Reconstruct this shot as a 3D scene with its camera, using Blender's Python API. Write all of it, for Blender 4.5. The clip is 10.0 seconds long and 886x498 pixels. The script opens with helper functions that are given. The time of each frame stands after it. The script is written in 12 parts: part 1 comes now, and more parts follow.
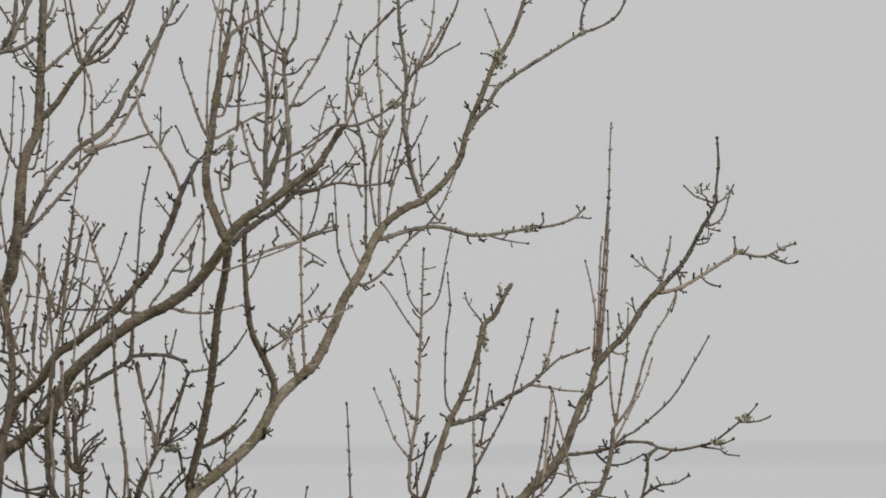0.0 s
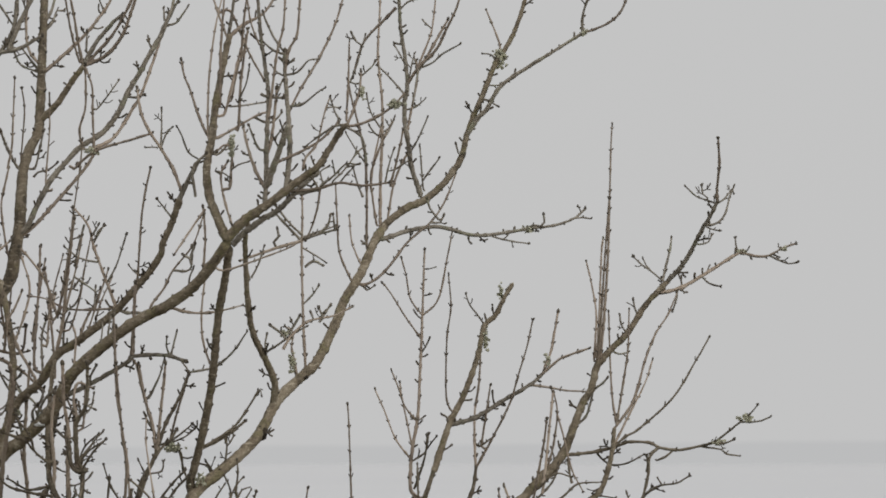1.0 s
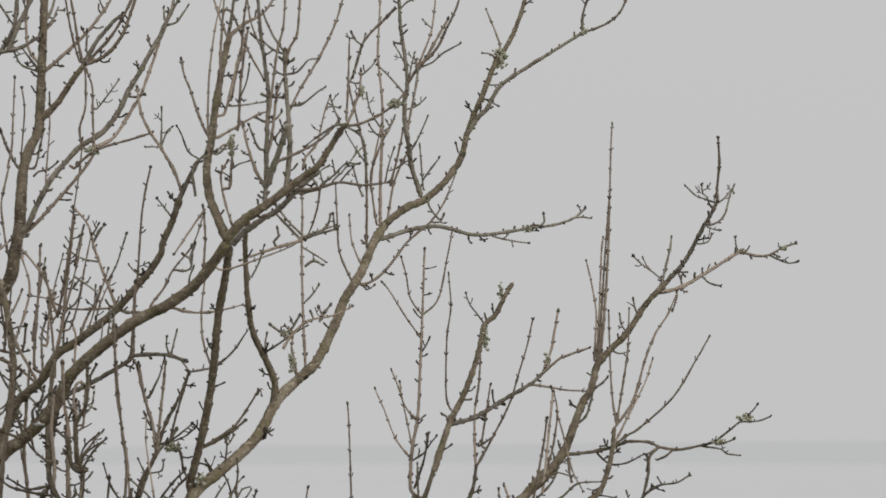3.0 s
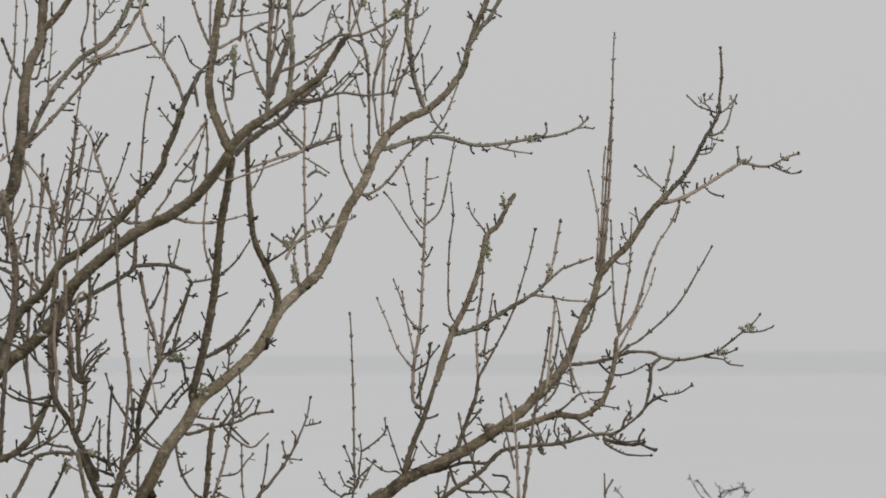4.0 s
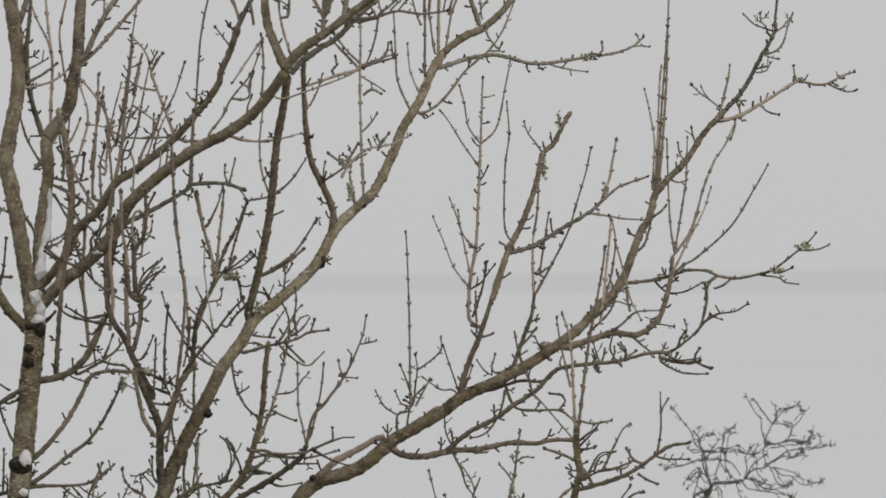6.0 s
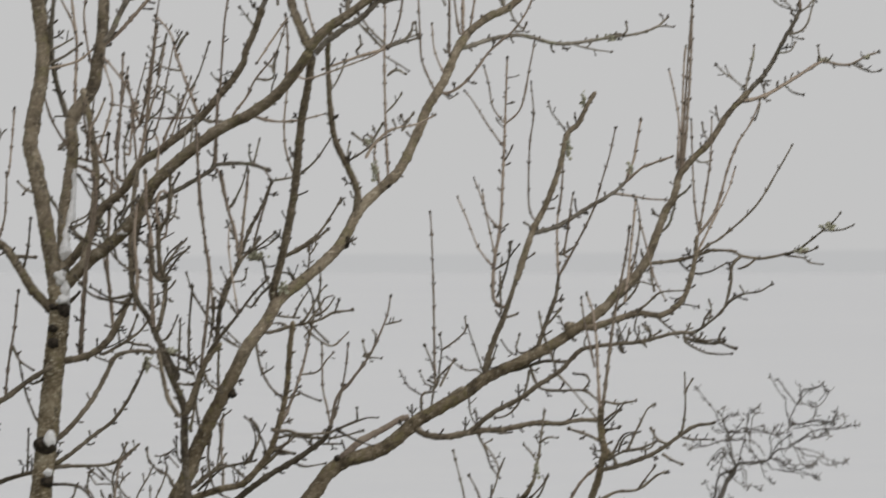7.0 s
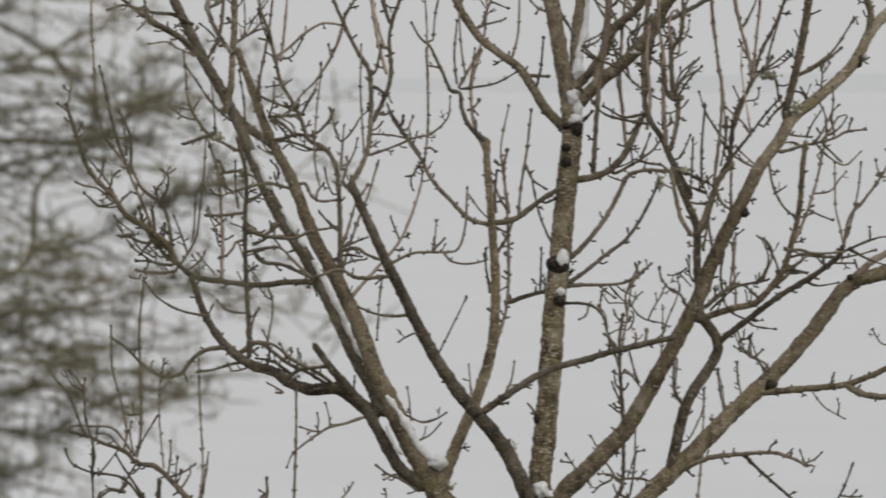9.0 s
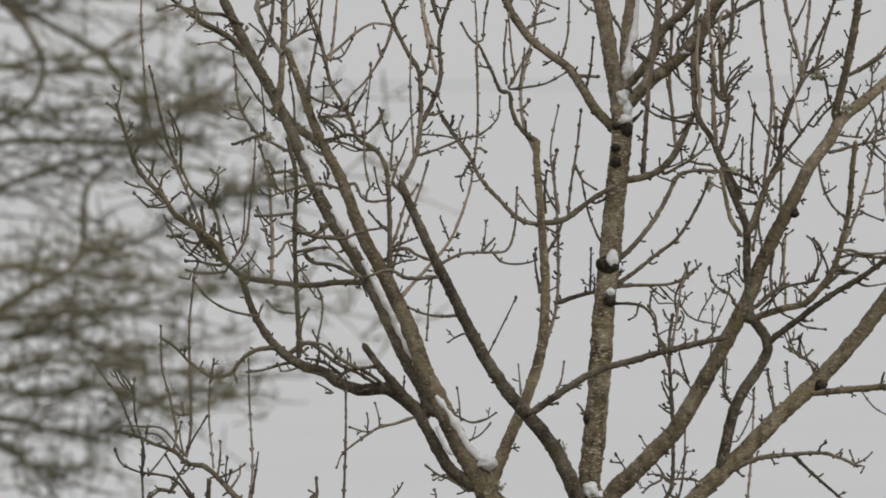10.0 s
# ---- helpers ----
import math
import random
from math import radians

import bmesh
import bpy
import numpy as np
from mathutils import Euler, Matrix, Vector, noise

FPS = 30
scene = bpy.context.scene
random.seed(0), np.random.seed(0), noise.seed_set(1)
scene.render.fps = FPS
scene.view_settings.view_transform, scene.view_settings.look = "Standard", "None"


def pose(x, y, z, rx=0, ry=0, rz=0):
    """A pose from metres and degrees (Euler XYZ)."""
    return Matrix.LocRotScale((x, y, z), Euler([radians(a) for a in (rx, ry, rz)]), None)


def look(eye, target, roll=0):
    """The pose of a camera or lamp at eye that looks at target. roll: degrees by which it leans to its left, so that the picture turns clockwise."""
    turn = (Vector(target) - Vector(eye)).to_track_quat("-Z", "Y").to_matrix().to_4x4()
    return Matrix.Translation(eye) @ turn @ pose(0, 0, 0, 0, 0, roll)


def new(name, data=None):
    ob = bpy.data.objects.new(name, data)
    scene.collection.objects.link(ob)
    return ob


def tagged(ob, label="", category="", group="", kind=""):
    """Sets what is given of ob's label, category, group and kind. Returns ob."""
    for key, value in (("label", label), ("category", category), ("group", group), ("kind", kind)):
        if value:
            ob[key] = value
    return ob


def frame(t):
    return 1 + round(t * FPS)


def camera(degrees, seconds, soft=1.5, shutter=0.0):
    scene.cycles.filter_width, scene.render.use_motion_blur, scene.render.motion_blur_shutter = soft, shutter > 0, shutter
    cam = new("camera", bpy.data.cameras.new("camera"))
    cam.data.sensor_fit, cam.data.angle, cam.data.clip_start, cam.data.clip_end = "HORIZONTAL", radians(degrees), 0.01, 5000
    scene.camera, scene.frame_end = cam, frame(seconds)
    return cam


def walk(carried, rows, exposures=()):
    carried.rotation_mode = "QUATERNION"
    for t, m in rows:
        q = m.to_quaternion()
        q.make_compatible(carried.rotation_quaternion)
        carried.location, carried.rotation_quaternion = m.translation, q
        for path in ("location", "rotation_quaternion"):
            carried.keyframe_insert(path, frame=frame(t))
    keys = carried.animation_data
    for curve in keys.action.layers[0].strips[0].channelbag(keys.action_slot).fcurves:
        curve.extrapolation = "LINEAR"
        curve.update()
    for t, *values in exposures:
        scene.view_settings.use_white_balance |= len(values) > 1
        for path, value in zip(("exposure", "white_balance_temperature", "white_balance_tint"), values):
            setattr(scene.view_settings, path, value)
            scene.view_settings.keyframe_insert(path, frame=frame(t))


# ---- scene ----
# A bare ash tree in winter, seen through a long lens from an upstairs height
EYE = (0.0, 0.0, 5.5)
cam = camera(6.0, 10.0, soft=1.75, shutter=0.25)
cam.data.dof.use_dof = True
cam.data.dof.focus_distance = 32.6
cam.data.dof.aperture_fstop = 14.0


def aim(right, up):
    """The camera's pose at the eye, turned right and tilted up by these degrees."""
    return pose(*EYE, 90 + up, 0, -right)


walk(cam, [(t, aim(right, up)) for t, right, up in (
    (0, 2.193, 1.350), (0.5, 2.193, 1.350), (1, 2.187, 1.350), (1.5, 2.190, 1.350), (2, 2.188, 1.354),
    (2.5, 2.192, 1.354), (3, 2.187, 1.347), (3.1, 2.185, 1.209), (3.2, 2.178, 0.989), (4.3, 2.171, 0.675),
    (4.5, 2.158, 0.500), (4.6, 1.972, 0.297), (4.7, 1.806, 0.181), (5, 1.801, 0.191), (5.5, 1.795, 0.187),
    (6.8, 1.787, 0.185), (7, 1.627, 0.052), (7.2, 1.279, -0.301), (7.3, 1.126, -0.450), (7.4, 0.900, -0.655), (7.5, 0.754, -0.803),
    (7.6, 0.547, -1.015), (7.7, 0.399, -1.153), (8, -0.161, -1.215), (8.2, -0.507, -1.206), (8.5, -0.975, -1.197),
    (8.7, -1.299, -1.193), (8.8, -1.529, -1.186), (9, -1.847, -1.174), (9.2, -2.165, -1.174), (9.5, -2.171, -1.167),
    (10, -2.184, -1.172),
)])

# ---- overcast winter light ----
world = bpy.data.worlds.new("overcast_sky")
scene.world = world
world.use_nodes = True
wn, wl = world.node_tree.nodes, world.node_tree.links
wn.clear()
sky = wn.new("ShaderNodeTexSky")
sky.sky_type, sky.sun_disc = "NISHITA", False
sky.sun_elevation, sky.sun_rotation = radians(24), radians(200)
sky.air_density, sky.dust_density = 1.0, 4.0
clear_sky = wn.new("ShaderNodeBackground")
clear_sky.inputs[1].default_value = 0.004
cloud = wn.new("ShaderNodeBackground")
cloud.inputs[0].default_value = (0.543, 0.543, 0.544, 1)
cloud.inputs[1].default_value = 1.0
both = wn.new("ShaderNodeAddShader")
wout = wn.new("ShaderNodeOutputWorld")
wl.new(sky.outputs[0], clear_sky.inputs[0])
wl.new(clear_sky.outputs[0], both.inputs[0])
wl.new(cloud.outputs[0], both.inputs[1])
wl.new(both.outputs[0], wout.inputs[0])

sun = new("sun", bpy.data.lights.new("sun", "SUN"))
sun.data.energy, sun.data.angle, sun.data.color = 0.9, radians(35), (1.0, 0.965, 0.92)
sun.matrix_world = look((26, 8, 30), (0, 31, 5))
tagged(sun, "dim winter sun behind thick cloud", "sun", kind="structure")


# ---- materials ----
def shader(name, rough=0.85):
    m = bpy.data.materials.new(name)
    m.use_nodes = True
    n, l = m.node_tree.nodes, m.node_tree.links
    b = n["Principled BSDF"]
    b.inputs["Roughness"].default_value = rough
    b.inputs["Specular IOR Level"].default_value = 0.25
    return m, n, l, b


def noise_node(n, l, scale, detail=4.0, rough=0.6, stretch=(1, 1, 1)):
    co, mp, tx = n.new("ShaderNodeTexCoord"), n.new("ShaderNodeMapping"), n.new("ShaderNodeTexNoise")
    mp.inputs["Scale"].default_value = stretch
    tx.inputs["Scale"].default_value, tx.inputs["Detail"].default_value, tx.inputs["Roughness"].default_value = scale, detail, rough
    l.new(co.outputs["Object"], mp.inputs[0])
    l.new(mp.outputs[0], tx.inputs["Vector"])
    return tx


def ramp(n, l, src, *stops):
    r = n.new("ShaderNodeValToRGB")
    el = r.color_ramp.elements
    while len(el) < len(stops):
        el.new(0.5)
    for e, (p, c) in zip(el, stops):
        e.position, e.color = p, (*c, 1)
    l.new(src, r.inputs[0])
    return r


def mixed(n, l, fac, a, b):
    m = n.new("ShaderNodeMix")
    m.data_type = "RGBA"
    l.new(fac, m.inputs["Factor"])
    l.new(a, m.inputs[6])
    l.new(b, m.inputs[7])
    return m.outputs[2]


def bump(n, l, b, height, dist, strength=0.8):
    k = n.new("ShaderNodeBump")
    k.inputs["Strength"].default_value, k.inputs["Distance"].default_value = strength, dist
    l.new(height, k.inputs["Height"])
    l.new(k.outputs[0], b.inputs["Normal"])


def bark_material(name, dark, mid, pale, lichen, cover, rings=0.0, varied=0.35, blots=0.0, crisp=1.0):
    """Bark: blotched dark and mid tones, wet dark patches, pale flecks across the stem and a film of lichen."""
    m, n, l, b = shader(name, 0.9)
    broad = noise_node(n, l, 9, 5, 0.7)
    fine = noise_node(n, l, 60, 7, 0.75, (1, 1, 1 + 1.2 * rings))
    mix = n.new("ShaderNodeMath")
    mix.operation = "MULTIPLY_ADD"
    mix.inputs[1].default_value = 0.85 - 0.3 * crisp
    l.new(broad.outputs[0], mix.inputs[0])
    half = n.new("ShaderNodeMath")
    half.operation, half.inputs[1].default_value = "MULTIPLY", 0.15 + 0.3 * crisp
    l.new(fine.outputs[0], half.inputs[0])
    l.new(half.outputs[0], mix.inputs[2])
    base = ramp(n, l, mix.outputs[0], (0.37, dark), (0.50, mid), (0.63, tuple(0.5 * (a + c) for a, c in zip(mid, pale))))
    # wet, algae-dark patches with ragged rims
    wet = noise_node(n, l, 17, 6, 0.72, (1, 1, 0.55))
    wf = ramp(n, l, wet.outputs[0], (0.60 - 0.12 * blots, (0, 0, 0)), (0.70 - 0.12 * blots, (0.35 + 0.4 * crisp,) * 3))
    dk = n.new("ShaderNodeRGB")
    dk.outputs[0].default_value = (*(v * 0.62 for v in dark), 1)
    c0 = mixed(n, l, wf.outputs[0], base.outputs[0], dk.outputs[0])
    fleck = noise_node(n, l, 26 + 20 * crisp, 5, 0.7, (1, 1, 1 + 1.6 * rings))
    fl = ramp(n, l, fleck.outputs[0], (0.605 - 0.06 * rings, (0, 0, 0)), (0.685 - 0.06 * rings, (0.95 * crisp,) * 3))
    pl = n.new("ShaderNodeRGB")
    pl.outputs[0].default_value = (*pale, 1)
    c1 = mixed(n, l, fl.outputs[0], c0, pl.outputs[0])
    patch = noise_node(n, l, 13, 6, 0.72)
    pf = ramp(n, l, patch.outputs[0], (cover, (0, 0, 0)), (cover + 0.07, (0.85, 0.85, 0.85)))
    lc = ramp(n, l, fine.outputs[0], (0.35, tuple(v * 0.5 for v in lichen)), (0.65, lichen))
    c2 = mixed(n, l, pf.outputs[0], c1, lc.outputs[0])
    oi = n.new("ShaderNodeObjectInfo")
    tone = n.new("ShaderNodeMapRange")
    tone.inputs[3].default_value, tone.inputs[4].default_value = 1 - varied, 1 + varied
    l.new(oi.outputs["Random"], tone.inputs[0])
    hs = n.new("ShaderNodeHueSaturation")
    l.new(tone.outputs[0], hs.inputs["Value"])
    l.new(c2, hs.inputs["Color"])
    l.new(hs.outputs[0], b.inputs["Base Color"])
    bump(n, l, b, mix.outputs[0], 0.004 + 0.010 * crisp, 1.0)
    return m


TRUNK = bark_material("trunk_bark", (0.090, 0.070, 0.045), (0.285, 0.229, 0.150), (0.76, 0.69, 0.52), (0.33, 0.28, 0.14), 0.55, 1.0, 0.10, 0.9)
BARK = bark_material("lichened_bark", (0.100, 0.080, 0.055), (0.268, 0.215, 0.144), (0.60, 0.53, 0.40), (0.335, 0.288, 0.155), 0.54, 0.7, 0.15, 0.75, 0.9)
YOUNG = bark_material("young_bark", (0.090, 0.075, 0.055), (0.195, 0.163, 0.120), (0.39, 0.345, 0.265), (0.26, 0.24, 0.145), 0.59, 0.5, 0.35, 0.3)
SHOOT = bark_material("shoot_bark", (0.205, 0.162, 0.129), (0.415, 0.338, 0.270), (0.57, 0.49, 0.395), (0.34, 0.315, 0.21), 0.69, 0.0, 0.28)
CROWN = bark_material("crown_bark", (0.130, 0.116, 0.094), (0.285, 0.252, 0.205), (0.55, 0.51, 0.43), (0.37, 0.365, 0.26), 0.55, 0.5, 0.28, 0.3)
DAMP = bark_material("damp_bark", (0.047, 0.039, 0.030), (0.128, 0.107, 0.081), (0.39, 0.345, 0.27), (0.22, 0.197, 0.11), 0.56, 0.5, 0.12, 0.4, 0.85)
BOUGH = bark_material("bough_bark", (0.108, 0.089, 0.065), (0.265, 0.218, 0.156), (0.57, 0.505, 0.39), (0.32, 0.282, 0.165), 0.54, 0.6, 0.14, 0.55, 0.8)
BUD = bark_material("bud_bark", (0.060, 0.051, 0.040), (0.135, 0.114, 0.089), (0.28, 0.25, 0.20), (0.22, 0.21, 0.125), 0.62, 0.0, 0.3, 0.2, 0.8)
FAR = bark_material("far_bark", (0.085, 0.077, 0.066), (0.165, 0.149, 0.130), (0.30, 0.278, 0.242), (0.21, 0.197, 0.145), 0.6)
# near-white bark: the mist before the far tree is painted into it
MIST_PALE = bark_material("mist_pale_bark", (0.80, 0.805, 0.81), (0.83, 0.835, 0.84), (0.85, 0.85, 0.855), (0.83, 0.835, 0.83), 0.6, 0.0, 0.02, -2.0, 0.1)
SHRUB = bark_material("shrub_bark", (0.150, 0.135, 0.090), (0.29, 0.262, 0.182), (0.40, 0.37, 0.27), (0.29, 0.28, 0.16), 0.5)


def snow_material(name):
    m, n, l, b = shader(name, 0.7)
    t = noise_node(n, l, 40, 5)
    c = ramp(n, l, t.outputs[0], (0.30, (0.78, 0.78, 0.775)), (0.50, (0.93, 0.935, 0.94)))
    l.new(c.outputs[0], b.inputs["Base Color"])
    bump(n, l, b, t.outputs[0], 0.006)
    return m


SNOW = snow_material("snow")


def field_material():
    """Snow over a wide field, with faint drifts and stubble."""
    m, n, l, b = shader("field_snow", 0.9)
    big, small = noise_node(n, l, 0.004, 4), noise_node(n, l, 0.15, 5)
    c = ramp(n, l, big.outputs[0], (0.35, (0.719, 0.725, 0.737)), (0.65, (0.751, 0.755, 0.763)))
    s = ramp(n, l, small.outputs[0], (0.4, (0.714, 0.722, 0.737)), (0.6, (0.751, 0.755, 0.760)))
    v = n.new("ShaderNodeValue")
    v.outputs[0].default_value = 0.4
    l.new(mixed(n, l, v.outputs[0], c.outputs[0], s.outputs[0]), b.inputs["Base Color"])
    return m


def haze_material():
    """Woods so far off that only grey is left; mist painted in as glow."""
    m, n, l, b = shader("woods_mist_glow", 1.0)
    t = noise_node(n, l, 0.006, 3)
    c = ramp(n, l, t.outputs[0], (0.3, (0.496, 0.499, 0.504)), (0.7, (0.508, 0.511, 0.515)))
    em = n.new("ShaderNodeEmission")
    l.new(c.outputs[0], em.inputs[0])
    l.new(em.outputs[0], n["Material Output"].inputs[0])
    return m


def unseen_grass_material():
    """Flattened winter grass with a little thawing snow; unseen, dark to cut bounced light."""
    m, n, l, b = shader("unseen_dark_grass", 0.95)
    big, small = noise_node(n, l, 0.5, 6, 0.7), noise_node(n, l, 9, 6, 0.7)
    g = ramp(n, l, small.outputs[0], (0.3, (0.030, 0.034, 0.014)), (0.7, (0.105, 0.098, 0.045)))
    w = n.new("ShaderNodeRGB")
    w.outputs[0].default_value = (0.72, 0.73, 0.75, 1)
    f = ramp(n, l, big.outputs[0], (0.56, (0, 0, 0)), (0.64, (1, 1, 1)))
    l.new(mixed(n, l, f.outputs[0], g.outputs[0], w.outputs[0]), b.inputs["Base Color"])
    bump(n, l, b, small.outputs[0], 0.05)
    return m


FIELD, HAZE, UNSEEN_GRASS = field_material(), haze_material(), unseen_grass_material()


# ---- ground and distance ----
def ground():
    bm = bmesh.new()
    rings, spokes = [0, 20, 45, 90, 180, 360, 700, 1400, 2600, 4800], 72
    last = None
    for r in rings:
        if r == 0:
            last = [bm.verts.new((0, 0, 0))]
            continue
        row = []
        for k in range(spokes):
            a = 2 * math.pi * k / spokes
            x, y = r * math.cos(a), r * math.sin(a)
            row.append(bm.verts.new((x, y, 0.25 * noise.noise((x / 60, y / 60, 0)) * min(1, r / 100) if r < 700 else 0)))
        for k in range(spokes):
            j = (k + 1) % spokes
            bm.faces.new((last[0], row[k], row[j]) if len(last) == 1 else (last[k], row[k], row[j], last[j]))
        last = row
    me = bpy.data.meshes.new("ground")
    bm.to_mesh(me)
    bm.free()
    me.materials.append(FIELD)
    me.materials.append(UNSEEN_GRASS)
    for p in me.polygons:
        p.use_smooth = True
        # near faces lie out of view, made dark to keep branch undersides dim
        p.material_index = 1 if p.center.xy.length < 70 else 0
    tagged(new("ground", me), "snow-covered field in mist; unseen thawing winter grass added nearby to dim bounced light", "ground", kind="structure")


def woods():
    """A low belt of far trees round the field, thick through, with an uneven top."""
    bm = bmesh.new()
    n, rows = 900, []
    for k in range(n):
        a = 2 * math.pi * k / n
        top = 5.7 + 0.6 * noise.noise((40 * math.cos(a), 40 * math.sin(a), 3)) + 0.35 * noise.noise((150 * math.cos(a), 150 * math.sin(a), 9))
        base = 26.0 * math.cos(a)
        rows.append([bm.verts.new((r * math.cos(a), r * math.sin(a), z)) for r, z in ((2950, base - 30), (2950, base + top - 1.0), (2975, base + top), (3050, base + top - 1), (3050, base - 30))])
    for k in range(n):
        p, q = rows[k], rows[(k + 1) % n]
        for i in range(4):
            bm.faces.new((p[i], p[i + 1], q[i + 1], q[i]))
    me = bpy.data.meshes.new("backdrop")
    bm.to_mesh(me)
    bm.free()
    # flat grey emission in place of mist lying over the belt
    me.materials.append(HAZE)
    tagged(new("backdrop", me), "distant belt of woods, mist painted in as glowing grey", "backdrop", kind="structure")


ground()
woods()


# ---- trees ----
def smooth_line(pts, step):
    """A smooth line through the points, sampled about every step metres."""
    p = [Vector(q) for q in pts]
    p = [p[0] * 2 - p[1]] + p + [p[-1] * 2 - p[-2]]
    out = []
    for a, b, c, d in zip(p, p[1:], p[2:], p[3:]):
        k = max(1, int((c - b).length / step))
        for i in range(k):
            t = i / k
            out.append(0.5 * (2 * b + (c - a) * t + (2 * a - 5 * b + 4 * c - d) * t * t + (3 * b - a - 3 * c + d) * t ** 3))
    return out + [p[-2]]


class Wood:
    """Collects tubes of wood into one mesh."""

    def __init__(self, seed):
        self.v, self.f, self.rnd = [], [], random.Random(seed)
        self.slots, self.slot = [], 0

    def tube(self, line, radii, sides, blunt=False):
        start, up = len(self.v), Vector((0.3, 1, 0.2))
        for i, p in enumerate(line):
            t = (line[min(i + 1, len(line) - 1)] - line[max(i - 1, 0)]).normalized()
            u = t.cross(up).normalized()
            w = t.cross(u)
            for k in range(sides):
                a = 2 * math.pi * k / sides
                d = u * math.cos(a) + w * math.sin(a)
                s = p + d * radii[i]
                crust = max(0.0, noise.noise(s * 55 + Vector((9, 3, 1)))) * 1.6 + max(0.0, noise.noise(s * 118) - 0.2) * 1.2
                r = radii[i] * (1 + 0.11 * noise.noise(s * 22) + 0.07 * noise.noise(s * 70)) + min(0.0036, radii[i] * 0.5) * crust
                self.v.append(p + d * r)
        n = len(line)
        for i in range(n - 1):
            for k in range(sides):
                j = (k + 1) % sides
                a = start + i * sides
                self.f.append((a + k, a + j, a + sides + j, a + sides + k))
        tip = line[-1] + (line[-1] - line[-2]).normalized() * radii[-1] * (0.3 if blunt else 1.2)
        self.v.append(tip)
        e = start + (n - 1) * sides
        for k in range(sides):
            self.f.append((e + k, e + (k + 1) % sides, len(self.v) - 1))
        self.slots += [self.slot] * (len(self.f) - len(self.slots))

    def spur(self, p, d, length, r, depth=0):
        """A short knobbly side twig that ends in a bud."""
        rnd = self.rnd
        side = d.cross(Vector((rnd.uniform(-1, 1), rnd.uniform(-1, 1), rnd.uniform(-1, 1)))).normalized()
        q = [p, p + d * length * 0.5 + side * length * rnd.uniform(-0.16, 0.16), p + d * length + Vector((0, 0, 1)) * length * rnd.uniform(0.0, 0.35)]
        line = smooth_line(q, max(0.008, length / 4))
        n = len(line)
        rad = [r * (1 - 0.3 * i / n) * (1 + 0.35 * (i % 2) * rnd.random()) for i in range(n)]
        rad[-1] = r * 1.15
        self.slot = 1
        self.tube(line, rad, 5)
        self.slot = 0
        if depth and rnd.random() < 0.8:
            for s in (1, -1):
                if rnd.random() < 0.75:
                    self.spur(q[1], (d * 0.6 + side * s * 0.8).normalized(), length * rnd.uniform(0.3, 0.6), r * 0.8, depth - 1)

    def mesh(self, name, mat, bud=None):
        me = bpy.data.meshes.new(name)
        me.from_pydata([tuple(c) for c in self.v], [], self.f)
        me.materials.append(mat)
        if bud:
            me.materials.append(bud)
            me.polygons.foreach_set("material_index", self.slots)
        me.polygons.foreach_set("use_smooth", [True] * len(self.f))
        return me


made_count = [0]


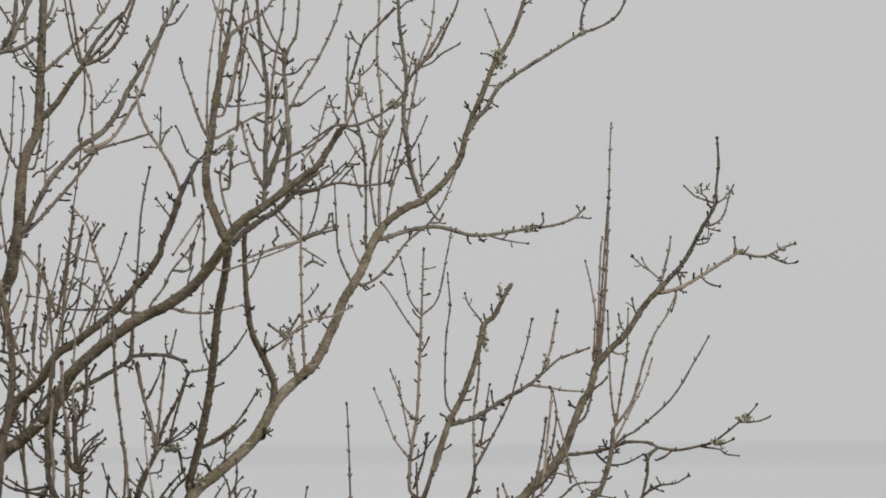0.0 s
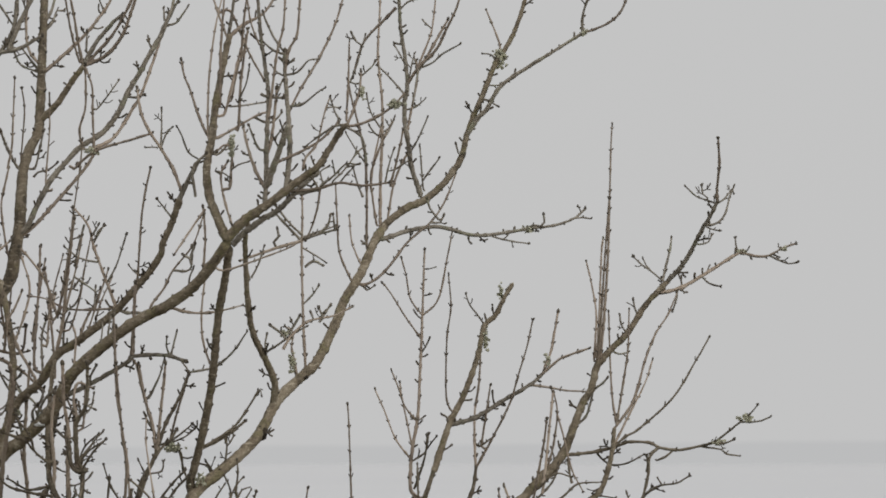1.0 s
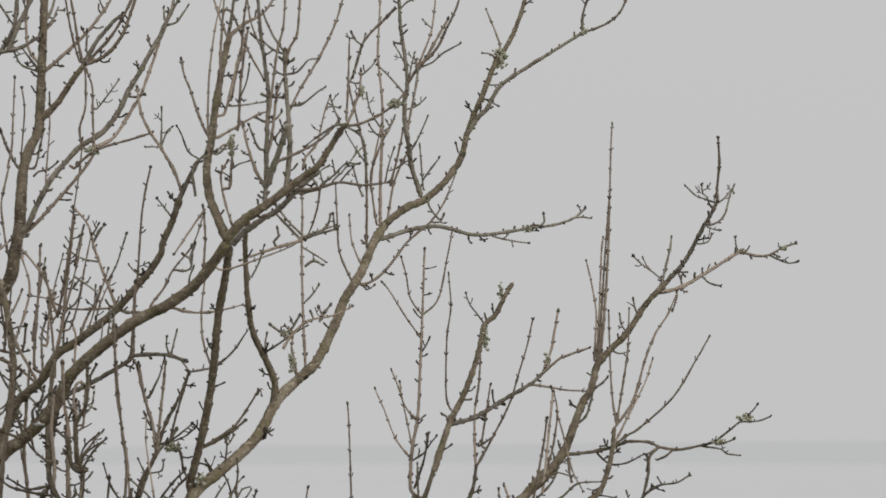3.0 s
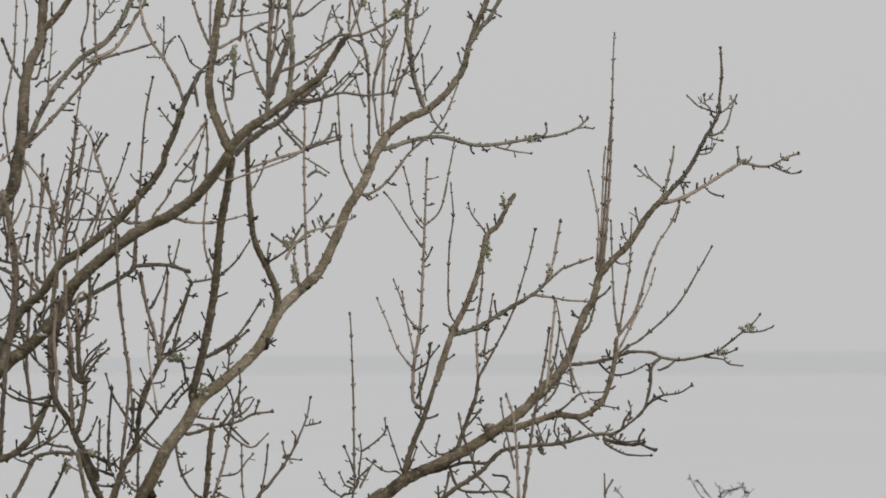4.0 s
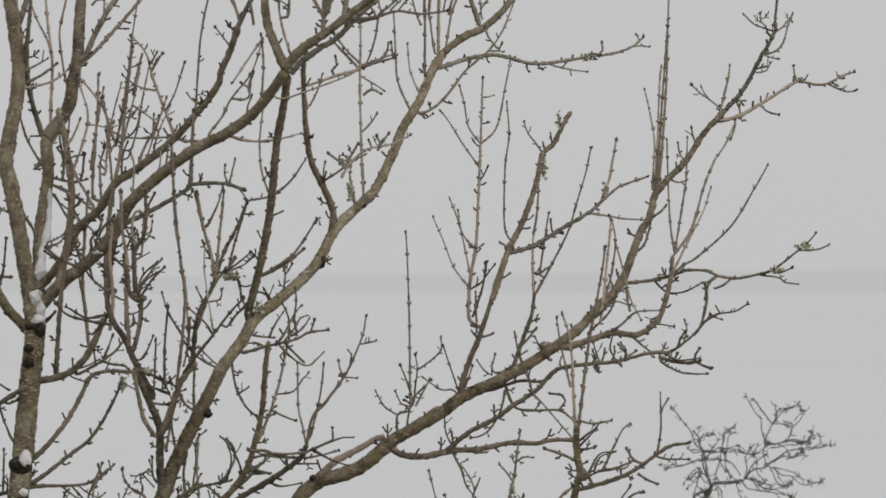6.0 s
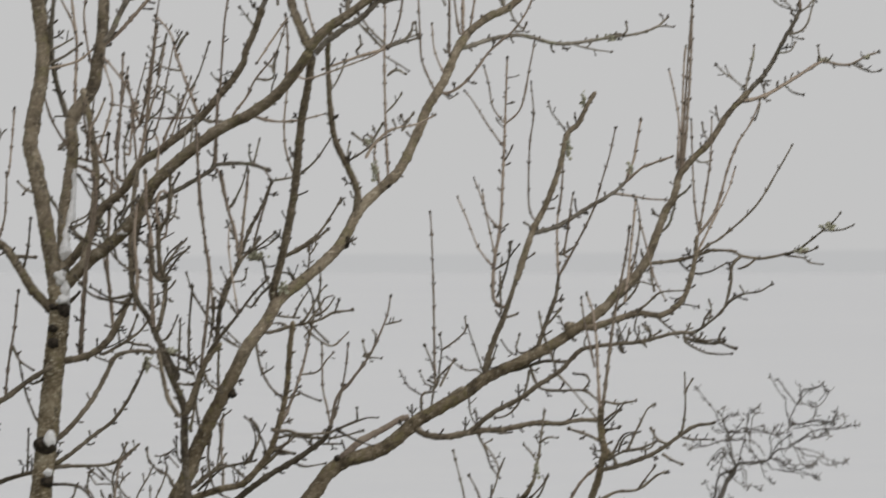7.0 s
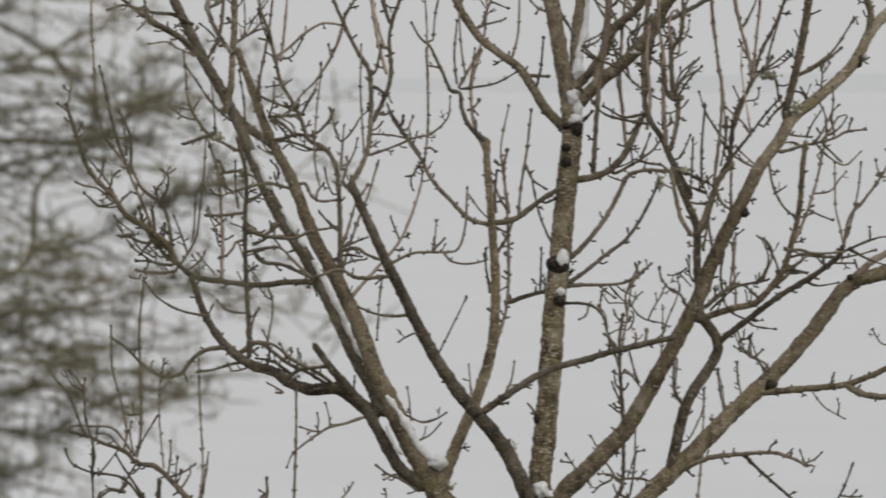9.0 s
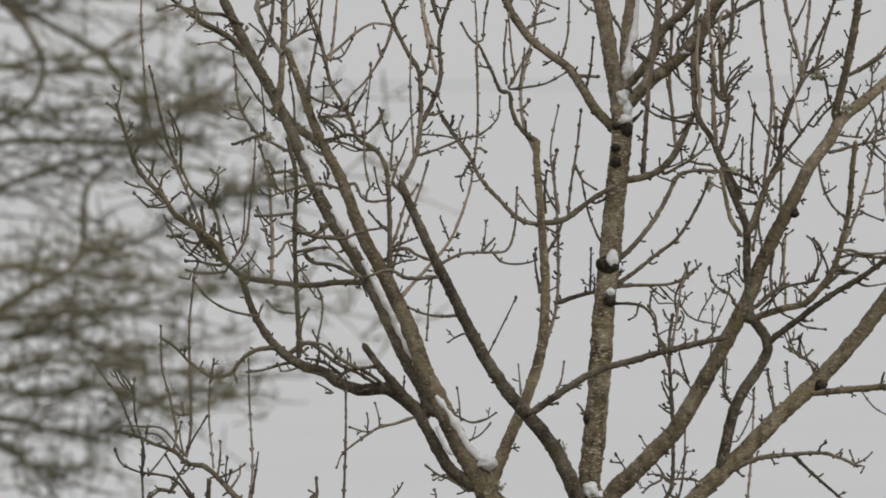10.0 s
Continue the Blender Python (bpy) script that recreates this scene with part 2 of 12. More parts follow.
def grow(tree, r0, r1, flat, mat=None, spurs=1.0, blunt=False, label=""):
    """One limb, branch or twig of a tree, as a tapered tube through a few places given from the tree's foot."""
    made_count[0] += 1
    wood = Wood(made_count[0])
    rnd = wood.rnd
    pts = [Vector(flat[i:i + 3]) for i in range(0, len(flat), 3)]
    line = smooth_line(pts, 0.014 if r0 < 0.0062 else 0.009)
    n = len(line)
    if mat is FAR and r0 < 0.02:
        line = [p + Vector((noise.noise(p * 13), 0, noise.noise(p * 13 + Vector((5, 0, 7))))) * 0.022 * min(1, 4 * k / n) for k, p in enumerate(line)]
    length = sum((b - a).length for a, b in zip(line, line[1:]))
    name = "limb" if r0 > 0.021 else "branch" if r0 > 0.0085 else "twig"
    gap = rnd.uniform(0.07, 0.11)
    run, radii = 0.0, []
    for i, p in enumerate(line):
        if i:
            run += (p - line[i - 1]).length
        t = i / max(1, n - 1)
        node = max(0.0, 1 - abs((run / gap) % 1 - 0.5) * 14)
        radii.append((r0 + (r1 - r0) * t) * (1 + (0.30 if r0 < 0.0085 else 0.10) * node))
    wood.tube(line, radii, 18 if r0 > 0.021 else 10 if r0 > 0.0085 else 6, blunt)
    # side spurs and buds
    run, nxt, flip = 0.0, rnd.uniform(0.01, 0.05), 1
    for i in range(1, n - 1):
        seg = line[i + 1] - line[i]
        run += seg.length
        if run < nxt:
            continue
        d = seg.normalized()
        across = Vector((d.z, rnd.uniform(-0.9, 0.9), -d.x)).normalized()
        straight = (pts[-1] - pts[0]).length / max(length, 1e-6)
        if r0 < 0.0062 and length > 0.17 and straight > 0.93:
            for s in (1, -1):
                wood.spur(line[i], (d * 0.85 + across * s * 0.6).normalized(), rnd.uniform(0.007, 0.016), radii[i] * 0.55)
            nxt += gap
        else:
            flip = -flip if rnd.random() < 0.75 else flip
            ln = rnd.choice((0.005, 0.006, 0.008, 0.010, 0.012, 0.016, 0.022, 0.032, 0.045)) * (1.0 if r0 > 0.006 else 0.8)
            wood.spur(line[i] + across * flip * radii[i] * 0.6, (d * rnd.uniform(0.2, 0.9) + across * flip).normalized(), ln,
                      min(radii[i] * 0.6, 0.0017 if mat is FAR else 0.0034), 1 if ln > 0.025 else 0)
            nxt += rnd.choice((0.012, 0.022, 0.038, 0.06, 0.10)) / spurs * (2.2 if r0 > 0.021 else 1.0 if r0 > 0.0062 else 1.05)
    if mat is FAR and r0 < 0.02:
        for i in range(3, n):
            if i < n - 1 and rnd.random() > 0.10:
                continue
            for _ in range(rnd.choice((2, 3, 4))):
                out = Vector((rnd.uniform(-1, 1), rnd.uniform(-0.7, 0.7), rnd.uniform(-0.8, 1))).normalized()
                wood.spur(line[i], out, rnd.uniform(0.012, 0.034), 0.0018)
    if not blunt and r1 < 0.006:
        for s in rnd.choice(((0,), (0, 0.6), (-0.7, 0), (-1, 0, 1))):
            d = (line[-1] - line[-2]).normalized()
            across = Vector((d.z, rnd.uniform(-0.6, 0.6), -d.x)).normalized()
            wood.spur(line[-1], (d + across * s * 0.6).normalized(), rnd.uniform(0.006, 0.012), r1 * (1.15 if s == 0 else 0.85))
    if mat is None:
        high = pts[0].z > 5.55
        way = pts[-1] - pts[0]
        shoot = r0 < 0.0085 and length > 0.25 and way.length > 0.95 * length and (high or way.z > 0.8 * way.length)
        mat = SHOOT if shoot else (BOUGH if pts[0].z > 4.85 else BARK) if r0 > 0.012 else (CROWN if high else YOUNG) if r0 > 0.0062 or length < 0.2 else SHOOT if high else YOUNG
    ob = new(name, wood.mesh(name, mat, None if mat in (MIST_PALE, SHRUB) else BUD))
    ob.parent = tree
    return tagged(ob, label)


def tree_at(name, x, y, label, category="tree"):
    ob = new(name)
    ob.location = (x, y, 0)
    ob.empty_display_size = 0.2
    return tagged(ob, label, category)


ash = tree_at("ash_tree", -0.679, 31.400, "bare multi-stemmed ash tree with lichened grey-brown bark, in winter")
grow(ash, 0.1500, 0.0750, (0.030, 0.000, -0.100, -0.010, 0.000, 0.800, 0.030, 0.000, 1.800, 0.000, 0.000, 2.800, 0.030, 0.000, 3.743), spurs=0.2)
w0 = grow(ash, 0.0424, 0.0380, (0.016, 0.145, 3.653, 0.029, 0.162, 3.885, 0.022, 0.170, 3.990, 0.037, 0.180, 4.116, 0.054, 0.194, 4.306, 0.066, 0.204, 4.475, 0.078, 0.218, 4.644, 0.099, 0.232, 4.834, 0.120, 0.249, 5.066, 0.142, 0.265, 5.278, 0.136, 0.273, 5.383), TRUNK)
w1 = grow(ash, 0.0296, 0.0250, (0.139, 0.271, 5.352, 0.107, 0.301, 5.521, 0.079, 0.331, 5.690, 0.049, 0.357, 5.839, 0.031, 0.373, 5.924, 0.048, 0.395, 6.052, 0.073, 0.418, 6.179, 0.077, 0.440, 6.308, 0.061, 0.463, 6.436, 0.033, 0.496, 6.628))
w2 = grow(ash, 0.0247, 0.0217, (0.152, 0.273, 5.383, 0.155, 0.339, 5.521, 0.158, 0.400, 5.648, 0.174, 0.462, 5.776, 0.188, 0.513, 5.883, 0.181, 0.565, 5.991, 0.183, 0.583, 6.029))
w3 = grow(ash, 0.0256, 0.0197, (0.181, 0.577, 6.023, 0.257, 0.610, 6.130, 0.280, 0.639, 6.237, 0.297, 0.668, 6.345, 0.305, 0.702, 6.490))
w4 = grow(ash, 0.0197, 0.0138, (0.305, 0.702, 6.490, 0.311, 0.734, 6.561, 0.336, 0.770, 6.644, 0.366, 0.802, 6.704, 0.373, 0.846, 6.802, 0.379, 0.914, 6.956, 0.383, 0.973, 7.089, 0.388, 1.031, 7.222, 0.403, 1.081, 7.333))
grow(ash, 0.0106, 0.0058, (0.183, 0.583, 6.029, 0.166, 0.574, 6.033, 0.135, 0.523, 6.128, 0.114, 0.472, 6.223, 0.109, 0.407, 6.349, 0.121, 0.342, 6.475, 0.128, 0.276, 6.600))
grow(ash, 0.0474, 0.0414, (-0.050, 0.266, 3.646, -0.219, 0.261, 3.794, -0.346, 0.258, 3.911, -0.389, 0.256, 3.996))
w7 = grow(ash, 0.0395, 0.0118, (-0.372, 0.257, 3.960, -0.389, 0.260, 3.993, -0.451, 0.270, 4.090, -0.506, 0.281, 4.196, -0.553, 0.291, 4.302, -0.598, 0.300, 4.386, -0.634, 0.310, 4.492, -0.675, 0.319, 4.596, -0.727, 0.329, 4.699, -0.769, 0.338, 4.784, -0.812, 0.345, 4.856, -0.853, 0.355, 4.947, -0.892, 0.364, 5.054, -0.924, 0.372, 5.128, -0.963, 0.379, 5.200, -0.993, 0.384, 5.255, -1.019, 0.390, 5.315, -1.043, 0.395, 5.383, -1.069, 0.404, 5.457, -1.097, 0.411, 5.532, -1.122, 0.416, 5.596))
w8 = grow(ash, 0.0286, 0.0205, (-0.538, 0.288, 4.266, -0.571, 0.303, 4.254, -0.612, 0.345, 4.340, -0.659, 0.382, 4.415, -0.710, 0.431, 4.509, -0.750, 0.469, 4.593, -0.799, 0.520, 4.688, -0.837, 0.552, 4.751, -0.879, 0.583, 4.826, -0.930, 0.620, 4.898, -0.976, 0.665, 4.970, -1.016, 0.699, 5.042, -1.054, 0.734, 5.119, -1.100, 0.782, 5.220, -1.139, 0.825, 5.314, -1.176, 0.860, 5.381), DAMP)
grow(ash, 0.0209, 0.0178, (-1.139, 0.825, 5.314, -1.176, 0.860, 5.381, -1.221, 0.895, 5.463, -1.271, 0.941, 5.543, -1.319, 0.981, 5.632, -1.359, 1.018, 5.706, -1.405, 1.057, 5.793), DAMP)
w9 = grow(ash, 0.0316, 0.0138, (0.016, 0.153, 3.758, -0.025, 0.113, 3.934, -0.060, 0.090, 4.019, -0.098, 0.068, 4.100, -0.150, 0.045, 4.173, -0.212, 0.025, 4.247, -0.268, 0.005, 4.313, -0.341, -0.026, 4.419, -0.393, -0.050, 4.512, -0.430, -0.067, 4.584, -0.469, -0.091, 4.668, -0.502, -0.107, 4.736, -0.547, -0.132, 4.828, -0.600, -0.162, 4.946, -0.645, -0.188, 5.051, -0.666, -0.201, 5.103), DAMP)
w10 = grow(ash, 0.0237, 0.0118, (-0.357, 0.257, 3.943, -0.293, 0.251, 4.113, -0.229, 0.246, 4.261, -0.176, 0.240, 4.410, -0.151, 0.236, 4.537, -0.144, 0.230, 4.728, -0.155, 0.224, 4.897, -0.165, 0.219, 5.045, -0.176, 0.215, 5.172, -0.176, 0.212, 5.257))
w11 = grow(ash, 0.0345, 0.0227, (0.037, 0.153, 3.758, 0.108, 0.125, 3.935, 0.161, 0.110, 3.993, 0.266, 0.088, 4.100, 0.361, 0.071, 4.206, 0.533, 0.016, 4.513, 0.628, -0.016, 4.703, 0.670, -0.034, 4.819, 0.774, -0.070, 5.029, 0.836, -0.091, 5.155))
w12 = grow(ash, 0.0335, 0.0296, (0.018, 0.148, 3.692, 0.037, 0.148, 3.695, 0.227, 0.154, 3.759, 0.364, 0.158, 3.869, 0.463, 0.162, 3.970, 0.586, 0.166, 4.084, 0.752, 0.172, 4.251, 0.864, 0.176, 4.354))
w13 = grow(ash, 0.0296, 0.0178, (0.854, 0.176, 4.345, 0.921, 0.180, 4.411, 1.013, 0.186, 4.514, 1.091, 0.192, 4.613, 1.145, 0.196, 4.688, 1.210, 0.200, 4.737, 1.295, 0.204, 4.761, 1.380, 0.208, 4.800, 1.471, 0.212, 4.880, 1.534, 0.216, 4.918, 1.594, 0.219, 4.952, 1.662, 0.223, 4.990, 1.729, 0.227, 5.043, 1.763, 0.228, 5.059, 1.934, 0.236, 5.140, 2.063, 0.243, 5.218, 2.179, 0.249, 5.304))
w14 = grow(ash, 0.0237, 0.0178, (0.152, 0.279, 5.397, 0.164, 0.272, 5.394, 0.246, 0.211, 5.478, 0.352, 0.139, 5.563, 0.447, 0.063, 5.668, 0.483, 0.017, 5.751, 0.551, -0.038, 5.824, 0.634, -0.092, 5.894, 0.739, -0.164, 5.969, 0.842, -0.226, 6.020, 0.925, -0.277, 6.075, 0.977, -0.319, 6.126, 1.038, -0.375, 6.204, 1.065, -0.403, 6.245))
w15 = grow(ash, 0.0168, 0.0109, (0.154, 0.312, 5.466, 0.168, 0.308, 5.468, 0.258, 0.264, 5.580, 0.300, 0.232, 5.675, 0.385, 0.197, 5.752, 0.440, 0.165, 5.843, 0.529, 0.128, 5.905, 0.613, 0.096, 5.968, 0.680, 0.068, 6.029, 0.739, 0.040, 6.098, 0.791, 0.017, 6.160, 0.831, -0.006, 6.223, 0.835, -0.016, 6.255, 0.867, -0.041, 6.327, 0.898, -0.072, 6.421))
w16 = grow(ash, 0.0178, 0.0089, (1.069, -0.406, 6.266, 1.131, -0.428, 6.333, 1.213, -0.453, 6.389, 1.285, -0.475, 6.444, 1.347, -0.495, 6.491, 1.398, -0.512, 6.528, 1.439, -0.528, 6.587, 1.480, -0.550, 6.655, 1.506, -0.558, 6.681))
w17 = grow(ash, 0.0224, 0.0148, (0.806, -0.081, 5.094, 0.841, -0.091, 5.162, 0.919, -0.032, 5.266, 0.963, 0.008, 5.342, 1.054, 0.061, 5.415, 1.139, 0.112, 5.488, 1.203, 0.157, 5.562, 1.267, 0.217, 5.678, 1.353, 0.271, 5.763, 1.417, 0.312, 5.827, 1.482, 0.377, 5.956, 1.526, 0.428, 6.063, 1.592, 0.484, 6.170, 1.636, 0.536, 6.278, 1.680, 0.571, 6.343))
w18 = grow(ash, 0.0148, 0.0069, (1.627, 0.571, 6.258, 1.680, 0.571, 6.344, 1.756, 0.599, 6.405, 1.832, 0.623, 6.442, 1.893, 0.643, 6.492, 1.941, 0.664, 6.550, 1.974, 0.682, 6.605, 1.996, 0.707, 6.691, 2.029, 0.733, 6.779, 2.062, 0.757, 6.855, 2.107, 0.790, 6.964, 2.140, 0.807, 7.015, 2.185, 0.833, 7.096, 2.230, 0.872, 7.228))
w19 = grow(ash, 0.0148, 0.0138, (0.963, 0.008, 5.342, 0.938, -0.003, 5.358, 0.979, -0.069, 5.530, 1.010, -0.133, 5.697, 1.026, -0.181, 5.822, 1.040, -0.244, 5.988, 1.066, -0.300, 6.133, 1.080, -0.340, 6.236))
w20 = grow(ash, 0.0168, 0.0109, (1.065, -0.403, 6.255, 1.073, -0.401, 6.255, 1.038, -0.371, 6.339, 1.007, -0.342, 6.423, 0.997, -0.307, 6.528, 1.018, -0.265, 6.654, 1.029, -0.231, 6.760, 1.061, -0.175, 6.929, 1.082, -0.143, 7.025))
w21 = grow(ash, 0.0135, 0.0077, (1.250, 0.205, 5.661, 1.256, 0.173, 5.741, 1.223, 0.137, 5.826, 1.181, 0.100, 5.909, 1.159, 0.066, 5.993, 1.148, 0.016, 6.118, 1.142, -0.043, 6.264, 1.152, -0.072, 6.336))
w22 = grow(ash, 0.0178, 0.0089, (2.179, 0.249, 5.304, 2.189, 0.251, 5.313, 2.249, 0.262, 5.378, 2.302, 0.272, 5.429, 2.345, 0.281, 5.488, 2.378, 0.293, 5.573, 2.415, 0.306, 5.669, 2.447, 0.314, 5.722, 2.469, 0.325, 5.807, 2.523, 0.335, 5.871, 2.587, 0.347, 5.934, 2.641, 0.360, 6.020, 2.695, 0.370, 6.084, 2.743, 0.379, 6.131))
w23 = grow(ash, 0.0087, 0.0058, (2.738, 0.379, 6.127, 2.800, 0.339, 6.200, 2.860, 0.285, 6.316, 2.890, 0.260, 6.368, 2.916, 0.235, 6.421))
grow(w23, 0.0052, 0.0035, (2.916, 0.235, 6.421, 2.914, 0.206, 6.473, 2.919, 0.154, 6.566, 2.911, 0.106, 6.654))
grow(w22, 0.0070, 0.0052, (2.705, 0.372, 6.093, 2.706, 0.376, 6.084, 2.783, 0.407, 6.102, 2.871, 0.446, 6.149, 2.959, 0.487, 6.204, 3.026, 0.517, 6.243))
grow(w22, 0.0044, 0.0026, (3.026, 0.517, 6.243, 3.022, 0.515, 6.241, 3.088, 0.493, 6.225, 3.130, 0.480, 6.229, 3.182, 0.461, 6.257, 3.224, 0.446, 6.271))
grow(w22, 0.0035, 0.0026, (3.130, 0.480, 6.229, 3.172, 0.465, 6.208, 3.203, 0.455, 6.197, 3.230, 0.446, 6.201))
grow(w22, 0.0035, 0.0026, (3.022, 0.515, 6.241, 3.017, 0.518, 6.243, 3.008, 0.532, 6.269, 3.007, 0.545, 6.293))
grow(w23, 0.0035, 0.0026, (2.916, 0.235, 6.421, 2.916, 0.237, 6.417, 2.875, 0.255, 6.432, 2.838, 0.272, 6.447, 2.805, 0.291, 6.480))
grow(w23, 0.0035, 0.0026, (2.875, 0.255, 6.432, 2.883, 0.253, 6.438, 2.864, 0.247, 6.453, 2.859, 0.241, 6.480))
grow(w23, 0.0035, 0.0026, (2.916, 0.237, 6.417, 2.947, 0.255, 6.438, 2.977, 0.278, 6.475, 2.981, 0.286, 6.460))
grow(w23, 0.0044, 0.0026, (2.875, 0.272, 6.342, 2.891, 0.273, 6.337, 2.923, 0.274, 6.348, 2.949, 0.276, 6.379, 2.966, 0.279, 6.443, 2.981, 0.281, 6.479))
grow(w23, 0.0044, 0.0026, (2.891, 0.273, 6.337, 2.891, 0.274, 6.341, 2.889, 0.277, 6.358, 2.887, 0.281, 6.380))
grow(w23, 0.0035, 0.0026, (2.883, 0.273, 6.339, 2.880, 0.270, 6.330, 2.905, 0.261, 6.320, 2.922, 0.255, 6.317))
grow(w23, 0.0035, 0.0026, (2.836, 0.306, 6.270, 2.854, 0.315, 6.266, 2.889, 0.332, 6.275, 2.903, 0.345, 6.300))
grow(w22, 0.0035, 0.0026, (2.733, 0.377, 6.121, 2.721, 0.380, 6.131, 2.675, 0.393, 6.169, 2.644, 0.401, 6.191, 2.617, 0.409, 6.217))
grow(w22, 0.0035, 0.0026, (2.675, 0.393, 6.169, 2.659, 0.407, 6.191, 2.651, 0.417, 6.210))
grow(w22, 0.0044, 0.0035, (2.721, 0.380, 6.131, 2.736, 0.406, 6.191, 2.753, 0.434, 6.256, 2.758, 0.450, 6.292))
grow(w22, 0.0035, 0.0026, (2.871, 0.446, 6.149, 2.902, 0.437, 6.121, 2.938, 0.429, 6.111))
grow(w22, 0.0044, 0.0026, (2.772, 0.402, 6.101, 2.776, 0.397, 6.074, 2.760, 0.389, 6.020))
w41 = grow(ash, 0.0126, 0.0068, (0.845, 0.176, 4.337, 0.862, 0.167, 4.319, 0.989, 0.120, 4.332, 1.115, 0.074, 4.344, 1.178, 0.050, 4.356, 1.262, 0.017, 4.389, 1.346, -0.018, 4.433, 1.430, -0.055, 4.487, 1.534, -0.094, 4.510, 1.617, -0.127, 4.536, 1.700, -0.161, 4.576, 1.762, -0.185, 4.598, 1.824, -0.209, 4.598, 1.866, -0.226, 4.620, 1.897, -0.249, 4.673))
w42 = grow(ash, 0.0116, 0.0116, (1.165, 0.055, 4.353, 1.167, 0.052, 4.347, 1.239, 0.021, 4.314, 1.323, -0.012, 4.311, 1.427, -0.055, 4.349, 1.531, -0.097, 4.325, 1.655, -0.147, 4.326, 1.758, -0.190, 4.364, 1.862, -0.236, 4.419, 1.986, -0.294, 4.495, 2.105, -0.353, 4.585))
w43 = grow(ash, 0.0126, 0.0116, (2.093, -0.348, 4.577, 2.130, -0.405, 4.688, 2.144, -0.441, 4.763))
w44 = grow(ash, 0.0135, 0.0116, (2.144, -0.441, 4.763, 2.154, -0.444, 4.771, 2.137, -0.464, 4.858, 2.136, -0.482, 4.941))
grow(w44, 0.0061, 0.0035, (2.132, -0.479, 4.931, 2.126, -0.464, 5.065, 2.121, -0.449, 5.189, 2.109, -0.437, 5.292, 2.089, -0.430, 5.355))
grow(w44, 0.0061, 0.0035, (2.140, -0.479, 4.931, 2.153, -0.554, 5.066, 2.169, -0.647, 5.232, 2.187, -0.717, 5.356, 2.213, -0.810, 5.520, 2.221, -0.856, 5.602))
grow(w42, 0.0061, 0.0035, (2.105, -0.353, 4.585, 2.195, -0.333, 4.633, 2.279, -0.317, 4.643, 2.353, -0.299, 4.696, 2.385, -0.292, 4.706))
grow(w42, 0.0035, 0.0026, (2.279, -0.317, 4.643, 2.310, -0.326, 4.686, 2.337, -0.335, 4.722))
grow(w42, 0.0070, 0.0035, (1.996, -0.299, 4.505, 2.069, -0.314, 4.517, 2.151, -0.332, 4.517, 2.212, -0.346, 4.492, 2.258, -0.356, 4.505))
grow(w42, 0.0035, 0.0026, (2.151, -0.332, 4.517, 2.147, -0.331, 4.517, 2.194, -0.311, 4.548, 2.227, -0.289, 4.600))
grow(w42, 0.0061, 0.0044, (1.990, -0.294, 4.495, 2.029, -0.296, 4.601, 2.083, -0.298, 4.685, 2.139, -0.300, 4.732))
w52 = grow(ash, 0.0087, 0.0048, (2.137, -0.423, 4.725, 2.150, -0.426, 4.720, 2.232, -0.444, 4.742, 2.294, -0.457, 4.763, 2.356, -0.472, 4.795, 2.428, -0.490, 4.848, 2.480, -0.503, 4.880, 2.541, -0.516, 4.890))
grow(w52, 0.0044, 0.0026, (2.430, -0.490, 4.848, 2.444, -0.492, 4.943, 2.442, -0.495, 5.069))
grow(w52, 0.0035, 0.0026, (2.441, -0.493, 4.995, 2.452, -0.487, 5.020, 2.469, -0.480, 5.047))
grow(w43, 0.0044, 0.0026, (2.141, -0.435, 4.750, 2.150, -0.440, 4.752, 2.231, -0.485, 4.791, 2.292, -0.516, 4.796, 2.322, -0.532, 4.807, 2.327, -0.558, 4.860))
grow(w43, 0.0044, 0.0026, (2.231, -0.485, 4.791, 2.276, -0.433, 4.878, 2.311, -0.395, 4.941, 2.334, -0.381, 4.955))
grow(w43, 0.0035, 0.0026, (2.208, -0.472, 4.780, 2.200, -0.477, 4.785, 2.220, -0.507, 4.838, 2.271, -0.537, 4.859))
grow(w52, 0.0044, 0.0026, (2.428, -0.490, 4.848, 2.428, -0.488, 4.842, 2.470, -0.477, 4.831, 2.544, -0.456, 4.830))
grow(w42, 0.0061, 0.0035, (1.817, -0.216, 4.397, 1.873, -0.189, 4.353, 1.926, -0.166, 4.321, 2.010, -0.128, 4.266, 2.074, -0.100, 4.222, 2.137, -0.075, 4.200, 2.180, -0.059, 4.199))
grow(w42, 0.0035, 0.0026, (2.180, -0.059, 4.199, 2.176, -0.061, 4.197, 2.186, -0.075, 4.221, 2.186, -0.090, 4.249))
grow(w42, 0.0035, 0.0026, (2.052, -0.109, 4.237, 2.063, -0.105, 4.244, 2.071, -0.092, 4.286, 2.118, -0.076, 4.300))
grow(w42, 0.0035, 0.0026, (2.042, -0.114, 4.244, 2.005, -0.121, 4.212, 1.978, -0.126, 4.191))
grow(w42, 0.0035, 0.0026, (2.074, -0.100, 4.222, 2.105, -0.096, 4.201, 2.126, -0.094, 4.186))
grow(w41, 0.0030, 0.0026, (1.039, 0.102, 4.337, 1.041, 0.093, 4.322, 1.082, 0.057, 4.270, 1.123, 0.031, 4.245, 1.154, 0.011, 4.229))
grow(w41, 0.0030, 0.0026, (1.138, 0.021, 4.237, 1.133, 0.016, 4.246, 1.138, 0.005, 4.268, 1.134, -0.008, 4.294))
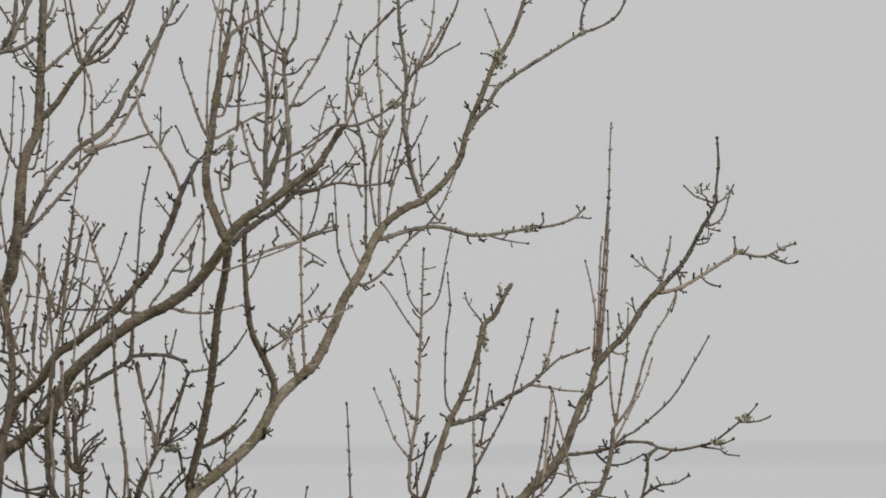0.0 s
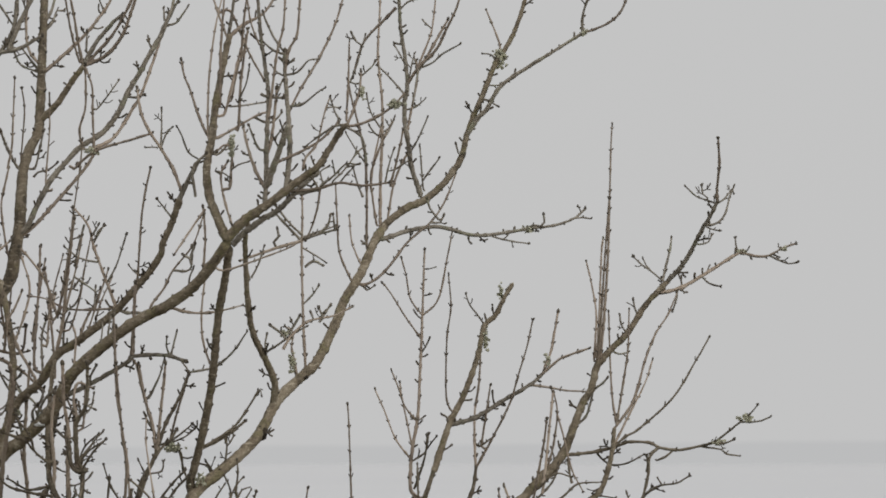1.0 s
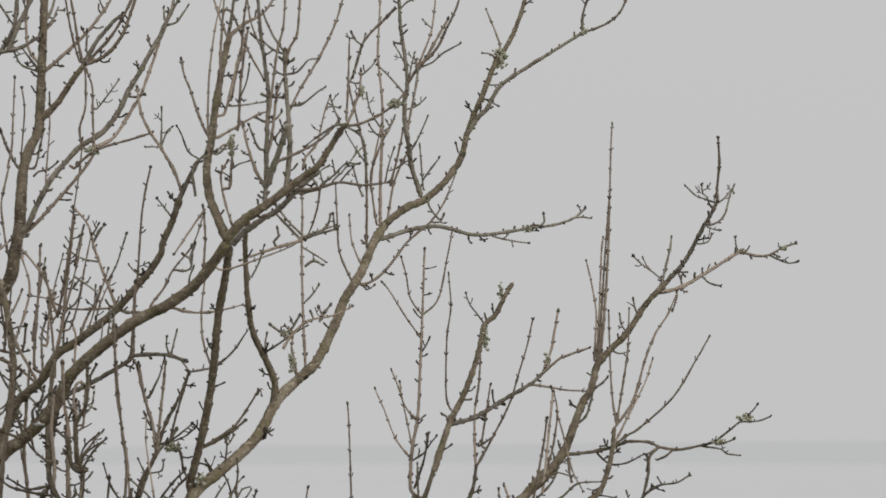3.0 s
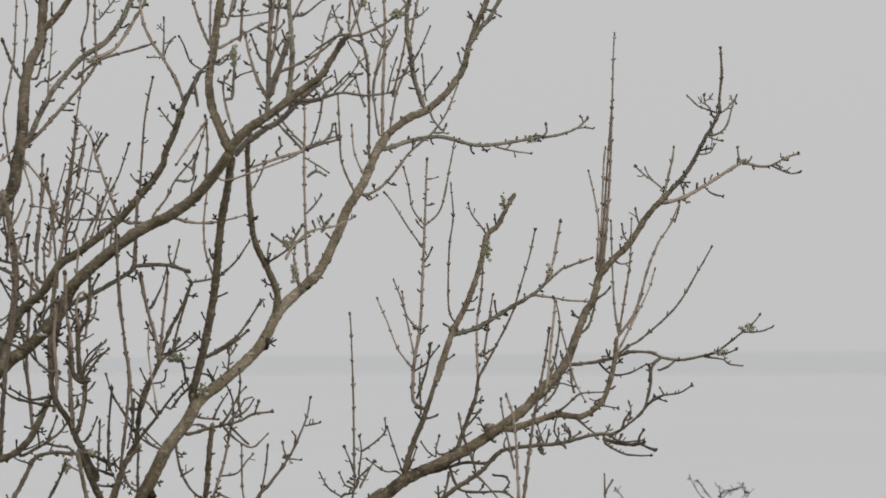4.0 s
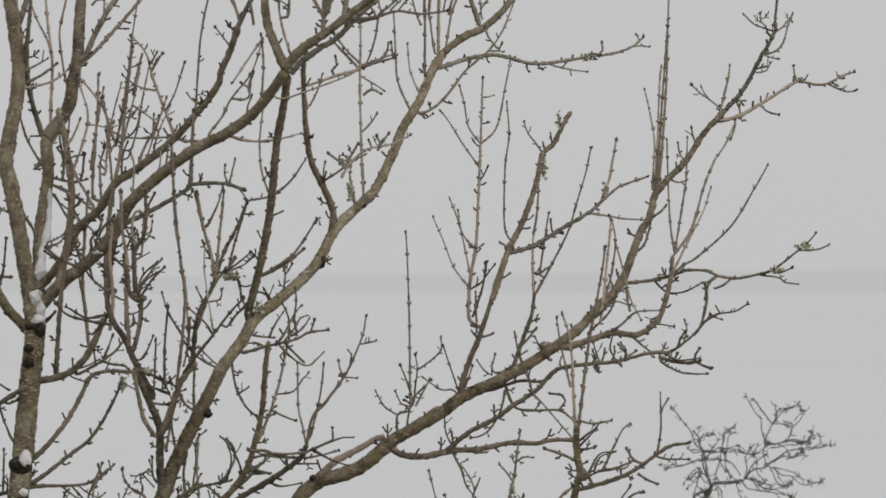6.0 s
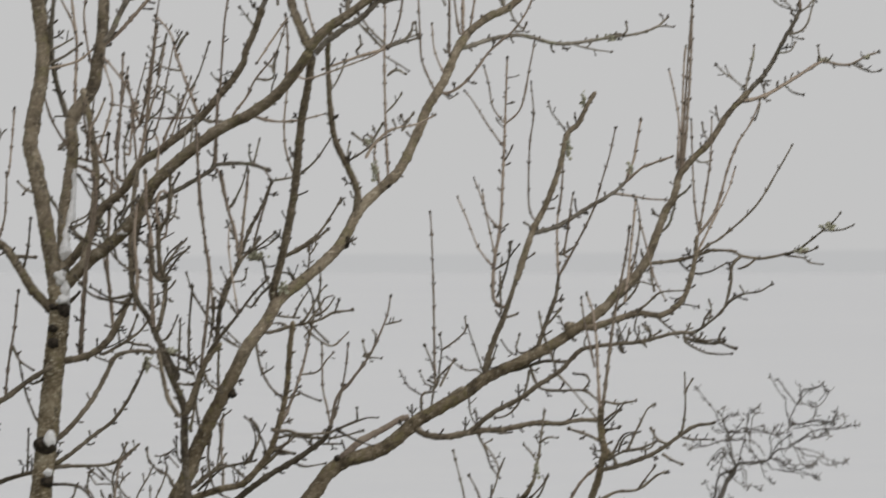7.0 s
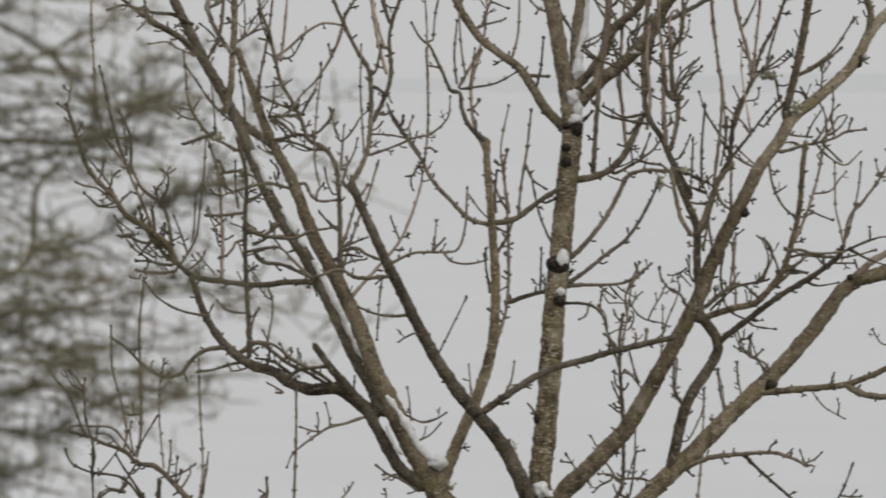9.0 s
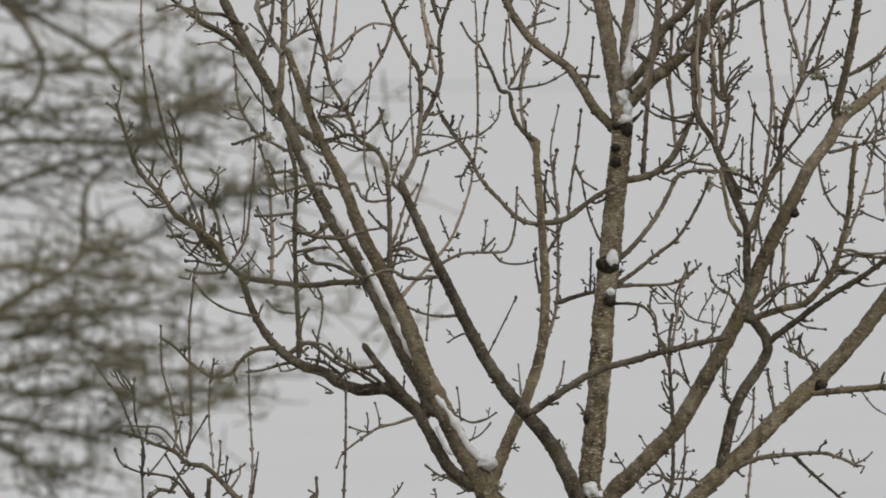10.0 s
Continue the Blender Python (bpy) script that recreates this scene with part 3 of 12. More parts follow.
grow(w41, 0.0035, 0.0026, (1.382, -0.034, 4.456, 1.383, -0.037, 4.448, 1.335, -0.061, 4.498, 1.293, -0.076, 4.509, 1.262, -0.095, 4.557))
grow(w41, 0.0035, 0.0026, (1.335, -0.061, 4.498, 1.342, -0.056, 4.504, 1.351, -0.045, 4.525, 1.347, -0.040, 4.534))
grow(w42, 0.0030, 0.0026, (1.665, -0.152, 4.331, 1.687, -0.185, 4.428, 1.683, -0.203, 4.481))
grow(w41, 0.0035, 0.0026, (1.570, -0.108, 4.521, 1.575, -0.105, 4.510, 1.681, -0.074, 4.477, 1.733, -0.059, 4.472, 1.753, -0.049, 4.502))
grow(w41, 0.0035, 0.0026, (1.725, -0.171, 4.584, 1.732, -0.168, 4.586, 1.766, -0.124, 4.670, 1.772, -0.099, 4.723, 1.738, -0.065, 4.786, 1.718, -0.051, 4.807))
grow(w41, 0.0035, 0.0026, (1.766, -0.118, 4.685, 1.785, -0.096, 4.727, 1.794, -0.084, 4.748))
grow(w41, 0.0035, 0.0026, (1.783, -0.195, 4.598, 1.845, -0.206, 4.577, 1.908, -0.220, 4.630, 1.950, -0.232, 4.684))
w73 = grow(ash, 0.0116, 0.0077, (1.751, 0.227, 5.052, 1.735, 0.223, 5.072, 1.766, 0.205, 5.182, 1.808, 0.187, 5.288, 1.849, 0.166, 5.415))
w74 = grow(ash, 0.0126, 0.0077, (1.849, 0.166, 5.415, 1.853, 0.166, 5.421, 1.910, 0.171, 5.594, 1.963, 0.174, 5.699, 2.016, 0.178, 5.847, 2.038, 0.181, 5.953, 2.080, 0.183, 5.995, 2.112, 0.185, 6.059, 2.144, 0.186, 6.112))
w75 = grow(ash, 0.0087, 0.0058, (1.910, 0.171, 5.594, 1.915, 0.173, 5.590, 2.007, 0.201, 5.615, 2.114, 0.238, 5.679, 2.222, 0.275, 5.743, 2.265, 0.293, 5.781))
grow(w75, 0.0052, 0.0035, (2.265, 0.293, 5.781, 2.261, 0.290, 5.777, 2.316, 0.257, 5.827, 2.347, 0.242, 5.844, 2.430, 0.203, 5.873))
grow(w75, 0.0052, 0.0035, (2.265, 0.293, 5.781, 2.298, 0.318, 5.870, 2.310, 0.336, 5.934, 2.324, 0.356, 6.009))
grow(w75, 0.0044, 0.0026, (2.222, 0.275, 5.743, 2.222, 0.277, 5.738, 2.297, 0.301, 5.726, 2.352, 0.319, 5.717, 2.427, 0.343, 5.713))
grow(w74, 0.0035, 0.0026, (2.038, 0.181, 5.953, 2.038, 0.185, 5.964, 2.017, 0.200, 5.996, 1.986, 0.221, 6.038, 1.974, 0.236, 6.075))
grow(w74, 0.0044, 0.0035, (1.912, 0.171, 5.598, 1.895, 0.157, 5.619, 1.882, 0.150, 5.625))
grow(w73, 0.0070, 0.0035, (1.816, 0.183, 5.314, 1.820, 0.186, 5.309, 1.785, 0.204, 5.319, 1.764, 0.227, 5.361, 1.773, 0.289, 5.488, 1.796, 0.351, 5.616, 1.808, 0.434, 5.786, 1.816, 0.496, 5.915, 1.826, 0.589, 6.109, 1.833, 0.656, 6.249))
grow(w73, 0.0035, 0.0026, (1.821, 0.539, 6.005, 1.822, 0.537, 6.001, 1.774, 0.502, 6.064, 1.757, 0.464, 6.149, 1.739, 0.434, 6.212))
grow(w73, 0.0035, 0.0026, (1.822, 0.537, 6.001, 1.881, 0.522, 6.065, 1.912, 0.496, 6.214, 1.929, 0.480, 6.303))
grow(w73, 0.0035, 0.0026, (1.816, 0.496, 5.915, 1.816, 0.496, 5.911, 1.753, 0.509, 6.000, 1.700, 0.522, 6.086, 1.672, 0.527, 6.122))
grow(w73, 0.0035, 0.0026, (1.770, 0.270, 5.450, 1.770, 0.273, 5.457, 1.714, 0.316, 5.531, 1.673, 0.368, 5.637, 1.639, 0.408, 5.718))
grow(w73, 0.0035, 0.0026, (1.794, 0.345, 5.603, 1.790, 0.344, 5.605, 1.747, 0.332, 5.658, 1.725, 0.321, 5.722, 1.699, 0.309, 5.785))
grow(w73, 0.0035, 0.0026, (1.775, 0.295, 5.501, 1.773, 0.297, 5.505, 1.757, 0.339, 5.594, 1.738, 0.384, 5.690, 1.732, 0.409, 5.743))
grow(w73, 0.0035, 0.0026, (1.770, 0.270, 5.450, 1.819, 0.273, 5.482, 1.829, 0.275, 5.509, 1.834, 0.276, 5.548))
grow(w73, 0.0026, 0.0026, (1.819, 0.273, 5.482, 1.844, 0.264, 5.520, 1.861, 0.258, 5.541))
grow(w73, 0.0035, 0.0026, (1.781, 0.342, 5.616, 1.785, 0.341, 5.616, 1.800, 0.337, 5.605, 1.817, 0.333, 5.616))
grow(ash, 0.0044, 0.0026, (1.534, -0.253, 5.031, 1.530, -0.302, 5.167, 1.526, -0.369, 5.354, 1.516, -0.451, 5.582, 1.511, -0.477, 5.655))
grow(w74, 0.0035, 0.0026, (1.931, 0.172, 5.626, 1.905, 0.156, 5.657, 1.894, 0.132, 5.720, 1.895, 0.059, 5.909, 1.908, 0.014, 6.024, 1.898, -0.031, 6.139))
w93 = grow(ash, 0.0087, 0.0058, (1.946, 0.237, 5.147, 1.937, 0.242, 5.171, 1.970, 0.263, 5.267, 2.002, 0.282, 5.351, 2.013, 0.297, 5.425))
grow(w93, 0.0052, 0.0035, (2.013, 0.297, 5.425, 2.010, 0.360, 5.542, 2.015, 0.423, 5.659))
grow(w93, 0.0044, 0.0026, (2.013, 0.297, 5.425, 2.075, 0.248, 5.542, 2.136, 0.196, 5.669, 2.166, 0.155, 5.774, 2.196, 0.114, 5.879, 2.215, 0.078, 5.974))
grow(w93, 0.0044, 0.0026, (2.050, 0.268, 5.495, 2.033, 0.258, 5.506, 2.047, 0.198, 5.626, 2.060, 0.145, 5.732))
grow(w93, 0.0044, 0.0026, (2.011, 0.346, 5.516, 2.009, 0.349, 5.521, 2.027, 0.361, 5.506, 2.081, 0.395, 5.542))
grow(w93, 0.0044, 0.0026, (2.015, 0.423, 5.659, 2.016, 0.424, 5.654, 2.027, 0.426, 5.722, 2.033, 0.428, 5.786, 2.038, 0.433, 5.914))
grow(w22, 0.0057, 0.0026, (2.480, 0.327, 5.817, 2.496, 0.308, 5.998, 2.509, 0.284, 6.231, 2.514, 0.262, 6.442, 2.518, 0.243, 6.633, 2.521, 0.235, 6.706))
grow(w22, 0.0048, 0.0030, (2.473, 0.327, 5.817, 2.483, 0.275, 5.997, 2.494, 0.208, 6.229, 2.506, 0.150, 6.428))
grow(w22, 0.0039, 0.0030, (2.473, 0.327, 5.817, 2.469, 0.327, 5.817, 2.481, 0.350, 6.041, 2.489, 0.369, 6.233, 2.495, 0.375, 6.286))
grow(w22, 0.0044, 0.0026, (2.470, 0.328, 5.830, 2.459, 0.332, 5.828, 2.471, 0.393, 5.999, 2.454, 0.439, 6.128, 2.438, 0.465, 6.201))
grow(w22, 0.0061, 0.0044, (2.328, 0.277, 5.471, 2.455, 0.271, 5.486, 2.540, 0.267, 5.507, 2.582, 0.265, 5.524, 2.667, 0.261, 5.520, 2.698, 0.259, 5.503, 2.772, 0.255, 5.493, 2.857, 0.251, 5.509))
grow(w22, 0.0044, 0.0026, (2.857, 0.251, 5.509, 2.910, 0.246, 5.526, 2.984, 0.238, 5.584, 3.047, 0.231, 5.637, 3.064, 0.229, 5.658))
grow(w22, 0.0035, 0.0026, (3.005, 0.236, 5.598, 3.066, 0.205, 5.600, 3.107, 0.183, 5.615))
grow(w22, 0.0035, 0.0026, (2.857, 0.251, 5.509, 2.862, 0.254, 5.505, 2.934, 0.286, 5.495, 2.956, 0.298, 5.478, 3.004, 0.320, 5.471))
grow(w22, 0.0035, 0.0026, (2.884, 0.249, 5.518, 2.889, 0.246, 5.520, 2.940, 0.219, 5.518, 2.972, 0.200, 5.531))
w108 = grow(ash, 0.0135, 0.0077, (2.063, 0.243, 5.218, 2.043, 0.243, 5.241, 2.128, 0.242, 5.235, 2.234, 0.241, 5.267, 2.308, 0.241, 5.288, 2.393, 0.240, 5.281, 2.446, 0.240, 5.309, 2.488, 0.239, 5.362, 2.520, 0.238, 5.478, 2.530, 0.238, 5.574))
grow(w108, 0.0044, 0.0026, (2.530, 0.238, 5.574, 2.538, 0.242, 5.584, 2.524, 0.286, 5.700, 2.519, 0.349, 5.871, 2.518, 0.399, 6.010))
grow(w108, 0.0044, 0.0026, (2.538, 0.242, 5.584, 2.538, 0.240, 5.590, 2.556, 0.186, 5.721, 2.574, 0.126, 5.868, 2.575, 0.066, 6.015))
grow(w108, 0.0052, 0.0026, (2.538, 0.242, 5.584, 2.604, 0.271, 5.679, 2.649, 0.310, 5.828, 2.693, 0.339, 5.934, 2.737, 0.359, 5.999, 2.775, 0.382, 6.084))
grow(w108, 0.0044, 0.0026, (2.523, 0.238, 5.506, 2.528, 0.241, 5.509, 2.584, 0.299, 5.616, 2.652, 0.369, 5.743, 2.683, 0.413, 5.829))
grow(w108, 0.0044, 0.0026, (2.528, 0.241, 5.509, 2.581, 0.250, 5.548, 2.624, 0.258, 5.573, 2.753, 0.282, 5.690, 2.840, 0.305, 5.828, 2.890, 0.319, 5.913))
grow(w22, 0.0052, 0.0035, (2.376, 0.293, 5.579, 2.425, 0.312, 5.616, 2.448, 0.333, 5.679, 2.455, 0.343, 5.711))
grow(w22, 0.0044, 0.0035, (2.449, 0.314, 5.717, 2.488, 0.293, 5.743, 2.503, 0.283, 5.760))
grow(w22, 0.0044, 0.0026, (2.626, 0.356, 5.998, 2.613, 0.354, 6.030, 2.609, 0.352, 6.052))
grow(w22, 0.0035, 0.0026, (2.583, 0.347, 5.930, 2.561, 0.331, 5.966, 2.556, 0.319, 5.998))
grow(w22, 0.0035, 0.0026, (2.527, 0.335, 5.866, 2.555, 0.347, 5.854, 2.584, 0.357, 5.860))
grow(w22, 0.0044, 0.0026, (2.292, 0.270, 5.419, 2.281, 0.267, 5.425, 2.301, 0.248, 5.509, 2.315, 0.221, 5.626, 2.303, 0.204, 5.700, 2.292, 0.199, 5.721))
grow(w22, 0.0035, 0.0026, (2.315, 0.221, 5.626, 2.336, 0.217, 5.552, 2.367, 0.211, 5.425, 2.409, 0.206, 5.340))
w121 = grow(ash, 0.0087, 0.0039, (1.650, 0.548, 6.300, 1.671, 0.560, 6.292, 1.767, 0.613, 6.323, 1.854, 0.660, 6.340, 1.920, 0.695, 6.336, 2.030, 0.754, 6.310, 2.162, 0.824, 6.325, 2.251, 0.871, 6.341, 2.340, 0.917, 6.353, 2.418, 0.960, 6.381, 2.459, 0.988, 6.416))
grow(w121, 0.0035, 0.0026, (2.418, 0.960, 6.381, 2.451, 0.973, 6.385, 2.478, 0.982, 6.381))
grow(w121, 0.0044, 0.0035, (2.284, 0.886, 6.346, 2.300, 0.898, 6.364, 2.299, 0.911, 6.390))
grow(w121, 0.0044, 0.0035, (2.221, 0.855, 6.336, 2.229, 0.855, 6.336, 2.255, 0.853, 6.352, 2.283, 0.852, 6.347))
grow(w121, 0.0035, 0.0026, (2.096, 0.789, 6.317, 2.096, 0.789, 6.307, 2.171, 0.788, 6.289, 2.230, 0.787, 6.281))
grow(w17, 0.0052, 0.0026, (1.570, 0.466, 6.135, 1.591, 0.473, 6.115, 1.645, 0.488, 6.139, 1.699, 0.506, 6.192, 1.764, 0.533, 6.278, 1.851, 0.561, 6.354, 1.905, 0.584, 6.430, 1.949, 0.612, 6.538))
grow(w17, 0.0044, 0.0035, (1.851, 0.561, 6.354, 1.889, 0.560, 6.354, 1.900, 0.560, 6.376))
grow(w17, 0.0044, 0.0035, (1.894, 0.560, 6.365, 1.883, 0.557, 6.365, 1.850, 0.545, 6.407, 1.839, 0.538, 6.439))
w129 = grow(ash, 0.0087, 0.0048, (1.998, 0.707, 6.691, 2.038, 0.699, 6.756, 2.070, 0.695, 6.788, 2.113, 0.686, 6.863, 2.167, 0.678, 6.910, 2.263, 0.666, 6.970, 2.348, 0.656, 7.023, 2.434, 0.645, 7.076))
grow(w129, 0.0044, 0.0035, (2.434, 0.645, 7.076, 2.518, 0.610, 7.107, 2.570, 0.584, 7.149, 2.600, 0.556, 7.212))
grow(w129, 0.0052, 0.0035, (2.434, 0.645, 7.076, 2.433, 0.637, 7.140, 2.454, 0.626, 7.215))
grow(w18, 0.0044, 0.0026, (2.132, 0.803, 7.002, 2.129, 0.806, 7.008, 2.124, 0.829, 7.052, 2.100, 0.865, 7.119, 2.079, 0.896, 7.175))
grow(w18, 0.0035, 0.0026, (2.072, 0.764, 6.879, 2.078, 0.768, 6.883, 2.118, 0.787, 6.884, 2.151, 0.804, 6.900))
grow(w18, 0.0035, 0.0026, (2.051, 0.749, 6.829, 2.069, 0.751, 6.827, 2.090, 0.755, 6.818, 2.112, 0.758, 6.805))
grow(w18, 0.0035, 0.0026, (2.114, 0.794, 6.975, 2.092, 0.794, 7.001, 2.064, 0.794, 7.005))
w136 = grow(ash, 0.0097, 0.0058, (1.810, 0.621, 6.460, 1.818, 0.619, 6.458, 1.783, 0.600, 6.559, 1.770, 0.585, 6.644, 1.755, 0.570, 6.729, 1.754, 0.555, 6.814, 1.764, 0.544, 6.878, 1.753, 0.525, 6.984, 1.737, 0.506, 7.090, 1.730, 0.486, 7.206))
grow(w136, 0.0061, 0.0035, (1.764, 0.544, 6.878, 1.806, 0.510, 6.940, 1.869, 0.469, 7.003, 1.910, 0.427, 7.086, 1.940, 0.395, 7.148, 1.960, 0.365, 7.211))
grow(w136, 0.0035, 0.0026, (1.806, 0.510, 6.940, 1.806, 0.509, 6.936, 1.859, 0.494, 6.957, 1.890, 0.484, 6.986, 1.958, 0.464, 7.024))
grow(w136, 0.0035, 0.0026, (1.754, 0.560, 6.786, 1.765, 0.564, 6.782, 1.797, 0.574, 6.793, 1.830, 0.587, 6.820))
grow(w136, 0.0044, 0.0026, (1.758, 0.551, 6.839, 1.754, 0.552, 6.839, 1.701, 0.584, 6.901, 1.655, 0.611, 6.949))
grow(w136, 0.0035, 0.0026, (1.772, 0.590, 6.612, 1.808, 0.579, 6.676, 1.840, 0.567, 6.750))
grow(w136, 0.0044, 0.0026, (1.799, 0.515, 6.930, 1.795, 0.517, 6.926, 1.839, 0.551, 7.028, 1.859, 0.572, 7.093, 1.874, 0.608, 7.213))
grow(w136, 0.0035, 0.0026, (1.859, 0.572, 7.093, 1.860, 0.574, 7.087, 1.841, 0.581, 7.104, 1.826, 0.587, 7.120))
grow(w136, 0.0035, 0.0026, (1.731, 0.495, 7.153, 1.763, 0.504, 7.186, 1.795, 0.511, 7.197))
grow(w136, 0.0052, 0.0035, (1.720, 0.495, 7.164, 1.689, 0.503, 7.132, 1.646, 0.513, 7.090, 1.604, 0.524, 7.044, 1.578, 0.536, 6.984, 1.560, 0.550, 6.910))
grow(w17, 0.0061, 0.0035, (1.672, 0.565, 6.333, 1.663, 0.569, 6.343, 1.664, 0.611, 6.495, 1.672, 0.659, 6.668, 1.673, 0.701, 6.820, 1.659, 0.750, 6.994, 1.665, 0.786, 7.125, 1.670, 0.813, 7.223))
grow(w17, 0.0052, 0.0035, (1.625, 0.523, 6.251, 1.610, 0.521, 6.257, 1.609, 0.493, 6.448, 1.602, 0.470, 6.597, 1.580, 0.454, 6.703, 1.547, 0.435, 6.830, 1.537, 0.427, 6.883))
grow(w18, 0.0044, 0.0035, (1.688, 0.575, 6.354, 1.713, 0.607, 6.494, 1.746, 0.627, 6.581, 1.772, 0.638, 6.624))
grow(w17, 0.0044, 0.0026, (1.663, 0.569, 6.343, 1.650, 0.566, 6.343, 1.632, 0.541, 6.450, 1.625, 0.520, 6.534, 1.652, 0.499, 6.619, 1.677, 0.483, 6.683, 1.708, 0.468, 6.735))
grow(w16, 0.0061, 0.0035, (1.274, -0.475, 6.450, 1.295, -0.475, 6.440, 1.399, -0.477, 6.450, 1.481, -0.478, 6.471, 1.564, -0.479, 6.461, 1.657, -0.481, 6.471))
grow(w17, 0.0052, 0.0035, (1.374, 0.283, 5.785, 1.365, 0.345, 5.998, 1.362, 0.414, 6.233, 1.365, 0.457, 6.383, 1.363, 0.489, 6.490))
grow(w17, 0.0044, 0.0026, (1.363, 0.430, 6.287, 1.367, 0.431, 6.293, 1.420, 0.443, 6.314, 1.484, 0.457, 6.336))
grow(w17, 0.0044, 0.0035, (1.367, 0.434, 6.301, 1.324, 0.421, 6.339, 1.270, 0.402, 6.402))
grow(w17, 0.0035, 0.0026, (1.362, 0.422, 6.260, 1.366, 0.425, 6.254, 1.420, 0.455, 6.223, 1.453, 0.474, 6.202))
grow(w17, 0.0035, 0.0026, (1.365, 0.357, 6.040, 1.397, 0.364, 6.072, 1.423, 0.371, 6.108))
grow(ash, 0.0052, 0.0026, (1.278, -0.293, 5.863, 1.310, -0.288, 5.915, 1.372, -0.280, 5.967, 1.466, -0.272, 5.988, 1.529, -0.266, 6.019))
grow(ash, 0.0035, 0.0026, (1.412, -0.277, 5.976, 1.414, -0.276, 5.967, 1.424, -0.274, 5.998, 1.449, -0.273, 6.019))
grow(w21, 0.0044, 0.0026, (1.211, 0.127, 5.849, 1.231, 0.120, 5.863, 1.286, 0.102, 5.899, 1.328, 0.088, 5.930, 1.369, 0.075, 5.951))
grow(w17, 0.0044, 0.0026, (1.353, 0.271, 5.763, 1.342, 0.274, 5.774, 1.332, 0.284, 5.827, 1.321, 0.294, 5.880, 1.328, 0.304, 5.933, 1.300, 0.311, 5.955))
grow(w17, 0.0044, 0.0026, (1.563, 0.460, 6.123, 1.553, 0.459, 6.127, 1.506, 0.454, 6.234, 1.497, 0.450, 6.340, 1.490, 0.444, 6.489))
grow(w17, 0.0035, 0.0026, (1.597, 0.491, 6.184, 1.588, 0.495, 6.192, 1.554, 0.527, 6.278, 1.545, 0.560, 6.375))
grow(w17, 0.0035, 0.0026, (1.591, 0.473, 6.117, 1.609, 0.477, 6.096, 1.634, 0.482, 6.111))
grow(w16, 0.0052, 0.0035, (1.506, -0.558, 6.681, 1.531, -0.538, 6.738, 1.553, -0.513, 6.811, 1.559, -0.492, 6.874))
grow(w16, 0.0052, 0.0035, (1.506, -0.558, 6.675, 1.561, -0.568, 6.685, 1.643, -0.583, 6.726, 1.695, -0.595, 6.771, 1.717, -0.601, 6.797))
grow(w16, 0.0044, 0.0026, (1.512, -0.553, 6.695, 1.504, -0.552, 6.696, 1.511, -0.530, 6.831, 1.516, -0.505, 6.987))
grow(w16, 0.0044, 0.0026, (1.506, -0.558, 6.681, 1.459, -0.545, 6.675, 1.397, -0.525, 6.635, 1.356, -0.512, 6.604))
grow(w16, 0.0035, 0.0026, (1.475, -0.549, 6.677, 1.480, -0.542, 6.696, 1.463, -0.529, 6.728, 1.447, -0.510, 6.780))
grow(w16, 0.0044, 0.0035, (1.506, -0.558, 6.675, 1.510, -0.559, 6.669, 1.561, -0.570, 6.633, 1.577, -0.585, 6.540))
grow(w20, 0.0070, 0.0035, (1.079, -0.148, 7.011, 1.078, -0.145, 7.018, 1.135, -0.117, 7.068, 1.208, -0.085, 7.112, 1.261, -0.051, 7.187))
grow(w20, 0.0044, 0.0035, (1.078, -0.145, 7.018, 1.072, -0.142, 7.023, 1.041, -0.105, 7.110, 1.014, -0.069, 7.196))
grow(w20, 0.0044, 0.0035, (1.041, -0.105, 7.110, 1.083, -0.096, 7.121, 1.125, -0.076, 7.039, 1.156, -0.060, 6.966, 1.211, -0.036, 6.868))
grow(w20, 0.0044, 0.0026, (1.016, -0.270, 6.641, 1.002, -0.262, 6.644, 1.005, -0.157, 6.846, 1.027, -0.058, 7.039, 1.057, 0.016, 7.180))
grow(w20, 0.0052, 0.0035, (1.002, -0.255, 6.657, 0.998, -0.252, 6.654, 0.967, -0.212, 6.729, 0.936, -0.162, 6.825, 0.915, -0.134, 6.878, 0.905, -0.107, 6.932))
w174 = grow(ash, 0.0087, 0.0058, (1.209, -0.450, 6.378, 1.213, -0.447, 6.523, 1.217, -0.444, 6.668, 1.221, -0.441, 6.793, 1.209, -0.439, 6.897, 1.192, -0.437, 7.021, 1.182, -0.434, 7.156))
w175 = grow(ash, 0.0106, 0.0058, (1.285, -0.475, 6.445, 1.285, -0.475, 6.450, 1.295, -0.472, 6.543, 1.299, -0.469, 6.626, 1.291, -0.465, 6.751, 1.281, -0.461, 6.875, 1.281, -0.458, 6.948))
grow(w175, 0.0052, 0.0035, (1.281, -0.461, 6.875, 1.295, -0.492, 6.956, 1.325, -0.518, 7.017, 1.334, -0.568, 7.149))
grow(w175, 0.0044, 0.0035, (1.293, -0.466, 6.726, 1.291, -0.463, 6.720, 1.337, -0.424, 6.814, 1.401, -0.379, 6.920, 1.464, -0.327, 7.048, 1.501, -0.282, 7.165))
grow(w175, 0.0044, 0.0035, (1.281, -0.458, 6.948, 1.244, -0.427, 7.001, 1.214, -0.393, 7.065, 1.203, -0.377, 7.097))
grow(w175, 0.0044, 0.0026, (1.291, -0.465, 6.751, 1.347, -0.466, 6.761, 1.399, -0.468, 6.802, 1.423, -0.469, 6.817))
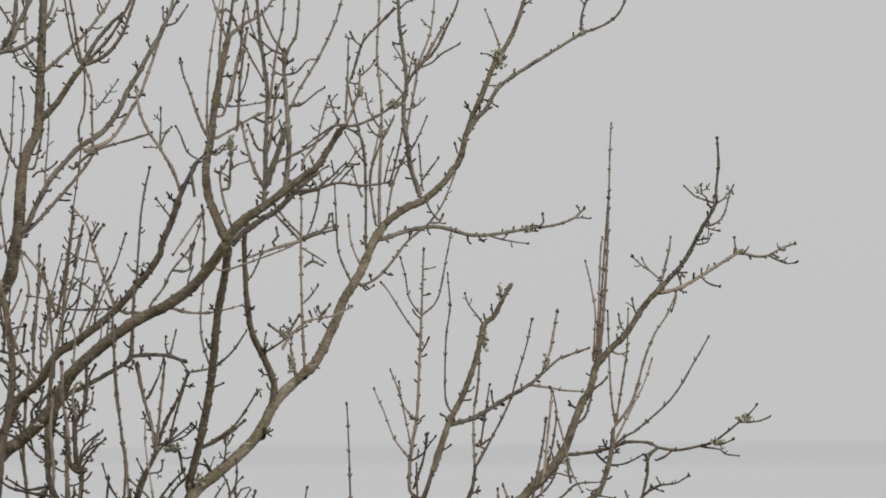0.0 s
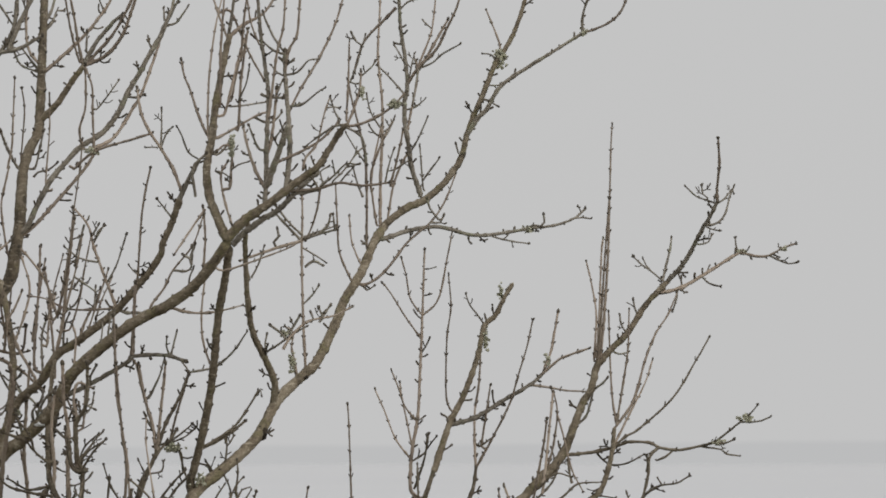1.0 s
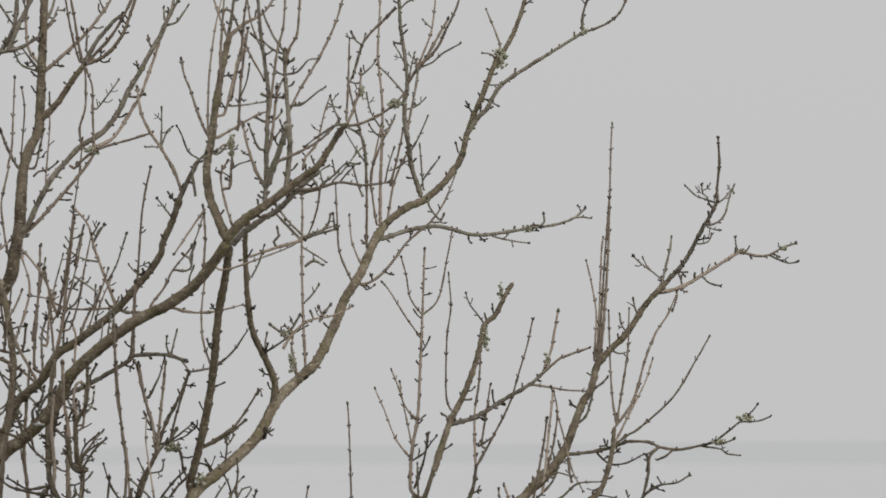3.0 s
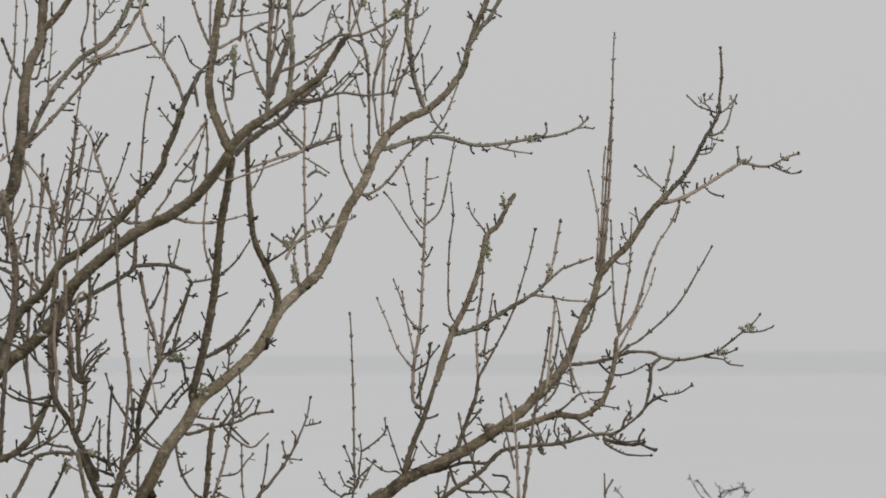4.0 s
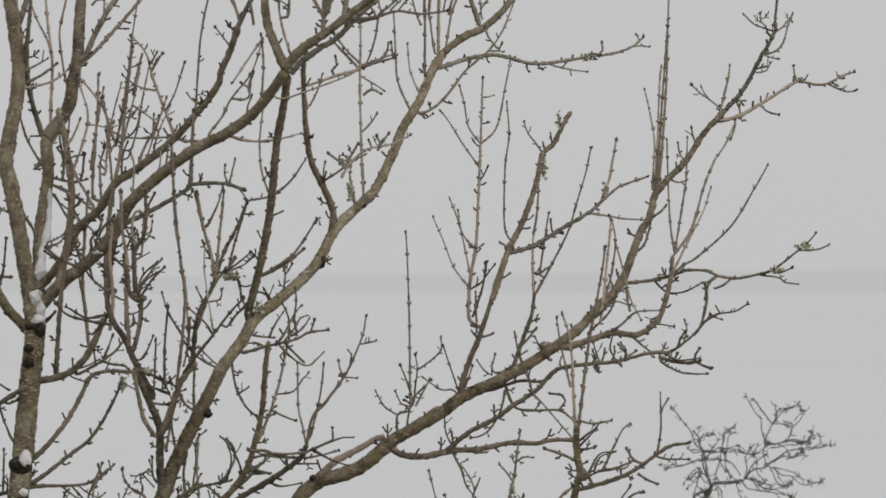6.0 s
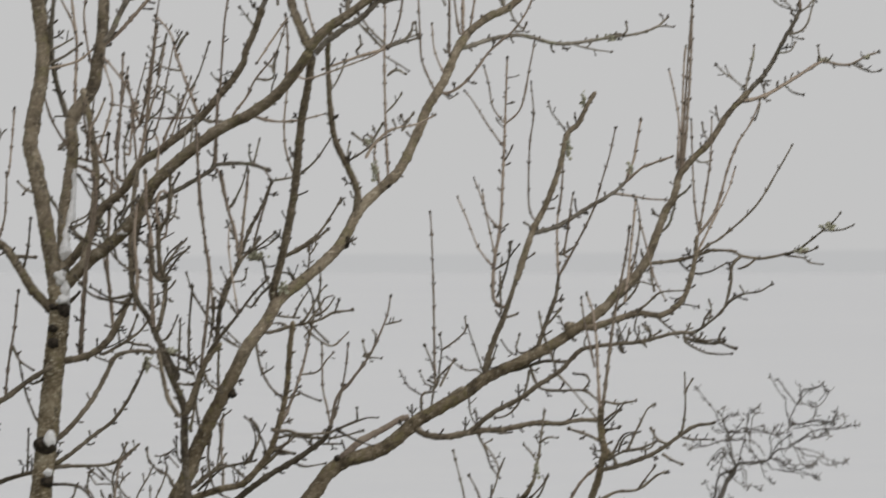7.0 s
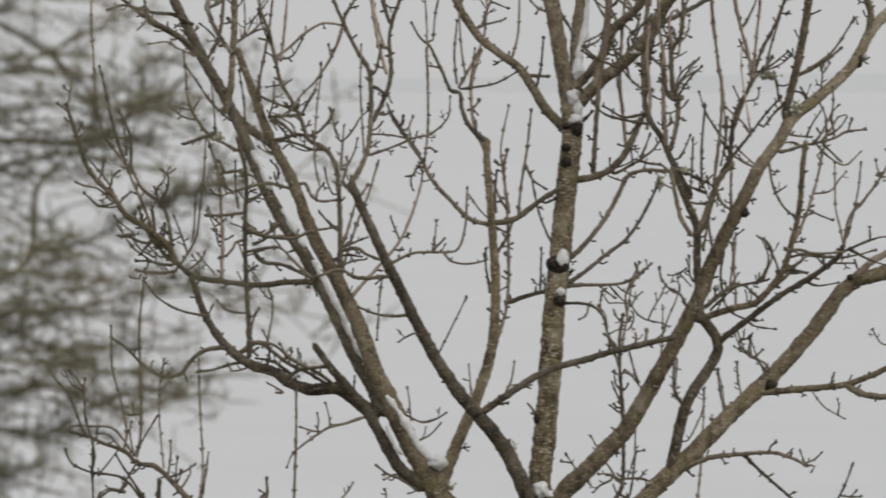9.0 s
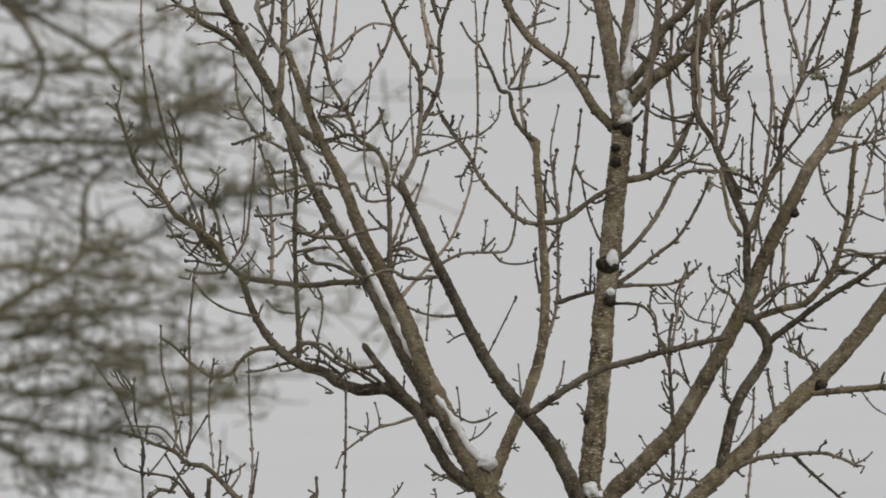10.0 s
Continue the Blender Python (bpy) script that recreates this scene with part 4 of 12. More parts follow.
grow(w20, 0.0044, 0.0035, (1.016, -0.270, 6.641, 1.039, -0.265, 6.644, 1.112, -0.247, 6.686, 1.185, -0.229, 6.729, 1.217, -0.222, 6.739))
grow(w20, 0.0035, 0.0026, (1.081, -0.227, 6.760, 1.133, -0.214, 6.765, 1.213, -0.194, 6.778))
grow(w20, 0.0052, 0.0035, (1.026, -0.239, 6.733, 1.060, -0.231, 6.728, 1.092, -0.200, 6.844, 1.123, -0.167, 6.971, 1.149, -0.150, 7.035))
grow(w20, 0.0044, 0.0035, (1.114, -0.177, 6.933, 1.123, -0.181, 6.929, 1.133, -0.234, 7.073, 1.145, -0.269, 7.165))
grow(w174, 0.0070, 0.0044, (1.211, -0.448, 6.444, 1.209, -0.446, 6.451, 1.172, -0.421, 6.524, 1.145, -0.393, 6.608, 1.131, -0.372, 6.675))
grow(w20, 0.0052, 0.0035, (1.008, -0.286, 6.591, 1.033, -0.284, 6.580, 1.060, -0.281, 6.601, 1.081, -0.277, 6.633))
grow(w16, 0.0044, 0.0035, (1.102, -0.417, 6.296, 1.089, -0.413, 6.317, 1.058, -0.393, 6.421, 1.048, -0.377, 6.505, 1.069, -0.369, 6.546))
grow(w20, 0.0052, 0.0044, (0.955, -0.342, 6.423, 0.945, -0.351, 6.526, 0.990, -0.357, 6.578))
w188 = grow(ash, 0.0097, 0.0068, (0.897, -0.072, 6.420, 0.916, -0.066, 6.462, 0.943, -0.057, 6.519, 0.972, -0.049, 6.570))
grow(w188, 0.0061, 0.0044, (0.910, -0.068, 6.448, 0.910, -0.066, 6.441, 0.874, -0.035, 6.536, 0.828, -0.008, 6.615, 0.784, 0.016, 6.681, 0.755, 0.038, 6.749, 0.742, 0.064, 6.834))
grow(w188, 0.0035, 0.0026, (0.828, -0.008, 6.617, 0.832, 0.002, 6.685, 0.832, 0.013, 6.759))
grow(w188, 0.0035, 0.0026, (0.828, -0.008, 6.617, 0.832, -0.006, 6.621, 0.847, 0.004, 6.664, 0.868, 0.012, 6.689))
grow(w188, 0.0026, 0.0026, (0.821, -0.004, 6.626, 0.818, -0.009, 6.617, 0.797, -0.020, 6.617, 0.776, -0.030, 6.616))
grow(w188, 0.0035, 0.0026, (0.972, -0.049, 6.570, 0.958, -0.055, 6.578, 0.930, -0.068, 6.598, 0.905, -0.094, 6.660, 0.892, -0.104, 6.685))
w194 = grow(ash, 0.0106, 0.0087, (0.278, 0.652, 6.294, 0.265, 0.651, 6.291, 0.323, 0.647, 6.334, 0.359, 0.642, 6.409, 0.393, 0.637, 6.473, 0.419, 0.634, 6.520, 0.466, 0.630, 6.575, 0.526, 0.624, 6.639, 0.607, 0.618, 6.691, 0.665, 0.612, 6.761, 0.707, 0.605, 6.847, 0.746, 0.600, 6.911, 0.786, 0.595, 6.985, 0.825, 0.591, 7.050, 0.852, 0.587, 7.109))
grow(w194, 0.0052, 0.0035, (0.850, 0.587, 7.103, 0.888, 0.601, 7.178, 0.910, 0.608, 7.222))
grow(w194, 0.0052, 0.0035, (0.486, 0.629, 6.569, 0.504, 0.622, 6.558, 0.536, 0.608, 6.589, 0.600, 0.585, 6.631, 0.707, 0.551, 6.662, 0.792, 0.524, 6.687))
grow(w194, 0.0061, 0.0044, (0.589, 0.589, 6.624, 0.579, 0.592, 6.632, 0.653, 0.609, 6.675, 0.718, 0.632, 6.773, 0.760, 0.649, 6.848, 0.803, 0.675, 6.967, 0.831, 0.693, 7.054))
grow(w3, 0.0070, 0.0052, (0.286, 0.652, 6.291, 0.350, 0.664, 6.340, 0.461, 0.687, 6.463, 0.536, 0.703, 6.550, 0.578, 0.714, 6.614))
grow(w194, 0.0044, 0.0035, (0.547, 0.623, 6.633, 0.536, 0.618, 6.633, 0.525, 0.580, 6.706, 0.547, 0.537, 6.790, 0.547, 0.473, 6.915, 0.547, 0.460, 6.940))
grow(w194, 0.0044, 0.0035, (0.579, 0.592, 6.632, 0.579, 0.591, 6.642, 0.574, 0.587, 6.771, 0.572, 0.584, 6.867, 0.546, 0.582, 6.941))
grow(w194, 0.0035, 0.0026, (0.574, 0.587, 6.784, 0.589, 0.582, 6.781, 0.632, 0.562, 6.834, 0.670, 0.543, 6.886))
grow(ash, 0.0035, 0.0026, (0.451, 0.603, 6.044, 0.484, 0.509, 6.234, 0.505, 0.426, 6.402, 0.527, 0.353, 6.549, 0.537, 0.301, 6.653))
w203 = grow(ash, 0.0126, 0.0097, (0.374, 0.821, 6.747, 0.438, 0.785, 6.810, 0.503, 0.739, 6.905, 0.539, 0.716, 6.952))
grow(w203, 0.0061, 0.0044, (0.539, 0.716, 6.952, 0.589, 0.702, 7.001, 0.653, 0.683, 7.075, 0.707, 0.661, 7.170, 0.739, 0.645, 7.245))
grow(w203, 0.0070, 0.0052, (0.539, 0.716, 6.952, 0.621, 0.685, 6.989, 0.685, 0.651, 7.063, 0.721, 0.616, 7.157, 0.749, 0.585, 7.242))
grow(w203, 0.0052, 0.0044, (0.539, 0.716, 6.952, 0.535, 0.713, 6.958, 0.520, 0.688, 7.032, 0.503, 0.652, 7.137, 0.482, 0.616, 7.243))
grow(w203, 0.0044, 0.0035, (0.532, 0.708, 6.973, 0.525, 0.702, 6.964, 0.493, 0.644, 7.073, 0.471, 0.579, 7.198))
grow(w4, 0.0070, 0.0044, (0.378, 0.908, 6.942, 0.390, 0.907, 6.939, 0.459, 0.904, 6.999, 0.545, 0.900, 7.081, 0.631, 0.894, 7.193, 0.653, 0.892, 7.258))
w209 = grow(ash, 0.0087, 0.0058, (0.178, 0.967, 7.008, 0.286, 0.953, 7.027, 0.376, 0.940, 7.076))
grow(w209, 0.0044, 0.0035, (0.272, 0.955, 7.025, 0.264, 0.957, 7.044, 0.296, 0.967, 6.969, 0.361, 0.975, 6.941))
grow(ash, 0.0097, 0.0068, (0.259, 0.956, 7.022, 0.253, 0.957, 7.023, 0.296, 0.968, 7.132, 0.339, 0.977, 7.219, 0.350, 0.982, 7.262))
grow(w4, 0.0044, 0.0026, (0.257, 0.242, 6.545, 0.274, 0.217, 6.629, 0.278, 0.193, 6.712, 0.285, 0.146, 6.875))
grow(w4, 0.0035, 0.0026, (0.321, 0.745, 6.583, 0.302, 0.735, 6.583, 0.316, 0.631, 6.772, 0.307, 0.584, 6.856))
grow(w194, 0.0035, 0.0026, (0.424, 0.635, 6.481, 0.397, 0.632, 6.494, 0.410, 0.613, 6.686, 0.412, 0.602, 6.792))
grow(w15, 0.0044, 0.0035, (0.723, 0.044, 6.101, 0.738, 0.037, 6.076, 0.749, 0.001, 6.223, 0.759, -0.035, 6.369, 0.776, -0.061, 6.473, 0.790, -0.077, 6.535))
grow(w14, 0.0044, 0.0035, (0.668, -0.107, 5.890, 0.659, -0.109, 5.906, 0.665, -0.128, 5.718, 0.686, -0.143, 5.572, 0.707, -0.155, 5.447, 0.714, -0.170, 5.301))
w217 = grow(ash, 0.0097, 0.0058, (0.378, 0.118, 5.591, 0.371, 0.112, 5.604, 0.445, 0.068, 5.677, 0.571, 0.009, 5.740, 0.697, -0.053, 5.813, 0.728, -0.071, 5.840, 0.843, -0.119, 5.844, 0.916, -0.152, 5.822))
grow(w217, 0.0044, 0.0035, (0.718, -0.065, 5.831, 0.738, -0.055, 5.813, 0.760, -0.019, 5.719, 0.791, 0.024, 5.604, 0.812, 0.045, 5.551))
grow(w217, 0.0044, 0.0026, (0.770, -0.005, 5.681, 0.785, -0.007, 5.688, 0.822, -0.019, 5.761, 0.843, -0.029, 5.834))
grow(ash, 0.0044, 0.0035, (0.865, 0.045, 5.530, 0.885, 0.001, 5.614, 0.916, -0.055, 5.719, 0.931, -0.088, 5.781, 0.905, -0.113, 5.823))
grow(ash, 0.0044, 0.0035, (0.931, -0.088, 5.781, 0.937, -0.087, 5.781, 1.000, -0.079, 5.792, 1.027, -0.076, 5.798))
grow(w19, 0.0044, 0.0026, (1.027, -0.076, 5.798, 1.035, -0.080, 5.802, 1.094, -0.115, 5.854, 1.145, -0.155, 5.927))
grow(w19, 0.0052, 0.0035, (0.969, -0.055, 5.495, 1.032, -0.052, 5.530, 1.105, -0.047, 5.583, 1.157, -0.043, 5.656, 1.189, -0.040, 5.708))
grow(w19, 0.0035, 0.0026, (1.181, -0.040, 5.695, 1.189, -0.042, 5.698, 1.199, -0.046, 5.719, 1.203, -0.050, 5.698))
grow(w17, 0.0044, 0.0026, (1.065, 0.068, 5.415, 1.075, 0.074, 5.488, 1.075, 0.078, 5.530))
grow(w14, 0.0061, 0.0044, (0.713, -0.168, 5.314, 0.749, -0.150, 5.317, 0.781, -0.103, 5.405, 0.822, -0.056, 5.488, 0.864, -0.026, 5.530, 0.885, -0.007, 5.562))
grow(w14, 0.0035, 0.0026, (0.785, -0.103, 5.405, 0.833, -0.086, 5.415, 0.839, -0.074, 5.447))
grow(w14, 0.0035, 0.0026, (0.854, -0.033, 5.520, 0.864, -0.034, 5.520, 0.917, -0.039, 5.541, 0.952, -0.043, 5.568))
grow(w19, 0.0035, 0.0026, (0.944, -0.013, 5.383, 0.928, -0.007, 5.384, 0.903, 0.023, 5.467, 0.896, 0.038, 5.509))
grow(w14, 0.0052, 0.0026, (0.859, -0.236, 6.019, 0.946, -0.222, 5.999, 1.030, -0.208, 6.003, 1.124, -0.193, 6.026))
grow(w14, 0.0044, 0.0026, (0.815, -0.205, 5.991, 0.790, -0.210, 6.020, 0.842, -0.223, 6.092, 0.873, -0.233, 6.155, 0.946, -0.251, 6.248, 0.983, -0.267, 6.352))
grow(w14, 0.0044, 0.0026, (0.873, -0.233, 6.155, 0.935, -0.258, 6.158, 0.945, -0.290, 6.237))
grow(w14, 0.0044, 0.0035, (0.998, -0.334, 6.139, 0.983, -0.333, 6.142, 0.991, -0.320, 6.257, 0.987, -0.311, 6.351, 0.983, -0.307, 6.382))
grow(w14, 0.0035, 0.0026, (0.945, -0.292, 6.083, 0.931, -0.290, 6.091, 0.935, -0.288, 6.133, 0.946, -0.286, 6.158))
grow(w15, 0.0035, 0.0026, (0.767, 0.023, 6.151, 0.780, 0.032, 6.139, 0.738, 0.054, 6.150, 0.713, 0.072, 6.178))
grow(w15, 0.0035, 0.0026, (0.874, -0.050, 6.347, 0.843, -0.023, 6.390, 0.818, -0.002, 6.422))
grow(w15, 0.0061, 0.0035, (0.650, 0.076, 6.028, 0.665, 0.078, 6.018, 0.612, 0.097, 6.162, 0.581, 0.107, 6.246, 0.559, 0.118, 6.330, 0.507, 0.127, 6.394))
grow(w15, 0.0044, 0.0026, (0.599, 0.101, 6.198, 0.591, 0.100, 6.193, 0.528, 0.089, 6.208, 0.476, 0.079, 6.245))
grow(w15, 0.0044, 0.0026, (0.665, 0.078, 6.018, 0.665, 0.081, 6.025, 0.623, 0.099, 6.018, 0.486, 0.158, 6.019, 0.401, 0.198, 6.058, 0.338, 0.226, 6.069))
grow(w15, 0.0044, 0.0026, (0.462, 0.170, 6.030, 0.444, 0.148, 5.994, 0.476, 0.077, 6.119, 0.497, -0.005, 6.264, 0.508, -0.051, 6.347))
grow(w14, 0.0035, 0.0026, (1.021, -0.357, 6.172, 1.038, -0.367, 6.156, 1.079, -0.385, 6.156, 1.213, -0.447, 6.202, 1.295, -0.486, 6.233, 1.346, -0.512, 6.263))
grow(ash, 0.0044, 0.0035, (0.540, 0.069, 5.425, 0.581, 0.075, 5.488, 0.623, 0.079, 5.530))
grow(ash, 0.0044, 0.0035, (0.483, 0.078, 5.316, 0.483, 0.026, 5.446, 0.477, -0.023, 5.572))
grow(w14, 0.0044, 0.0026, (0.479, 0.034, 5.711, 0.466, 0.041, 5.719, 0.508, 0.090, 5.614, 0.518, 0.144, 5.488, 0.524, 0.171, 5.425, 0.550, 0.183, 5.415))
grow(w15, 0.0052, 0.0035, (0.444, 0.148, 5.994, 0.402, 0.130, 6.120, 0.360, 0.119, 6.183, 0.307, 0.108, 6.246))
grow(ash, 0.0070, 0.0052, (0.424, 0.068, 5.299, 0.435, 0.059, 5.425, 0.424, 0.048, 5.572, 0.435, 0.038, 5.698))
grow(ash, 0.0052, 0.0035, (0.430, 0.063, 5.362, 0.424, 0.062, 5.362, 0.341, 0.036, 5.346, 0.268, 0.011, 5.384))
grow(ash, 0.0052, 0.0035, (0.433, 0.057, 5.452, 0.414, 0.052, 5.446, 0.361, 0.037, 5.488, 0.330, 0.025, 5.530))
w249 = grow(ash, 0.0097, 0.0077, (-0.666, -0.201, 5.103, -0.626, -0.157, 5.176, -0.603, -0.112, 5.259, -0.598, -0.057, 5.364))
w250 = grow(ash, 0.0087, 0.0058, (-0.598, -0.057, 5.364, -0.604, -0.077, 5.510, -0.650, -0.089, 5.594, -0.691, -0.102, 5.678, -0.732, -0.115, 5.772, -0.742, -0.122, 5.824))
w251 = grow(ash, 0.0087, 0.0058, (-0.599, -0.071, 5.337, -0.592, -0.066, 5.332, -0.548, -0.013, 5.426, -0.528, 0.031, 5.510, -0.537, 0.095, 5.637, -0.522, 0.139, 5.721, -0.492, 0.184, 5.806))
grow(w251, 0.0048, 0.0039, (-0.535, 0.082, 5.611, -0.552, 0.090, 5.605, -0.585, 0.136, 5.700, -0.608, 0.184, 5.806))
grow(w250, 0.0058, 0.0029, (-0.696, -0.103, 5.689, -0.701, -0.103, 5.688, -0.733, -0.092, 5.594, -0.797, -0.079, 5.489, -0.860, -0.070, 5.426, -0.903, -0.062, 5.363))
w254 = grow(ash, 0.0087, 0.0039, (-0.176, 0.212, 5.253, -0.239, 0.189, 5.310, -0.270, 0.168, 5.384, -0.275, 0.156, 5.435, -0.311, 0.151, 5.447, -0.336, 0.129, 5.506, -0.363, 0.113, 5.563, -0.387, 0.099, 5.612, -0.421, 0.086, 5.641, -0.450, 0.073, 5.691))
grow(w254, 0.0058, 0.0039, (-0.280, 0.149, 5.458, -0.273, 0.155, 5.468, -0.228, 0.206, 5.553, -0.198, 0.243, 5.616))
grow(w254, 0.0048, 0.0029, (-0.280, 0.149, 5.458, -0.273, 0.149, 5.451, -0.216, 0.148, 5.458, -0.142, 0.148, 5.472, -0.069, 0.148, 5.510))
grow(w254, 0.0048, 0.0029, (-0.231, 0.148, 5.456, -0.237, 0.148, 5.458, -0.227, 0.141, 5.531, -0.220, 0.135, 5.595))
grow(w254, 0.0039, 0.0029, (-0.383, 0.099, 5.616, -0.394, 0.096, 5.605, -0.397, 0.077, 5.700, -0.403, 0.056, 5.805))
grow(w254, 0.0048, 0.0039, (-0.394, 0.096, 5.605, -0.398, 0.098, 5.605, -0.396, 0.171, 5.468, -0.399, 0.260, 5.299, -0.412, 0.316, 5.192))
grow(w254, 0.0048, 0.0029, (-0.286, 0.145, 5.468, -0.296, 0.144, 5.574, -0.286, 0.143, 5.700))
grow(w254, 0.0048, 0.0029, (-0.254, 0.177, 5.504, -0.255, 0.176, 5.500, -0.269, 0.153, 5.595, -0.279, 0.119, 5.742))
w262 = grow(ash, 0.0178, 0.0138, (0.140, 0.268, 5.317, 0.109, 0.267, 5.309, 0.039, 0.264, 5.383, -0.050, 0.260, 5.521, -0.124, 0.258, 5.578, -0.198, 0.255, 5.637, -0.262, 0.253, 5.722, -0.304, 0.250, 5.807))
grow(w262, 0.0048, 0.0029, (-0.092, 0.259, 5.554, -0.082, 0.249, 5.574, -0.060, 0.213, 5.658, -0.052, 0.152, 5.805))
grow(w262, 0.0039, 0.0029, (-0.222, 0.254, 5.669, -0.188, 0.260, 5.690, -0.146, 0.266, 5.701, -0.114, 0.270, 5.711))
grow(w262, 0.0048, 0.0029, (-0.198, 0.255, 5.637, -0.188, 0.255, 5.648, -0.177, 0.249, 5.743, -0.160, 0.246, 5.775, -0.103, 0.243, 5.754))
w266 = grow(ash, 0.0097, 0.0087, (-0.155, 0.222, 4.950, -0.070, 0.203, 4.965, 0.026, 0.176, 5.035, 0.111, 0.153, 5.089))
w267 = grow(ash, 0.0087, 0.0048, (-0.155, 0.222, 4.950, -0.155, 0.224, 4.944, -0.240, 0.251, 4.964, -0.326, 0.287, 5.044, -0.391, 0.317, 5.118, -0.423, 0.339, 5.181, -0.477, 0.367, 5.255, -0.532, 0.395, 5.330))
grow(w7, 0.0068, 0.0039, (-0.710, 0.324, 4.640, -0.668, 0.348, 4.693, -0.585, 0.394, 4.787, -0.502, 0.442, 4.893, -0.440, 0.507, 5.062, -0.424, 0.545, 5.169))
grow(w7, 0.0039, 0.0029, (-0.512, 0.437, 4.882, -0.532, 0.407, 4.936, -0.542, 0.392, 4.962))
grow(w9, 0.0058, 0.0039, (-0.533, -0.123, 4.799, -0.449, -0.119, 4.841, -0.376, -0.117, 4.847, -0.313, -0.115, 4.847, -0.272, -0.113, 4.862, -0.247, -0.110, 4.945, -0.240, -0.105, 5.081))
grow(w9, 0.0048, 0.0029, (-0.324, -0.115, 4.845, -0.303, -0.124, 4.816, -0.250, -0.137, 4.804, -0.176, -0.156, 4.817, -0.170, -0.165, 4.852))
grow(w9, 0.0034, 0.0029, (-0.376, -0.117, 4.847, -0.372, -0.114, 4.851, -0.360, -0.088, 4.903, -0.357, -0.063, 4.955))
grow(w9, 0.0039, 0.0029, (-0.242, -0.106, 5.054, -0.234, -0.103, 5.060, -0.199, -0.083, 5.008, -0.158, -0.065, 4.966))
grow(w9, 0.0077, 0.0048, (-0.518, -0.117, 4.771, -0.533, -0.123, 4.757, -0.647, -0.155, 4.753, -0.709, -0.174, 4.783, -0.791, -0.199, 4.759))
w275 = grow(ash, 0.0116, 0.0087, (-0.815, 0.533, 4.720, -0.931, 0.503, 4.720, -1.058, 0.471, 4.710, -1.205, 0.433, 4.728, -1.289, 0.411, 4.744, -1.352, 0.390, 4.797), DAMP)
w276 = grow(ash, 0.0126, 0.0058, (-1.352, 0.390, 4.797, -1.392, 0.358, 4.872, -1.475, 0.318, 4.937, -1.537, 0.289, 4.980, -1.577, 0.260, 5.044, -1.638, 0.226, 5.108, -1.679, 0.198, 5.172, -1.717, 0.147, 5.299, -1.742, 0.114, 5.384))
grow(w276, 0.0039, 0.0029, (-1.742, 0.114, 5.384, -1.733, 0.137, 5.426, -1.729, 0.160, 5.468))
grow(w276, 0.0039, 0.0029, (-1.736, 0.123, 5.363, -1.761, 0.116, 5.384, -1.774, 0.112, 5.394))
grow(w276, 0.0039, 0.0029, (-1.570, 0.265, 5.033, -1.578, 0.267, 5.023, -1.631, 0.273, 5.012, -1.685, 0.281, 5.054))
grow(w275, 0.0048, 0.0029, (-1.341, 0.394, 4.788, -1.331, 0.393, 4.797, -1.277, 0.390, 4.893, -1.260, 0.387, 5.021, -1.245, 0.383, 5.149, -1.240, 0.380, 5.255))
grow(w275, 0.0039, 0.0029, (-1.309, 0.392, 4.829, -1.331, 0.403, 4.893, -1.360, 0.415, 4.967))
grow(w276, 0.0077, 0.0048, (-1.352, 0.390, 4.797, -1.363, 0.391, 4.797, -1.379, 0.407, 4.935, -1.413, 0.417, 5.020, -1.482, 0.427, 5.074, -1.526, 0.438, 5.159))
grow(w276, 0.0058, 0.0039, (-1.526, 0.438, 5.159, -1.537, 0.442, 5.148, -1.593, 0.484, 5.297, -1.628, 0.524, 5.446, -1.651, 0.547, 5.532))
grow(w276, 0.0048, 0.0039, (-1.526, 0.438, 5.159, -1.525, 0.433, 5.169, -1.526, 0.389, 5.276, -1.562, 0.351, 5.362))
grow(w275, 0.0048, 0.0039, (-1.341, 0.394, 4.788, -1.353, 0.401, 4.765, -1.418, 0.419, 4.758, -1.494, 0.440, 4.764))
grow(ash, 0.0048, 0.0029, (-1.202, 0.020, 4.606, -1.275, 0.004, 4.617, -1.337, -0.011, 4.638, -1.399, -0.027, 4.680, -1.440, -0.042, 4.733))
grow(ash, 0.0048, 0.0029, (-1.068, -0.122, 4.620, -1.130, -0.133, 4.631, -1.161, -0.141, 4.663))
w288 = grow(ash, 0.0270, 0.0100, (-0.580, 0.309, 4.265, -0.613, 0.311, 4.237, -0.731, 0.315, 4.322, -0.837, 0.319, 4.321, -0.911, 0.321, 4.343, -0.982, 0.324, 4.389, -1.050, 0.327, 4.408, -1.114, 0.329, 4.444, -1.167, 0.331, 4.491, -1.216, 0.333, 4.559, -1.252, 0.336, 4.629, -1.280, 0.339, 4.714, -1.295, 0.340, 4.741), DAMP)
w289 = grow(ash, 0.0250, 0.0120, (-0.380, 0.258, 3.976, -0.410, 0.257, 3.964, -0.505, 0.253, 4.032, -0.579, 0.248, 4.159, -0.638, 0.242, 4.257, -0.706, 0.239, 4.342, -0.765, 0.235, 4.409, -0.822, 0.231, 4.490), DAMP)
grow(ash, 0.0087, 0.0039, (-1.125, 0.330, 4.476, -1.220, 0.315, 4.474, -1.283, 0.304, 4.438, -1.325, 0.294, 4.385, -1.377, 0.285, 4.369, -1.430, 0.277, 4.386, -1.482, 0.266, 4.428, -1.535, 0.255, 4.482, -1.581, 0.246, 4.514))
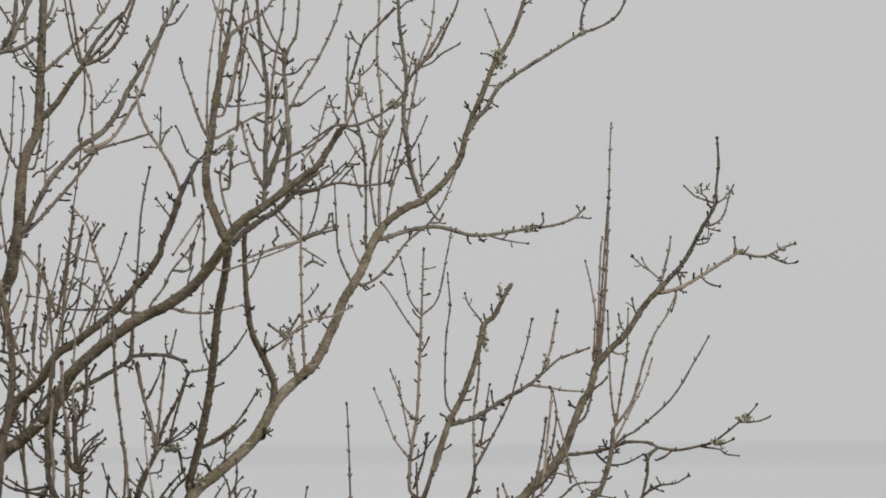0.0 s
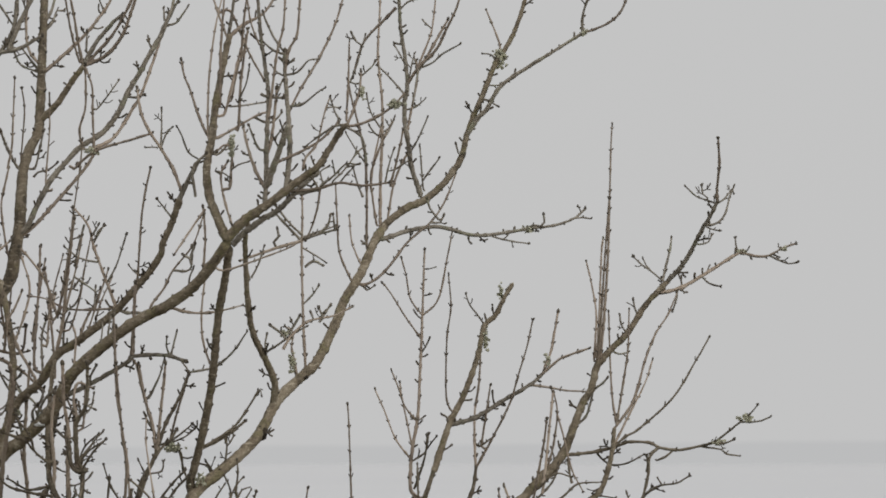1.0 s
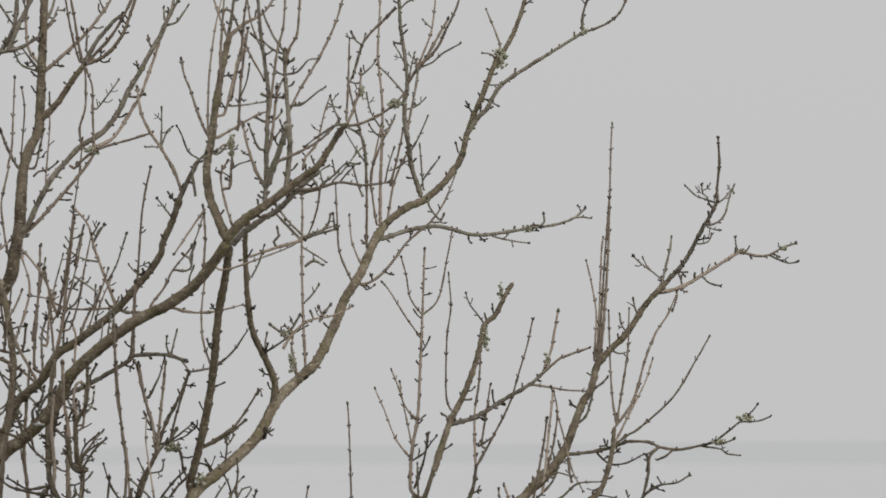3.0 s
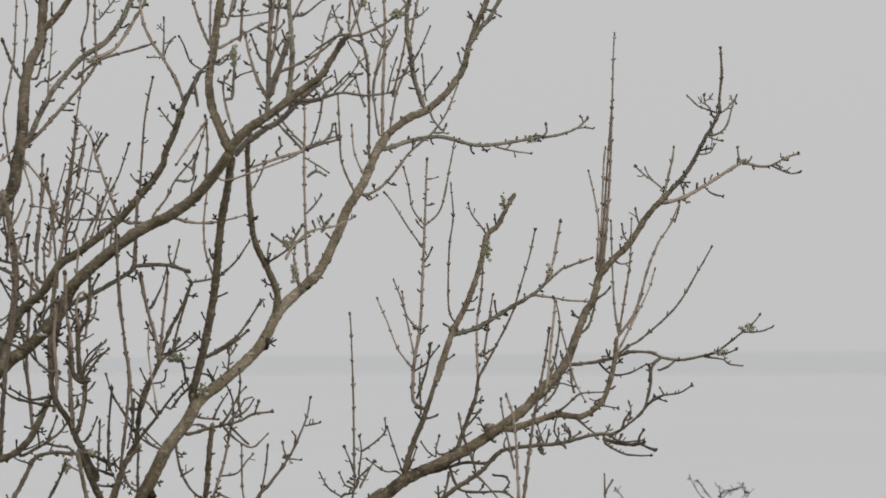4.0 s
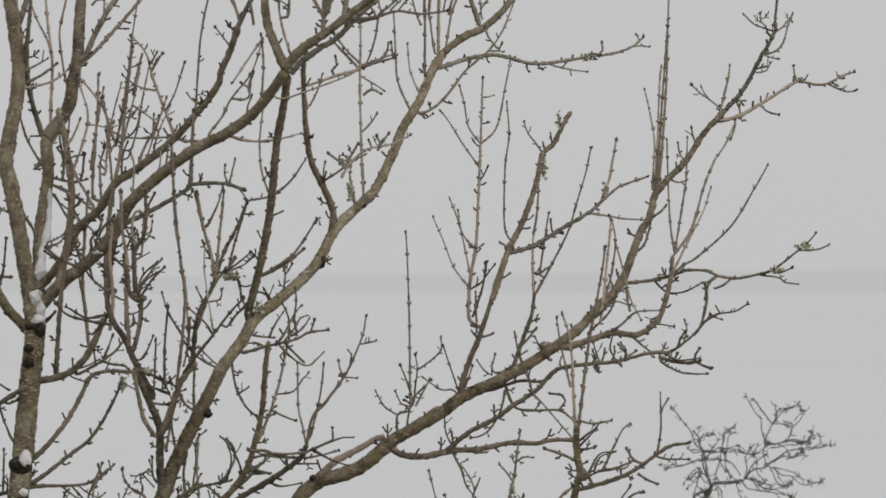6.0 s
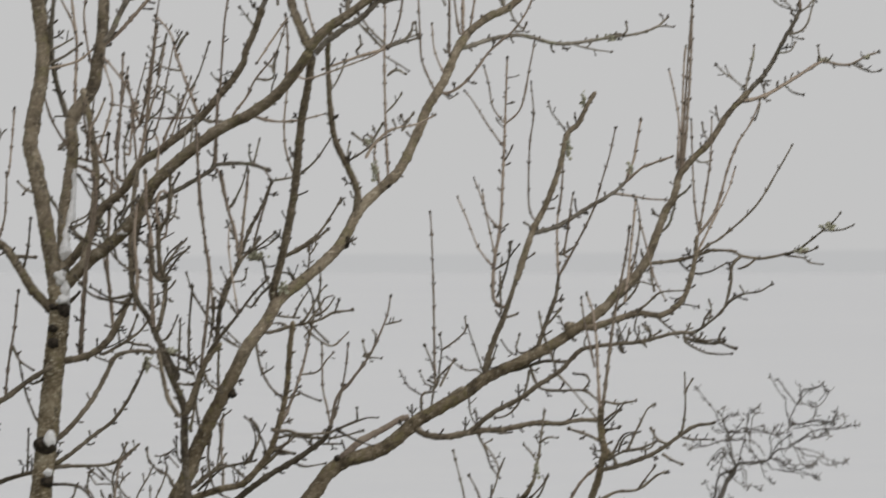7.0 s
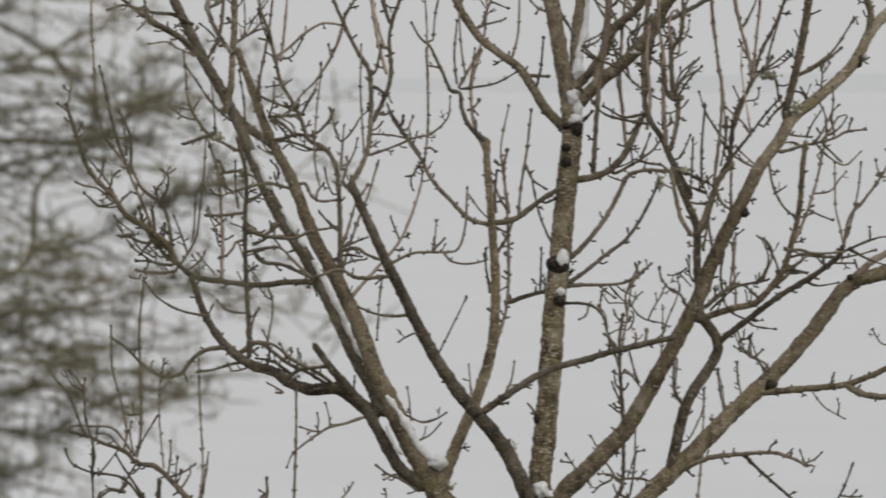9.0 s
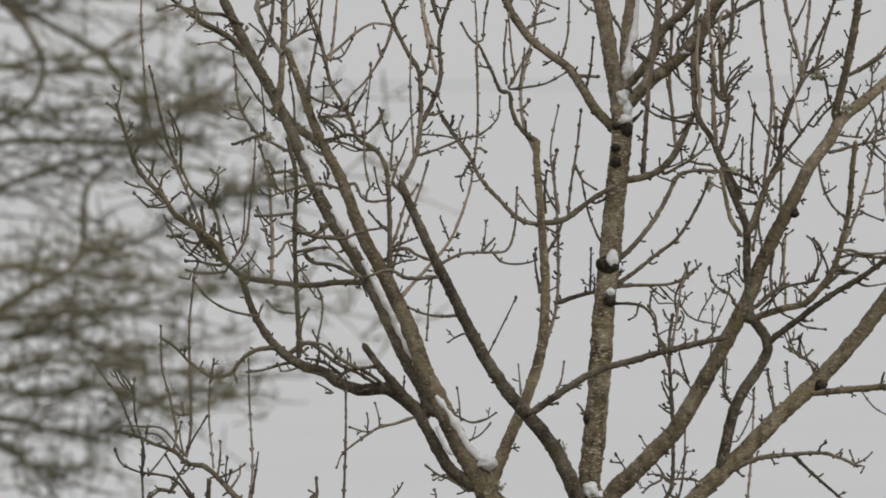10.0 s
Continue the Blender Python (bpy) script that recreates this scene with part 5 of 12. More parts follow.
grow(w288, 0.0058, 0.0039, (-1.007, 0.325, 4.395, -1.072, 0.344, 4.426, -1.137, 0.361, 4.415, -1.213, 0.382, 4.393, -1.267, 0.396, 4.386))
grow(w289, 0.0048, 0.0039, (-0.776, 0.234, 4.420, -0.791, 0.236, 4.409, -0.876, 0.245, 4.398, -0.919, 0.250, 4.366))
grow(w288, 0.0077, 0.0048, (-0.731, 0.315, 4.322, -0.813, 0.262, 4.387, -0.896, 0.214, 4.431, -0.977, 0.160, 4.496, -1.060, 0.117, 4.508))
grow(w289, 0.0058, 0.0029, (-0.621, 0.244, 4.229, -0.632, 0.241, 4.223, -0.705, 0.219, 4.198, -0.778, 0.199, 4.178, -0.893, 0.160, 4.095, -0.920, 0.143, 4.042))
grow(w289, 0.0039, 0.0029, (-0.789, 0.195, 4.167, -0.831, 0.193, 4.171, -0.869, 0.191, 4.184))
grow(w289, 0.0039, 0.0029, (-0.766, 0.202, 4.181, -0.764, 0.208, 4.194, -0.769, 0.225, 4.230, -0.780, 0.242, 4.265))
grow(w289, 0.0039, 0.0029, (-0.803, 0.194, 4.169, -0.810, 0.197, 4.167, -0.807, 0.215, 4.209, -0.811, 0.225, 4.230))
grow(w288, 0.0039, 0.0029, (-0.975, 0.323, 4.310, -0.944, 0.324, 4.310, -0.997, 0.327, 4.342))
grow(ash, 0.0048, 0.0039, (-0.905, 0.321, 3.896, -0.891, 0.197, 4.135, -0.885, 0.096, 4.330))
grow(ash, 0.0048, 0.0029, (-1.262, 0.306, 3.896, -1.249, 0.345, 4.022, -1.264, 0.416, 4.253, -1.272, 0.468, 4.422))
grow(ash, 0.0039, 0.0029, (-1.261, 0.310, 3.909, -1.251, 0.309, 3.913, -1.240, 0.304, 3.981, -1.225, 0.296, 4.077))
grow(ash, 0.0039, 0.0029, (-1.392, 0.281, 4.025, -1.410, 0.297, 4.215, -1.407, 0.309, 4.363))
grow(ash, 0.0048, 0.0039, (-1.523, 0.079, 4.118, -1.519, 0.094, 4.181, -1.547, 0.123, 4.306, -1.576, 0.148, 4.411, -1.583, 0.182, 4.558))
grow(ash, 0.0058, 0.0039, (-1.505, 0.436, 4.060, -1.488, 0.434, 4.167, -1.489, 0.430, 4.338, -1.493, 0.426, 4.551, -1.471, 0.422, 4.764))
w305 = grow(ash, 0.0116, 0.0048, (-1.262, 0.306, 3.896, -1.262, 0.311, 3.885, -1.306, 0.334, 3.912, -1.384, 0.382, 3.988, -1.439, 0.413, 4.029, -1.505, 0.442, 4.038, -1.550, 0.469, 4.080, -1.638, 0.509, 4.110, -1.683, 0.531, 4.130, -1.761, 0.566, 4.150))
grow(w305, 0.0048, 0.0029, (-1.539, 0.462, 4.069, -1.528, 0.460, 4.080, -1.591, 0.447, 4.166, -1.676, 0.436, 4.177, -1.750, 0.427, 4.177, -1.771, 0.423, 4.156))
grow(ash, 0.0058, 0.0039, (-1.458, 0.211, 3.900, -1.531, 0.198, 3.986, -1.594, 0.190, 4.007, -1.668, 0.181, 4.018, -1.731, 0.173, 4.050, -1.751, 0.167, 4.093))
grow(ash, 0.0048, 0.0029, (-1.653, 0.183, 4.016, -1.657, 0.180, 4.008, -1.644, 0.151, 4.094, -1.673, 0.108, 4.222, -1.681, 0.073, 4.329, -1.721, 0.047, 4.393))
grow(ash, 0.0039, 0.0029, (-1.500, 0.435, 4.087, -1.505, 0.434, 4.081, -1.483, 0.423, 4.124, -1.428, 0.401, 4.211))
grow(ash, 0.0048, 0.0039, (-1.522, 0.199, 3.975, -1.553, 0.215, 3.942, -1.493, 0.260, 4.047))
grow(w305, 0.0039, 0.0029, (-1.709, 0.542, 4.137, -1.705, 0.539, 4.130, -1.763, 0.457, 4.293, -1.813, 0.418, 4.359, -1.853, 0.382, 4.424))
grow(w305, 0.0048, 0.0029, (-1.384, 0.382, 3.988, -1.375, 0.410, 4.061, -1.376, 0.429, 4.114))
grow(w305, 0.0048, 0.0029, (-1.335, 0.352, 3.940, -1.339, 0.353, 3.936, -1.298, 0.369, 3.999, -1.298, 0.374, 4.020))
grow(w289, 0.0058, 0.0039, (-0.410, 0.257, 3.964, -0.431, 0.255, 3.943, -0.494, 0.249, 3.985, -0.547, 0.245, 4.006, -0.589, 0.241, 4.038))
grow(w289, 0.0039, 0.0029, (-0.494, 0.249, 3.985, -0.494, 0.248, 3.989, -0.515, 0.242, 4.007, -0.557, 0.231, 3.990))
grow(ash, 0.0039, 0.0029, (-0.749, 0.246, 3.889, -0.707, 0.265, 3.931, -0.686, 0.277, 3.962))
grow(ash, 0.0039, 0.0029, (-0.548, -0.013, 3.903, -0.543, -0.030, 3.946, -0.547, -0.034, 3.957))
grow(w7, 0.0048, 0.0029, (-0.517, 0.283, 4.219, -0.485, 0.285, 4.228, -0.422, 0.289, 4.200, -0.358, 0.292, 4.217, -0.337, 0.294, 4.232))
grow(w7, 0.0039, 0.0029, (-0.460, 0.286, 4.217, -0.464, 0.286, 4.206, -0.468, 0.286, 4.270, -0.475, 0.286, 4.323))
grow(w7, 0.0039, 0.0029, (-0.463, 0.273, 4.114, -0.431, 0.266, 4.133, -0.389, 0.257, 4.155, -0.354, 0.248, 4.193))
grow(w9, 0.0029, 0.0024, (-0.347, -0.037, 4.472, -0.304, -0.073, 4.557, -0.246, -0.122, 4.673))
grow(w9, 0.0039, 0.0029, (-0.229, 0.009, 4.313, -0.233, 0.014, 4.365, -0.238, 0.019, 4.417))
grow(ash, 0.0039, 0.0029, (-0.100, -0.259, 4.323, -0.074, -0.239, 4.374, -0.064, -0.217, 4.436))
grow(ash, 0.0135, 0.0097, (-0.192, 0.028, 4.245, -0.096, -0.006, 4.313, 0.012, -0.044, 4.384, 0.086, -0.068, 4.419, 0.168, -0.093, 4.441, 0.308, -0.137, 4.482, 0.534, -0.206, 4.537), DAMP)
grow(ash, 0.0097, 0.0058, (0.099, 0.232, 4.834, 0.141, 0.247, 4.823, 0.246, 0.302, 4.938, 0.309, 0.345, 5.044, 0.351, 0.377, 5.124, 0.436, 0.407, 5.145, 0.563, 0.452, 5.132))
grow(w0, 0.0077, 0.0048, (0.088, 0.225, 4.732, 0.120, 0.235, 4.728, 0.162, 0.250, 4.745, 0.267, 0.293, 4.828, 0.352, 0.327, 4.896, 0.425, 0.371, 5.012, 0.467, 0.404, 5.107))
grow(w0, 0.0068, 0.0039, (0.120, 0.235, 4.728, 0.120, 0.238, 4.711, 0.162, 0.246, 4.717, 0.268, 0.265, 4.717, 0.342, 0.278, 4.727, 0.394, 0.289, 4.759, 0.432, 0.298, 4.790))
grow(w0, 0.0058, 0.0039, (0.079, 0.219, 4.656, 0.099, 0.208, 4.650, 0.206, 0.153, 4.646, 0.259, 0.118, 4.604, 0.281, 0.078, 4.532, 0.323, 0.039, 4.470))
grow(ash, 0.0048, 0.0029, (0.363, 0.300, 4.599, 0.352, 0.305, 4.578, 0.341, 0.324, 4.662, 0.352, 0.334, 4.704, 0.389, 0.354, 4.789))
grow(w12, 0.0077, 0.0058, (0.299, 0.312, 3.899, 0.331, 0.345, 3.982, 0.330, 0.432, 4.212, 0.318, 0.504, 4.401, 0.317, 0.543, 4.507, 0.328, 0.575, 4.591), DAMP)
grow(w12, 0.0048, 0.0029, (0.320, 0.494, 4.376, 0.318, 0.492, 4.370, 0.350, 0.482, 4.381, 0.404, 0.456, 4.318))
grow(w12, 0.0039, 0.0029, (0.323, 0.470, 4.313, 0.318, 0.471, 4.317, 0.303, 0.475, 4.338, 0.297, 0.482, 4.381))
grow(w12, 0.0048, 0.0029, (0.313, 0.326, 3.934, 0.352, 0.347, 3.918, 0.373, 0.400, 4.022, 0.378, 0.473, 4.168))
grow(w12, 0.0048, 0.0039, (0.326, 0.340, 3.970, 0.309, 0.345, 3.982, 0.394, 0.365, 3.986, 0.436, 0.375, 3.970, 0.447, 0.383, 3.938))
grow(w12, 0.0048, 0.0029, (0.320, 0.349, 3.982, 0.278, 0.330, 4.004, 0.246, 0.317, 4.005))
w339 = grow(ash, 0.0168, 0.0118, (0.586, -0.002, 4.620, 0.621, -0.010, 4.608, 0.611, -0.053, 4.798, 0.607, -0.087, 4.945, 0.565, -0.113, 5.050, 0.523, -0.138, 5.155), DAMP)
w340 = grow(ash, 0.0116, 0.0087, (0.565, -0.113, 5.050, 0.584, -0.103, 5.061, 0.527, -0.048, 5.164, 0.479, 0.005, 5.269, 0.437, 0.040, 5.332, 0.415, 0.080, 5.415, 0.426, 0.138, 5.542, 0.446, 0.192, 5.658))
grow(ash, 0.0052, 0.0044, (0.426, 0.066, 5.321, 0.332, 0.029, 5.338, 0.259, -0.001, 5.363, 0.207, -0.032, 5.426))
grow(ash, 0.0052, 0.0035, (0.410, 0.057, 5.360, 0.416, 0.059, 5.352, 0.384, 0.065, 5.310, 0.363, 0.069, 5.289))
w343 = grow(ash, 0.0217, 0.0178, (0.501, 0.163, 4.005, 0.506, 0.162, 3.991, 0.531, 0.150, 4.118, 0.577, 0.133, 4.288, 0.676, 0.116, 4.447, 0.682, 0.109, 4.521, 0.628, 0.099, 4.605), DAMP)
w344 = grow(ash, 0.0135, 0.0097, (0.607, -0.081, 4.919, 0.617, -0.085, 4.925, 0.649, -0.115, 4.998, 0.690, -0.160, 5.114, 0.742, -0.191, 5.177))
w345 = grow(ash, 0.0087, 0.0048, (0.734, -0.186, 5.166, 0.730, -0.184, 5.176, 0.751, -0.160, 5.353, 0.803, -0.145, 5.458, 0.845, -0.127, 5.583, 0.898, -0.111, 5.688, 0.929, -0.099, 5.767))
grow(w344, 0.0061, 0.0035, (0.708, -0.171, 5.135, 0.699, -0.177, 5.145, 0.803, -0.264, 5.281, 0.875, -0.324, 5.375, 0.917, -0.353, 5.417))
w347 = grow(ash, 0.0116, 0.0087, (0.686, 0.110, 4.504, 0.782, 0.058, 4.580, 0.909, -0.011, 4.678, 1.015, -0.064, 4.743, 1.120, -0.120, 4.819, 1.152, -0.147, 4.873))
grow(w347, 0.0061, 0.0026, (1.152, -0.147, 4.873, 1.174, -0.162, 4.979, 1.227, -0.173, 5.043, 1.302, -0.190, 5.150, 1.356, -0.209, 5.277, 1.371, -0.219, 5.351))
grow(w347, 0.0052, 0.0026, (1.144, -0.141, 4.859, 1.151, -0.146, 4.852, 1.224, -0.184, 4.884, 1.287, -0.215, 4.906, 1.318, -0.230, 4.906))
grow(w347, 0.0044, 0.0026, (1.302, -0.190, 5.150, 1.302, -0.192, 5.145, 1.270, -0.209, 5.133, 1.332, -0.240, 5.125))
grow(w347, 0.0035, 0.0026, (1.287, -0.187, 5.128, 1.291, -0.186, 5.124, 1.275, -0.183, 5.160, 1.271, -0.181, 5.181))
grow(w347, 0.0035, 0.0026, (1.312, -0.194, 5.171, 1.318, -0.182, 5.213, 1.309, -0.179, 5.224))
grow(w347, 0.0035, 0.0026, (1.346, -0.205, 5.254, 1.355, -0.201, 5.251, 1.381, -0.191, 5.256, 1.402, -0.182, 5.260))
w354 = grow(ash, 0.0126, 0.0087, (0.639, 0.101, 4.600, 0.741, 0.058, 4.634, 0.825, 0.023, 4.656, 0.889, -0.014, 4.721, 0.932, -0.045, 4.786, 0.964, -0.090, 4.893, 0.987, -0.133, 5.000, 0.999, -0.194, 5.150, 1.011, -0.237, 5.256))
grow(w17, 0.0052, 0.0035, (0.865, -0.074, 5.194, 0.875, -0.075, 5.180, 0.894, -0.082, 5.085, 0.935, -0.089, 5.010, 0.987, -0.093, 4.978, 1.029, -0.096, 4.989))
grow(w17, 0.0035, 0.0026, (0.901, -0.083, 5.072, 0.894, -0.086, 5.063, 0.915, -0.090, 5.074, 0.932, -0.095, 5.085))
grow(w17, 0.0061, 0.0035, (0.896, -0.050, 5.235, 0.918, -0.047, 5.218, 1.002, -0.037, 5.240, 1.108, -0.025, 5.265, 1.161, -0.019, 5.291, 1.230, -0.011, 5.301))
grow(w17, 0.0044, 0.0026, (1.055, -0.031, 5.252, 1.055, -0.031, 5.244, 1.096, -0.032, 5.201, 1.158, -0.033, 5.169, 1.211, -0.033, 5.212))
grow(w354, 0.0061, 0.0035, (0.964, -0.090, 4.893, 0.975, -0.085, 4.893, 1.019, -0.029, 4.998, 1.053, 0.025, 5.104, 1.077, 0.078, 5.211, 1.088, 0.099, 5.253))
grow(w354, 0.0035, 0.0026, (1.042, 0.005, 5.062, 1.105, -0.004, 5.073, 1.137, -0.011, 5.116, 1.158, -0.016, 5.137))
grow(w347, 0.0044, 0.0026, (1.128, -0.127, 4.833, 1.120, -0.131, 4.830, 1.057, -0.162, 4.831, 0.994, -0.193, 4.842, 0.942, -0.221, 4.864))
grow(w347, 0.0044, 0.0026, (1.003, -0.059, 4.736, 1.004, -0.057, 4.743, 1.056, -0.045, 4.722, 1.130, -0.029, 4.732))
grow(w354, 0.0052, 0.0026, (0.889, -0.014, 4.721, 0.911, -0.036, 4.775, 0.890, -0.061, 4.839, 0.860, -0.085, 4.893))
grow(w354, 0.0044, 0.0026, (0.843, 0.012, 4.675, 0.846, 0.014, 4.667, 0.784, 0.025, 4.720, 0.732, 0.033, 4.720, 0.688, 0.047, 4.634))
grow(w354, 0.0035, 0.0026, (0.732, 0.033, 4.720, 0.743, 0.034, 4.805, 0.745, 0.034, 4.891, 0.777, 0.034, 4.923))
grow(w343, 0.0035, 0.0026, (0.538, 0.147, 4.145, 0.574, 0.164, 4.137, 0.629, 0.218, 4.242, 0.634, 0.252, 4.316))
grow(w12, 0.0035, 0.0026, (0.734, 0.172, 4.232, 0.717, 0.173, 4.244, 0.704, 0.178, 4.330, 0.690, 0.182, 4.394))
grow(w13, 0.0035, 0.0026, (0.892, 0.179, 4.383, 0.885, 0.180, 4.394, 0.864, 0.185, 4.426, 0.822, 0.192, 4.447, 0.780, 0.198, 4.469, 0.755, 0.202, 4.484))
grow(w13, 0.0035, 0.0026, (0.812, 0.194, 4.454, 0.808, 0.181, 4.501, 0.807, 0.176, 4.523))
grow(w347, 0.0035, 0.0026, (0.718, 0.093, 4.529, 0.728, 0.093, 4.526, 0.782, 0.098, 4.590, 0.834, 0.101, 4.564, 0.897, 0.105, 4.557))
grow(w343, 0.0044, 0.0026, (0.574, 0.135, 4.275, 0.545, 0.126, 4.289, 0.525, 0.108, 4.354, 0.527, 0.085, 4.440))
grow(ash, 0.0125, 0.0105, (1.177, 0.190, 4.731, 1.224, 0.196, 4.773, 1.269, 0.214, 4.811, 1.354, 0.237, 4.854, 1.411, 0.257, 4.888, 1.448, 0.274, 4.898), SHOOT, 0.5, True)
w373 = grow(ash, 0.0126, 0.0068, (1.470, 0.212, 4.865, 1.513, 0.213, 4.834, 1.597, 0.215, 4.827, 1.703, 0.217, 4.848, 1.809, 0.219, 4.855, 1.915, 0.221, 4.876, 2.021, 0.223, 4.875, 2.063, 0.224, 4.886, 2.159, 0.225, 4.890))
w374 = grow(ash, 0.0087, 0.0058, (1.677, 0.216, 4.843, 1.682, 0.213, 4.848, 1.765, 0.169, 4.919, 1.848, 0.132, 4.962, 1.921, 0.095, 5.015, 2.014, 0.049, 5.079, 2.085, 0.008, 5.153, 2.199, -0.040, 5.174, 2.302, -0.082, 5.185, 2.425, -0.135, 5.217, 2.486, -0.160, 5.217))
grow(w374, 0.0044, 0.0026, (2.486, -0.160, 5.217, 2.486, -0.162, 5.211, 2.527, -0.176, 5.190, 2.599, -0.197, 5.197))
grow(w374, 0.0044, 0.0026, (2.461, -0.150, 5.217, 2.465, -0.155, 5.186, 2.528, -0.165, 5.148, 2.579, -0.173, 5.140, 2.627, -0.179, 5.140))
grow(w374, 0.0044, 0.0026, (2.425, -0.135, 5.217, 2.510, -0.113, 5.227, 2.595, -0.085, 5.290, 2.649, -0.064, 5.353))
grow(w108, 0.0044, 0.0035, (2.378, 0.240, 5.283, 2.382, 0.237, 5.273, 2.423, 0.217, 5.235, 2.454, 0.203, 5.214))
grow(w13, 0.0061, 0.0052, (1.767, 0.228, 5.060, 1.853, 0.248, 5.076, 1.959, 0.274, 5.108, 2.045, 0.294, 5.107, 2.099, 0.309, 5.150))
grow(w13, 0.0052, 0.0035, (1.906, 0.261, 5.092, 1.906, 0.262, 5.087, 1.938, 0.275, 5.012, 2.002, 0.286, 4.997, 2.109, 0.304, 4.997, 2.163, 0.315, 4.958))
grow(w374, 0.0035, 0.0026, (1.993, 0.060, 5.065, 1.982, 0.052, 5.079, 2.033, 0.018, 5.027, 2.094, -0.027, 4.954, 2.139, -0.058, 4.902))
grow(w13, 0.0044, 0.0035, (2.109, 0.304, 4.997, 2.109, 0.305, 5.001, 2.131, 0.312, 5.033, 2.120, 0.317, 5.054, 2.078, 0.324, 5.060))
grow(w44, 0.0044, 0.0026, (2.145, -0.502, 4.972, 2.196, -0.526, 4.962, 2.256, -0.555, 4.973))
grow(w374, 0.0035, 0.0026, (2.314, -0.088, 5.188, 2.322, -0.098, 5.164, 2.278, -0.130, 5.228, 2.287, -0.156, 5.290))
grow(w374, 0.0035, 0.0026, (2.237, -0.056, 5.178, 2.240, -0.055, 5.174, 2.219, -0.053, 5.164, 2.240, -0.050, 5.143, 2.220, -0.042, 5.216))
grow(w374, 0.0035, 0.0026, (2.339, -0.098, 5.195, 2.332, -0.100, 5.196, 2.338, -0.109, 5.227, 2.321, -0.117, 5.248))
grow(w13, 0.0052, 0.0035, (1.500, 0.214, 4.876, 1.499, 0.258, 4.981, 1.540, 0.275, 4.995, 1.562, 0.297, 5.044))
grow(w13, 0.0035, 0.0026, (1.499, 0.258, 4.981, 1.450, 0.256, 5.013, 1.419, 0.255, 5.066))
grow(w13, 0.0035, 0.0026, (1.545, 0.281, 5.008, 1.546, 0.280, 5.012, 1.514, 0.273, 5.023, 1.493, 0.264, 5.066))
grow(w13, 0.0035, 0.0026, (1.562, 0.297, 5.044, 1.557, 0.298, 5.044, 1.590, 0.313, 5.075, 1.622, 0.327, 5.107))
grow(w13, 0.0035, 0.0026, (1.568, 0.303, 5.054, 1.564, 0.297, 5.065, 1.573, 0.254, 5.150, 1.566, 0.226, 5.203))
grow(w13, 0.0035, 0.0026, (1.573, 0.254, 5.150, 1.620, 0.267, 5.182, 1.663, 0.282, 5.224, 1.663, 0.292, 5.266))
grow(w13, 0.0035, 0.0026, (1.739, 0.227, 5.045, 1.729, 0.220, 5.055, 1.703, 0.204, 5.077, 1.660, 0.183, 5.077, 1.595, 0.146, 5.120))
grow(w73, 0.0035, 0.0026, (1.735, 0.223, 5.072, 1.729, 0.220, 5.066, 1.702, 0.190, 5.140, 1.669, 0.152, 5.236))
grow(w93, 0.0044, 0.0026, (1.937, 0.242, 5.171, 1.885, 0.273, 5.139, 1.854, 0.289, 5.150, 1.866, 0.316, 5.203))
grow(w93, 0.0035, 0.0026, (1.854, 0.289, 5.150, 1.854, 0.293, 5.129, 1.823, 0.301, 5.150, 1.802, 0.308, 5.181))
grow(w373, 0.0035, 0.0026, (1.730, 0.217, 4.850, 1.724, 0.215, 4.844, 1.681, 0.192, 4.908, 1.670, 0.160, 5.014))
grow(w373, 0.0044, 0.0026, (1.703, 0.217, 4.844, 1.734, 0.187, 4.781, 1.754, 0.159, 4.719, 1.785, 0.137, 4.677))
grow(w373, 0.0035, 0.0026, (1.742, 0.176, 4.756, 1.744, 0.178, 4.760, 1.734, 0.201, 4.802, 1.756, 0.213, 4.812))
grow(w41, 0.0052, 0.0035, (1.897, -0.249, 4.673, 1.897, -0.248, 4.666, 1.918, -0.228, 4.770, 1.929, -0.213, 4.853, 1.940, -0.199, 4.926))
grow(w41, 0.0044, 0.0026, (1.913, -0.233, 4.744, 1.908, -0.230, 4.749, 1.887, -0.217, 4.780, 1.867, -0.207, 4.801))
grow(w41, 0.0044, 0.0026, (1.924, -0.221, 4.811, 1.919, -0.223, 4.811, 1.949, -0.238, 4.833, 1.980, -0.250, 4.833))
grow(w41, 0.0035, 0.0026, (1.655, -0.141, 4.554, 1.640, -0.129, 4.638, 1.620, -0.117, 4.723, 1.607, -0.110, 4.776))
grow(w41, 0.0035, 0.0026, (1.711, -0.166, 4.580, 1.690, -0.176, 4.640, 1.664, -0.185, 4.687))
w422 = grow(ash, 0.0097, 0.0048, (0.520, 0.164, 4.023, 0.533, 0.157, 4.017, 0.649, 0.092, 4.075, 0.775, 0.028, 4.093, 0.880, -0.025, 4.102, 0.953, -0.064, 4.087, 1.015, -0.099, 4.059))
grow(w422, 0.0068, 0.0048, (0.775, 0.028, 4.093, 0.781, 0.030, 4.093, 0.859, 0.076, 4.017, 0.944, 0.124, 3.941, 1.007, 0.159, 3.887))
grow(w422, 0.0039, 0.0029, (1.005, -0.092, 4.063, 1.042, -0.093, 4.078, 1.067, -0.093, 4.099))
grow(w422, 0.0039, 0.0029, (1.005, -0.092, 4.063, 1.009, -0.090, 4.067, 0.994, -0.077, 4.108))
grow(w422, 0.0039, 0.0029, (0.880, -0.025, 4.102, 0.884, -0.039, 4.127, 0.900, -0.050, 4.138))
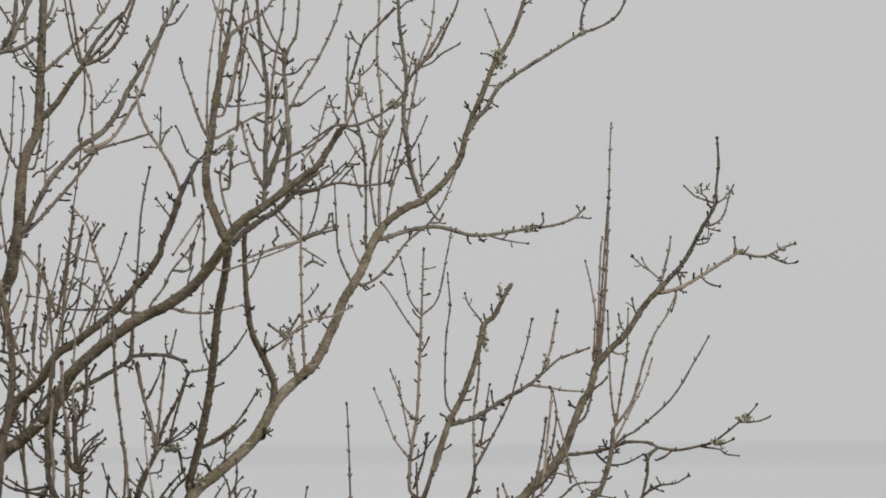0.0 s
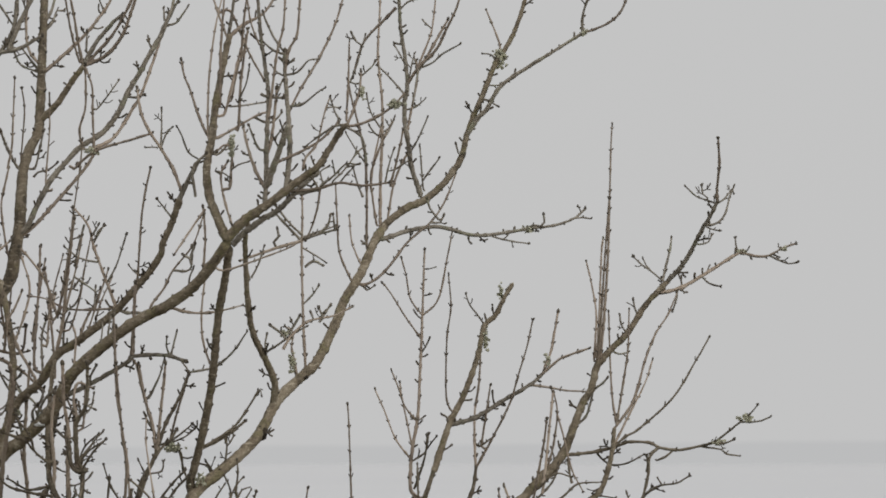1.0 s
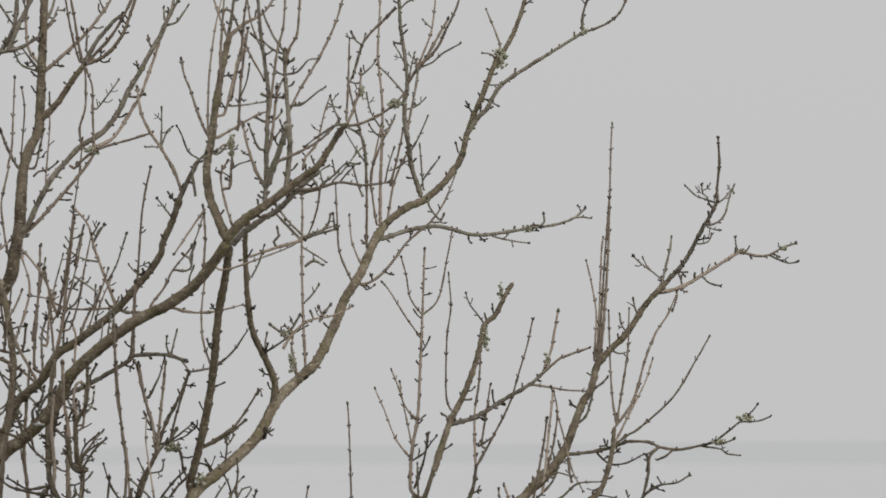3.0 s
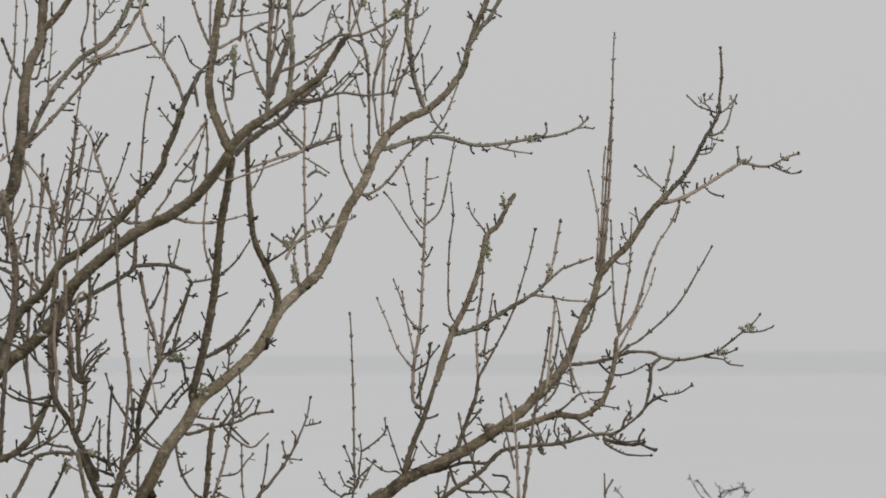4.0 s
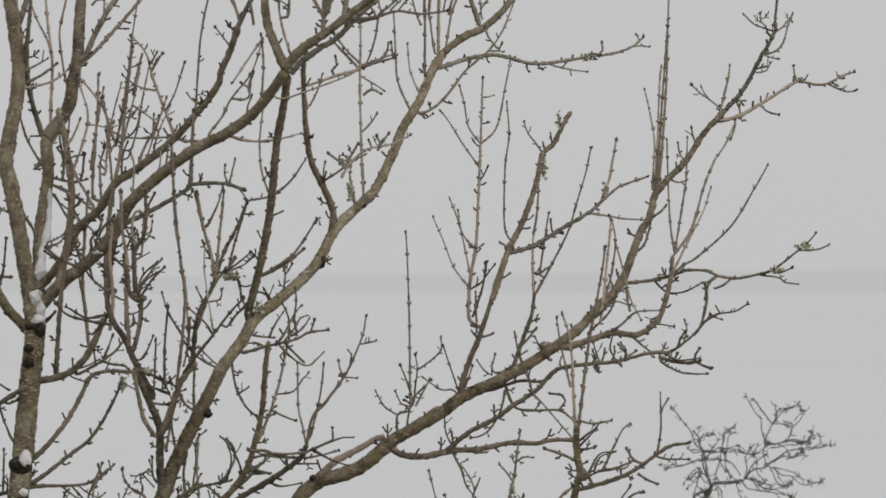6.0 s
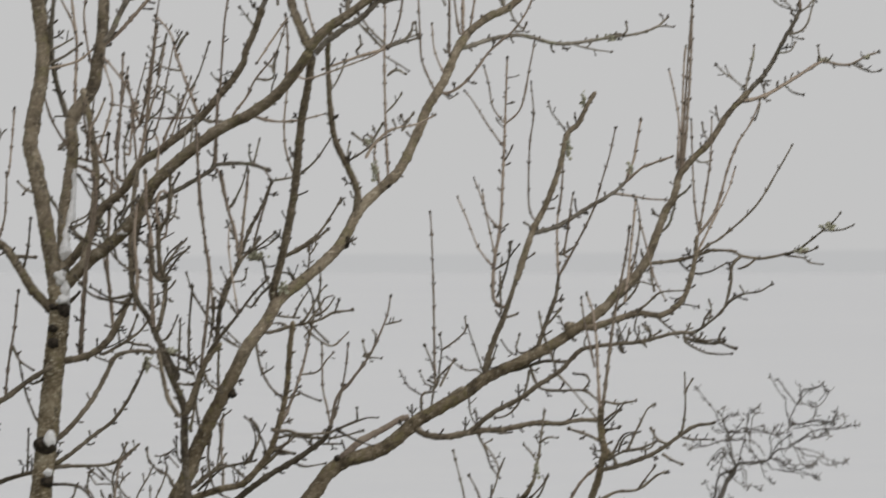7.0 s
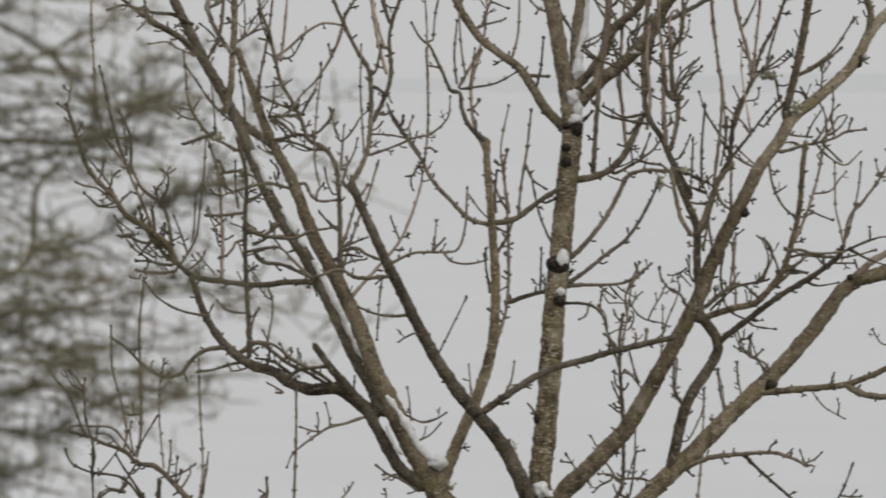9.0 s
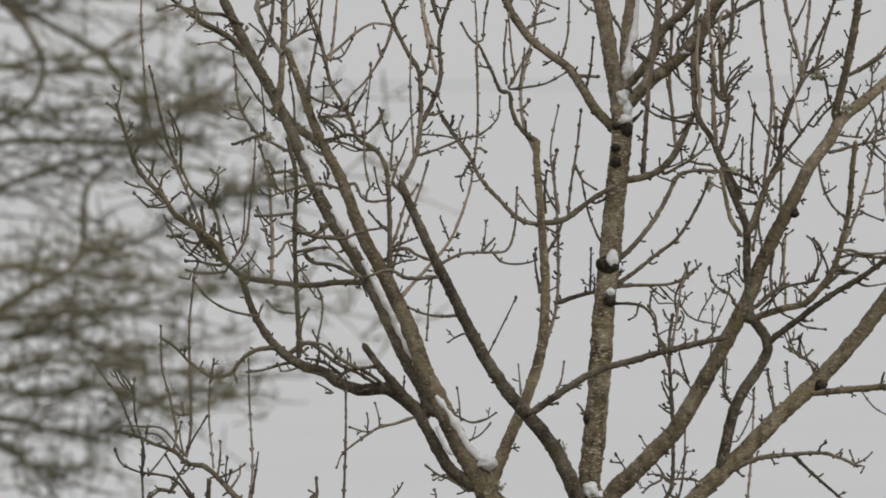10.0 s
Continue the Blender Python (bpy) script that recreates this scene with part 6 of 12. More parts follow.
grow(w422, 0.0039, 0.0029, (1.015, -0.099, 4.059, 1.046, -0.100, 4.055, 1.036, -0.100, 4.036))
grow(ash, 0.0048, 0.0029, (0.611, 0.252, 3.892, 0.628, 0.338, 4.089, 0.638, 0.437, 4.319))
grow(w20, 0.0052, 0.0035, (1.029, -0.231, 6.760, 1.046, -0.229, 6.760, 1.048, -0.204, 6.949, 1.056, -0.187, 7.075, 1.063, -0.173, 7.180))
grow(w20, 0.0061, 0.0052, (1.078, -0.143, 7.025, 1.090, -0.149, 7.098, 1.101, -0.156, 7.181))
grow(w20, 0.0052, 0.0035, (1.100, -0.250, 6.679, 1.112, -0.250, 6.671, 1.118, -0.254, 6.759, 1.122, -0.257, 6.842, 1.137, -0.262, 6.967, 1.147, -0.264, 7.040))
grow(w20, 0.0035, 0.0026, (1.074, -0.217, 6.780, 1.087, -0.223, 6.781, 1.112, -0.280, 6.904, 1.136, -0.314, 6.975))
grow(w20, 0.0035, 0.0026, (1.119, -0.254, 6.773, 1.112, -0.257, 6.775, 1.141, -0.285, 6.841, 1.153, -0.309, 6.902))
grow(w174, 0.0035, 0.0026, (1.197, -0.437, 6.984, 1.188, -0.441, 6.979, 1.156, -0.475, 7.060, 1.139, -0.515, 7.162))
grow(w174, 0.0052, 0.0035, (1.218, -0.443, 6.693, 1.213, -0.444, 6.689, 1.225, -0.452, 6.741, 1.237, -0.465, 6.833, 1.253, -0.482, 6.957, 1.274, -0.494, 7.039, 1.282, -0.512, 7.162))
grow(w175, 0.0044, 0.0035, (1.281, -0.458, 6.948, 1.270, -0.460, 6.945, 1.237, -0.464, 6.958, 1.208, -0.469, 6.982))
grow(w175, 0.0035, 0.0026, (1.282, -0.461, 6.862, 1.275, -0.458, 6.865, 1.254, -0.448, 6.875, 1.234, -0.434, 6.901))
grow(w175, 0.0044, 0.0026, (1.282, -0.461, 6.862, 1.285, -0.463, 6.867, 1.326, -0.480, 6.876, 1.367, -0.503, 6.919, 1.397, -0.515, 6.922))
grow(w175, 0.0035, 0.0026, (1.283, -0.462, 6.850, 1.275, -0.464, 6.854, 1.254, -0.480, 6.802))
grow(w136, 0.0035, 0.0026, (1.546, 0.554, 6.888, 1.549, 0.553, 6.884, 1.583, 0.545, 6.879, 1.587, 0.534, 6.924))
grow(w136, 0.0035, 0.0026, (1.546, 0.553, 6.882, 1.571, 0.528, 6.945, 1.592, 0.498, 7.021, 1.602, 0.484, 7.056))
grow(w136, 0.0035, 0.0026, (1.592, 0.498, 7.021, 1.570, 0.492, 7.035, 1.553, 0.485, 7.063))
grow(w174, 0.0044, 0.0035, (1.215, -0.445, 6.589, 1.190, -0.453, 6.593, 1.175, -0.461, 6.616, 1.150, -0.480, 6.677))
grow(w174, 0.0052, 0.0044, (1.215, -0.445, 6.589, 1.221, -0.445, 6.585, 1.234, -0.447, 6.648, 1.244, -0.448, 6.730, 1.252, -0.450, 6.813))
w445 = grow(ash, 0.0116, 0.0087, (1.211, -0.448, 6.457, 1.213, -0.450, 6.461, 1.237, -0.485, 6.522, 1.263, -0.529, 6.599, 1.287, -0.571, 6.674))
grow(w174, 0.0044, 0.0026, (1.216, -0.445, 6.616, 1.217, -0.442, 6.610, 1.255, -0.417, 6.649, 1.280, -0.396, 6.687))
grow(w174, 0.0044, 0.0026, (1.221, -0.441, 6.793, 1.209, -0.443, 6.789, 1.244, -0.448, 6.782, 1.275, -0.453, 6.788))
grow(w20, 0.0044, 0.0035, (1.173, -0.232, 6.722, 1.179, -0.229, 6.718, 1.217, -0.209, 6.702, 1.248, -0.193, 6.709, 1.272, -0.176, 6.737))
grow(w445, 0.0052, 0.0035, (1.246, -0.500, 6.548, 1.243, -0.498, 6.542, 1.316, -0.482, 6.574, 1.357, -0.472, 6.595, 1.409, -0.459, 6.627, 1.461, -0.445, 6.675, 1.478, -0.438, 6.700))
grow(w16, 0.0044, 0.0026, (1.348, -0.502, 6.528, 1.346, -0.500, 6.518, 1.357, -0.490, 6.563, 1.398, -0.478, 6.616, 1.424, -0.457, 6.720, 1.445, -0.444, 6.783))
grow(w16, 0.0026, 0.0026, (1.432, -0.452, 6.745, 1.436, -0.452, 6.747, 1.457, -0.453, 6.751, 1.476, -0.453, 6.747))
grow(w16, 0.0052, 0.0044, (1.301, -0.485, 6.481, 1.316, -0.475, 6.467, 1.400, -0.425, 6.524, 1.425, -0.409, 6.546))
grow(w16, 0.0044, 0.0026, (1.412, -0.477, 6.454, 1.415, -0.482, 6.464, 1.460, -0.506, 6.497, 1.501, -0.531, 6.537, 1.541, -0.549, 6.537))
grow(w16, 0.0035, 0.0026, (1.415, -0.482, 6.464, 1.419, -0.480, 6.471, 1.411, -0.473, 6.512, 1.436, -0.467, 6.529))
grow(w16, 0.0035, 0.0026, (1.460, -0.506, 6.497, 1.464, -0.507, 6.497, 1.455, -0.518, 6.542))
grow(w16, 0.0035, 0.0026, (1.481, -0.478, 6.471, 1.506, -0.470, 6.502, 1.527, -0.465, 6.523))
grow(w16, 0.0035, 0.0026, (1.399, -0.477, 6.450, 1.399, -0.474, 6.461, 1.374, -0.463, 6.498, 1.358, -0.455, 6.523))
grow(w16, 0.0052, 0.0035, (1.055, -0.388, 6.449, 1.079, -0.397, 6.452, 1.085, -0.424, 6.524, 1.087, -0.452, 6.597, 1.057, -0.464, 6.609, 1.035, -0.476, 6.588))
grow(w16, 0.0035, 0.0026, (1.085, -0.424, 6.524, 1.085, -0.426, 6.520, 1.110, -0.436, 6.538, 1.143, -0.447, 6.548))
grow(w16, 0.0035, 0.0026, (1.048, -0.377, 6.505, 1.027, -0.390, 6.517, 1.058, -0.407, 6.508, 1.077, -0.419, 6.495))
grow(w15, 0.0070, 0.0044, (0.448, 0.160, 5.854, 0.444, 0.155, 5.868, 0.465, 0.124, 5.972, 0.480, 0.080, 6.119, 0.497, 0.036, 6.265, 0.507, 0.011, 6.349))
grow(w15, 0.0044, 0.0026, (0.468, 0.116, 5.999, 0.469, 0.113, 5.993, 0.497, 0.063, 6.098, 0.520, 0.017, 6.191, 0.537, -0.027, 6.285))
grow(w15, 0.0035, 0.0026, (0.460, 0.131, 5.946, 0.490, 0.128, 5.941, 0.528, 0.115, 6.057, 0.545, 0.103, 6.162, 0.570, 0.089, 6.288))
grow(w15, 0.0061, 0.0044, (0.391, 0.189, 5.780, 0.359, 0.209, 5.805, 0.363, 0.286, 5.954, 0.374, 0.362, 6.103, 0.378, 0.439, 6.254))
grow(w15, 0.0044, 0.0035, (0.444, 0.148, 5.994, 0.427, 0.144, 5.973, 0.410, 0.125, 6.099, 0.398, 0.115, 6.162))
grow(w15, 0.0035, 0.0026, (0.425, 0.142, 5.985, 0.410, 0.139, 5.983, 0.434, 0.114, 6.099, 0.465, 0.090, 6.214))
grow(w15, 0.0035, 0.0026, (0.629, 0.090, 6.115, 0.665, 0.088, 6.182, 0.700, 0.084, 6.292))
grow(w15, 0.0044, 0.0026, (0.507, 0.043, 6.138, 0.514, 0.041, 6.133, 0.550, 0.031, 6.108, 0.581, 0.022, 6.086, 0.592, 0.018, 6.072))
grow(w15, 0.0035, 0.0026, (0.473, 0.107, 6.006, 0.476, 0.108, 6.010, 0.518, 0.122, 6.046, 0.539, 0.142, 6.124))
grow(w15, 0.0035, 0.0026, (0.582, 0.117, 6.019, 0.581, 0.121, 6.004, 0.587, 0.143, 6.099))
grow(w2, 0.0044, 0.0026, (0.239, 0.526, 5.914, 0.258, 0.494, 5.999, 0.272, 0.448, 6.126))
grow(w15, 0.0035, 0.0026, (0.543, 0.124, 5.917, 0.549, 0.122, 5.909, 0.581, 0.093, 6.004, 0.633, 0.046, 6.160))
grow(w14, 0.0035, 0.0026, (0.659, -0.109, 5.906, 0.634, -0.104, 5.906, 0.644, -0.088, 5.990))
grow(w15, 0.0052, 0.0044, (0.399, 0.184, 5.791, 0.435, 0.207, 5.763, 0.426, 0.278, 5.911, 0.411, 0.339, 6.039))
grow(w15, 0.0044, 0.0035, (0.391, 0.189, 5.784, 0.385, 0.209, 5.910, 0.401, 0.219, 5.974))
grow(w15, 0.0044, 0.0035, (0.465, 0.156, 5.857, 0.471, 0.148, 5.952, 0.486, 0.145, 5.994))
grow(w14, 0.0044, 0.0035, (0.527, -0.009, 5.775, 0.508, 0.002, 5.782, 0.514, 0.067, 5.909, 0.503, 0.090, 5.951))
grow(w2, 0.0070, 0.0052, (0.258, 0.494, 5.999, 0.250, 0.490, 5.999, 0.272, 0.454, 5.935, 0.298, 0.417, 5.871, 0.336, 0.377, 5.806, 0.375, 0.332, 5.732))
grow(w2, 0.0052, 0.0044, (0.186, 0.507, 5.870, 0.207, 0.497, 5.871, 0.304, 0.451, 5.860, 0.325, 0.405, 5.955))
w480 = grow(ash, 0.0135, 0.0116, (0.246, 0.211, 5.478, 0.233, 0.215, 5.488, 0.258, 0.248, 5.594, 0.274, 0.281, 5.700, 0.278, 0.320, 5.827, 0.256, 0.372, 5.997, 0.230, 0.411, 6.125))
grow(w480, 0.0044, 0.0035, (0.276, 0.298, 5.756, 0.285, 0.297, 5.753, 0.321, 0.290, 5.689))
grow(w217, 0.0044, 0.0035, (0.560, 0.014, 5.734, 0.561, 0.006, 5.719, 0.571, -0.020, 5.771, 0.588, -0.038, 5.803))
grow(w14, 0.0035, 0.0026, (0.508, 0.090, 5.614, 0.546, 0.092, 5.625, 0.571, 0.094, 5.652, 0.581, 0.096, 5.699))
grow(w14, 0.0044, 0.0035, (0.512, 0.111, 5.564, 0.539, 0.127, 5.573, 0.545, 0.161, 5.636, 0.549, 0.206, 5.720))
grow(ash, 0.0052, 0.0035, (0.483, 0.078, 5.316, 0.483, 0.078, 5.299, 0.481, 0.082, 5.488, 0.476, 0.083, 5.551, 0.491, 0.085, 5.614, 0.512, 0.086, 5.667))
grow(w14, 0.0061, 0.0044, (0.524, 0.171, 5.425, 0.518, 0.170, 5.425, 0.512, 0.156, 5.509, 0.508, 0.142, 5.594, 0.514, 0.130, 5.667))
grow(w14, 0.0044, 0.0026, (0.522, 0.160, 5.450, 0.529, 0.157, 5.450, 0.560, 0.135, 5.488, 0.623, 0.102, 5.530))
grow(w14, 0.0035, 0.0026, (0.539, 0.150, 5.463, 0.533, 0.145, 5.472, 0.550, 0.126, 5.509, 0.596, 0.096, 5.551))
grow(w344, 0.0035, 0.0026, (0.811, -0.270, 5.292, 0.807, -0.267, 5.297, 0.797, -0.237, 5.364, 0.784, -0.200, 5.447, 0.774, -0.163, 5.530, 0.776, -0.126, 5.614))
grow(w14, 0.0035, 0.0026, (0.776, -0.110, 5.394, 0.749, -0.110, 5.451))
grow(w14, 0.0035, 0.0026, (0.758, -0.137, 5.342, 0.764, -0.134, 5.342, 0.749, -0.125, 5.353, 0.722, -0.107, 5.378))
grow(w217, 0.0044, 0.0035, (0.812, 0.045, 5.551, 0.785, 0.020, 5.593, 0.770, 0.003, 5.625))
grow(w217, 0.0052, 0.0035, (0.380, 0.106, 5.613, 0.371, 0.102, 5.625, 0.403, 0.082, 5.688, 0.434, 0.070, 5.719))
grow(ash, 0.0044, 0.0035, (0.361, 0.037, 5.488, 0.341, 0.004, 5.551, 0.299, -0.029, 5.604))
w495 = grow(ash, 0.0097, 0.0068, (-1.268, 0.950, 5.576, -1.285, 0.948, 5.571, -1.365, 0.936, 5.640, -1.418, 0.929, 5.679, -1.483, 0.921, 5.716, -1.504, 0.915, 5.766), DAMP)
grow(w8, 0.0077, 0.0039, (-1.326, 1.006, 5.695, -1.399, 0.966, 5.734, -1.473, 0.930, 5.742, -1.535, 0.899, 5.759, -1.588, 0.873, 5.770, -1.636, 0.848, 5.752), DAMP)
grow(w495, 0.0048, 0.0029, (-1.285, 0.948, 5.571, -1.289, 0.946, 5.576, -1.321, 0.938, 5.582, -1.385, 0.919, 5.608, -1.417, 0.909, 5.630, -1.481, 0.892, 5.623))
grow(ash, 0.0039, 0.0029, (-1.537, 0.918, 5.673, -1.504, 0.913, 5.705, -1.493, 0.909, 5.748))
grow(ash, 0.0048, 0.0039, (-1.310, 0.927, 5.327, -1.341, 0.905, 5.424, -1.346, 0.887, 5.511, -1.354, 0.872, 5.586))
grow(w8, 0.0039, 0.0029, (-1.148, 0.836, 5.336, -1.170, 0.825, 5.329, -1.247, 0.773, 5.403, -1.287, 0.735, 5.468, -1.334, 0.694, 5.536))
grow(w8, 0.0048, 0.0039, (-1.261, 0.944, 5.571, -1.233, 0.913, 5.629, -1.219, 0.893, 5.666))
w502 = grow(ash, 0.0087, 0.0077, (-1.140, 0.416, 5.583, -1.185, 0.452, 5.638, -1.219, 0.487, 5.698, -1.242, 0.521, 5.762, -1.229, 0.549, 5.814))
grow(w8, 0.0058, 0.0048, (-1.233, 0.913, 5.629, -1.224, 0.909, 5.623, -1.210, 0.880, 5.705, -1.199, 0.843, 5.813))
grow(w502, 0.0068, 0.0048, (-1.242, 0.521, 5.762, -1.240, 0.521, 5.756, -1.199, 0.522, 5.777, -1.163, 0.522, 5.805))
w505 = grow(ash, 0.0126, 0.0116, (-1.199, 0.805, 5.357, -1.190, 0.804, 5.370, -1.168, 0.793, 5.467, -1.161, 0.781, 5.586, -1.153, 0.768, 5.704, -1.153, 0.757, 5.816))
grow(w505, 0.0039, 0.0029, (-1.157, 0.775, 5.639, -1.130, 0.776, 5.635, -1.113, 0.778, 5.683, -1.118, 0.782, 5.812))
grow(w505, 0.0039, 0.0029, (-1.130, 0.776, 5.635, -1.095, 0.757, 5.661, -1.050, 0.730, 5.704, -1.058, 0.710, 5.747, -1.022, 0.679, 5.807))
grow(w505, 0.0048, 0.0029, (-1.130, 0.776, 5.635, -1.134, 0.775, 5.635, -1.084, 0.764, 5.665, -1.036, 0.754, 5.683))
grow(w7, 0.0058, 0.0039, (-1.047, 0.398, 5.404, -1.035, 0.361, 5.489, -1.016, 0.324, 5.574, -0.994, 0.278, 5.680, -0.978, 0.225, 5.802))
grow(ash, 0.0058, 0.0039, (-0.950, 0.253, 5.563, -0.944, 0.255, 5.606, -0.936, 0.258, 5.680, -0.925, 0.264, 5.803))
grow(ash, 0.0058, 0.0039, (-0.950, 0.253, 5.563, -0.972, 0.255, 5.568, -0.919, 0.262, 5.606, -0.856, 0.271, 5.663, -0.792, 0.279, 5.697, -0.719, 0.287, 5.690))
grow(ash, 0.0048, 0.0029, (-0.961, 0.254, 5.565, -0.965, 0.256, 5.561, -0.909, 0.279, 5.574, -0.874, 0.306, 5.633))
w513 = grow(ash, 0.0097, 0.0058, (-0.731, 0.333, 4.746, -0.729, 0.287, 4.896, -0.731, 0.241, 5.045, -0.740, 0.208, 5.151, -0.777, 0.182, 5.225, -0.840, 0.159, 5.261, -0.866, 0.135, 5.331, -0.901, 0.110, 5.405, -0.942, 0.083, 5.479, -0.961, 0.056, 5.563, -0.981, 0.025, 5.657, -1.011, -0.003, 5.741, -1.020, -0.023, 5.804))
grow(w513, 0.0039, 0.0029, (-0.935, 0.088, 5.466, -0.946, 0.081, 5.464, -0.926, 0.071, 5.468, -0.904, 0.057, 5.483))
grow(w8, 0.0068, 0.0048, (-1.096, 0.789, 5.238, -1.136, 0.791, 5.215, -1.205, 0.794, 5.248, -1.259, 0.797, 5.282, -1.298, 0.800, 5.334, -1.324, 0.802, 5.381))
grow(w8, 0.0068, 0.0048, (-1.245, 0.796, 5.273, -1.252, 0.796, 5.273, -1.313, 0.795, 5.252, -1.345, 0.795, 5.241))
grow(ash, 0.0039, 0.0029, (-1.314, 0.924, 5.341, -1.321, 0.924, 5.333, -1.364, 0.928, 5.346, -1.408, 0.932, 5.381))
grow(w8, 0.0039, 0.0029, (-1.317, 0.801, 5.369, -1.324, 0.800, 5.370, -1.356, 0.796, 5.377))
grow(w8, 0.0048, 0.0029, (-1.311, 0.801, 5.358, -1.320, 0.802, 5.360, -1.300, 0.807, 5.392, -1.292, 0.809, 5.407))
grow(ash, 0.0048, 0.0039, (-1.183, 0.796, 5.047, -1.228, 0.827, 5.165, -1.260, 0.852, 5.264))
grow(w8, 0.0048, 0.0029, (-1.170, 0.825, 5.329, -1.219, 0.852, 5.370, -1.275, 0.890, 5.435, -1.298, 0.907, 5.467))
grow(ash, 0.0168, 0.0148, (-1.171, 0.848, 5.359, -1.110, 0.831, 5.306, -1.055, 0.817, 5.267, -0.989, 0.801, 5.220), DAMP)
grow(w8, 0.0039, 0.0029, (-1.232, 0.795, 5.265, -1.226, 0.795, 5.263, -1.232, 0.790, 5.360, -1.241, 0.784, 5.467))
grow(w8, 0.0058, 0.0039, (-1.012, 0.724, 5.113, -1.040, 0.735, 5.098, -1.095, 0.756, 5.123, -1.161, 0.779, 5.138, -1.205, 0.795, 5.127))
grow(w8, 0.0048, 0.0029, (-1.190, 0.790, 5.131, -1.187, 0.788, 5.127, -1.200, 0.779, 5.155, -1.214, 0.773, 5.170))
grow(w7, 0.0048, 0.0039, (-1.032, 0.399, 5.421, -0.967, 0.370, 5.393, -0.897, 0.341, 5.379))
grow(w7, 0.0048, 0.0039, (-1.006, 0.392, 5.344, -0.946, 0.379, 5.349, -0.877, 0.365, 5.353))
grow(w7, 0.0068, 0.0048, (-0.991, 0.389, 5.346, -0.993, 0.386, 5.340, -0.945, 0.362, 5.315, -0.901, 0.335, 5.273))
grow(w7, 0.0068, 0.0029, (-0.968, 0.383, 5.255, -0.905, 0.403, 5.276, -0.842, 0.422, 5.276, -0.800, 0.437, 5.304, -0.764, 0.457, 5.361))
grow(w7, 0.0034, 0.0029, (-0.779, 0.449, 5.338, -0.764, 0.454, 5.336, -0.776, 0.467, 5.372))
grow(w513, 0.0058, 0.0039, (-0.777, 0.182, 5.225, -0.830, 0.171, 5.225, -0.882, 0.159, 5.246, -0.934, 0.148, 5.257))
grow(ash, 0.0039, 0.0029, (-0.786, -0.079, 5.081, -0.805, -0.127, 5.196, -0.795, -0.196, 5.364, -0.778, -0.247, 5.489))
grow(w7, 0.0048, 0.0029, (-0.989, 0.801, 5.220, -1.000, 0.790, 5.198, -1.031, 0.775, 5.209, -1.056, 0.761, 5.226))
w534 = grow(ash, 0.0097, 0.0068, (-1.082, 0.328, 4.447, -1.071, 0.321, 4.470, -1.078, 0.262, 4.684, -1.082, 0.215, 4.854, -1.080, 0.179, 4.982, -1.072, 0.150, 5.088, -1.081, 0.126, 5.173, -1.105, 0.098, 5.268))
grow(w7, 0.0068, 0.0039, (-0.909, 0.366, 5.073, -0.997, 0.324, 5.096, -1.069, 0.290, 5.084, -1.131, 0.260, 5.065, -1.168, 0.241, 5.051))
grow(w534, 0.0039, 0.0029, (-1.077, 0.168, 5.022, -1.073, 0.168, 5.024, -1.030, 0.164, 5.046, -1.007, 0.162, 5.067))
grow(w534, 0.0077, 0.0039, (-1.081, 0.190, 4.944, -1.085, 0.190, 4.944, -1.032, 0.196, 4.908, -0.916, 0.205, 4.891, -0.832, 0.213, 4.918, -0.754, 0.220, 4.931))
grow(w534, 0.0048, 0.0039, (-1.006, 0.198, 4.904, -1.000, 0.196, 4.908, -0.968, 0.183, 4.940, -0.946, 0.177, 4.950))
grow(w534, 0.0058, 0.0048, (-1.082, 0.218, 4.841, -1.086, 0.216, 4.839, -0.999, 0.175, 4.855, -0.945, 0.149, 4.856, -0.890, 0.113, 4.804, -0.825, 0.072, 4.748))
grow(w534, 0.0077, 0.0058, (-1.043, 0.195, 4.847, -1.043, 0.198, 4.834, -1.012, 0.208, 4.802, -0.938, 0.224, 4.791, -0.855, 0.245, 4.752))
grow(w534, 0.0058, 0.0039, (-1.082, 0.208, 4.880, -1.086, 0.204, 4.886, -1.116, 0.187, 4.876, -1.126, 0.176, 4.855, -1.147, 0.159, 4.830, -1.167, 0.148, 4.822))
grow(w7, 0.0058, 0.0039, (-0.899, 0.367, 5.085, -0.864, 0.356, 5.096, -0.838, 0.338, 5.047, -0.805, 0.325, 5.029, -0.751, 0.308, 5.033))
grow(w7, 0.0039, 0.0029, (-0.822, 0.331, 5.038, -0.820, 0.329, 5.028, -0.816, 0.321, 5.065, -0.798, 0.314, 5.086))
grow(w513, 0.0048, 0.0039, (-0.729, 0.283, 4.909, -0.725, 0.282, 4.906, -0.771, 0.273, 4.949, -0.803, 0.267, 4.985))
grow(w513, 0.0048, 0.0029, (-0.730, 0.300, 4.853, -0.676, 0.275, 4.875, -0.632, 0.255, 4.892))
grow(w513, 0.0068, 0.0048, (-0.730, 0.304, 4.842, -0.666, 0.298, 4.853, -0.634, 0.295, 4.832, -0.570, 0.289, 4.807))
grow(w7, 0.0058, 0.0029, (-0.763, 0.339, 4.805, -0.710, 0.328, 4.827, -0.656, 0.317, 4.821))
grow(w7, 0.0048, 0.0029, (-0.731, 0.321, 4.787, -0.720, 0.324, 4.789, -0.678, 0.336, 4.805, -0.640, 0.347, 4.809))
grow(w9, 0.0077, 0.0048, (-0.641, -0.188, 5.047, -0.677, -0.185, 5.082, -0.698, -0.183, 5.109, -0.688, -0.181, 5.145))
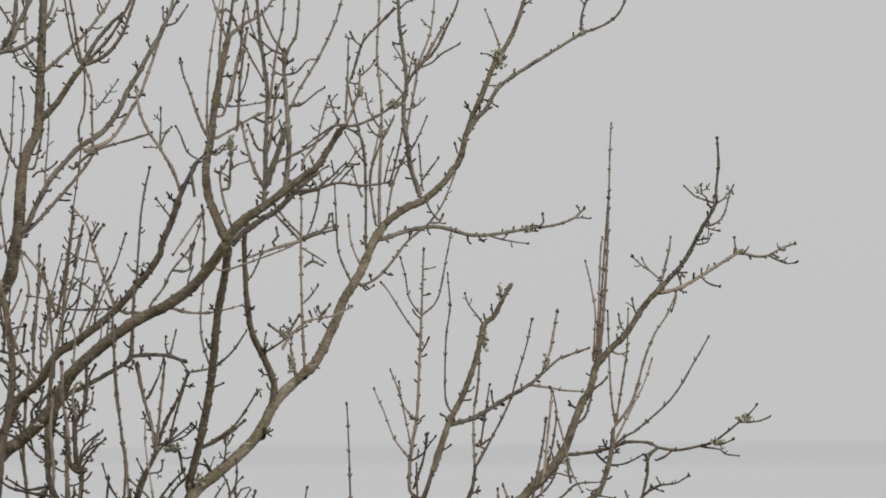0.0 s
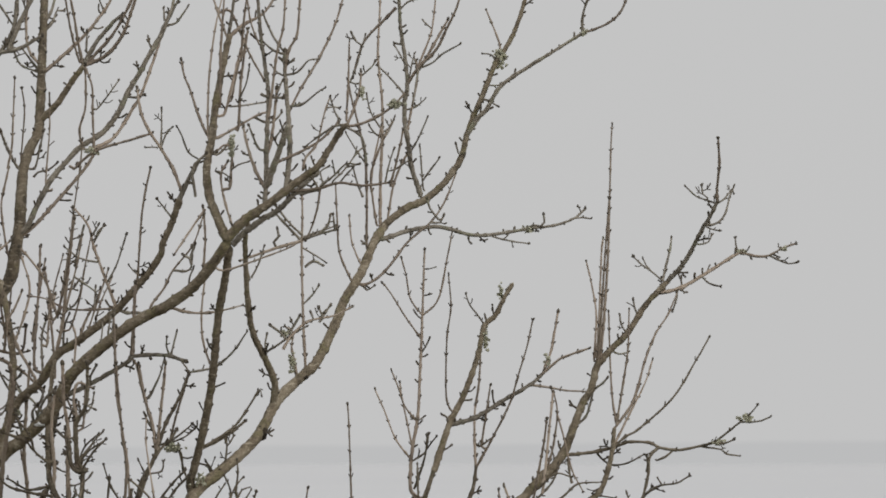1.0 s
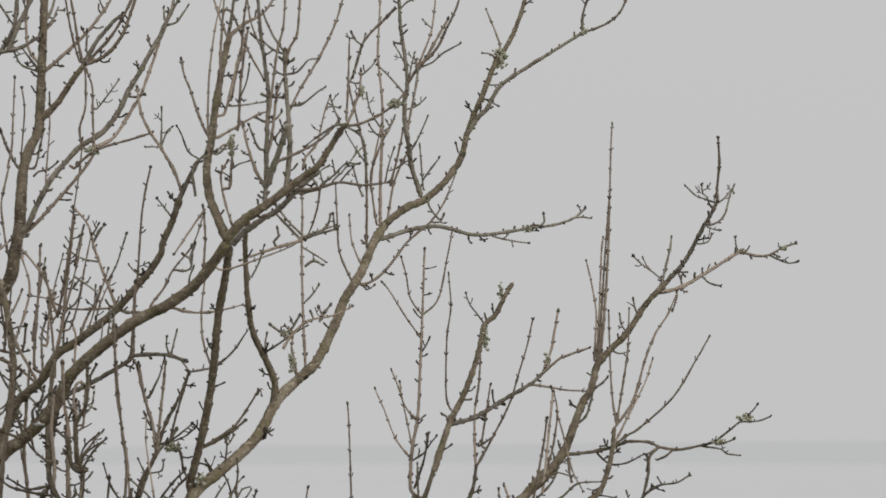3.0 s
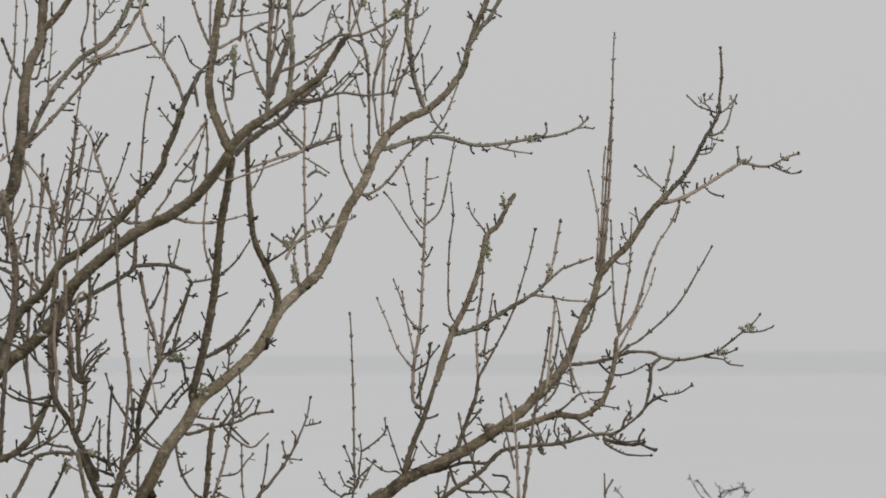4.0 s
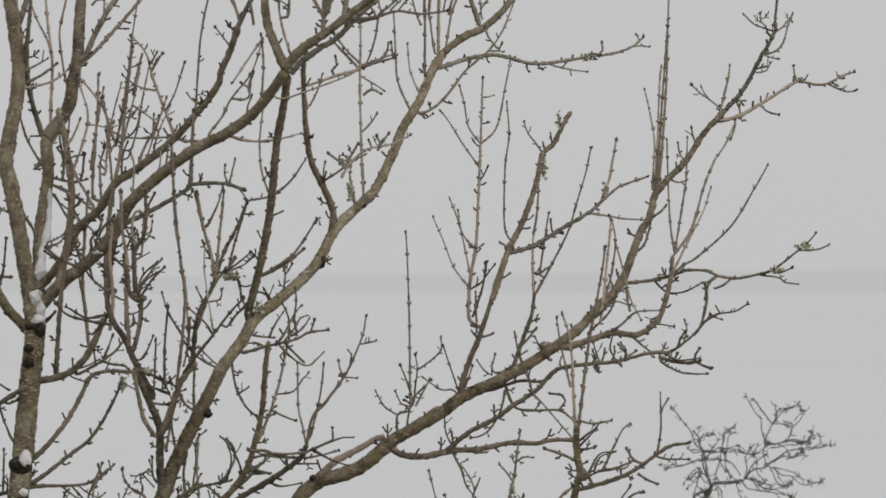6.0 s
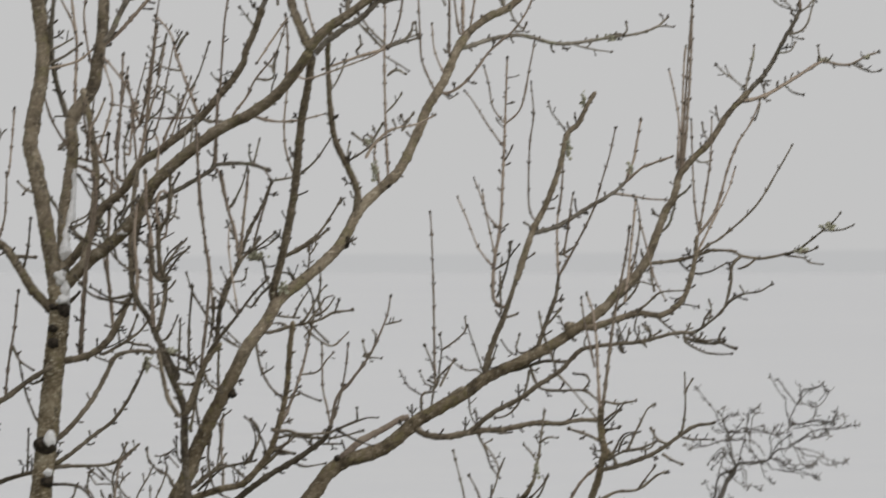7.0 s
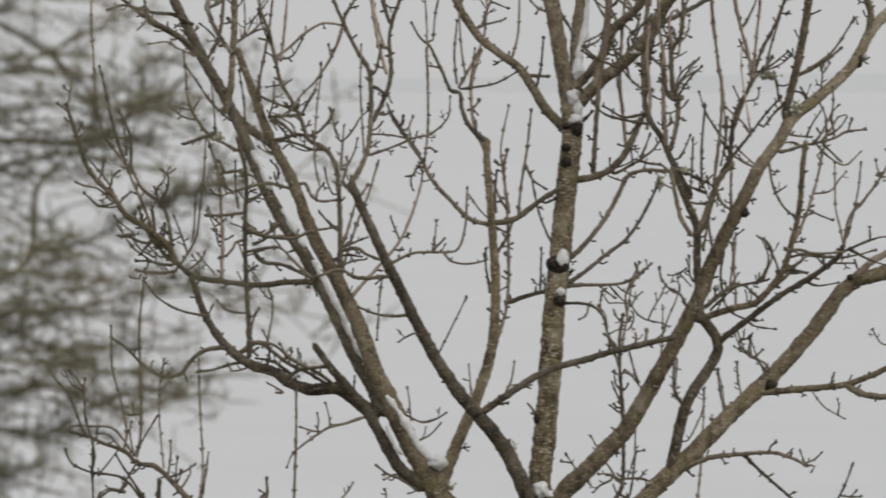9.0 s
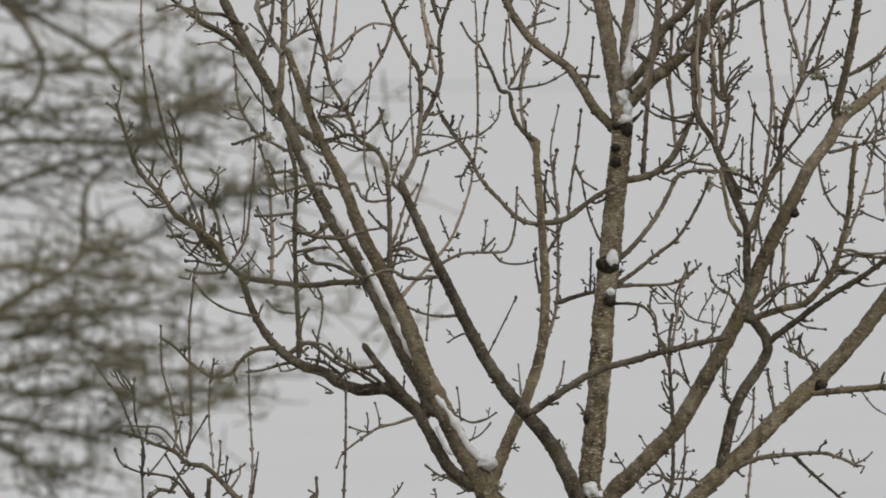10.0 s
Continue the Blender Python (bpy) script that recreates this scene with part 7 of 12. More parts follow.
grow(w7, 0.0058, 0.0039, (-0.731, 0.333, 4.746, -0.681, 0.410, 4.915, -0.631, 0.474, 5.052, -0.597, 0.526, 5.169))
grow(w275, 0.0077, 0.0048, (-1.178, 0.440, 4.725, -1.184, 0.441, 4.728, -1.181, 0.465, 4.870, -1.187, 0.483, 4.977, -1.194, 0.501, 5.083, -1.205, 0.511, 5.147))
grow(w275, 0.0048, 0.0029, (-1.184, 0.474, 4.924, -1.182, 0.476, 4.930, -1.219, 0.490, 4.966, -1.235, 0.499, 4.994))
grow(w275, 0.0039, 0.0029, (-1.182, 0.463, 4.858, -1.194, 0.464, 4.858, -1.214, 0.470, 4.934, -1.240, 0.475, 4.988))
grow(w534, 0.0058, 0.0039, (-1.080, 0.179, 4.982, -1.084, 0.179, 4.986, -1.126, 0.176, 4.982, -1.179, 0.173, 4.978, -1.221, 0.170, 4.978))
grow(w276, 0.0068, 0.0048, (-1.352, 0.390, 4.797, -1.352, 0.392, 4.791, -1.440, 0.433, 4.871, -1.474, 0.457, 4.934, -1.497, 0.481, 4.998))
grow(w276, 0.0048, 0.0039, (-1.440, 0.433, 4.871, -1.451, 0.435, 4.871, -1.437, 0.446, 4.935, -1.446, 0.457, 4.998))
grow(w276, 0.0039, 0.0029, (-1.411, 0.419, 4.844, -1.414, 0.422, 4.850, -1.387, 0.437, 4.860))
grow(w276, 0.0048, 0.0029, (-1.408, 0.416, 5.008, -1.418, 0.418, 5.010, -1.429, 0.434, 5.073, -1.408, 0.442, 5.095, -1.384, 0.456, 5.148))
grow(w288, 0.0039, 0.0029, (-1.274, 0.339, 4.716, -1.264, 0.342, 4.724, -1.264, 0.356, 4.787, -1.286, 0.364, 4.819))
grow(w275, 0.0039, 0.0029, (-1.310, 0.404, 4.765, -1.256, 0.387, 4.808, -1.245, 0.381, 4.830))
grow(ash, 0.0048, 0.0029, (-1.471, 0.422, 4.764, -1.462, 0.437, 4.807, -1.517, 0.460, 4.849, -1.572, 0.491, 4.923, -1.590, 0.507, 4.966))
grow(w276, 0.0058, 0.0039, (-1.451, 0.435, 4.871, -1.483, 0.430, 4.871, -1.529, 0.424, 4.892, -1.567, 0.419, 4.897))
grow(ash, 0.0087, 0.0068, (0.220, 0.315, 5.129, 0.229, 0.256, 5.278, 0.243, 0.187, 5.447, 0.265, 0.127, 5.595, 0.280, 0.075, 5.721, 0.270, 0.039, 5.808), SHOOT, 0.3)
grow(w14, 0.0058, 0.0048, (0.330, 0.025, 5.530, 0.333, 0.022, 5.527, 0.292, 0.001, 5.542, 0.240, -0.026, 5.563, 0.192, -0.056, 5.604))
grow(w14, 0.0039, 0.0029, (0.192, -0.056, 5.604, 0.192, -0.063, 5.623, 0.230, -0.078, 5.640, 0.255, -0.089, 5.657))
grow(ash, 0.0068, 0.0048, (0.344, 0.377, 5.217, 0.330, 0.340, 5.362, 0.320, 0.307, 5.489, 0.326, 0.274, 5.616, 0.341, 0.223, 5.810), SHOOT, 0.3)
grow(ash, 0.0087, 0.0077, (0.419, 0.073, 5.401, 0.413, 0.075, 5.405, 0.408, 0.103, 5.552, 0.416, 0.123, 5.658, 0.427, 0.148, 5.784, 0.437, 0.156, 5.826))
grow(w340, 0.0077, 0.0058, (0.497, -0.012, 5.234, 0.485, -0.058, 5.427, 0.489, -0.088, 5.552, 0.471, -0.118, 5.677, 0.466, -0.148, 5.807))
w569 = grow(ash, 0.0087, 0.0058, (0.501, -0.018, 5.222, 0.512, -0.025, 5.229, 0.535, -0.070, 5.322, 0.540, -0.111, 5.406, 0.523, -0.142, 5.468, 0.515, -0.182, 5.552, 0.523, -0.208, 5.604, 0.555, -0.242, 5.666, 0.559, -0.309, 5.805))
grow(w569, 0.0058, 0.0039, (0.523, -0.208, 5.604, 0.508, -0.186, 5.677, 0.523, -0.168, 5.740, 0.575, -0.152, 5.723))
grow(w569, 0.0048, 0.0029, (0.526, -0.136, 5.456, 0.531, -0.135, 5.462, 0.565, -0.132, 5.500, 0.586, -0.130, 5.531, 0.611, -0.127, 5.556))
grow(w340, 0.0058, 0.0048, (0.430, 0.150, 5.567, 0.433, 0.146, 5.574, 0.469, 0.122, 5.542, 0.488, 0.109, 5.527))
grow(w569, 0.0039, 0.0029, (0.555, -0.242, 5.666, 0.561, -0.248, 5.656, 0.582, -0.259, 5.645))
grow(w344, 0.0058, 0.0039, (0.686, -0.155, 5.101, 0.674, -0.160, 5.103, 0.694, -0.233, 5.281, 0.702, -0.293, 5.427, 0.686, -0.349, 5.562, 0.669, -0.422, 5.738, 0.665, -0.449, 5.804))
w575 = grow(ash, 0.0126, 0.0116, (0.136, 0.252, 5.104, 0.247, 0.235, 5.130, 0.310, 0.223, 5.172, 0.353, 0.211, 5.232, 0.399, 0.193, 5.337))
grow(w575, 0.0058, 0.0039, (0.289, 0.227, 5.158, 0.299, 0.237, 5.134, 0.373, 0.270, 5.172, 0.436, 0.299, 5.214, 0.470, 0.321, 5.256))
grow(w575, 0.0039, 0.0029, (0.394, 0.280, 5.182, 0.426, 0.296, 5.172, 0.468, 0.317, 5.165))
grow(w575, 0.0048, 0.0029, (0.405, 0.285, 5.193, 0.398, 0.285, 5.193, 0.415, 0.290, 5.231, 0.430, 0.296, 5.271))
grow(w575, 0.0039, 0.0029, (0.373, 0.270, 5.172, 0.369, 0.267, 5.165, 0.363, 0.253, 5.214))
grow(w575, 0.0039, 0.0029, (0.268, 0.231, 5.144, 0.278, 0.229, 5.126, 0.310, 0.226, 5.113, 0.336, 0.224, 5.105))
grow(w339, 0.0068, 0.0039, (0.523, -0.138, 5.155, 0.513, -0.140, 5.159, 0.586, -0.152, 5.135, 0.638, -0.161, 5.110))
grow(w339, 0.0048, 0.0039, (0.638, -0.161, 5.110, 0.628, -0.165, 5.089, 0.628, -0.193, 5.239, 0.640, -0.221, 5.385))
grow(w11, 0.0039, 0.0029, (0.826, -0.091, 5.159, 0.774, -0.123, 5.186, 0.721, -0.159, 5.229, 0.680, -0.205, 5.302, 0.640, -0.248, 5.373, 0.619, -0.285, 5.437))
grow(w339, 0.0039, 0.0029, (0.599, -0.154, 5.128, 0.592, -0.153, 5.124, 0.596, -0.141, 5.260))
grow(w340, 0.0039, 0.0029, (0.517, -0.036, 5.188, 0.539, -0.028, 5.192, 0.564, -0.012, 5.227, 0.583, 0.006, 5.273))
grow(w345, 0.0058, 0.0039, (0.812, -0.141, 5.483, 0.811, -0.139, 5.489, 0.798, -0.113, 5.594, 0.773, -0.091, 5.677, 0.748, -0.058, 5.807))
grow(w345, 0.0058, 0.0039, (0.815, -0.139, 5.489, 0.825, -0.186, 5.594, 0.835, -0.233, 5.697, 0.845, -0.282, 5.805))
grow(w14, 0.0048, 0.0029, (0.843, -0.041, 5.509, 0.836, -0.040, 5.506, 0.889, -0.038, 5.542, 0.941, -0.036, 5.584))
grow(w19, 0.0048, 0.0039, (0.896, 0.038, 5.509, 0.889, 0.035, 5.510, 0.906, 0.022, 5.479, 0.912, 0.002, 5.422))
grow(w19, 0.0058, 0.0039, (0.983, -0.054, 5.500, 1.067, -0.033, 5.542, 1.140, -0.012, 5.598))
grow(w19, 0.0048, 0.0029, (1.067, -0.033, 5.542, 1.077, -0.035, 5.510, 1.098, -0.037, 5.542))
grow(w10, 0.0068, 0.0048, (-0.156, 0.237, 4.512, -0.143, 0.244, 4.505, -0.104, 0.313, 4.641, -0.100, 0.404, 4.830, -0.108, 0.485, 4.999, -0.121, 0.556, 5.147, -0.111, 0.587, 5.211))
grow(w10, 0.0048, 0.0029, (-0.108, 0.479, 4.986, -0.098, 0.482, 4.982, -0.120, 0.522, 5.105, -0.132, 0.563, 5.233, -0.105, 0.612, 5.382))
grow(w266, 0.0048, 0.0039, (-0.059, 0.200, 4.973, -0.059, 0.196, 4.965, -0.047, 0.145, 5.089, -0.025, 0.091, 5.216, -0.007, 0.029, 5.363))
grow(w0, 0.0048, 0.0029, (0.102, 0.235, 4.872, 0.065, 0.227, 4.880, 0.036, 0.214, 4.940, 0.015, 0.201, 5.003, -0.010, 0.175, 5.130))
grow(ash, 0.0087, 0.0068, (-0.104, 0.313, 4.641, -0.106, 0.316, 4.647, -0.031, 0.352, 4.672, 0.079, 0.404, 4.698))
grow(w13, 0.0035, 0.0026, (2.051, 0.242, 5.211, 2.075, 0.241, 5.182, 2.043, 0.239, 5.214, 2.017, 0.236, 5.267))
grow(w374, 0.0035, 0.0026, (1.988, 0.056, 5.072, 1.993, 0.055, 5.079, 1.982, 0.052, 5.121, 1.988, 0.049, 5.152))
grow(w0, 0.0039, 0.0029, (0.206, 0.153, 4.646, 0.196, 0.139, 4.604, 0.175, 0.131, 4.593))
grow(w0, 0.0039, 0.0029, (0.273, 0.271, 4.706, 0.257, 0.272, 4.695, 0.246, 0.276, 4.642, 0.257, 0.279, 4.596))
grow(w12, 0.0039, 0.0029, (0.318, 0.518, 4.444, 0.297, 0.511, 4.487, 0.265, 0.503, 4.519))
grow(w11, 0.0039, 0.0029, (0.603, -0.006, 4.619, 0.565, 0.020, 4.650, 0.544, 0.045, 4.691, 0.491, 0.078, 4.722, 0.470, 0.107, 4.773))
grow(w13, 0.0048, 0.0029, (0.881, 0.178, 4.375, 0.839, 0.205, 4.434, 0.775, 0.236, 4.485, 0.754, 0.253, 4.527))
grow(w13, 0.0039, 0.0029, (0.775, 0.236, 4.485, 0.775, 0.238, 4.479, 0.765, 0.249, 4.506, 0.797, 0.262, 4.516))
grow(w13, 0.0039, 0.0029, (0.822, 0.192, 4.447, 0.817, 0.192, 4.445, 0.839, 0.196, 4.459, 0.851, 0.198, 4.472))
grow(w12, 0.0039, 0.0029, (0.780, 0.173, 4.283, 0.765, 0.165, 4.361, 0.758, 0.158, 4.424))
grow(w12, 0.0039, 0.0029, (0.716, 0.171, 4.228, 0.695, 0.131, 4.330, 0.687, 0.106, 4.395))
grow(w343, 0.0039, 0.0029, (0.559, 0.130, 4.282, 0.550, 0.134, 4.277, 0.522, 0.156, 4.329, 0.522, 0.194, 4.434))
grow(w339, 0.0068, 0.0039, (0.620, -0.016, 4.634, 0.638, -0.016, 4.640, 0.732, -0.017, 4.709, 0.816, -0.018, 4.731, 0.869, -0.019, 4.741))
grow(w339, 0.0039, 0.0029, (0.858, -0.019, 4.741, 0.875, -0.059, 4.820, 0.858, -0.092, 4.883, 0.837, -0.107, 4.904))
grow(w9, 0.0039, 0.0029, (-0.688, -0.181, 5.145, -0.687, -0.185, 5.155, -0.655, -0.210, 5.218, -0.644, -0.226, 5.260))
grow(ash, 0.0039, 0.0029, (-0.737, 0.457, 5.255, -0.757, 0.432, 5.308, -0.767, 0.408, 5.361))
grow(ash, 0.0039, 0.0029, (-0.737, 0.457, 5.255, -0.726, 0.460, 5.255, -0.695, 0.470, 5.287, -0.663, 0.485, 5.340, -0.642, 0.492, 5.361))
grow(w9, 0.0048, 0.0029, (-0.687, -0.185, 5.155, -0.704, -0.177, 5.155, -0.702, -0.140, 5.238, -0.697, -0.108, 5.311))
grow(w250, 0.0039, 0.0029, (-0.598, -0.070, 5.458, -0.545, -0.088, 5.437, -0.523, -0.101, 5.406))
grow(w267, 0.0039, 0.0029, (-0.532, 0.395, 5.330, -0.543, 0.405, 5.362, -0.501, 0.430, 5.298, -0.438, 0.465, 5.212))
grow(w249, 0.0048, 0.0029, (-0.618, -0.142, 5.204, -0.605, -0.145, 5.207, -0.521, -0.162, 5.234, -0.437, -0.180, 5.270, -0.374, -0.192, 5.285, -0.310, -0.209, 5.343, -0.300, -0.223, 5.416))
grow(w249, 0.0039, 0.0029, (-0.601, -0.098, 5.285, -0.597, -0.097, 5.284, -0.524, -0.082, 5.280, -0.472, -0.072, 5.269))
grow(w249, 0.0039, 0.0029, (-0.449, -0.177, 5.265, -0.447, -0.175, 5.270, -0.454, -0.158, 5.312, -0.442, -0.144, 5.343))
grow(w254, 0.0048, 0.0029, (-0.412, 0.316, 5.192, -0.416, 0.317, 5.188, -0.444, 0.323, 5.150, -0.466, 0.330, 5.107, -0.459, 0.334, 5.075))
grow(w254, 0.0039, 0.0029, (-0.451, 0.325, 5.136, -0.455, 0.328, 5.128, -0.476, 0.335, 5.124))
grow(w9, 0.0039, 0.0029, (-0.558, -0.130, 4.756, -0.554, -0.130, 4.757, -0.564, -0.142, 4.674, -0.573, -0.162, 4.528))
grow(w9, 0.0048, 0.0029, (-0.399, -0.054, 4.525, -0.430, -0.075, 4.546, -0.471, -0.099, 4.530, -0.491, -0.113, 4.516))
grow(w9, 0.0048, 0.0039, (-0.451, -0.078, 4.613, -0.524, -0.077, 4.609, -0.587, -0.076, 4.619, -0.640, -0.075, 4.640))
grow(w275, 0.0048, 0.0029, (-1.020, 0.481, 4.713, -1.016, 0.481, 4.710, -0.995, 0.486, 4.657, -0.995, 0.493, 4.592, -1.012, 0.501, 4.507))
grow(w275, 0.0039, 0.0029, (-0.995, 0.486, 4.657, -1.005, 0.483, 4.657, -1.026, 0.473, 4.678, -1.040, 0.464, 4.700))
grow(w275, 0.0048, 0.0029, (-0.841, 0.526, 4.720, -0.847, 0.526, 4.720, -0.829, 0.520, 4.677))
grow(w288, 0.0039, 0.0029, (-0.906, 0.207, 4.439, -0.916, 0.204, 4.431, -0.937, 0.195, 4.474, -0.947, 0.191, 4.491))
grow(w288, 0.0048, 0.0029, (-1.007, 0.325, 4.395, -0.995, 0.286, 4.471, -1.004, 0.264, 4.514, -1.014, 0.251, 4.536))
grow(w289, 0.0058, 0.0039, (-0.908, 0.249, 4.374, -0.918, 0.245, 4.388, -0.981, 0.229, 4.430, -1.034, 0.218, 4.441))
grow(w534, 0.0058, 0.0029, (-1.070, 0.310, 4.513, -1.059, 0.302, 4.577, -1.038, 0.296, 4.619))
grow(w12, 0.0039, 0.0029, (0.436, 0.375, 3.970, 0.468, 0.374, 3.981, 0.483, 0.373, 3.943))
grow(w12, 0.0048, 0.0029, (0.309, 0.345, 3.982, 0.309, 0.346, 3.978, 0.277, 0.361, 4.034, 0.245, 0.371, 4.066))
grow(w11, 0.0048, 0.0029, (0.208, 0.110, 3.983, 0.175, 0.106, 4.010, 0.144, 0.099, 4.057, 0.127, 0.096, 4.082))
grow(w11, 0.0039, 0.0029, (0.144, 0.099, 4.057, 0.112, 0.116, 4.060))
grow(w11, 0.0039, 0.0029, (0.245, 0.371, 4.066, 0.241, 0.382, 4.097, 0.224, 0.391, 4.118, 0.213, 0.399, 4.139))
grow(w12, 0.0039, 0.0029, (0.373, 0.400, 4.022, 0.362, 0.405, 4.026, 0.383, 0.434, 4.084, 0.404, 0.444, 4.088))
grow(w12, 0.0048, 0.0029, (0.292, 0.336, 3.997, 0.288, 0.339, 3.982, 0.246, 0.349, 3.961, 0.224, 0.355, 3.939))
grow(ash, 0.0116, 0.0087, (0.061, 0.458, 6.410, 0.089, 0.472, 6.479, 0.114, 0.488, 6.564))
grow(ash, 0.0044, 0.0035, (0.203, 0.485, 6.309, 0.188, 0.488, 6.383, 0.146, 0.492, 6.469, 0.114, 0.496, 6.554))
grow(w3, 0.0061, 0.0044, (0.194, 0.581, 6.034, 0.197, 0.622, 6.163, 0.201, 0.670, 6.313, 0.185, 0.712, 6.443, 0.174, 0.750, 6.562))
grow(w3, 0.0044, 0.0035, (0.272, 0.635, 6.227, 0.257, 0.633, 6.227, 0.240, 0.620, 6.312, 0.229, 0.604, 6.419, 0.245, 0.591, 6.504, 0.257, 0.583, 6.557))
grow(w1, 0.0052, 0.0035, (0.085, 0.433, 6.269, 0.136, 0.438, 6.291, 0.183, 0.444, 6.318))
grow(w1, 0.0052, 0.0035, (0.074, 0.423, 6.208, 0.094, 0.427, 6.207, 0.200, 0.448, 6.233, 0.259, 0.462, 6.276))
grow(w1, 0.0052, 0.0035, (0.094, 0.427, 6.207, 0.094, 0.427, 6.222, 0.158, 0.429, 6.254, 0.217, 0.431, 6.297))
grow(w1, 0.0044, 0.0035, (0.077, 0.440, 6.308, 0.089, 0.437, 6.303, 0.098, 0.423, 6.360, 0.115, 0.412, 6.407))
grow(w2, 0.0052, 0.0035, (0.177, 0.526, 5.905, 0.135, 0.491, 5.968, 0.104, 0.458, 6.031, 0.077, 0.413, 6.126))
grow(w2, 0.0052, 0.0035, (0.249, 0.477, 5.867, 0.242, 0.474, 5.861, 0.247, 0.445, 5.925, 0.232, 0.397, 6.030, 0.243, 0.363, 6.104))
grow(w480, 0.0044, 0.0035, (0.271, 0.336, 5.879, 0.265, 0.335, 5.881, 0.255, 0.321, 5.966, 0.286, 0.310, 6.029, 0.308, 0.301, 6.082))
grow(w480, 0.0044, 0.0026, (0.263, 0.332, 5.895, 0.261, 0.333, 5.892, 0.276, 0.338, 5.945, 0.312, 0.341, 5.955))
grow(w2, 0.0044, 0.0035, (0.282, 0.439, 5.909, 0.285, 0.441, 5.904, 0.327, 0.479, 6.032, 0.337, 0.503, 6.118, 0.305, 0.534, 6.225))
grow(w2, 0.0052, 0.0035, (0.238, 0.415, 5.991, 0.221, 0.419, 5.984, 0.260, 0.432, 5.942, 0.276, 0.442, 5.904))
grow(w2, 0.0061, 0.0044, (0.163, 0.373, 5.595, 0.138, 0.356, 5.669, 0.106, 0.343, 5.722, 0.091, 0.335, 5.758))
grow(w2, 0.0052, 0.0035, (0.179, 0.481, 5.816, 0.210, 0.496, 5.808, 0.252, 0.536, 5.734, 0.279, 0.557, 5.698))
grow(w2, 0.0061, 0.0044, (0.183, 0.494, 5.843, 0.203, 0.489, 5.845, 0.285, 0.468, 5.808, 0.349, 0.447, 5.755, 0.387, 0.434, 5.716))
grow(w2, 0.0044, 0.0035, (0.159, 0.370, 5.607, 0.169, 0.373, 5.606, 0.233, 0.388, 5.627, 0.254, 0.397, 5.659))
grow(w262, 0.0044, 0.0035, (0.002, 0.263, 5.436, 0.024, 0.222, 5.521, 0.036, 0.167, 5.637))
grow(ash, 0.0044, 0.0035, (0.339, 0.364, 5.266, 0.324, 0.399, 5.393, 0.306, 0.429, 5.500, 0.319, 0.441, 5.542))
grow(w2, 0.0044, 0.0035, (0.163, 0.515, 5.926, 0.135, 0.521, 5.905, 0.167, 0.531, 5.947, 0.198, 0.541, 5.990, 0.220, 0.549, 6.033))
grow(w15, 0.0044, 0.0035, (0.361, 0.258, 5.899, 0.350, 0.263, 5.901, 0.361, 0.306, 5.987, 0.381, 0.370, 6.115, 0.396, 0.413, 6.201))
grow(w15, 0.0044, 0.0035, (0.386, 0.205, 5.885, 0.404, 0.213, 5.880, 0.414, 0.259, 5.986, 0.435, 0.297, 6.071))
grow(w15, 0.0044, 0.0035, (0.533, 0.128, 5.910, 0.531, 0.130, 5.921, 0.552, 0.143, 5.980, 0.594, 0.162, 6.058, 0.604, 0.168, 6.090))
grow(w15, 0.0035, 0.0026, (0.579, 0.108, 5.954, 0.583, 0.113, 5.942, 0.600, 0.145, 6.026, 0.646, 0.187, 6.133))
grow(w14, 0.0044, 0.0035, (0.653, -0.100, 5.876, 0.651, -0.083, 5.939, 0.657, -0.067, 6.002))
grow(w17, 0.0052, 0.0035, (0.934, -0.018, 5.291, 0.919, -0.017, 5.297, 0.961, -0.011, 5.280, 1.028, -0.003, 5.273))
grow(w17, 0.0044, 0.0026, (1.014, -0.005, 5.271, 1.035, -0.021, 5.318, 1.063, -0.037, 5.361))
grow(w17, 0.0052, 0.0026, (1.044, -0.033, 5.250, 1.077, -0.032, 5.297, 1.109, -0.030, 5.361, 1.131, -0.030, 5.387))
grow(w17, 0.0044, 0.0026, (1.081, -0.028, 5.259, 1.076, -0.025, 5.265, 1.109, -0.001, 5.307, 1.131, 0.017, 5.344, 1.156, 0.029, 5.354))
grow(w17, 0.0044, 0.0026, (1.092, -0.013, 5.286, 1.098, -0.015, 5.280, 1.140, -0.030, 5.308, 1.161, -0.041, 5.340))
grow(w17, 0.0044, 0.0026, (0.988, -0.039, 5.236, 0.992, -0.035, 5.242, 0.961, -0.017, 5.254, 0.929, -0.001, 5.250))
grow(w22, 0.0052, 0.0035, (2.701, 0.259, 5.506, 2.663, 0.261, 5.468, 2.659, 0.264, 5.404, 2.638, 0.269, 5.319, 2.606, 0.271, 5.277, 2.532, 0.276, 5.220))
grow(w374, 0.0044, 0.0026, (2.631, -0.071, 5.332, 2.626, -0.072, 5.328, 2.680, -0.079, 5.361, 2.742, -0.087, 5.370, 2.784, -0.093, 5.395))
grow(w374, 0.0035, 0.0026, (2.690, -0.081, 5.361, 2.674, -0.096, 5.384))
grow(w374, 0.0035, 0.0026, (2.552, -0.099, 5.259, 2.563, -0.104, 5.301, 2.556, -0.108, 5.332))
grow(w108, 0.0044, 0.0026, (2.287, 0.241, 5.284, 2.338, 0.218, 5.320, 2.390, 0.194, 5.366, 2.473, 0.164, 5.373))
grow(w22, 0.0044, 0.0026, (2.187, -0.717, 5.356, 2.197, -0.715, 5.352, 2.259, -0.701, 5.407, 2.315, -0.691, 5.397))
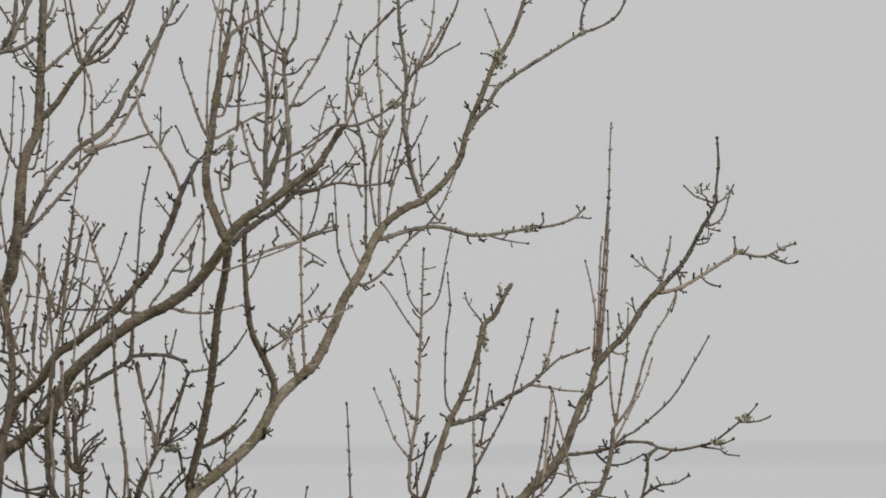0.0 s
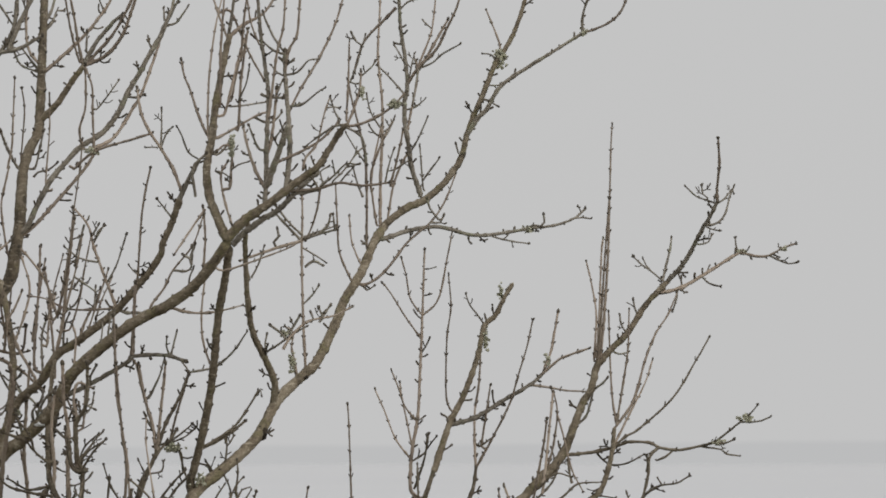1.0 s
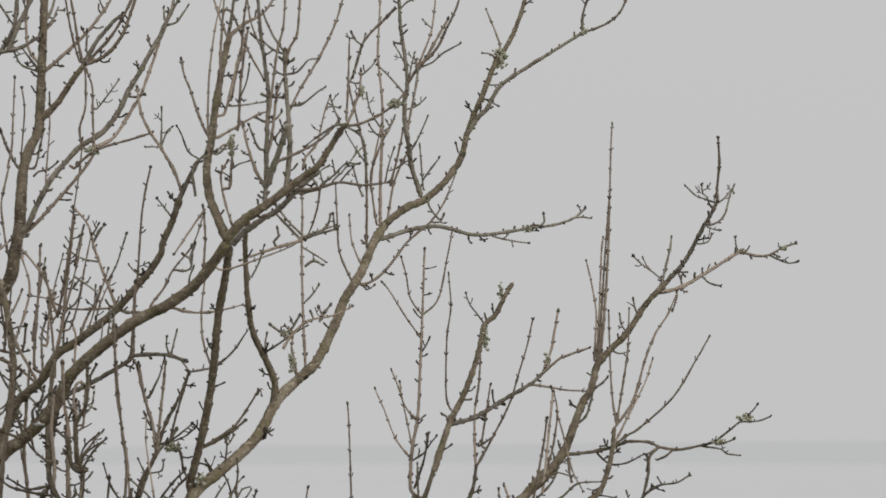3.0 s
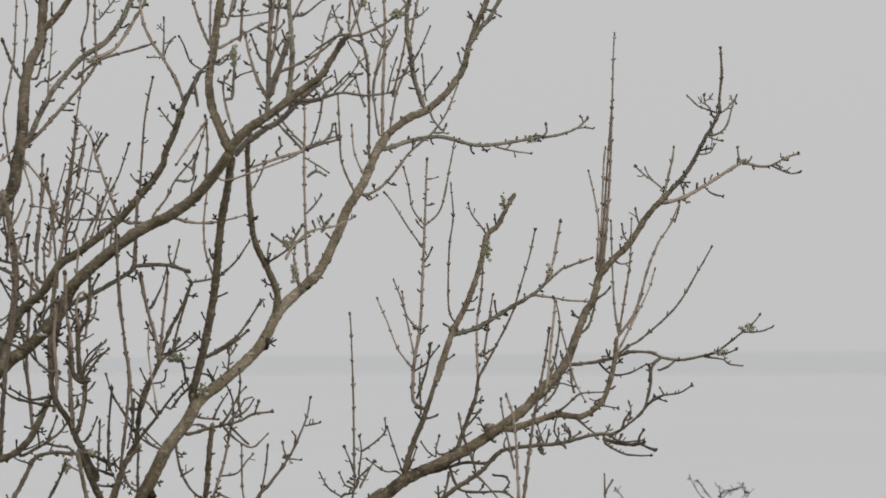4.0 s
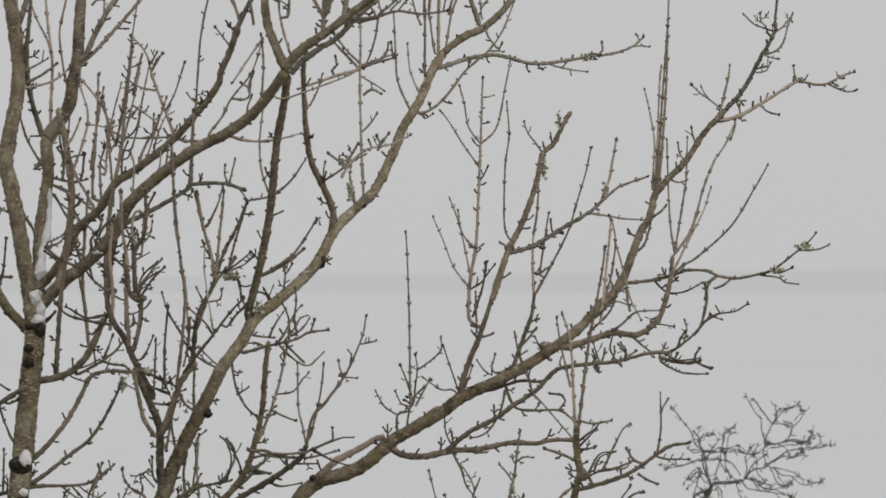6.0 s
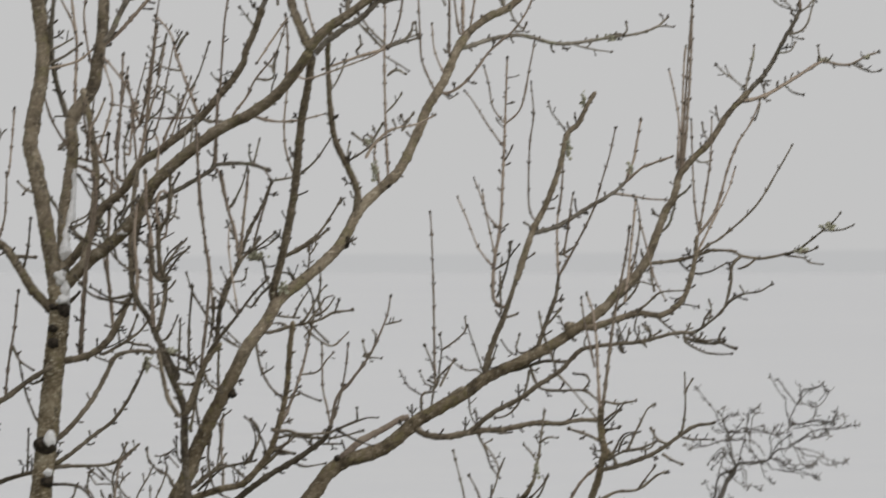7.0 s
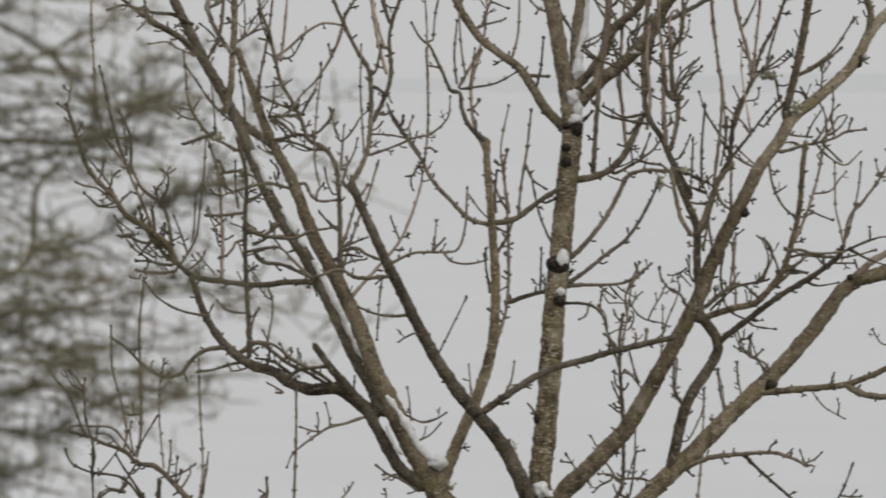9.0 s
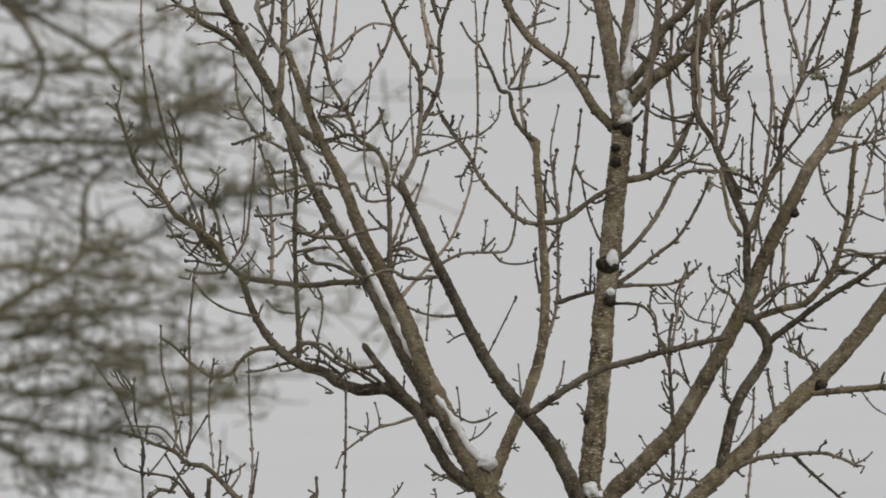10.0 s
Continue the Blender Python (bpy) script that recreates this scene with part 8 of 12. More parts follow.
grow(w44, 0.0044, 0.0026, (2.178, -0.682, 5.294, 2.168, -0.677, 5.294, 2.232, -0.639, 5.351, 2.264, -0.615, 5.397, 2.275, -0.596, 5.438))
grow(w22, 0.0044, 0.0026, (2.469, 0.270, 5.490, 2.469, 0.275, 5.478, 2.502, 0.296, 5.447, 2.535, 0.311, 5.436, 2.589, 0.335, 5.446, 2.644, 0.362, 5.474))
grow(w108, 0.0035, 0.0026, (2.477, 0.239, 5.351, 2.446, 0.244, 5.330, 2.531, 0.255, 5.313))
grow(w374, 0.0035, 0.0026, (2.237, -0.056, 5.178, 2.240, -0.057, 5.185, 2.229, -0.061, 5.216, 2.219, -0.065, 5.248))
grow(w44, 0.0044, 0.0026, (2.137, -0.467, 4.872, 2.147, -0.472, 4.879, 2.187, -0.498, 4.921, 2.217, -0.521, 4.962))
grow(w44, 0.0035, 0.0026, (2.137, -0.464, 4.858, 2.147, -0.462, 4.858, 2.168, -0.457, 4.868, 2.195, -0.451, 4.872))
grow(w52, 0.0044, 0.0026, (2.164, -0.429, 4.724, 2.159, -0.428, 4.733, 2.139, -0.424, 4.795, 2.170, -0.422, 4.816))
grow(w43, 0.0044, 0.0026, (2.161, -0.446, 4.758, 2.169, -0.444, 4.754, 2.190, -0.433, 4.795, 2.222, -0.419, 4.847, 2.264, -0.408, 4.857))
grow(w73, 0.0035, 0.0026, (1.739, 0.221, 5.085, 1.746, 0.220, 5.077, 1.767, 0.212, 5.130, 1.777, 0.207, 5.161))
grow(w347, 0.0058, 0.0039, (0.942, -0.221, 4.864, 0.933, -0.221, 4.858, 0.989, -0.222, 4.858, 1.041, -0.223, 4.845, 1.104, -0.224, 4.847, 1.146, -0.224, 4.851))
grow(w354, 0.0048, 0.0029, (0.949, -0.061, 4.827, 1.023, -0.034, 4.841, 1.086, -0.010, 4.830, 1.149, 0.013, 4.826, 1.212, 0.036, 4.836, 1.270, 0.058, 4.852))
grow(w347, 0.0039, 0.0029, (1.041, -0.223, 4.845, 1.062, -0.206, 4.820, 1.093, -0.186, 4.792))
grow(w354, 0.0058, 0.0039, (0.927, -0.045, 4.785, 0.979, -0.055, 4.779, 1.011, -0.062, 4.771))
grow(w354, 0.0068, 0.0039, (0.880, -0.008, 4.712, 0.884, -0.006, 4.706, 0.938, 0.021, 4.752, 0.970, 0.041, 4.789, 1.013, 0.062, 4.824))
grow(w354, 0.0048, 0.0029, (0.938, -0.047, 4.785, 0.990, -0.038, 4.806, 1.001, -0.034, 4.827))
grow(w347, 0.0048, 0.0029, (1.163, -0.152, 4.857, 1.168, -0.150, 4.860, 1.210, -0.128, 4.839, 1.251, -0.106, 4.818, 1.304, -0.080, 4.800))
grow(w347, 0.0039, 0.0029, (1.249, -0.196, 4.893, 1.249, -0.201, 4.907, 1.247, -0.209, 4.935))
grow(w347, 0.0048, 0.0029, (1.109, -0.115, 4.812, 1.115, -0.113, 4.807, 1.157, -0.104, 4.807, 1.184, -0.098, 4.807))
grow(w339, 0.0058, 0.0029, (0.829, -0.018, 4.733, 0.832, -0.016, 4.727, 0.864, 0.005, 4.773, 0.886, 0.023, 4.815, 0.887, 0.038, 4.857, 0.867, 0.053, 4.888, 0.846, 0.061, 4.898))
grow(w347, 0.0039, 0.0029, (1.151, -0.147, 4.871, 1.138, -0.149, 4.944, 1.122, -0.151, 5.017, 1.119, -0.155, 5.174))
grow(w347, 0.0039, 0.0029, (1.157, -0.151, 4.900, 1.164, -0.154, 4.902, 1.195, -0.211, 5.028, 1.208, -0.249, 5.112, 1.213, -0.276, 5.175))
grow(w354, 0.0039, 0.0029, (1.090, 0.099, 5.255, 1.091, 0.074, 5.329, 1.075, 0.056, 5.382, 1.054, 0.043, 5.413))
grow(w17, 0.0048, 0.0029, (1.118, -0.022, 5.294, 1.108, -0.040, 5.340, 1.115, -0.064, 5.403, 1.112, -0.084, 5.456))
grow(w17, 0.0039, 0.0029, (1.161, -0.019, 5.291, 1.166, -0.022, 5.288, 1.177, -0.036, 5.319, 1.182, -0.043, 5.334))
grow(w354, 0.0039, 0.0029, (1.080, 0.085, 5.225, 1.083, 0.083, 5.230, 1.057, 0.068, 5.203, 1.067, 0.061, 5.188))
grow(ash, 0.0087, 0.0068, (0.205, 0.963, 7.013, 0.210, 0.965, 7.001, 0.264, 0.977, 7.089, 0.281, 0.988, 7.176, 0.285, 0.997, 7.246))
grow(w209, 0.0052, 0.0035, (0.361, 0.975, 6.941, 0.368, 0.973, 6.941, 0.340, 0.952, 6.979, 0.308, 0.930, 7.022))
grow(w4, 0.0061, 0.0044, (0.389, 0.990, 7.129, 0.415, 1.005, 7.177, 0.432, 1.024, 7.243))
grow(w4, 0.0044, 0.0035, (0.389, 0.973, 7.093, 0.419, 0.985, 7.133, 0.436, 0.997, 7.177, 0.458, 1.002, 7.177))
grow(ash, 0.0044, 0.0035, (0.209, 0.981, 7.208, 0.252, 1.007, 7.144, 0.274, 1.021, 7.112))
grow(w4, 0.0052, 0.0044, (0.379, 0.920, 6.969, 0.364, 0.925, 6.974, 0.329, 0.944, 7.022, 0.318, 0.973, 7.110, 0.324, 1.013, 7.238))
grow(w17, 0.0044, 0.0026, (1.629, 0.534, 6.478, 1.625, 0.535, 6.481, 1.636, 0.557, 6.578, 1.659, 0.583, 6.686, 1.667, 0.590, 6.719))
grow(w17, 0.0035, 0.0026, (1.670, 0.667, 6.696, 1.705, 0.687, 6.722, 1.720, 0.703, 6.755))
grow(w17, 0.0035, 0.0026, (1.674, 0.659, 6.668, 1.700, 0.682, 6.707, 1.709, 0.698, 6.738))
grow(w17, 0.0035, 0.0026, (1.667, 0.590, 6.719, 1.665, 0.591, 6.712, 1.627, 0.601, 6.773, 1.612, 0.610, 6.837))
grow(w17, 0.0035, 0.0026, (1.672, 0.663, 6.682, 1.665, 0.666, 6.681, 1.640, 0.683, 6.701, 1.626, 0.696, 6.723))
grow(w18, 0.0044, 0.0035, (1.713, 0.607, 6.494, 1.702, 0.602, 6.494, 1.722, 0.564, 6.579, 1.738, 0.531, 6.652, 1.746, 0.510, 6.701))
grow(w18, 0.0035, 0.0026, (1.716, 0.577, 6.553, 1.754, 0.557, 6.579, 1.773, 0.547, 6.591))
grow(w16, 0.0035, 0.0026, (1.647, -0.481, 6.471, 1.662, -0.517, 6.542, 1.676, -0.540, 6.587))
grow(w18, 0.0035, 0.0026, (1.832, 0.628, 6.475, 1.827, 0.625, 6.484, 1.820, 0.601, 6.559, 1.813, 0.575, 6.639))
grow(w18, 0.0035, 0.0026, (1.823, 0.615, 6.512, 1.857, 0.607, 6.559, 1.884, 0.601, 6.595))
grow(w17, 0.0035, 0.0026, (1.603, 0.474, 6.570, 1.602, 0.474, 6.576, 1.559, 0.471, 6.639, 1.531, 0.468, 6.686))
grow(w16, 0.0035, 0.0026, (1.454, -0.478, 6.464, 1.457, -0.475, 6.477, 1.502, -0.462, 6.523, 1.548, -0.446, 6.586, 1.569, -0.441, 6.603))
grow(w16, 0.0035, 0.0026, (1.502, -0.462, 6.523, 1.502, -0.461, 6.527, 1.548, -0.448, 6.540))
grow(w18, 0.0035, 0.0026, (1.968, 0.687, 6.626, 1.988, 0.678, 6.622, 1.966, 0.668, 6.615, 1.953, 0.650, 6.651))
grow(w136, 0.0035, 0.0026, (1.792, 0.521, 6.919, 1.796, 0.520, 6.915, 1.795, 0.517, 6.951, 1.789, 0.514, 6.973))
grow(w136, 0.0035, 0.0026, (1.763, 0.542, 6.891, 1.769, 0.542, 6.895, 1.781, 0.545, 6.953, 1.790, 0.546, 6.989))
grow(w136, 0.0035, 0.0026, (1.756, 0.530, 6.957, 1.749, 0.529, 6.962, 1.732, 0.524, 6.994, 1.716, 0.520, 7.020))
grow(w136, 0.0035, 0.0026, (1.806, 0.510, 6.940, 1.794, 0.483, 6.875, 1.783, 0.451, 6.799))
grow(w16, 0.0035, 0.0026, (1.558, -0.496, 6.861, 1.563, -0.495, 6.864, 1.601, -0.490, 6.899, 1.609, -0.488, 6.912))
grow(w276, 0.0048, 0.0029, (-1.578, 0.267, 5.023, -1.636, 0.252, 5.076, -1.682, 0.244, 5.086, -1.714, 0.238, 5.099))
grow(w276, 0.0039, 0.0029, (-1.634, 0.226, 5.108, -1.622, 0.239, 5.140, -1.619, 0.252, 5.171))
grow(w276, 0.0039, 0.0029, (-1.586, 0.256, 5.053, -1.592, 0.256, 5.055, -1.587, 0.257, 5.108, -1.577, 0.257, 5.125, -1.562, 0.258, 5.139))
grow(w276, 0.0039, 0.0029, (-1.564, 0.270, 5.023, -1.556, 0.266, 5.023, -1.534, 0.250, 5.048, -1.518, 0.241, 5.059))
grow(w276, 0.0048, 0.0039, (-1.531, 0.440, 5.153, -1.530, 0.439, 5.148, -1.589, 0.431, 5.223, -1.621, 0.427, 5.265, -1.646, 0.420, 5.340, -1.658, 0.411, 5.447, -1.664, 0.400, 5.574, -1.671, 0.390, 5.681, -1.670, 0.379, 5.808))
grow(w276, 0.0048, 0.0039, (-1.418, 0.418, 5.010, -1.384, 0.395, 5.085, -1.383, 0.383, 5.127, -1.404, 0.376, 5.142))
grow(w276, 0.0068, 0.0048, (-1.382, 0.369, 4.851, -1.415, 0.376, 4.872, -1.448, 0.390, 4.946, -1.481, 0.405, 5.021, -1.520, 0.422, 5.106, -1.547, 0.434, 5.169))
grow(ash, 0.0097, 0.0077, (-1.458, 0.211, 3.900, -1.412, 0.190, 3.891, -1.400, 0.143, 3.993), blunt=True)
grow(w305, 0.0048, 0.0029, (-1.384, 0.382, 3.988, -1.351, 0.374, 3.995, -1.308, 0.362, 4.017, -1.286, 0.356, 4.032))
grow(w305, 0.0039, 0.0029, (-1.351, 0.364, 3.957, -1.349, 0.336, 4.022, -1.343, 0.319, 4.061))
grow(ash, 0.0058, 0.0039, (-1.467, 0.209, 3.911, -1.458, 0.209, 3.911, -1.500, 0.207, 3.975, -1.542, 0.206, 4.038, -1.563, 0.204, 4.074))
grow(ash, 0.0039, 0.0029, (-1.624, 0.186, 4.012, -1.632, 0.193, 4.003, -1.597, 0.225, 4.048, -1.567, 0.253, 4.089))
grow(ash, 0.0039, 0.0029, (-1.553, 0.215, 3.942, -1.553, 0.216, 3.947, -1.596, 0.218, 3.953, -1.628, 0.219, 3.932))
grow(ash, 0.0048, 0.0039, (-1.628, 0.219, 3.932, -1.649, 0.215, 3.900, -1.655, 0.204, 3.985, -1.653, 0.191, 4.092))
grow(ash, 0.0048, 0.0029, (-1.503, 0.436, 4.073, -1.516, 0.442, 4.070, -1.534, 0.483, 4.154, -1.530, 0.498, 4.185))
grow(ash, 0.0039, 0.0029, (-1.488, 0.433, 4.219, -1.489, 0.430, 4.224, -1.514, 0.419, 4.221, -1.545, 0.405, 4.221))
grow(ash, 0.0029, 0.0029, (-1.514, 0.419, 4.221, -1.518, 0.413, 4.257))
grow(w305, 0.0039, 0.0029, (-1.575, 0.480, 4.088, -1.572, 0.483, 4.096, -1.617, 0.505, 4.142, -1.650, 0.516, 4.146))
grow(ash, 0.0039, 0.0029, (-1.677, 0.077, 4.319, -1.721, 0.046, 4.351, -1.740, 0.021, 4.394))
grow(ash, 0.0039, 0.0029, (-1.407, 0.309, 4.363, -1.402, 0.311, 4.368, -1.395, 0.328, 4.427))
grow(w513, 0.0039, 0.0029, (-0.733, 0.237, 5.058, -0.752, 0.234, 5.055, -0.773, 0.226, 5.098, -0.783, 0.218, 5.151))
grow(w7, 0.0039, 0.0029, (-0.905, 0.403, 5.276, -0.900, 0.401, 5.276, -0.914, 0.379, 5.315, -0.945, 0.359, 5.336))
grow(w344, 0.0048, 0.0029, (0.676, -0.145, 5.075, 0.674, -0.147, 5.082, 0.701, -0.164, 5.030, 0.742, -0.178, 4.999))
grow(w344, 0.0039, 0.0029, (0.732, -0.174, 5.007, 0.736, -0.174, 5.006, 0.734, -0.179, 5.093, 0.736, -0.181, 5.156))
grow(w11, 0.0039, 0.0029, (0.826, -0.091, 5.159, 0.830, -0.092, 5.165, 0.795, -0.099, 5.197, 0.763, -0.104, 5.228))
grow(w344, 0.0048, 0.0039, (0.835, -0.290, 5.323, 0.856, -0.290, 5.313, 0.887, -0.289, 5.354, 0.929, -0.288, 5.396))
grow(w354, 0.0039, 0.0029, (1.019, -0.029, 4.998, 1.025, -0.033, 5.003, 1.056, -0.050, 4.987, 1.108, -0.078, 4.967))
grow(w17, 0.0048, 0.0039, (1.067, -0.030, 5.259, 1.108, -0.048, 5.217, 1.140, -0.062, 5.186))
grow(w17, 0.0039, 0.0029, (1.030, 0.050, 5.401, 1.009, 0.071, 5.437, 1.001, 0.078, 5.447))
w832 = grow(ash, 0.0087, 0.0058, (0.549, 0.713, 6.961, 0.546, 0.713, 6.969, 0.589, 0.707, 7.044, 0.653, 0.701, 7.119, 0.685, 0.699, 7.144))
grow(w832, 0.0044, 0.0035, (0.560, 0.711, 6.994, 0.550, 0.710, 7.007, 0.552, 0.708, 7.076))
grow(w4, 0.0052, 0.0044, (0.314, 0.733, 6.556, 0.293, 0.723, 6.561, 0.257, 0.690, 6.624, 0.226, 0.653, 6.698))
grow(w4, 0.0044, 0.0035, (0.318, 0.739, 6.570, 0.353, 0.730, 6.561, 0.375, 0.709, 6.646, 0.386, 0.696, 6.699))
grow(w15, 0.0052, 0.0044, (0.665, 0.078, 6.018, 0.707, 0.101, 6.004, 0.760, 0.127, 6.004))
grow(w14, 0.0035, 0.0026, (0.634, -0.104, 5.906, 0.609, -0.098, 5.886, 0.613, -0.087, 5.938, 0.613, -0.080, 5.969))
w861 = grow(ash, 0.0148, 0.0118, (-0.292, 0.251, 5.782, -0.276, 0.261, 5.794, -0.314, 0.288, 5.829, -0.352, 0.310, 5.850, -0.382, 0.334, 5.887, -0.403, 0.364, 5.942, -0.420, 0.392, 5.996, -0.435, 0.443, 6.094))
grow(w251, 0.0070, 0.0061, (-0.492, 0.184, 5.806, -0.474, 0.197, 5.819, -0.451, 0.229, 5.875, -0.430, 0.253, 5.914, -0.400, 0.271, 5.930))
grow(w251, 0.0044, 0.0035, (-0.430, 0.253, 5.914, -0.442, 0.249, 5.914, -0.462, 0.230, 5.972, -0.476, 0.207, 6.047))
grow(w861, 0.0061, 0.0035, (-0.393, 0.349, 5.914, -0.386, 0.348, 5.924, -0.339, 0.344, 5.937, -0.296, 0.340, 5.958, -0.243, 0.334, 5.989, -0.200, 0.330, 6.012))
grow(w861, 0.0035, 0.0026, (-0.339, 0.344, 5.937, -0.353, 0.332, 5.980, -0.363, 0.328, 5.995))
grow(w861, 0.0035, 0.0026, (-0.325, 0.342, 5.944, -0.318, 0.342, 5.941, -0.287, 0.341, 5.909, -0.270, 0.340, 5.894))
grow(w861, 0.0044, 0.0035, (-0.276, 0.261, 5.794, -0.267, 0.260, 5.794, -0.267, 0.241, 5.875, -0.266, 0.230, 5.918, -0.255, 0.224, 5.944, -0.240, 0.220, 5.950))
grow(w254, 0.0035, 0.0026, (-0.403, 0.056, 5.805, -0.389, 0.059, 5.818, -0.394, 0.074, 5.899))
grow(w254, 0.0035, 0.0035, (-0.392, 0.095, 5.626, -0.374, 0.087, 5.634, -0.365, 0.049, 5.724, -0.347, 0.013, 5.809, -0.350, -0.003, 5.847))
grow(w262, 0.0052, 0.0035, (-0.197, 0.258, 5.687, -0.174, 0.233, 5.751, -0.147, 0.202, 5.832, -0.130, 0.175, 5.907, -0.130, 0.147, 5.981, -0.132, 0.116, 6.067))
grow(w262, 0.0035, 0.0026, (-0.130, 0.175, 5.907, -0.130, 0.174, 5.900, -0.092, 0.172, 5.913, -0.076, 0.171, 5.950, -0.063, 0.170, 5.967))
grow(w262, 0.0026, 0.0026, (-0.072, 0.170, 5.960, -0.086, 0.156, 5.986))
grow(w262, 0.0035, 0.0026, (-0.174, 0.233, 5.751, -0.185, 0.225, 5.811))
grow(w262, 0.0026, 0.0026, (-0.177, 0.249, 5.747, -0.212, 0.276, 5.801, -0.242, 0.307, 5.865))
grow(w262, 0.0035, 0.0035, (-0.052, 0.152, 5.805, -0.045, 0.156, 5.810, -0.035, 0.201, 5.918, -0.026, 0.256, 6.048))
grow(w0, 0.0058, 0.0039, (0.045, 0.187, 4.222, 0.011, 0.176, 4.226, -0.009, 0.162, 4.261, -0.024, 0.155, 4.278), blunt=True)
grow(ash, 0.0048, 0.0029, (1.104, 0.197, 3.870, 1.140, 0.161, 3.929, 1.168, 0.127, 3.990, 1.190, 0.092, 4.053))
grow(ash, 0.0039, 0.0029, (1.140, 0.161, 3.929, 1.145, 0.164, 3.933, 1.179, 0.181, 3.928, 1.217, 0.201, 3.927))
grow(ash, 0.0029, 0.0029, (1.179, 0.181, 3.928, 1.183, 0.182, 3.928, 1.200, 0.184, 3.945))
grow(w340, 0.0073, 0.0084, (0.488, -0.084, 5.541, 0.493, -0.103, 5.468, 0.505, -0.114, 5.426, 0.528, -0.120, 5.414, 0.555, -0.127, 5.422))
grow(w340, 0.0063, 0.0045, (0.541, -0.124, 5.416, 0.535, -0.130, 5.343, 0.524, -0.138, 5.257))
grow(w344, 0.0042, 0.0030, (0.810, -0.264, 5.277, 0.781, -0.257, 5.325, 0.751, -0.252, 5.354, 0.722, -0.248, 5.379))
grow(w345, 0.0052, 0.0038, (0.716, -0.172, 5.258, 0.722, -0.198, 5.341))
grow(w0, 0.0042, 0.0030, (0.245, 0.260, 4.713, 0.271, 0.263, 4.692, 0.298, 0.266, 4.671))
grow(w0, 0.0053, 0.0038, (0.389, 0.286, 4.738, 0.389, 0.288, 4.763, 0.380, 0.290, 4.788))
grow(w339, 0.0073, 0.0084, (0.514, -0.139, 5.155, 0.531, -0.159, 5.061, 0.552, -0.178, 4.974, 0.591, -0.193, 4.912))
grow(w340, 0.0042, 0.0030, (0.568, -0.089, 5.094, 0.601, -0.097, 5.083, 0.639, -0.105, 5.071))
grow(w339, 0.0052, 0.0038, (0.580, -0.110, 5.033, 0.610, -0.101, 5.027, 0.637, -0.093, 5.025))
grow(w344, 0.0042, 0.0030, (0.652, -0.121, 5.019, 0.656, -0.102, 4.935, 0.670, -0.086, 4.862))
grow(w344, 0.0052, 0.0038, (0.654, -0.111, 4.988, 0.645, -0.105, 4.925, 0.635, -0.099, 4.862))
grow(w11, 0.0052, 0.0038, (0.710, -0.043, 4.850, 0.698, -0.031, 4.766, 0.704, -0.018, 4.678))
grow(w17, 0.0042, 0.0030, (1.021, 0.048, 5.399, 1.000, 0.052, 5.437, 0.973, 0.054, 5.443))
grow(w73, 0.0042, 0.0030, (1.794, 0.187, 5.288, 1.791, 0.179, 5.362, 1.789, 0.170, 5.436))
grow(w73, 0.0042, 0.0030, (1.778, 0.218, 5.347, 1.803, 0.212, 5.415, 1.820, 0.207, 5.478, 1.826, 0.202, 5.542))
grow(w73, 0.0053, 0.0038, (1.804, 0.189, 5.274, 1.826, 0.194, 5.276, 1.849, 0.200, 5.284))
grow(w13, 0.0085, 0.0074, (1.556, 0.217, 4.935, 1.602, 0.212, 4.975, 1.650, 0.207, 5.009))
grow(ash, 0.0052, 0.0037, (1.538, -0.253, 5.021, 1.549, -0.254, 5.046, 1.526, -0.255, 5.054))
grow(ash, 0.0052, 0.0037, (1.536, -0.253, 5.029, 1.518, -0.252, 5.041))
grow(ash, 0.0042, 0.0030, (1.553, -0.253, 5.021, 1.574, -0.241, 5.062, 1.602, -0.224, 5.114))
grow(w13, 0.0042, 0.0030, (1.534, 0.217, 4.939, 1.539, 0.219, 4.982, 1.547, 0.220, 5.013))
grow(ash, 0.0042, 0.0030, (1.538, -0.265, 5.058, 1.517, -0.275, 5.121, 1.498, -0.282, 5.167))
grow(w13, 0.0042, 0.0030, (1.902, 0.264, 5.076, 1.888, 0.265, 5.002, 1.849, 0.267, 4.932, 1.811, 0.269, 4.902, 1.780, 0.269, 4.896))
grow(w373, 0.0037, 0.0027, (1.763, 0.218, 4.853, 1.784, 0.214, 4.840, 1.826, 0.206, 4.842))
grow(w44, 0.0051, 0.0037, (2.212, -0.708, 5.335, 2.226, -0.686, 5.438, 2.239, -0.660, 5.561, 2.255, -0.631, 5.701))
grow(w22, 0.0053, 0.0038, (2.653, 0.264, 5.411, 2.657, 0.254, 5.440, 2.652, 0.244, 5.468))
grow(w22, 0.0042, 0.0030, (2.748, 0.256, 5.489, 2.723, 0.254, 5.468, 2.697, 0.253, 5.457))
grow(w108, 0.0042, 0.0030, (2.368, 0.203, 5.368, 2.361, 0.205, 5.404, 2.353, 0.206, 5.451))
grow(w22, 0.0042, 0.0030, (2.288, 0.267, 5.394, 2.316, 0.267, 5.415, 2.327, 0.266, 5.457))
grow(w374, 0.0052, 0.0038, (2.530, -0.160, 5.242, 2.534, -0.164, 5.270, 2.549, -0.167, 5.291))
grow(w374, 0.0042, 0.0030, (2.537, -0.164, 5.270, 2.554, -0.158, 5.274))
grow(w374, 0.0052, 0.0038, (2.343, -0.102, 5.204, 2.333, -0.098, 5.223, 2.314, -0.093, 5.244))
